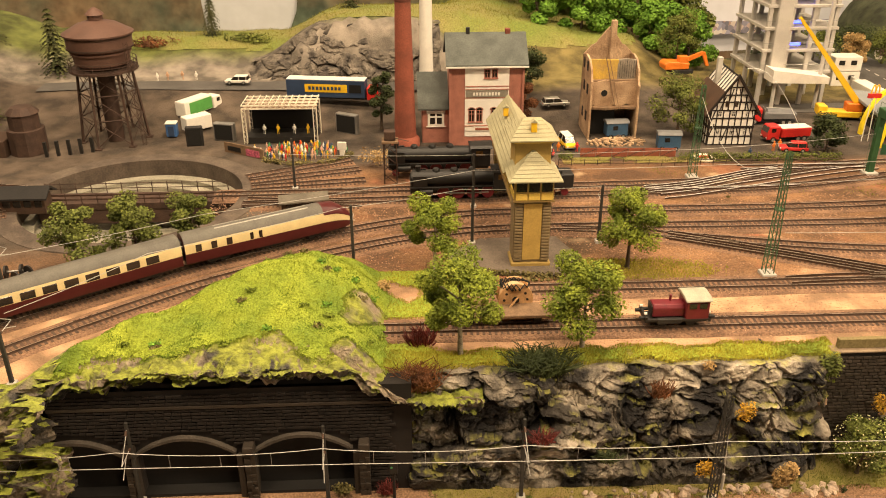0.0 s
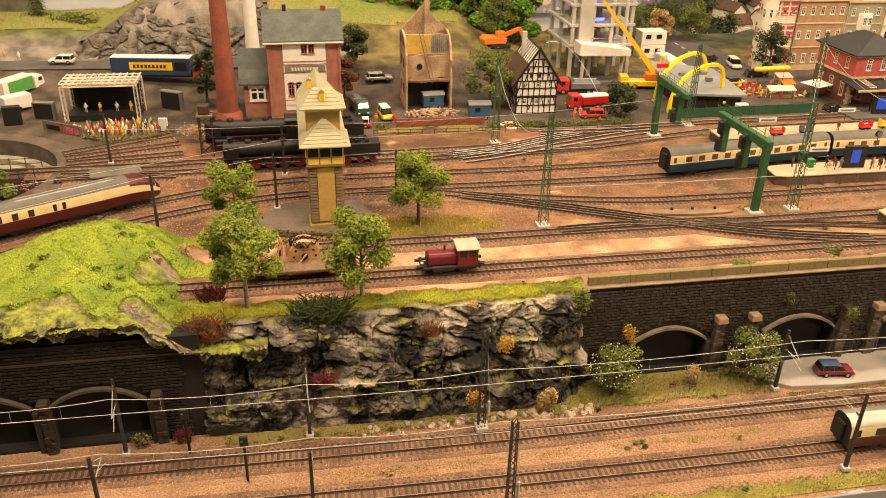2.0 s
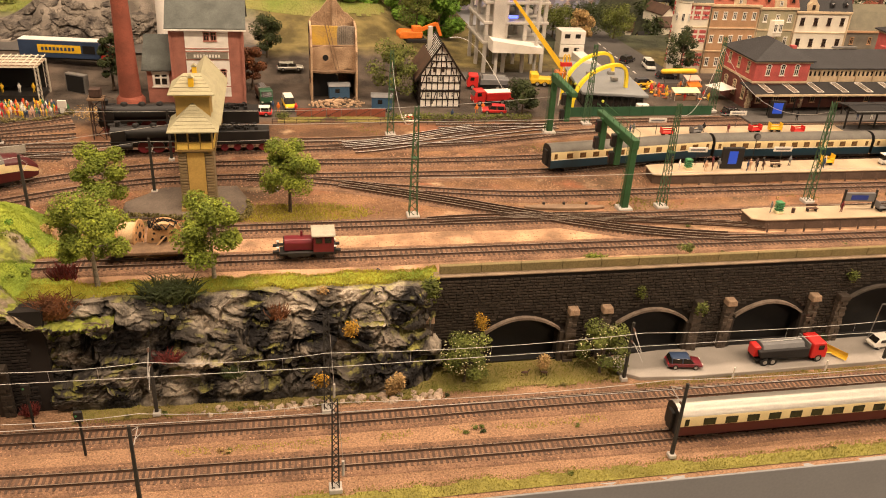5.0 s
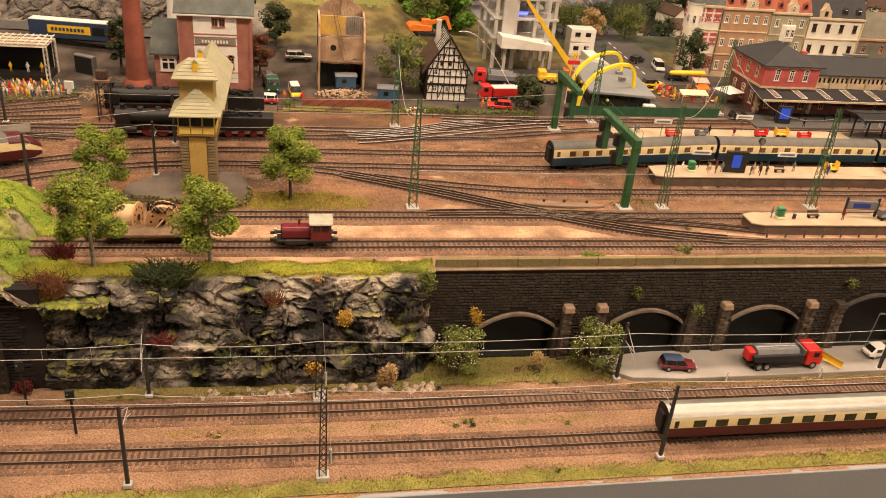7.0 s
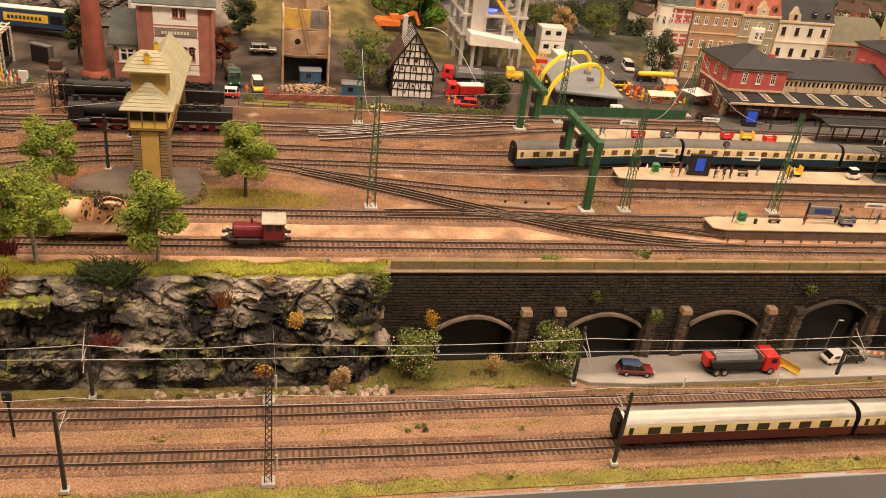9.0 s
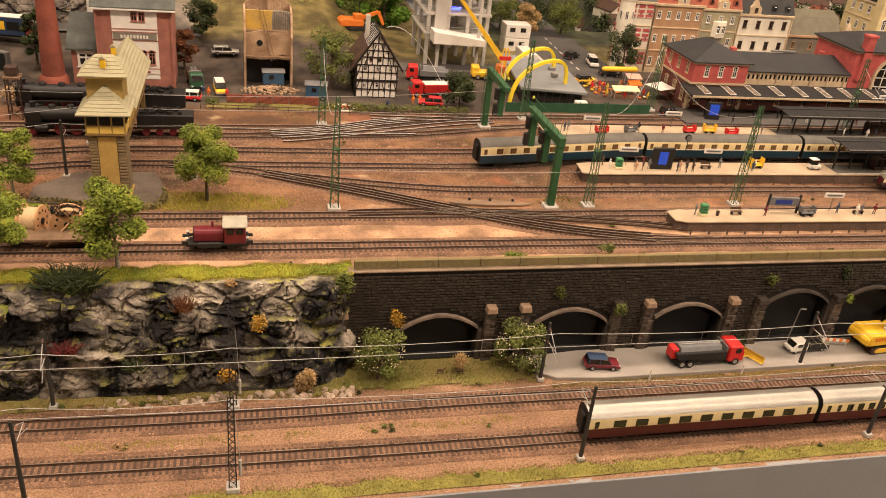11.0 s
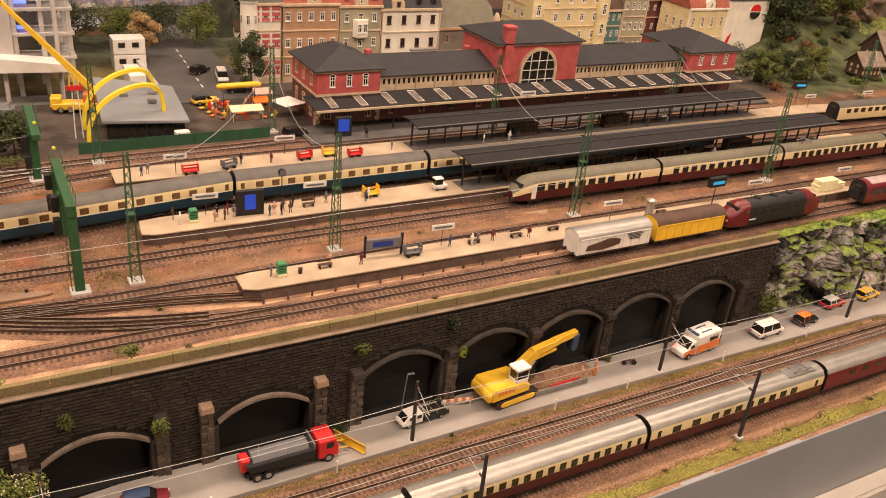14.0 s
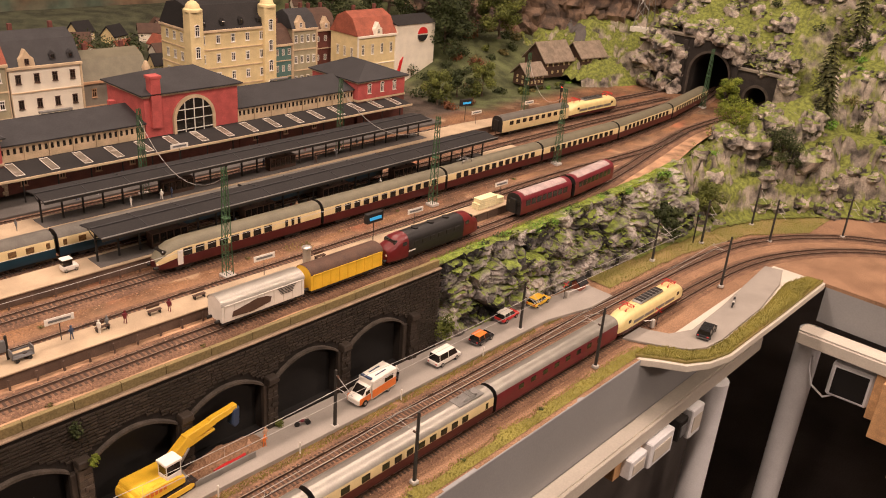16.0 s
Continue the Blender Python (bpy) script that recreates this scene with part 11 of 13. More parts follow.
# tall bright trees before the backdrop
for i, (x, y, h, r) in enumerate(((0.34, 2.16, 0.24, 0.11), (0.47, 2.22, 0.28, 0.13), (0.60, 2.16, 0.26, 0.12), (0.74, 2.24, 0.30, 0.12), (0.40, 2.34, 0.32, 0.12), (0.55, 2.38, 0.32, 0.12), (0.33, 1.99, 0.10, 0.055), (0.42, 1.97, 0.135, 0.062), (0.51, 2.00, 0.15, 0.07), (0.60, 1.95, 0.125, 0.060), (0.69, 1.98, 0.15, 0.068))):
    tree("tall bright green tree before the backdrop", pose(x, y, lift(x, y) - 0.01, 0, 0, 77 * i), h, r, "leaf_mid" if i == 3 else "leaf_spring", 90 + i, 3600, "bark", 0.10, 0.014 if h > 0.2 else 0.009, "tall backdrop trees")
for i, (x, y, h, z) in enumerate(((0.495, 0.698, 0.072, -0.004), (0.682, 0.697, 0.074, -0.004))):
    tree("small blossoming tree on the meadow by the wall", pose(x, y, z), h, 0.033, "leaf_mid", 70 + i, 1500, "bark", 0.20, 0.0036, "blossoming trees")
    rng, g = random.Random(i), Geo()
    for _ in range(150):
        d = V3((rng.gauss(0, 1), rng.gauss(0, 1), rng.gauss(0, 1))).normalized()
        g.ball((x + d.x * 0.032, y + d.y * 0.030, z + 0.046 + d.z * 0.026), 0.0008, 5, 4)
    solid("blossom", g, M["awning_pale"], "pale yellow blossoms in the small tree", "blossom", "blossoms", kind="stuff")


def conifer(m, h, seed, label="dark green model fir tree"):
    rng = random.Random(seed)
    t = thing("fir_tree", label, "fir tree", m, "fir trees")
    part("trunk", Geo().tube([(0, 0, -0.004), (0, 0, h * 0.5), (0, 0, h)], [h * 0.022, h * 0.014, h * 0.002], 7), M["bark"], t)
    g = Geo()
    n = 13
    for i in range(n):
        z = h * (0.12 + 0.86 * i / n)
        rr = h * 0.25 * (1 - i / n) ** 0.85 + 0.003
        k = 10
        for j in range(k):
            a = TAU * j / k + i * 0.5 + rng.uniform(-0.2, 0.2)
            L = rr * rng.uniform(0.75, 1.15)
            for q in range(5):
                f = (q + 1) / 5
                p = V3((math.cos(a) * L * f, math.sin(a) * L * f, z - L * 0.45 * f * f))
                s = h * 0.040 * (1.1 - 0.5 * f)
                u = V3((-math.sin(a), math.cos(a), rng.uniform(-0.3, 0.3)))
                v = V3((math.cos(a), math.sin(a), -0.6))
                o = len(g.v)
                g.v += [tuple(p - u * s), tuple(p + v * s * 0.9), tuple(p + u * s), tuple(p - v * s * 0.7)]
                g.f.append((o, o + 1, o + 2, o + 3))
    part("needle_crown", g, M["needle"], t, "drooping needle branches")
    return t


for i, (x, y, h) in enumerate(((-0.80, 1.58, 0.13), (-0.74, 1.80, 0.15), (-0.90, 1.85, 0.16), (-0.44, 1.96, 0.105), (-0.12, 1.98, 0.11), (-1.0, 1.65, 0.14))):
    conifer(pose(x, y, lift(x, y) - 0.004, 0, 0, 30 * i), h, i)
for i, (x, y, h) in enumerate(((3.10, 0.66, 0.16), (3.24, 0.72, 0.17), (3.40, 0.72, 0.19), (3.32, 0.50, 0.14), (3.46, 0.58, 0.16), (3.20, 0.46, 0.11), (3.56, 0.78, 0.17))):
    conifer(pose(x, y, mount(x, y) - 0.006, 0, 0, 30 * i), h, 20 + i, "dark green fir on the mountain slope")


def bush(name, label, x, y, z, rad, leaf, n, size, seed=0, wiry=False, group=""):
    rng = random.Random(seed * 7 + 1)
    g = Geo()
    if wiry:
        for _ in range(n):
            a, k = rng.uniform(0, TAU), rng.random() ** 0.6
            p = V3((math.cos(a) * rad[0] * k * 0.7, math.sin(a) * rad[1] * k * 0.7, 0))
            q = p * 1.25 + V3((rng.uniform(-1, 1) * rad[0] * 0.5, rng.uniform(-1, 1) * rad[1] * 0.5, rad[2] * rng.uniform(0.6, 1.7)))
            g.tube([p, p.lerp(q, 0.55) + V3((rng.uniform(-1, 1), rng.uniform(-1, 1), 0.5)) * rad[0] * 0.25, q], [size, size * 0.8, size * 0.4], 4)
    else:
        for _ in range(5):
            leaves(g, rng, (rng.uniform(-0.5, 0.5) * rad[0], rng.uniform(-0.5, 0.5) * rad[1], rad[2] * rng.uniform(0.5, 1.0)), tuple(q * 0.62 for q in rad), n // 5, size)
    return solid(name, g, M[leaf], label, "bush", group, m=pose(x, y, z))


B = [
    ("wine-red wiry bush on the rock face", 0.134, 0.680, 0.070, (0.018, 0.010, 0.008), "leaf_red", 90, 0.0007, True),
    ("dark green wiry bush at the cliff top", 0.137, 0.726, 0.126, (0.036, 0.020, 0.017), "leaf_dark", 420, 0.0008, True),
    ("rust-brown wiry bush at the cliff top", 0.008, 0.716, 0.118, (0.030, 0.016, 0.017), "leaf_brown", 300, 0.0007, True),
    ("red-brown wiry bush on the grass", 0.012, 0.775, 0.132, (0.018, 0.014, 0.014), "leaf_red", 110, 0.0009, True),
    ("rust-brown bush hanging over the rock", 0.262, 0.700, 0.108, (0.014, 0.008, 0.012), "leaf_brown", 90, 0.0007, True),
    ("dark green bush on the rock face", 0.205, 0.676, 0.045, (0.016, 0.008, 0.008), "leaf_dark", 90, 0.0007, True),
    ("yellow tuft on the rock face", 0.346, 0.680, 0.088, (0.010, 0.006, 0.018), "leaf_yellow", 420, 0.0024, False),
    ("yellow tuft at the foot of the rock", 0.312, 0.668, 0.026, (0.016, 0.008, 0.014), "leaf_yellow", 420, 0.0024, False),
    ("straw-coloured shrub at the foot of the rock", 0.404, 0.676, 0.000, (0.015, 0.011, 0.024), "leaf_tan", 1500, 0.0024, False),
    ("straw-coloured tuft at the cliff edge", 0.318, 0.716, 0.128, (0.010, 0.008, 0.008), "leaf_tan", 260, 0.0024, False),
    ("dense green bush at the end of the wall", 0.447, 0.722, 0.108, (0.016, 0.012, 0.028), "leaf_mid", 900, 0.0034, False),
    ("straw-coloured bush on the grass", -0.035, 0.892, 0.135, (0.014, 0.012, 0.012), "leaf_tan", 420, 0.0026, False),
    ("yellow-green bush inside the cave", -0.075, 0.690, 0.000, (0.014, 0.008, 0.010), "leaf_flower", 300, 0.0028, False),
    ("red-brown bush inside the cave", -0.028, 0.690, 0.000, (0.012, 0.008, 0.009), "leaf_red", 90, 0.0007, True),
    ("yellow vine on the wall", 0.520, 0.722, 0.060, (0.012, 0.007, 0.018), "leaf_yellow", 420, 0.0024, False),
    ("yellow shrub before the arch", 0.606, 0.700, 0.002, (0.013, 0.010, 0.022), "leaf_tan", 460, 0.0026, False),
    ("green creeper on the wall", 0.738, 0.727, 0.086, (0.007, 0.005, 0.018), "leaf_mid", 260, 0.0024, False),
    ("green creeper on the pillar", 0.824, 0.716, 0.062, (0.009, 0.007, 0.018), "leaf_mid", 320, 0.0026, False),
    ("green plant on the parapet", 0.806, 0.756, 0.142, (0.014, 0.010, 0.010), "leaf_mid", 360, 0.0026, False),
    ("yellow-green plant on the parapet", 0.674, 0.754, 0.140, (0.020, 0.008, 0.006), "leaf_bright", 360, 0.0026, False),
    ("green creeper hanging on the wall", 1.056, 0.728, 0.098, (0.010, 0.006, 0.014), "leaf_mid", 260, 0.0028, False),
    ("green creeper hanging over the wall", 1.174, 0.730, 0.104, (0.007, 0.006, 0.016), "leaf_dark", 260, 0.0028, False),
    ("yellow-green tuft on a pillar", 1.186, 0.718, 0.074, (0.008, 0.006, 0.008), "leaf_bright", 220, 0.0028, False),
    ("green weeds at the foot of the wall", 1.030, 0.722, 0.000, (0.016, 0.008, 0.010), "leaf_dark", 320, 0.0030, False),
    ("small green shrub at the foot of the wall", 1.432, 0.722, 0.000, (0.008, 0.006, 0.010), "leaf_mid", 220, 0.0026, False),
    ("green bush where wall meets rock", 1.752, 0.722, 0.010, (0.018, 0.014, 0.036), "leaf_mid", 700, 0.0034, False),
    ("yellow flower tuft by the yard", -0.418, 0.925, 0.133, (0.014, 0.010, 0.008), "leaf_yellow", 260, 0.0024, False),
    ("tan shrub beside the loading tower", -0.055, 1.33, 0.134, (0.03, 0.022, 0.022), "leaf_tan", 500, 0.0034, False),
    ("low green shrub before the torn house", 0.282, 1.352, 0.134, (0.018, 0.010, 0.009), "leaf_mid", 300, 0.0028, False),
    ("rust bush on the hill", -0.56, 1.90, lift(-0.56, 1.90) - 0.004, (0.06, 0.03, 0.02), "leaf_brown", 500, 0.006, False),
    ("green shrub on the hill", -0.36, 1.92, lift(-0.36, 1.92) - 0.004, (0.06, 0.03, 0.018), "leaf_mid", 500, 0.006, False),
]
for i, (lab, x, y, z, rad, lf, n, sz, wiry) in enumerate(B):
    bush("bush", lab, x, y, z, rad, lf, n, sz, i, wiry)
rng = random.Random(77)
for i in range(46):
    x, y = rng.uniform(1.80, 2.95), 0
    f = min((V3((x, q, 0)) - FOOT[0]).length for q in (0.7,))
    if x < 2.5:
        y, z = rng.uniform(0.735, 0.752), 0.130
    else:
        x = rng.uniform(2.6, 3.3)
        y = rng.uniform(0.45, 0.82)
        if side_of(FOOT, x, y) < 0.02:
            continue
        z = mount(x, y) - 0.004
    bush("moss_bush", "small green bush on the rocky slope", x, y, z, (0.016, 0.012, 0.010), rng.choice(["leaf_spring", "leaf_mid", "leaf_dark"]), 160, 0.0036, 200 + i, False, "slope bushes")

for i in range(90):
    x, y = rng.uniform(2.42, 3.08), rng.uniform(1.36, 1.78)
    if 2.76 < x < 3.18 and y < 1.53:
        continue
    k = rng.uniform(0.6, 1.5)
    bush("wild_bush", "dense green bush on the slope behind the farm", x, y, lift(x, y) - 0.004, (0.024 * k, 0.020 * k, 0.018 * k), rng.choice(["leaf_mid", "leaf_dark", "leaf_dark", "leaf_brown", "leaf_flower"]), 220, 0.0060, 400 + i, False, "slope bushes")

for i in range(70):
    x, y = rng.uniform(2.62, 3.55), rng.uniform(0.35, 1.0)
    if side_of(FOOT, x, y) < 0.03 or -side_of(EDGE, x, y) < 0.02 or wav(x, y, 8, 5) < -0.1:
        continue
    k = rng.uniform(0.6, 1.6)
    bush("slope_bush", "rounded green bush growing between the rocks", x, y, mount(x, y) - 0.004, (0.020 * k, 0.017 * k, 0.015 * k), rng.choice(["leaf_mid", "leaf_dark", "leaf_dark", "leaf_spring", "leaf_flower"]), 170, 0.0055, 1200 + i, False, "slope bushes")

# hedges
def hedge(label, pts, h, leaf="leaf_mid", n=700, w=0.007):
    rng, g = random.Random(len(pts) * 3), Geo()
    line = spline(pts, 0.006)
    for _ in range(n):
        p = rng.choice(line)
        leaves(g, rng, (p.x, p.y + rng.uniform(-w, w) * 0.5, GZ + h * rng.uniform(0.15, 0.85)), (w * 0.6, w * 0.6, h * 0.25), 2, 0.0034)
    return solid("hedge", g, M[leaf], label, "hedge", "hedges")


hedge("low olive hedge round the signal box paving", [(0.060, 0.940), (0.120, 0.929), (0.180, 0.919), (0.210, 0.921), (0.226, 0.945), (0.223, 0.972)], 0.0085, "leaf_flower", 900, 0.0045)
hedge("low clipped green hedge before the houses", [(0.475, 1.335), (0.62, 1.328), (0.75, 1.322)], 0.017, "leaf_mid", 1100)
hedge("low olive hedge round the signal box", [(0.02, 0.925), (0.08, 0.912), (0.16, 0.908), (0.215, 0.915), (0.228, 0.945)], 0.009, "leaf_flower", 500, 0.006)
hedge("olive hedge before the concert crowd", [(-0.245, 1.365), (-0.19, 1.345), (-0.125, 1.355), (-0.095, 1.39)], 0.010, "leaf_flower", 500)


M["edge_grass"] = mat("edge_grass", (0.27, 0.24, 0.05), 0.95, var=0.45, scale=22, fine=500, bump=0.9, col2=(0.17, 0.15, 0.03), detail=8)
M["blade_edge"] = blade_mat("edge_blades", (0.34, 0.30, 0.055), (0.19, 0.175, 0.032))
M["hillgrass"] = mat("hill_grass", (0.17, 0.21, 0.04), 0.95, var=0.4, scale=9, fine=300, bump=0.8, col2=(0.25, 0.22, 0.07), detail=8)


# turf: thin uneven sheets with standing blades
def turf(name, label, x0, x1, y0, y1, zf, inside, material, blade_mat, n, h, step=0.005, seed=1, sheet=True, soft_=True):
    g = Geo()
    nx, ny = int((x1 - x0) / step), int((y1 - y0) / step)
    idx = {}
    for j in range(ny + 1):
        for i in range(nx + 1):
            x, y = x0 + (x1 - x0) * i / nx, y0 + (y1 - y0) * j / ny
            idx[i, j] = len(g.v)
            g.v.append((x, y, zf(x, y) + 0.0012 + 0.0006 * wav(x, y, seed, 90)))
    for j in range(ny):
        for i in range(nx):
            x, y = x0 + (x1 - x0) * (i + 0.5) / nx, y0 + (y1 - y0) * (j + 0.5) / ny
            if sheet and inside(x, y) and (not soft_ or all(inside(x + a, y + b) for a, b in ((0.006, 0), (-0.006, 0), (0, 0.006), (0, -0.006)))):
                g.f.append((idx[i, j], idx[i + 1, j], idx[i + 1, j + 1], idx[i, j + 1]))
    t = thing(name, label, "grass", kind="stuff")
    if sheet:
        part("turf_sheet", g, M[material], t, smooth=60)
    rng, b = random.Random(seed), Geo()
    made = tries = 0
    while made < n and tries < n * 6:
        tries += 1
        x, y = rng.uniform(x0, x1), rng.uniform(y0, y1)
        if not inside(x, y):
            continue
        made += 1
        z, a, s = zf(x, y) + 0.0006, rng.uniform(0, TAU), h * rng.uniform(0.5, 1.3)
        dx, dy = math.cos(a) * 0.0005, math.sin(a) * 0.0005
        o = len(b.v)
        b.v += [(x - dx, y - dy, z), (x + dx, y + dy, z), (x + rng.uniform(-1, 1) * s * 0.6, y + rng.uniform(-1, 1) * s * 0.6, z + s)]
        b.f.append((o, o + 1, o + 2))
    tagged(part("blades", b, M[blade_mat], t), kind="stuff")
    return t


turf("grass", "olive grass strip along the layout edge", -1.25, 2.0, 0.4985, 0.535, lambda x, y: low(x, y), lambda x, y: y < 0.523 + 0.008 * wav(x, 0, 3, 22) and y < 0.534, "edge_grass", "blade_edge", 24000, 0.0032, 0.003, seed=3)
turf("grass", "green meadow below the retaining wall", 0.45, 0.735, 0.664, 0.734, lambda x, y: low(x, y), lambda x, y: y > 0.672 + 0.006 * wav(x, 0, 5, 20) and x < 0.705 + 0.012 * wav(y, 1, 2, 40), "meadow", "blade_olive", 5000, 0.0034, seed=4)
turf("grass", "green grass at the foot of the rock", 0.0, 0.46, 0.660, 0.705, lambda x, y: low(x, y), lambda x, y: y > 0.668 + 0.005 * wav(x, 0, 5, 20) and x > 0.02 + 0.02 * wav(y, 0, 2, 40), "meadow", "blade_olive", 5000, 0.0030, seed=5)
turf("grass", "yellow-green growth between the main-line tracks", -1.2, 2.3, 0.590, 0.618, lambda x, y: low(x, y), lambda x, y: wav(x, y, 9, 11) > 0.18 and abs(y - 0.604) < 0.012 * (0.3 + abs(noise.noise(V3((x * 60, y * 60, 0))))), "meadow", "blade_yellow", 5000, 0.0024, seed=6, sheet=False)
turf("grass", "dry grass along the lane", 0.72, 2.0, 0.655, 0.670, lambda x, y: low(x, y), lambda x, y: wav(x, y, 4, 16) > -0.75 and y < 0.668, "edge_grass", "blade_edge", 11000, 0.0026, seed=7, sheet=False)
turf("grass", "lush grass on the hill above the cave", -0.375, 0.072, 0.698, 0.945, hill_top, lambda x, y: hill_z(x, y) > 0.127 and wav(x, y, 12, 12) > -0.55 + 1.1 * smoothstep(0.752, 0.697, y + 0.03 * wav(x, 0, 6, 18)) + 0.9 * smoothstep(0.02, 0.06, x + 0.02 * wav(y, 3, 1, 25)), "grass", "blade", 60000, 0.0017, 0.0025, seed=8)
turf("grass", "yellow-green grass along the cliff top", -0.05, 0.462, 0.722, 0.772, lambda x, y: max(lift(x, y), 0.1335), lambda x, y: y < 0.758 + 0.012 * wav(x, 0, 1, 18) and y > 0.724 + 0.010 * wav(x, 2, 1, 30), "grass", "blade_yellow", 24000, 0.0026, 0.0025, seed=9)
turf("grass", "grass between the trees and the siding", -0.09, 0.12, 0.735, 0.945, lambda x, y: lift(x, y), lambda x, y: wav(x, y, 6, 14) > -0.25 + 1.2 * smoothstep(0.05, 0.11, x) and not (0.778 < y < 0.822 and x > -0.06), "grass", "blade_yellow", 14000, 0.0028, 0.0025, seed=10)
turf("grass", "sparse grass beside the signal box", 0.14, 0.50, 0.896, 0.990, lambda x, y: lift(x, y), lambda x, y: 0.9 + 0.5 * wav(x, y, 8, 16) + 0.9 * noise.noise(V3((x * 260, y * 260, 3))) > ((y - 0.934) / 0.034) ** 2 + ((x - 0.285) / 0.115) ** 2, "meadow", "blade_yellow", 9000, 0.0026, seed=11, sheet=False)
turf("grass", "sparse trampled grass by the crossing", 0.62, 1.0, 0.905, 0.955, lambda x, y: lift(x, y), lambda x, y: wav(x, y, 17, 18) + 0.8 * noise.noise(V3((x * 240, y * 240, 5))) > 0.35 + 1.5 * ((x - 0.81) / 0.17) ** 2, "meadow", "blade_olive", 2600, 0.0024, seed=17, sheet=False)
turf("grass", "thin dry growth between the yard tracks", 0.30, 1.25, 1.10, 1.34, lambda x, y: lift(x, y), lambda x, y: wav(x, y, 23, 13) + 0.7 * noise.noise(V3((x * 200, y * 200, 9))) > 0.62, "meadow", "blade_olive", 4200, 0.0026, seed=18, sheet=False)
turf("grass", "patchy weeds between the station tracks", 0.56, 2.2, 0.90, 1.04, lambda x, y: lift(x, y), lambda x, y: wav(x, y, 31, 9) > 0.52 and all(abs(y - q) > 0.022 for q in (0.886, 0.970, 1.062)), "meadow", "blade_olive", 3600, 0.0024, seed=12, sheet=False)
turf("grass", "bright grass along the rock top", 1.745, 2.62, 0.738, 0.775, lambda x, y: 0.1375, lambda x, y: front(x) - 0.006 < y < front(x) + 0.022 + 0.006 * wav(x, 0, 2, 16), "grass", "blade", 5000, 0.0034, seed=13)
turf("grass", "green meadow beside the curve", 2.15, 2.95, 0.52, 0.72, lambda x, y: -0.004, lambda x, y: side_of([V3((a, b, 0)) for a, b in T_BACK], x, y) > 0.03 and side_of(FOOT, x, y) < 0.02 and x > 2.13 + 0.02 * wav(y, 0, 1, 20), "meadow", "blade_olive", 9000, 0.0034, seed=14)
turf("grass", "olive meadow on the hill behind the yard", -0.7, 0.55, 1.86, 2.3, lift, lambda x, y: lift(x, y) > 0.212, "hillgrass", "blade_olive", 16000, 0.005, 0.012, seed=15)
turf("grass", "green strip before the torn house", 0.27, 0.56, 1.325, 1.358, lambda x, y: lift(x, y), lambda x, y: wav(x, y, 2, 20) > -0.4, "meadow", "blade_olive", 1800, 0.003, seed=16)

rng = random.Random(91)
for i in range(34):
    x, y = rng.uniform(-0.33, 0.03), rng.uniform(0.715, 0.90)
    if hill_z(x, y) < 0.135:
        continue
    bush("grass_tuft", "small standing tuft of fresh grass on the hill", x, y, hill_top(x, y), (0.007, 0.006, 0.004), rng.choice(["leaf_bright", "leaf_bright", "leaf_spring", "leaf_flower"]), 60, 0.0030, 600 + i, False, "hill tufts")
for i in range(46):
    x, y = rng.uniform(0.05, 2.1), rng.choice([0.515, 0.596, 0.604, 0.612, 0.673])
    bush("grass_tuft", "small dry tuft of grass beside the main line", x, y + rng.uniform(-0.003, 0.003), low(x, y), (0.0045, 0.004, 0.0035), rng.choice(["leaf_flower", "leaf_mid", "leaf_dark", "leaf_tan"]), 50, 0.0024, 700 + i, False, "trackside tufts")
for i in range(40):
    x, y = rng.uniform(0.3, 2.3), rng.choice([0.845, 0.928, 0.935, 1.165, 0.768])
    bush("grass_tuft", "small dry weed tuft between the station tracks", x, y + rng.uniform(-0.006, 0.006), lift(x, y), (0.005, 0.004, 0.003), rng.choice(["leaf_flower", "leaf_flower", "leaf_tan", "leaf_mid"]), 45, 0.0024, 800 + i, False, "station weeds")

def in_verge(x, y):
    c = False
    for (xa, ya), (xb, yb) in zip(VERGE, VERGE[1:] + VERGE[:1]):
        if (ya > y) != (yb > y) and x < (xb - xa) * (y - ya) / (yb - ya) + xa:
            c = not c
    return c


turf("grass", "rough olive grass on the crossing verge", 1.96, 2.52, 0.396, 0.505, lambda x, y: 0.0016, in_verge, "edge_grass", "blade_edge", 9000, 0.0034, 0.003, seed=21)
for i in range(26):
    x, y = 0.92 + 0.062 * i + rng.uniform(-0.02, 0.02), rng.uniform(2.04, 2.32)
    k = rng.uniform(0.8, 1.5)
    bush("distant_bush", "dark rounded bush between the distant houses", x, y, lift(x, y) - 0.004, (0.042 * k, 0.034 * k, 0.036 * k), rng.choice(["leaf_dark", "leaf_dark", "leaf_mid"]), 420, 0.0090, 900 + i, False, "distant bushes")

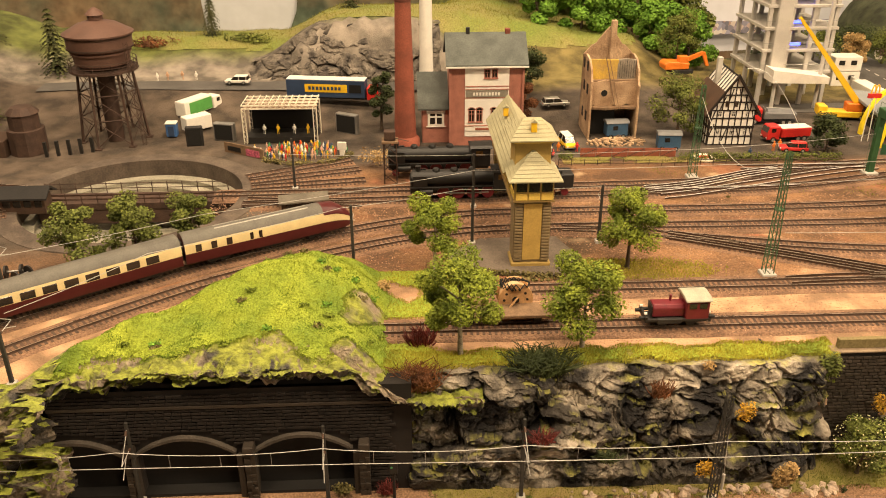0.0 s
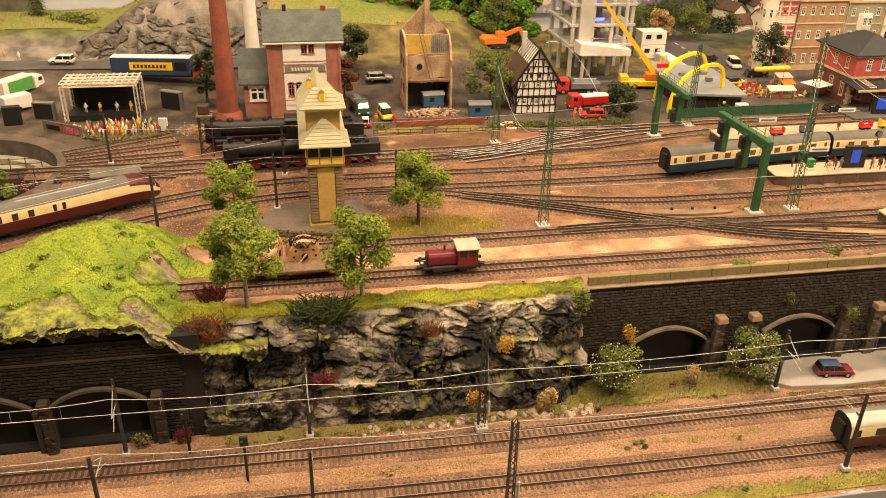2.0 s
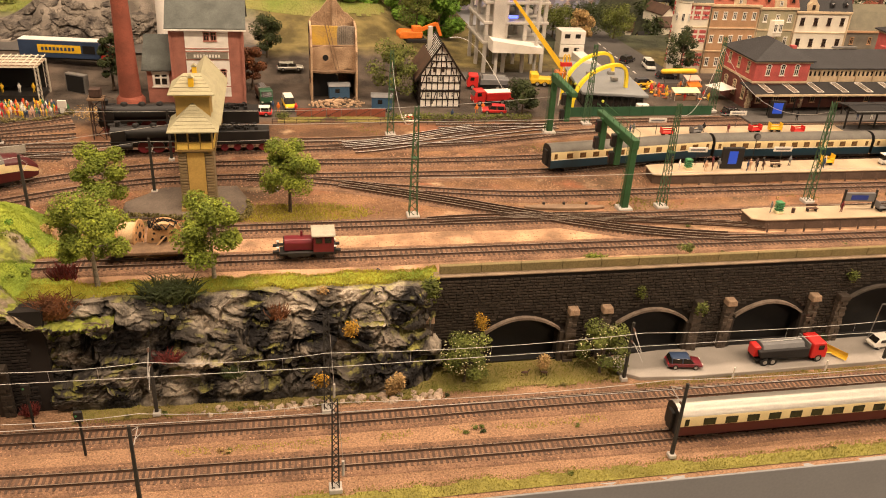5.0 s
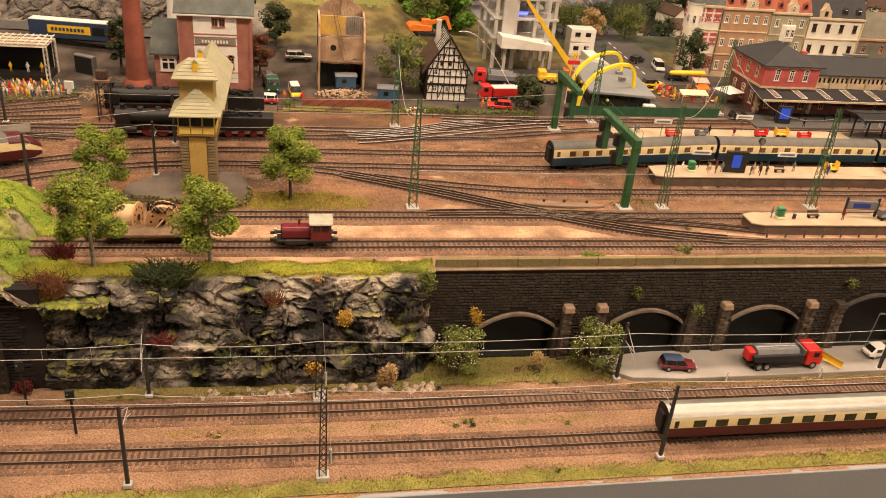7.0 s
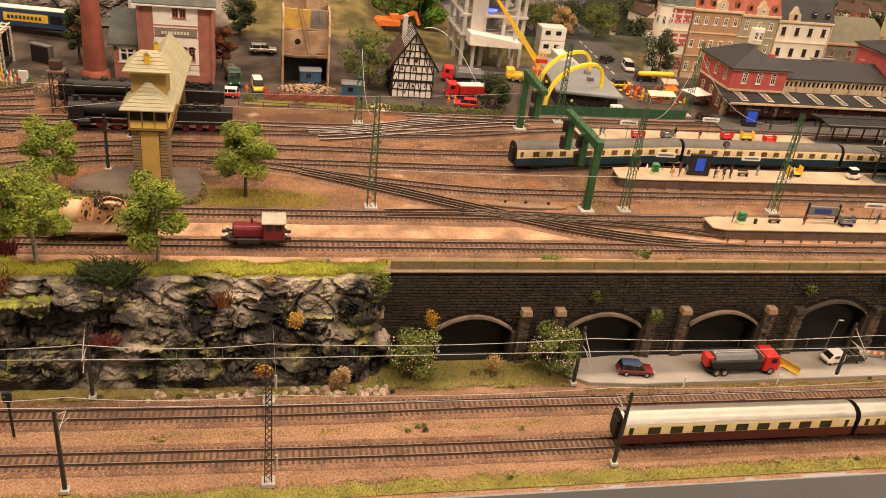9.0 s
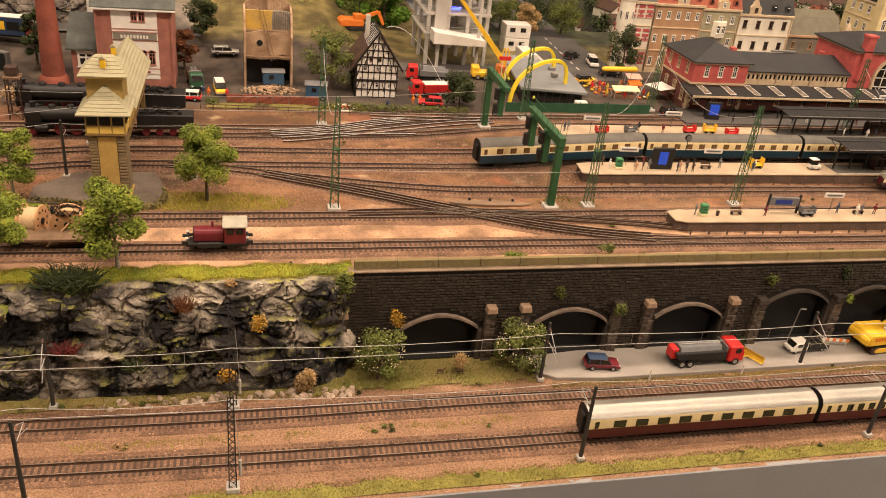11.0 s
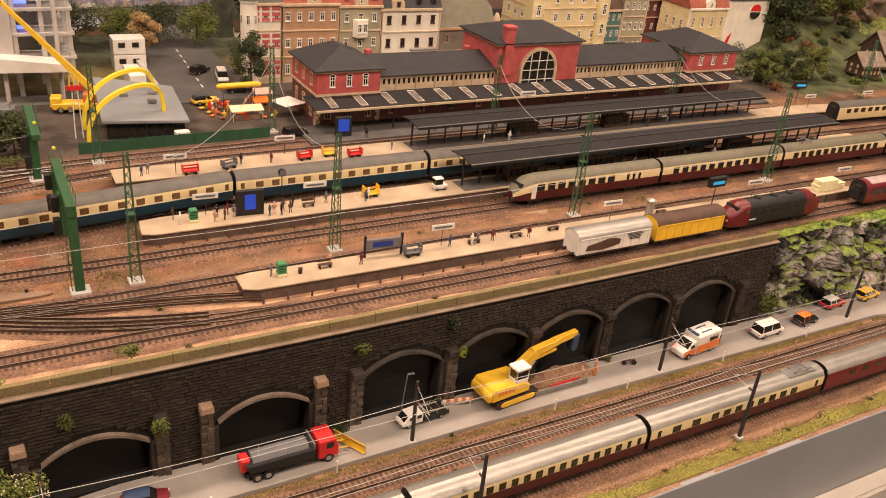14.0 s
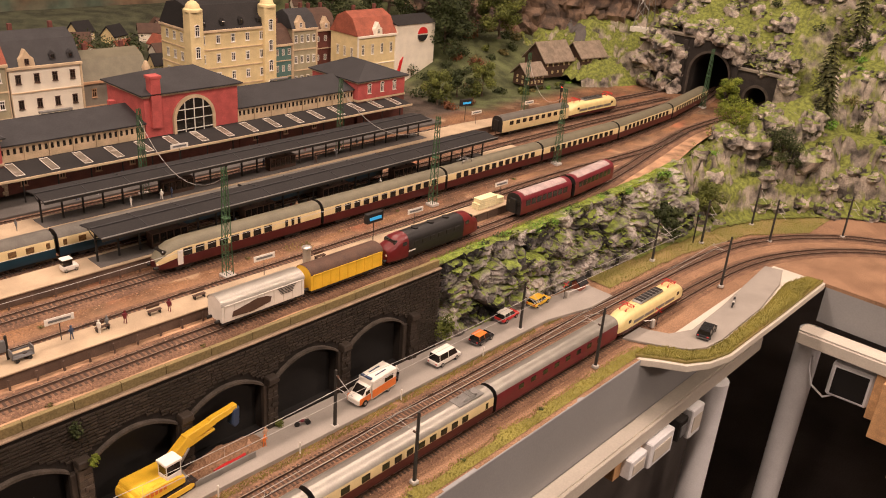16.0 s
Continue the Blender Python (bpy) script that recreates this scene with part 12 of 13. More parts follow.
# loose rocks at the foot of the cliff
M["loose"] = mat("loose_stone", (0.60, 0.46, 0.34), 0.9, var=0.3, scale=60, fine=500, bump=0.5, each=0.3)
rng = random.Random(5)
for i in range(90):
    x, y = rng.uniform(0.16, 0.46), 0.676 + rng.uniform(-0.010, 0.008)
    g, s = Geo(), rng.uniform(0.0028, 0.0078)
    g.ball((0, 0, s * 0.3), (s, s * rng.uniform(0.6, 0.9), s * 0.7), 10, 7)
    for _ in range(9):
        d = V3((rng.gauss(0, 1), rng.gauss(0, 1), rng.gauss(0, 1))).normalized()
        lim = s * rng.uniform(0.35, 0.65)
        g.v = [tuple(V3(v) - d * (V3(v).dot(d) - lim)) if V3(v).dot(d) > lim else v for v in g.v]
    g.v = [(a + s * 0.22 * noise.noise(V3((a, b, c)) * 300 + V3((i, 0, 0))), b + s * 0.22 * noise.noise(V3((b, c, a)) * 300 + V3((0, i, 0))), c) for a, b, c in g.v]
    solid("rock", g, M["loose"], "loose pinkish stone at the foot of the cliff", "rock", "loose stones", m=pose(x, y, low(x, y), 0, 0, rng.uniform(0, 360)))

# ---- platform furniture and small figures ----
FIG = {}


def figure(x, y, z, col, rz=0.0, label="small painted model figure standing on the platform", group="platform figures", s=1.0):
    """A plain peg-like figure in one mesh."""
    if col not in FIG:
        g = Geo().lathe([(0.0019, 0.0075), (0.0020, 0.0095), (0.0026, 0.0125), (0.0024, 0.0142), (0.0009, 0.0152), (0.0014, 0.0165), (0.0013, 0.0178), (0.0003, 0.0186)], n=8)
        g.v = [(a * 1.15, b * 0.75, c) for a, b, c in g.v]
        g.bar((-0.0010, 0, 0.0080), (-0.0015, 0.0004, 0), 0.0009).bar((0.0010, 0, 0.0080), (0.0016, -0.0008, 0), 0.0009)
        g.bar((-0.0027, 0, 0.0136), (-0.0036, 0.0010, 0.0085), 0.0006).bar((0.0027, 0, 0.0136), (0.0038, -0.0016, 0.0100), 0.0006)
        FIG[col] = mesh_of("miniature_figure", g, M[col], smooth=60)
    ob = tagged(new("miniature_figure", FIG[col]), label, "figure", group)
    ob.matrix_basis = pose(x, y, z, 0, 0, rz) @ Matrix.Scale(s, 4)
    return ob


PZ = 0.1516
COLS = ["navy", "truck_grey", "skin", "brown", "dark_red", "car_black", "truck_grey", "brown", "ivory", "dark_red"]
rng = random.Random(12)
for x, y in ((0.912, 1.038), (0.918, 1.022), (0.962, 1.015), (0.968, 1.030), (0.976, 1.018), (0.984, 1.034), (1.036, 1.012), (1.044, 1.018), (1.052, 1.010), (1.058, 1.022), (1.066, 1.014), (1.075, 1.030), (1.125, 1.030), (1.182, 1.018), (1.190, 1.026), (0.99, 1.024)):
    figure(x, y, PZ, rng.choice(COLS), rng.uniform(0, 360))
for x, y in ((0.986, 0.852), (1.062, 0.856), (1.100, 0.845), (1.232, 0.853), (1.262, 0.846), (1.274, 0.850), (1.296, 0.848), (1.352, 0.842)):
    figure(x, y, PZ, rng.choice(COLS), rng.uniform(0, 360))
for x, y in ((0.902, 1.196), (0.912, 1.204), (1.098, 1.196), (1.052, 1.204), (1.146, 1.200), (1.31, 1.200)):
    figure(x, y, PZ, rng.choice(COLS), rng.uniform(0, 360))
for i in range(34):
    figure(rng.uniform(1.40, 2.15), rng.choice([1.012, 1.016, 1.19, 1.194, 1.225, 1.300, 1.31]), PZ if rng.random() < 2 else PZ, rng.choice(COLS), rng.uniform(0, 360), "small painted model figure under the platform awning", "awning figures") if i % 3 else figure(rng.uniform(1.30, 2.2), rng.uniform(1.290, 1.310), 0.1396, rng.choice(COLS), 0, "small painted model figure by the station wall", "station figures")
for i in range(150):
    a, k = rng.uniform(0, TAU), rng.random() ** 0.5
    figure(-0.190 + 0.086 * k * math.cos(a), 1.404 + 0.038 * k * math.sin(a), lift(-0.18, 1.40) - 0.0002, rng.choice(["yellow", "red", "ivory", "skin", "orange", "leafgreen", "yellow", "awning_pink", "navy"]), rng.uniform(0, 360), "small brightly painted figure in the concert crowd", "concert crowd", 0.76)
for x in (-0.26, -0.235, -0.205, -0.18):
    figure(x, 1.485, 0.1462, rng.choice(["red", "yellow", "ivory"]), 0, "small painted figure on the stage", "stage figures")
for x, y in ((-0.50, 1.76), (-0.47, 1.765), (-0.44, 1.76), (-0.52, 1.755)):
    figure(x, y, lift(x, y), rng.choice(["red", "ivory", "skin"]), 0, "small painted cyclist figure on the hill road", "road figures")
for x, y in ((0.272, 1.395), (0.262, 1.405), (0.305, 1.392), (0.60, 1.345), (0.655, 1.375), (0.67, 1.385)):
    figure(x, y, lift(x, y), rng.choice(["red", "orange", "navy"]), 0, "small painted worker figure beside the street", "street figures")
for i in range(22):
    figure(rng.uniform(1.08, 1.20), rng.uniform(1.44, 1.54), lift(1.1, 1.5), rng.choice(["yellow", "orange", "ivory", "skin", "red"]), 0, "small painted guest figure at the market tables", "market figures")
for x, y in ((1.372, 0.705), (1.392, 0.700), (1.402, 0.712), (1.632, 0.708)):
    figure(x, y, RZ, rng.choice(["orange", "skin", "ivory"]), 0, "small painted worker figure at the road works", "road works figures")
for x, y in ((0.578, 0.700), (0.604, 0.697)):
    t = solid("model_deer", Geo().ball((0, 0, 0.0062), (0.0052, 0.0018, 0.0020), 8, 6).bar((-0.0035, 0, 0.006), (-0.0038, 0, 0), 0.0007).bar((0.0035, 0, 0.006), (0.0037, 0, 0), 0.0007).bar((0.0045, 0, 0.0068), (0.0068, 0, 0.0105), 0.0010), M["brown"], "tiny brown deer shape on the meadow", "deer figure", "deer", m=pose(x, y, -0.003, 0, 0, 170 * (x > 0.6)))


def name_board(x, y, z, w=0.034, rz=0.0, h=0.026):
    t = thing("station_sign", "white station name board with illegible dark lettering", "station sign", pose(x, y, z, 0, 0, rz), "station name boards")
    part("post", Geo().bar((0, 0.0008, 0), (0, 0.0008, h), 0.0008), M["mast_dark"], t)
    b = part("board", Geo().span(-w / 2, w / 2, -0.0008, 0, h - 0.002, h + 0.0065), M["ivory"], t, bevel=0.0003)
    part("letter_bar", Geo().span(-w * 0.38, w * 0.38, -0.0013, -0.0009, h + 0.0008, h + 0.0036), M["truck_grey"], b)


for x, y, z in ((0.956, 1.040, PZ), (1.110, 1.036, PZ), (1.222, 0.858, PZ), (1.505, 0.852, PZ), (1.80, 0.848, PZ), (0.950, 1.190, PZ), (1.13, 1.226, PZ), (2.02, 0.846, PZ), (2.36, 1.20, PZ), (2.55, 1.19, PZ), (1.62, 1.26, 0.185)):
    name_board(x, y, z, rz=-3)


def kiosk(x, y):
    t = thing("flower_kiosk", "small green kiosk on a pale pallet", "kiosk", pose(x, y, PZ), "green kiosks")
    part("pallet", Geo().span(-0.006, 0.006, -0.005, 0.005, 0, 0.0035), M["awning_pale"], t, bevel=0.0004)
    for i in range(3):
        part("shelf", Geo().span(-0.0055, 0.0055, -0.0045, 0.0045, 0.0045 + 0.0036 * i, 0.0062 + 0.0036 * i), M["leafgreen"], t)
    part("top", Geo().prism([(-0.0060, 0.0152), (0.0060, 0.0152), (0.0045, 0.0180), (-0.0045, 0.0180)], "y", -0.005, 0.005), M["leafgreen"], t, bevel=0.0005)


kiosk(0.936, 1.026)
kiosk(0.998, 0.850)
sc = thing("info_screen", "dark information stand with a blue screen on the platform", "display screen", pose(1.012, 1.024, PZ, 0, 0, -4))
part("stand", Geo().span(-0.019, 0.019, -0.002, 0.004, 0, 0.037), M["chassis"], sc, bevel=0.0008)
part("screen", Geo().span(-0.0075, 0.0075, -0.0028, -0.0021, 0.009, 0.031), SCREEN, sc, "glowing blue screen")
sc = thing("train_display", "dark train indicator board between two posts", "display board", pose(1.136, 0.858, PZ, 0, 0, -5))
part("board", Geo().span(-0.024, 0.024, -0.0022, 0.0022, 0.011, 0.025), M["truck_grey"], sc, bevel=0.0006)
part("screen", Geo().span(-0.015, 0.012, -0.0030, -0.0023, 0.0145, 0.0215), glow("dim_blue_screen", (0.012, 0.03, 0.18), 0.15), sc, "dim blue display")
for x in (-0.025, 0.025):
    part("post", Geo().span(x - 0.0014, x + 0.0014, -0.0014, 0.0014, 0, 0.030), M["chassis"], sc)
for x, y, rz in ((1.70, 0.840, 0), (2.36, 1.235, -10)):
    sc = thing("train_display", "dark display box with a cyan line on a post", "display board", pose(x, y, PZ, 0, 0, rz))
    part("post", Geo().bar((0, 0, 0), (0, 0, 0.040), 0.0012), M["chassis"], sc)
    part("box", Geo().span(-0.017, 0.017, -0.004, 0.004, 0.036, 0.052), M["chassis"], sc, bevel=0.0008)
    part("display", Geo().span(-0.012, 0.012, -0.0048, -0.0041, 0.041, 0.046), CYAN, sc, "glowing cyan display")
cl = thing("platform_clock", "round clock on a tall dark post", "clock", pose(1.066, 1.050, PZ))
part("post", Geo().bar((0, 0, 0), (0, 0, 0.042), 0.0011), M["chassis"], cl)
part("dial", Geo().cyl((0, -0.002, 0.046), (0, 0.002, 0.046), 0.0055, n=20), M["chassis"], cl)
part("face", Geo().cyl((0, -0.0022, 0.046), (0, -0.0026, 0.046), 0.0044, n=20), M["truck_grey"], cl)


def bench(x, y, rz, col="brown"):
    t = thing("platform_bench", "small dark slatted platform bench", "bench", pose(x, y, PZ, 0, 0, rz), "platform benches")
    for i in range(3):
        part("slat", Geo().box((0, -0.002 + 0.002 * i, 0.0052), (0.018, 0.0015, 0.0008)), M[col], t)
    part("back_slat", Geo().box((0, 0.0038, 0.0090), (0.018, 0.0008, 0.0036)), M[col], t)
    for s_ in (-1, 1):
        part("leg", Geo().box((s_ * 0.007, 0.0005, 0.0025), (0.0012, 0.006, 0.005)), M["chassis"], t)


for x, y, rz in ((1.054, 0.851, 0), (1.097, 1.026, 0), (1.268, 0.850, 0), (1.40, 0.850, 0), (1.60, 0.846, 0), (1.335, 0.848, 0)):
    bench(x, y, rz)


def cart(x, y, rz, col, label, high=0.010):
    t = thing("luggage_cart", label, "luggage cart", pose(x, y, PZ, 0, 0, rz), "luggage carts")
    part("bed", Geo().box((0, 0, 0.0055), (0.024, 0.011, 0.0016)), M[col], t, bevel=0.0003)
    for s_ in (-1, 1):
        part("end_rail", Geo().box((s_ * 0.0115, 0, 0.0105), (0.0010, 0.011, high)), M[col], t)
        part("side_rail", Geo().box((0, s_ * 0.0052, 0.0115), (0.023, 0.0008, 0.0022)), M[col], t)
    for k in (-0.007, 0.007):
        part("wheelset", Geo().cyl((k, -0.0055, 0.0024), (k, 0.0055, 0.0024), 0.0024, n=12), M["rubber"], t)


cart(0.970, 1.186, 0, "red", "bright red luggage cart on the rear platform")
cart(1.030, 1.192, 20, "truck_grey", "dark green luggage cart on the rear platform")
cart(1.153, 1.196, 10, "red", "red luggage tractor on the rear platform")
cart(1.197, 1.200, -4, "yellow", "bright yellow luggage cart on the rear platform", 0.014)
cart(1.236, 1.186, 6, "red", "red luggage cart behind the tractor")
cart(1.196, 1.032, 4, "yellow", "yellow board cart on the middle platform", 0.016)
cart(1.172, 0.846, 0, "truck_grey", "dark trunk cart on the narrow platform")
tg = thing("platform_tug", "small white electric platform tug", "tug", pose(1.310, 1.028, PZ))
part("body", Geo().span(-0.011, 0.011, -0.006, 0.006, 0.002, 0.009), M["ivory"], tg, bevel=0.001)
part("cab", Geo().span(-0.010, 0.003, -0.0055, 0.0055, 0.009, 0.018), M["pane"], tg, bevel=0.0006)
part("cab_roof", Geo().span(-0.011, 0.004, -0.006, 0.006, 0.018, 0.0195), M["ivory"], tg, bevel=0.0005)
wheels(tg, (-0.007, 0.007), 0.006, 0.0028, 0.002)
for x in (1.021, 1.176):
    solid("litter_bin", Geo().lathe([(0.0024, 0), (0.0028, 0.007), (0.0030, 0.0072), (0.0022, 0.0076)], (x, 0.848, PZ), 12), M["rust"], "small rusty litter bin on the platform", "bin", "litter bins", smooth=40)
solid("advertising_column", Geo().lathe([(0.006, 0), (0.006, 0.022), (0.0075, 0.023), (0.0075, 0.026), (0.002, 0.029)], (1.575, 0.846, PZ), 18), M["car_silver"], "grey advertising column with a dark cap", "advertising column", smooth=40)
for i in range(5):
    solid("board", Geo().span(1.94 + 0.004 * (i > 2), 2.01 - 0.02 * (i > 2), 0.8285 + 0.0001 * i, 0.8455, PZ + 0.0038 * i, PZ + 0.0038 * i + 0.0035), M["awning_pale"], "pale board in a stack at the platform end", "board", "stacked boards", bevel=0.0004)

# ---- town clutter ----
for x, y, w, d, c_, lab in ((1.135, 1.452, 0.060, 0.020, "awning_pale", "pale yellow awning over a market stall"), (1.195, 1.545, 0.035, 0.022, "awning_pink", "pink striped awning over a stall"), (1.175, 1.495, 0.030, 0.02, "orange", "orange awning over a market stall")):
    t = thing("market_stall", lab, "market stall", pose(x, y, GZ), "market stalls")
    part("awning", Geo().prism([(-d / 2, 0.018), (d / 2, 0.024), (d / 2, 0.0252), (-d / 2, 0.0192)], "x", -w / 2, w / 2), M[c_], t)
    for a in (-1, 1):
        for b in (-1, 1):
            part("pole", Geo().bar((a * w * 0.46, b * d * 0.44, 0), (a * w * 0.46, b * d * 0.44, 0.021), 0.0006), M["ivory"], t)
    part("counter", Geo().box((0, 0, 0.005), (w * 0.8, d * 0.5, 0.010)), M["wood"], t, bevel=0.0005)
um = thing("parasol", "square white parasol by the station", "parasol", pose(1.212, 1.448, GZ, 0, 0, 20))
part("pole", Geo().bar((0, 0, 0), (0, 0, 0.038), 0.0009), M["steel"], um)
part("canopy", Geo().add([(-0.024, -0.024, 0.030), (0.024, -0.024, 0.030), (0.024, 0.024, 0.030), (-0.024, 0.024, 0.030), (0, 0, 0.041)], [(0, 1, 4), (1, 2, 4), (2, 3, 4), (3, 0, 4)]), M["ivory"], um)
yb_ = thing("yellow_banner", "long bright yellow inflatable banner over the street", "banner", pose(1.135, 1.50, GZ, 0, 0, 2))
part("banner", Geo().tube([(-0.042, 0, 0.049), (-0.038, 0, 0.050), (0.038, 0, 0.050), (0.042, 0, 0.049)], [0.003, 0.0055, 0.0055, 0.003], 10), M["yellow"], yb_, smooth=50)
for x in (-0.03, 0.03):
    part("pole", Geo().bar((x, 0, 0), (x, 0, 0.046), 0.0008), M["mast_dark"], yb_)
rng = random.Random(9)
for i in range(26):
    x, y = rng.uniform(1.07, 1.21), rng.uniform(1.43, 1.55)
    solid("market_table", Geo().box((x, y, GZ + 0.004), (0.009, 0.007, 0.0012), rng.uniform(0, 90)).bar((x, y, GZ), (x, y, GZ + 0.004), 0.0008), M[rng.choice(["orange", "yellow", "wood", "awning_pale", "rust_tile"])], "small market table with coloured goods", "table", "market tables")
solid("street", Geo().prism([(0.62, 1.60), (0.98, 1.60), (1.02, 1.56), (1.24, 1.575), (1.24, 1.635), (1.20, 1.66), (1.18, 2.3), (1.00, 2.3), (1.02, 1.66), (0.62, 1.66)], "z", 0.128, 0.1362), M["street"], "dark asphalt street between the houses", "road", kind="structure")
for i in range(7):
    solid("lane_mark", Geo().box((1.105 + 0.002 * i, 1.66 + 0.045 * i, 0.1366), (0.0025, 0.020, 0.0006)), M["ivory"], "white lane mark on the street", "lane mark", "lane marks")
solid("hill_road", Geo().sheet(lambda u, v: (-0.75 + 1.0 * u, 1.69 + 0.02 * wav(u, 0, 0, 2) - 0.02 * u + 0.055 * v, lift(-0.75 + 1.0 * u, 1.69 - 0.02 * u + 0.055 * v) + 0.003), 60, 6), M["street"], "dark road along the hill behind the yard", "road", kind="structure", smooth=60)
solid("wall", Geo().span(1.005, 1.015, 1.60, 1.80, GZ, GZ + 0.022), M["concrete"], "low grey concrete wall along the street", "wall", kind="structure", bevel=0.001)
solid("white_trailer", Geo().span(0.965, 0.995, 1.64, 1.72, GZ + 0.008, GZ + 0.036), M["ivory"], "white lorry trailer parked by the street", "trailer", bevel=0.001)


def fence(label, pts, h, step, material, rails=2):
    t = thing("fence", label, "fence", group="fences")
    line = spline(pts, 0.005)
    for p, a in along(line, step):
        part("post", Geo().bar((p.x, p.y, 0.133), (p.x, p.y, 0.1345 + h), 0.0008), M[material], t)
    for k in range(rails):
        z = 0.1345 + h * (k + 0.8) / rails
        part("rail", Geo().tube([(p.x, p.y, z) for p in line[::3] + [line[-1]]], 0.0006, 4), M[material], t)
    return t


fence("low dark iron fence along the siding", [(0.26, 1.322), (0.45, 1.312), (0.75, 1.305)], 0.011, 0.022, "rust")
bf = thing("board_fence", "brown crossed-board fence before the torn house", "fence", pose(0.305, 1.362, GZ, 0, 0, -3))
for i in range(6):
    part("panel", Geo().span(0.028 * i, 0.028 * i + 0.0268, 0, 0.0015, 0.001, 0.017), M["rust_tile"], bf, bevel=0.0003)
    part("brace", Geo().bar((0.028 * i, -0.0008, 0.002), (0.028 * i + 0.027, -0.0008, 0.016), 0.0008), M["dark_wood"], bf)
gf = thing("mesh_fence", "green wire-mesh fence before the pavilion", "fence", pose(0.835, 1.345, GZ, 0, 0, 1))
for i in range(12):
    part("panel", Geo().span(0.026 * i, 0.026 * i + 0.0252, 0, 0.0008, 0.001, 0.020), M["car_green"], gf)
    part("post", Geo().bar((0.026 * i, 0.0004, 0), (0.026 * i, 0.0004, 0.023), 0.0008), M["car_green"], gf)

# blue site wagons
for x, y, rz, w in ((0.392, 1.468, 4, 0.040), (0.470, 1.395, -6, 0.040)):
    t = thing("site_wagon", "blue site wagon with a rounded grey roof", "site wagon", pose(x, y, GZ, 0, 0, rz), "site wagons")
    part("body", Geo().span(-w / 2, w / 2, -0.011, 0.011, 0.006, 0.030), mat("site_blue", (0.045, 0.11, 0.20), 0.6, var=0.2, scale=60, bump=0.05), t, bevel=0.0006)
    part("roof", Geo().prism([(-0.013, 0.0298), (0.013, 0.0298), (0.010, 0.0335), (0.0, 0.0352), (-0.010, 0.0335)], "x", -w / 2 - 0.002, w / 2 + 0.002), M["truck_grey"], t, bevel=0.0004)
    shared("window", pane_mesh(0.009, 0.008), t, pose(-0.004, -0.0112, 0.021))
    wheels(t, (-w * 0.3, w * 0.3), 0.0112, 0.0045, 0.003)
solid("helipad_disc", Geo().cyl((0.520, 1.345, 0.134), (0.520, 1.345, 0.1368), 0.020, n=30), M["plaster"], "round pale flower bed disc", "flower bed", bevel=0.0006)
solid("flower_bed", Geo().ball((0.520, 1.345, 0.1370), (0.011, 0.008, 0.002), 10, 6), M["red"], "red flower cross on the round bed", "flowers")
tc_ = thing("toilet_cabin", "blue portable toilet cabin with a white roof", "toilet cabin", pose(-0.436, 1.512, GZ + 0.003))
part("cabin", Geo().box((0, 0, 0.012), (0.019, 0.017, 0.024)), mat("cabin_blue", (0.05, 0.13, 0.32), 0.5, var=0.15), tc_, bevel=0.0008)
part("roof", Geo().box((0, 0, 0.0255), (0.021, 0.019, 0.003)), M["ivory"], tc_, "white roof", bevel=0.001)
part("door", Geo().box((0, -0.0088, 0.011), (0.011, 0.0006, 0.019)), M["navy"], tc_)
tr_ = thing("box_trailer", "small white box trailer behind the lorry", "trailer", pose(-0.395, 1.536, GZ + 0.004, 0, 0, 40))
part("body", Geo().box((0, 0, 0.018), (0.052, 0.024, 0.026)), M["ivory"], tr_, bevel=0.001)
for s_ in (-1, 1):
    part("wheel", Geo().cyl((0, s_ * 0.0105, 0.005), (0, s_ * 0.0125, 0.005), 0.005, n=14), M["car_black"], tr_)
part("drawbar", Geo().bar((0.026, 0, 0.006), (0.040, 0, 0.006), 0.0010), M["chassis"], tr_)
ws_ = thing("white_stand", "white notice stand on short legs by the crowd", "stand", pose(-0.112, 1.392, GZ, 0, 0, -6))
part("panel", Geo().box((0, 0, 0.018), (0.016, 0.004, 0.015)), M["ivory"], ws_, bevel=0.0008)
part("stem", Geo().box((0, 0, 0.0055), (0.009, 0.004, 0.011)), M["ivory"], ws_, bevel=0.0006)
part("foot", Geo().box((0, 0, 0.001), (0.014, 0.008, 0.002)), M["chassis"], ws_)
# coaling tower and lineside shed
ct = thing("coaling_tower", "rusty iron coaling hoist by the chimney", "coaling hoist", pose(-0.025, 1.262, GZ))
part("frame", lattice(0.068, 0.020, 0.020, 4, 0.0016), M["rust"], ct)
part("platform", Geo().box((0, 0, 0.070), (0.026, 0.024, 0.003)), M["wood"], ct)
part("bin", Geo().box((0, 0, 0.080), (0.018, 0.016, 0.014)), M["rust"], ct, bevel=0.0006)
part("jib", Geo().bar((0.006, 0, 0.075), (0.030, -0.01, 0.072), 0.0010), M["rust"], ct)
M["khaki_dark"] = mat("grey_roof_sheet", (0.15, 0.13, 0.10), 0.85, var=0.3, scale=40, fine=500, bump=0.3)
sh = thing("lineside_shed", "low grey-roofed lineside shed", "shed", pose(-0.185, 1.138, GZ, 0, 0, 12))
part("wall", Geo().span(0, 0.066, 0, 0.026, 0, 0.018), M["dark_wood"], sh)
part("roof", gable(0.066, 0.026, 0.018, 0.005, 0.004, "x", 0.002), M["khaki_dark"], sh)
for i in range(4):
    shared("window", pane_mesh(0.009, 0.008), sh, pose(0.010 + 0.0155 * i, -0.0003, 0.011))
sh = thing("coal_bunker", "dark brick coaling house with a round tank", "coaling house", pose(-0.70, 1.42, GZ))
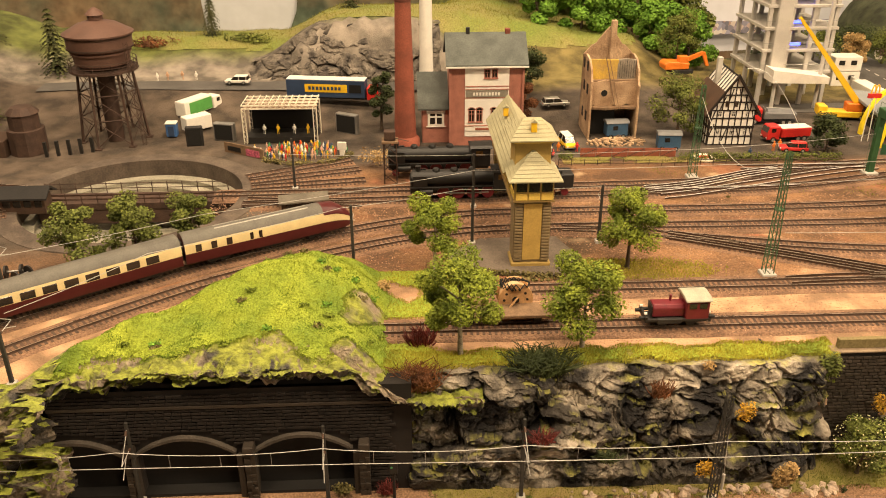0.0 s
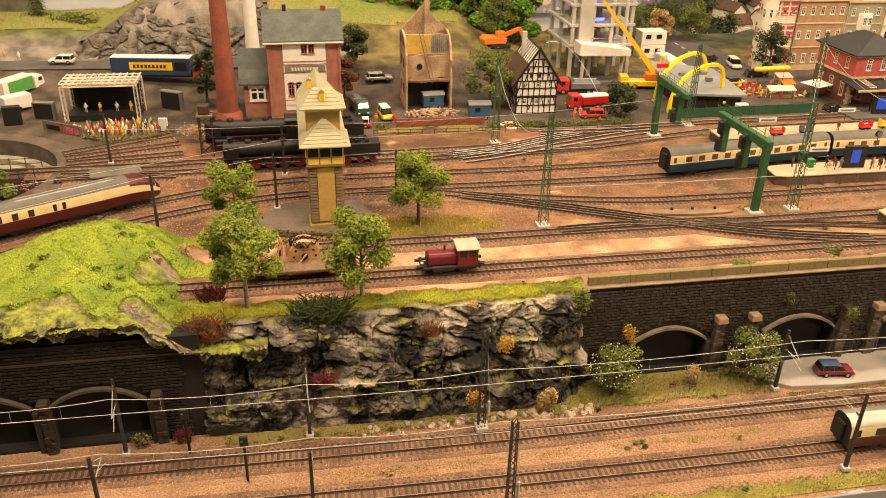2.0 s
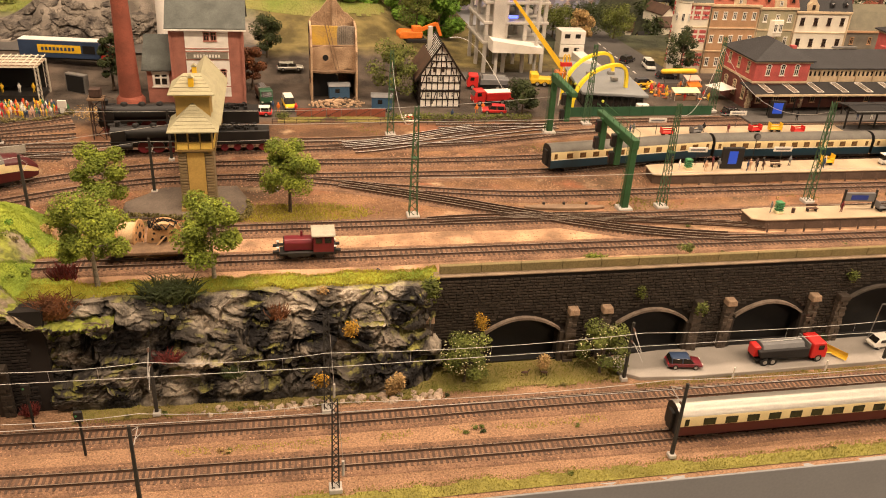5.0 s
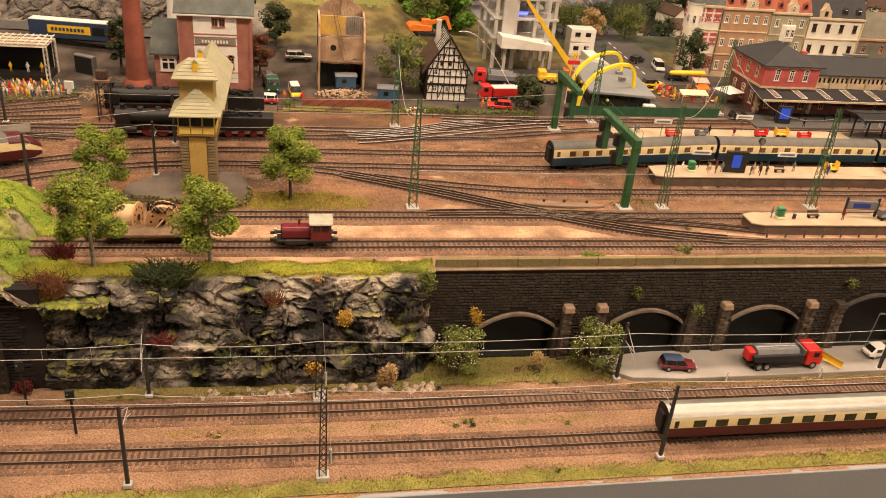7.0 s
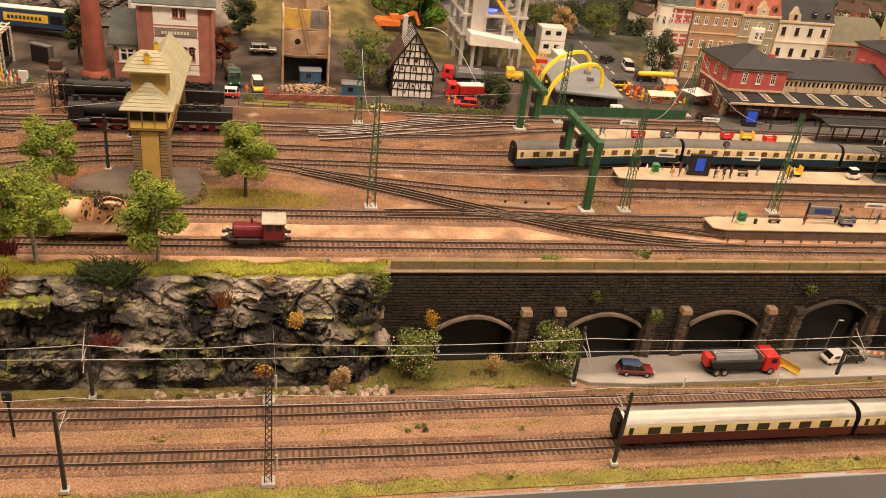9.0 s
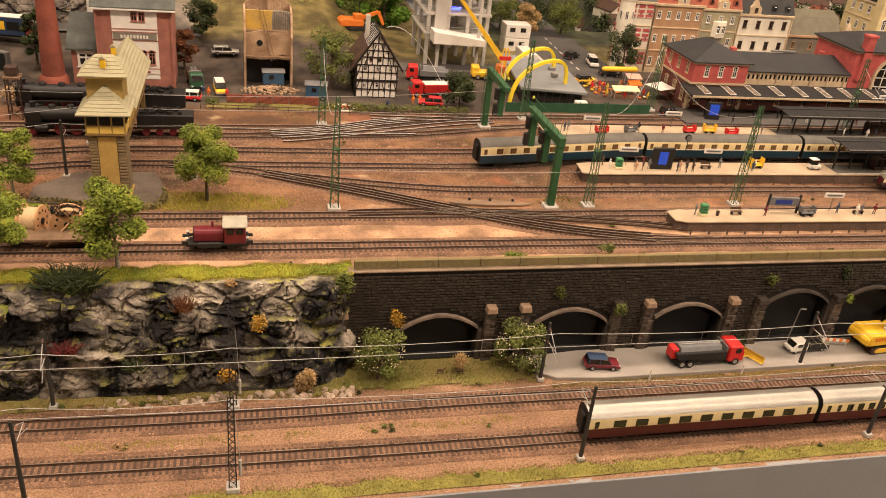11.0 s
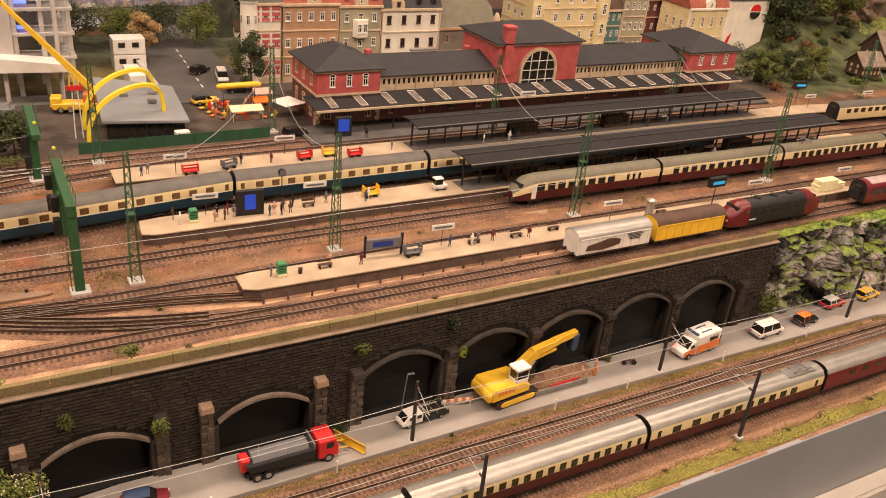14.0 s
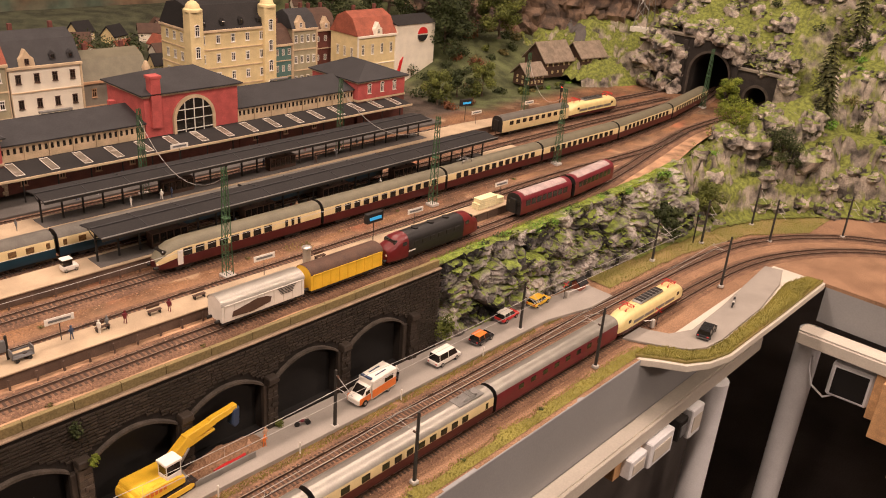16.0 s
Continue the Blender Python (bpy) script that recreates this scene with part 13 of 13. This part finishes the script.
part("body", Geo().lathe([(0.032, 0), (0.032, 0.045), (0.026, 0.046), (0.026, 0.072), (0.029, 0.073), (0.018, 0.084)], (0.03, 0.02, 0), 10), M["rust"], sh)
part("bay", Geo().span(-0.05, 0.0, -0.01, 0.05, 0, 0.03), M["dark_wood"], sh, bevel=0.001)
for i in range(5):
    part("buffer_post", Geo().box((0.07 + 0.018 * i, -0.01 + 0.006 * i, 0.014), (0.005, 0.005, 0.028)), M["chassis"], sh)
# wheelsets lying by the turntable
for i, (x, y, rz) in enumerate(((-0.256, 1.066, 20), (-0.238, 1.072, 40), (-0.50, 0.955, 10), (-0.485, 0.945, 60), (-0.455, 0.915, 30))):
    t = thing("loose_wheelset", "dark loose locomotive wheelset in the yard", "wheelset", pose(x, y, 0.1345, 0, 0, rz), "loose wheelsets")
    for s_ in (-1, 1):
        part("wheel", Geo().cyl((s_ * 0.008, 0, 0.0085), (s_ * 0.0105, 0, 0.0085), 0.0085, n=20), M["chassis"], t)
    part("axle", Geo().cyl((-0.012, 0, 0.0085), (0.012, 0, 0.0085), 0.0014, n=8), M["steel"], t)

# boxes under the board and the wall loudspeaker on the wing
for i, (x, w, h) in enumerate(((1.955, 0.05, 0.038), (2.035, 0.08, 0.05), (2.11, 0.03, 0.045), (2.165, 0.045, 0.062))):
    t = thing("junction_box", "pale grey electrical box under the cable channel" if i != 2 else "black power supply under the cable channel", "junction box", pose(x, 0.468, -0.166), "electrical boxes")
    part("case", Geo().span(-w / 2, w / 2, -0.016, 0.020, -h, 0), M["white"] if i != 2 else M["chassis"], t, bevel=0.002)
    part("cover", Geo().span(-w * 0.36, w * 0.36, -0.0178, -0.0162, -h * 0.8, -h * 0.25), M["channel"] if i != 2 else M["truck_grey"], t, bevel=0.0008)
for x, w in ((1.92, 0.022), (2.00, 0.03)):
    solid("wood_block", Geo().span(x - w / 2, x + w / 2, 0.470, 0.492, -0.205, -0.166), M["reelwood"], "raw wooden block under the layout", "wood block", "wood blocks", bevel=0.001)
sp = thing("wall_monitor", "white framed black monitor under the wing", "monitor", pose(2.472, 0.288, -0.172, 0, 0, -86) @ Matrix.Scale(0.82, 4))
part("case", Geo().span(-0.048, 0.048, 0, 0.030, -0.045, 0.045), M["white"], sp, bevel=0.005)
part("screen", Geo().span(-0.038, 0.038, -0.0012, -0.0002, -0.036, 0.036), M["void"], sp, bevel=0.001)
part("cable", Geo().tube([(-0.03, 0.01, -0.044), (-0.05, 0.01, -0.060), (-0.085, 0.02, -0.045), (-0.10, 0.02, 0.0), (-0.10, 0.02, 0.03)], 0.003, 8), M["white"], sp, smooth=50)
solid("timber_brace", Geo().box((2.470, 0.232, -0.165), (0.030, 0.026, 0.100)), M["reelwood"], "raw wooden post beside the monitor", "timber brace", "timber braces", bevel=0.001)
solid("plywood_panel", Geo().box((2.440, 0.182, -0.180), (0.012, 0.090, 0.120)), M["reelwood"], "pale plywood panel under the wing beside the monitor", "plywood panel", bevel=0.001)
for y in (0.10, 0.165):
    solid("timber_brace", Geo().box((2.47, y, -0.25), (0.030, 0.022, 0.14)), M["reelwood"], "raw wooden brace under the wing", "timber brace", "timber braces", bevel=0.001)

# road over the hill behind the farm
way = spline([(3.235, 1.605), (3.222, 1.560), (3.212, 1.520), (3.185, 1.480), (3.150, 1.460)], 0.008)
g = Geo()


def road_fn(u, v):
    i = min(int(u * (len(way) - 1)), len(way) - 2)
    p, q = way[i], way[i + 1]
    side = V3((-(q - p).y, (q - p).x, 0)).normalized() * (v - 0.5) * 0.034
    c = p.lerp(q, u * (len(way) - 1) - i) + side
    return (c.x, c.y, max(mount(c.x, c.y), lift(c.x, c.y)) + 0.004)


g.sheet(road_fn, 30, 6)
solid("hill_road", g, M["street"], "dark asphalt road climbing the hill behind the farm", "road", kind="structure", smooth=60)
rng = random.Random(77)
for i in range(16):
    x, y, k = 2.76 + 0.026 * i + rng.uniform(-0.01, 0.01), rng.uniform(1.345, 1.385), rng.uniform(0.4, 0.75)
    bush("wild_bush", "low green bush before the farm", x, y, lift(x, y) - 0.003, (0.024 * k, 0.018 * k, 0.016 * k), rng.choice(["leaf_mid", "leaf_dark", "leaf_flower", "leaf_spring"]), 170, 0.004, 640 + i, False, "bushes before the farm")

# pylon on the mountain
py = thing("power_pylon", "grey steel lattice power pylon on the slope", "pylon", pose(3.385, 1.372, 0.262) @ Matrix.Scale(1.25, 4))
part("foot", Geo().box((0, 0, 0.005), (0.05, 0.05, 0.012)), M["ivory"], py)
part("tower", lattice(0.20, 0.040, 0.012, 7, 0.0016), M["steel"], py)

# ---- wall stones ----
STONE = [mesh_of("stone", Geo().add([(-0.5, 0.5, -0.5), (0.5, 0.5, -0.5), (0.5, 0.5, 0.5), (-0.5, 0.5, 0.5), (-0.475, -0.5 + a, -0.38), (0.47, -0.5 + b, -0.39), (0.475, -0.5 + a * 0.5, 0.38), (-0.47, -0.5 + b * 0.7, 0.40)],
         [(4, 5, 6, 7), (0, 4, 7, 3), (1, 2, 6, 5), (3, 7, 6, 2), (0, 1, 5, 4)]), M["stone"]) for a, b in ((0, 0.12), (0.15, 0.02), (0.05, 0.22), (0.25, 0.1))]


def in_arch(x, z):
    for c, top in ARCHES:
        if abs(x - c) < HALF + 0.006:
            if z < top - 0.020 + 0.020 * (1 - min(1, abs(x - c) / HALF) ** 2) + 0.0085:
                return True
    return False


rest, cave_rest, count, rng, row = Geo(), Geo(), 0, random.Random(31), 0
z = -0.006
while z < WTOP - 0.006:
    h = rng.uniform(0.0040, 0.0047)
    x = -0.37 + rng.uniform(0, 0.006)
    while x < WX1 - 0.004:
        w = rng.uniform(0.0062, 0.0108)
        cx, cz = x + w / 2, z + h / 2
        hidden = -0.02 < cx < 0.45
        if not hidden and not in_arch(cx - w * 0.35, cz) and not in_arch(cx + w * 0.35, cz) and not (cx < 0.0 and 0.110 < cz < 0.117):
            d = rng.uniform(0.0020, 0.0028)
            if 0.86 < cx < 1.16 and cz > 0.066 and count < 300:
                ob = new("stone", STONE[rng.randrange(4)])
                ob.parent = wall
                ob.matrix_basis = Matrix.LocRotScale((cx, WY - d / 2 + 0.0004, cz), None, (w - 0.0005, d, h - 0.0011))
                count += 1
            else:
                q = rng.uniform(0, 0.0007)
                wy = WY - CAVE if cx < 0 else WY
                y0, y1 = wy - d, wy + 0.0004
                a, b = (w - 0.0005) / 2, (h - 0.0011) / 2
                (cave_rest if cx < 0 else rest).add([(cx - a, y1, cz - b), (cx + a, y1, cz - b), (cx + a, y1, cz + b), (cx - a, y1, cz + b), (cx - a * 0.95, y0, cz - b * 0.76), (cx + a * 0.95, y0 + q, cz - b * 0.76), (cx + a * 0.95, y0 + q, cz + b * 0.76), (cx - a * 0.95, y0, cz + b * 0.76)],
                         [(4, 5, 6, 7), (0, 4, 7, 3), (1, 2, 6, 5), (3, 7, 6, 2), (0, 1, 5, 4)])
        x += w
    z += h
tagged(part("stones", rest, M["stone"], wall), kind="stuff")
# cave stones take the copy with the shade coloured in
tagged(part("sooty_stones", cave_rest, M["cave_shade"], wall), kind="stuff")

# pale boulders piled beside the tunnel portal
rng = random.Random(77)
for i, (dy, x, z, s) in enumerate(((1.135, 3.19, 0.150, 0.026), (1.170, 3.185, 0.160, 0.036), (1.150, 3.205, 0.200, 0.034), (1.195, 3.20, 0.215, 0.040), (1.225, 3.19, 0.155, 0.034), (1.14, 3.21, 0.255, 0.036), (1.19, 3.215, 0.275, 0.040), (1.245, 3.20, 0.210, 0.036), (1.085, 3.215, 0.305, 0.030), (1.02, 3.215, 0.312, 0.034), (0.96, 3.215, 0.290, 0.032))):
    g = Geo()
    g.ball((0, 0, 0), (s * 0.8, s * 1.15, s * 0.95), 28, 18)
    vs = [V3(v) for v in g.v]
    for _ in range(16):
        d = V3((rng.gauss(0, 1), rng.gauss(0, 1), rng.gauss(0, 1))).normalized()
        lim = s * rng.uniform(0.42, 0.72)
        vs = [v - d * (v.dot(d) - lim) if v.dot(d) > lim else v for v in vs]
    g.v = [tuple(v * (1.35 + 0.45 * noise.noise(v * 60 + V3((i * 3, 0, 0))) + 0.30 * noise.noise(v * 160 + V3((0, i, 0))))) for v in vs]
    solid("portal_boulder", g, M["crag"], smooth=14, label="pale grey boulder beside the tunnel portal", category="boulder", group="portal boulders", m=pose(x, dy, z, 0, 0, rng.uniform(0, 360)))
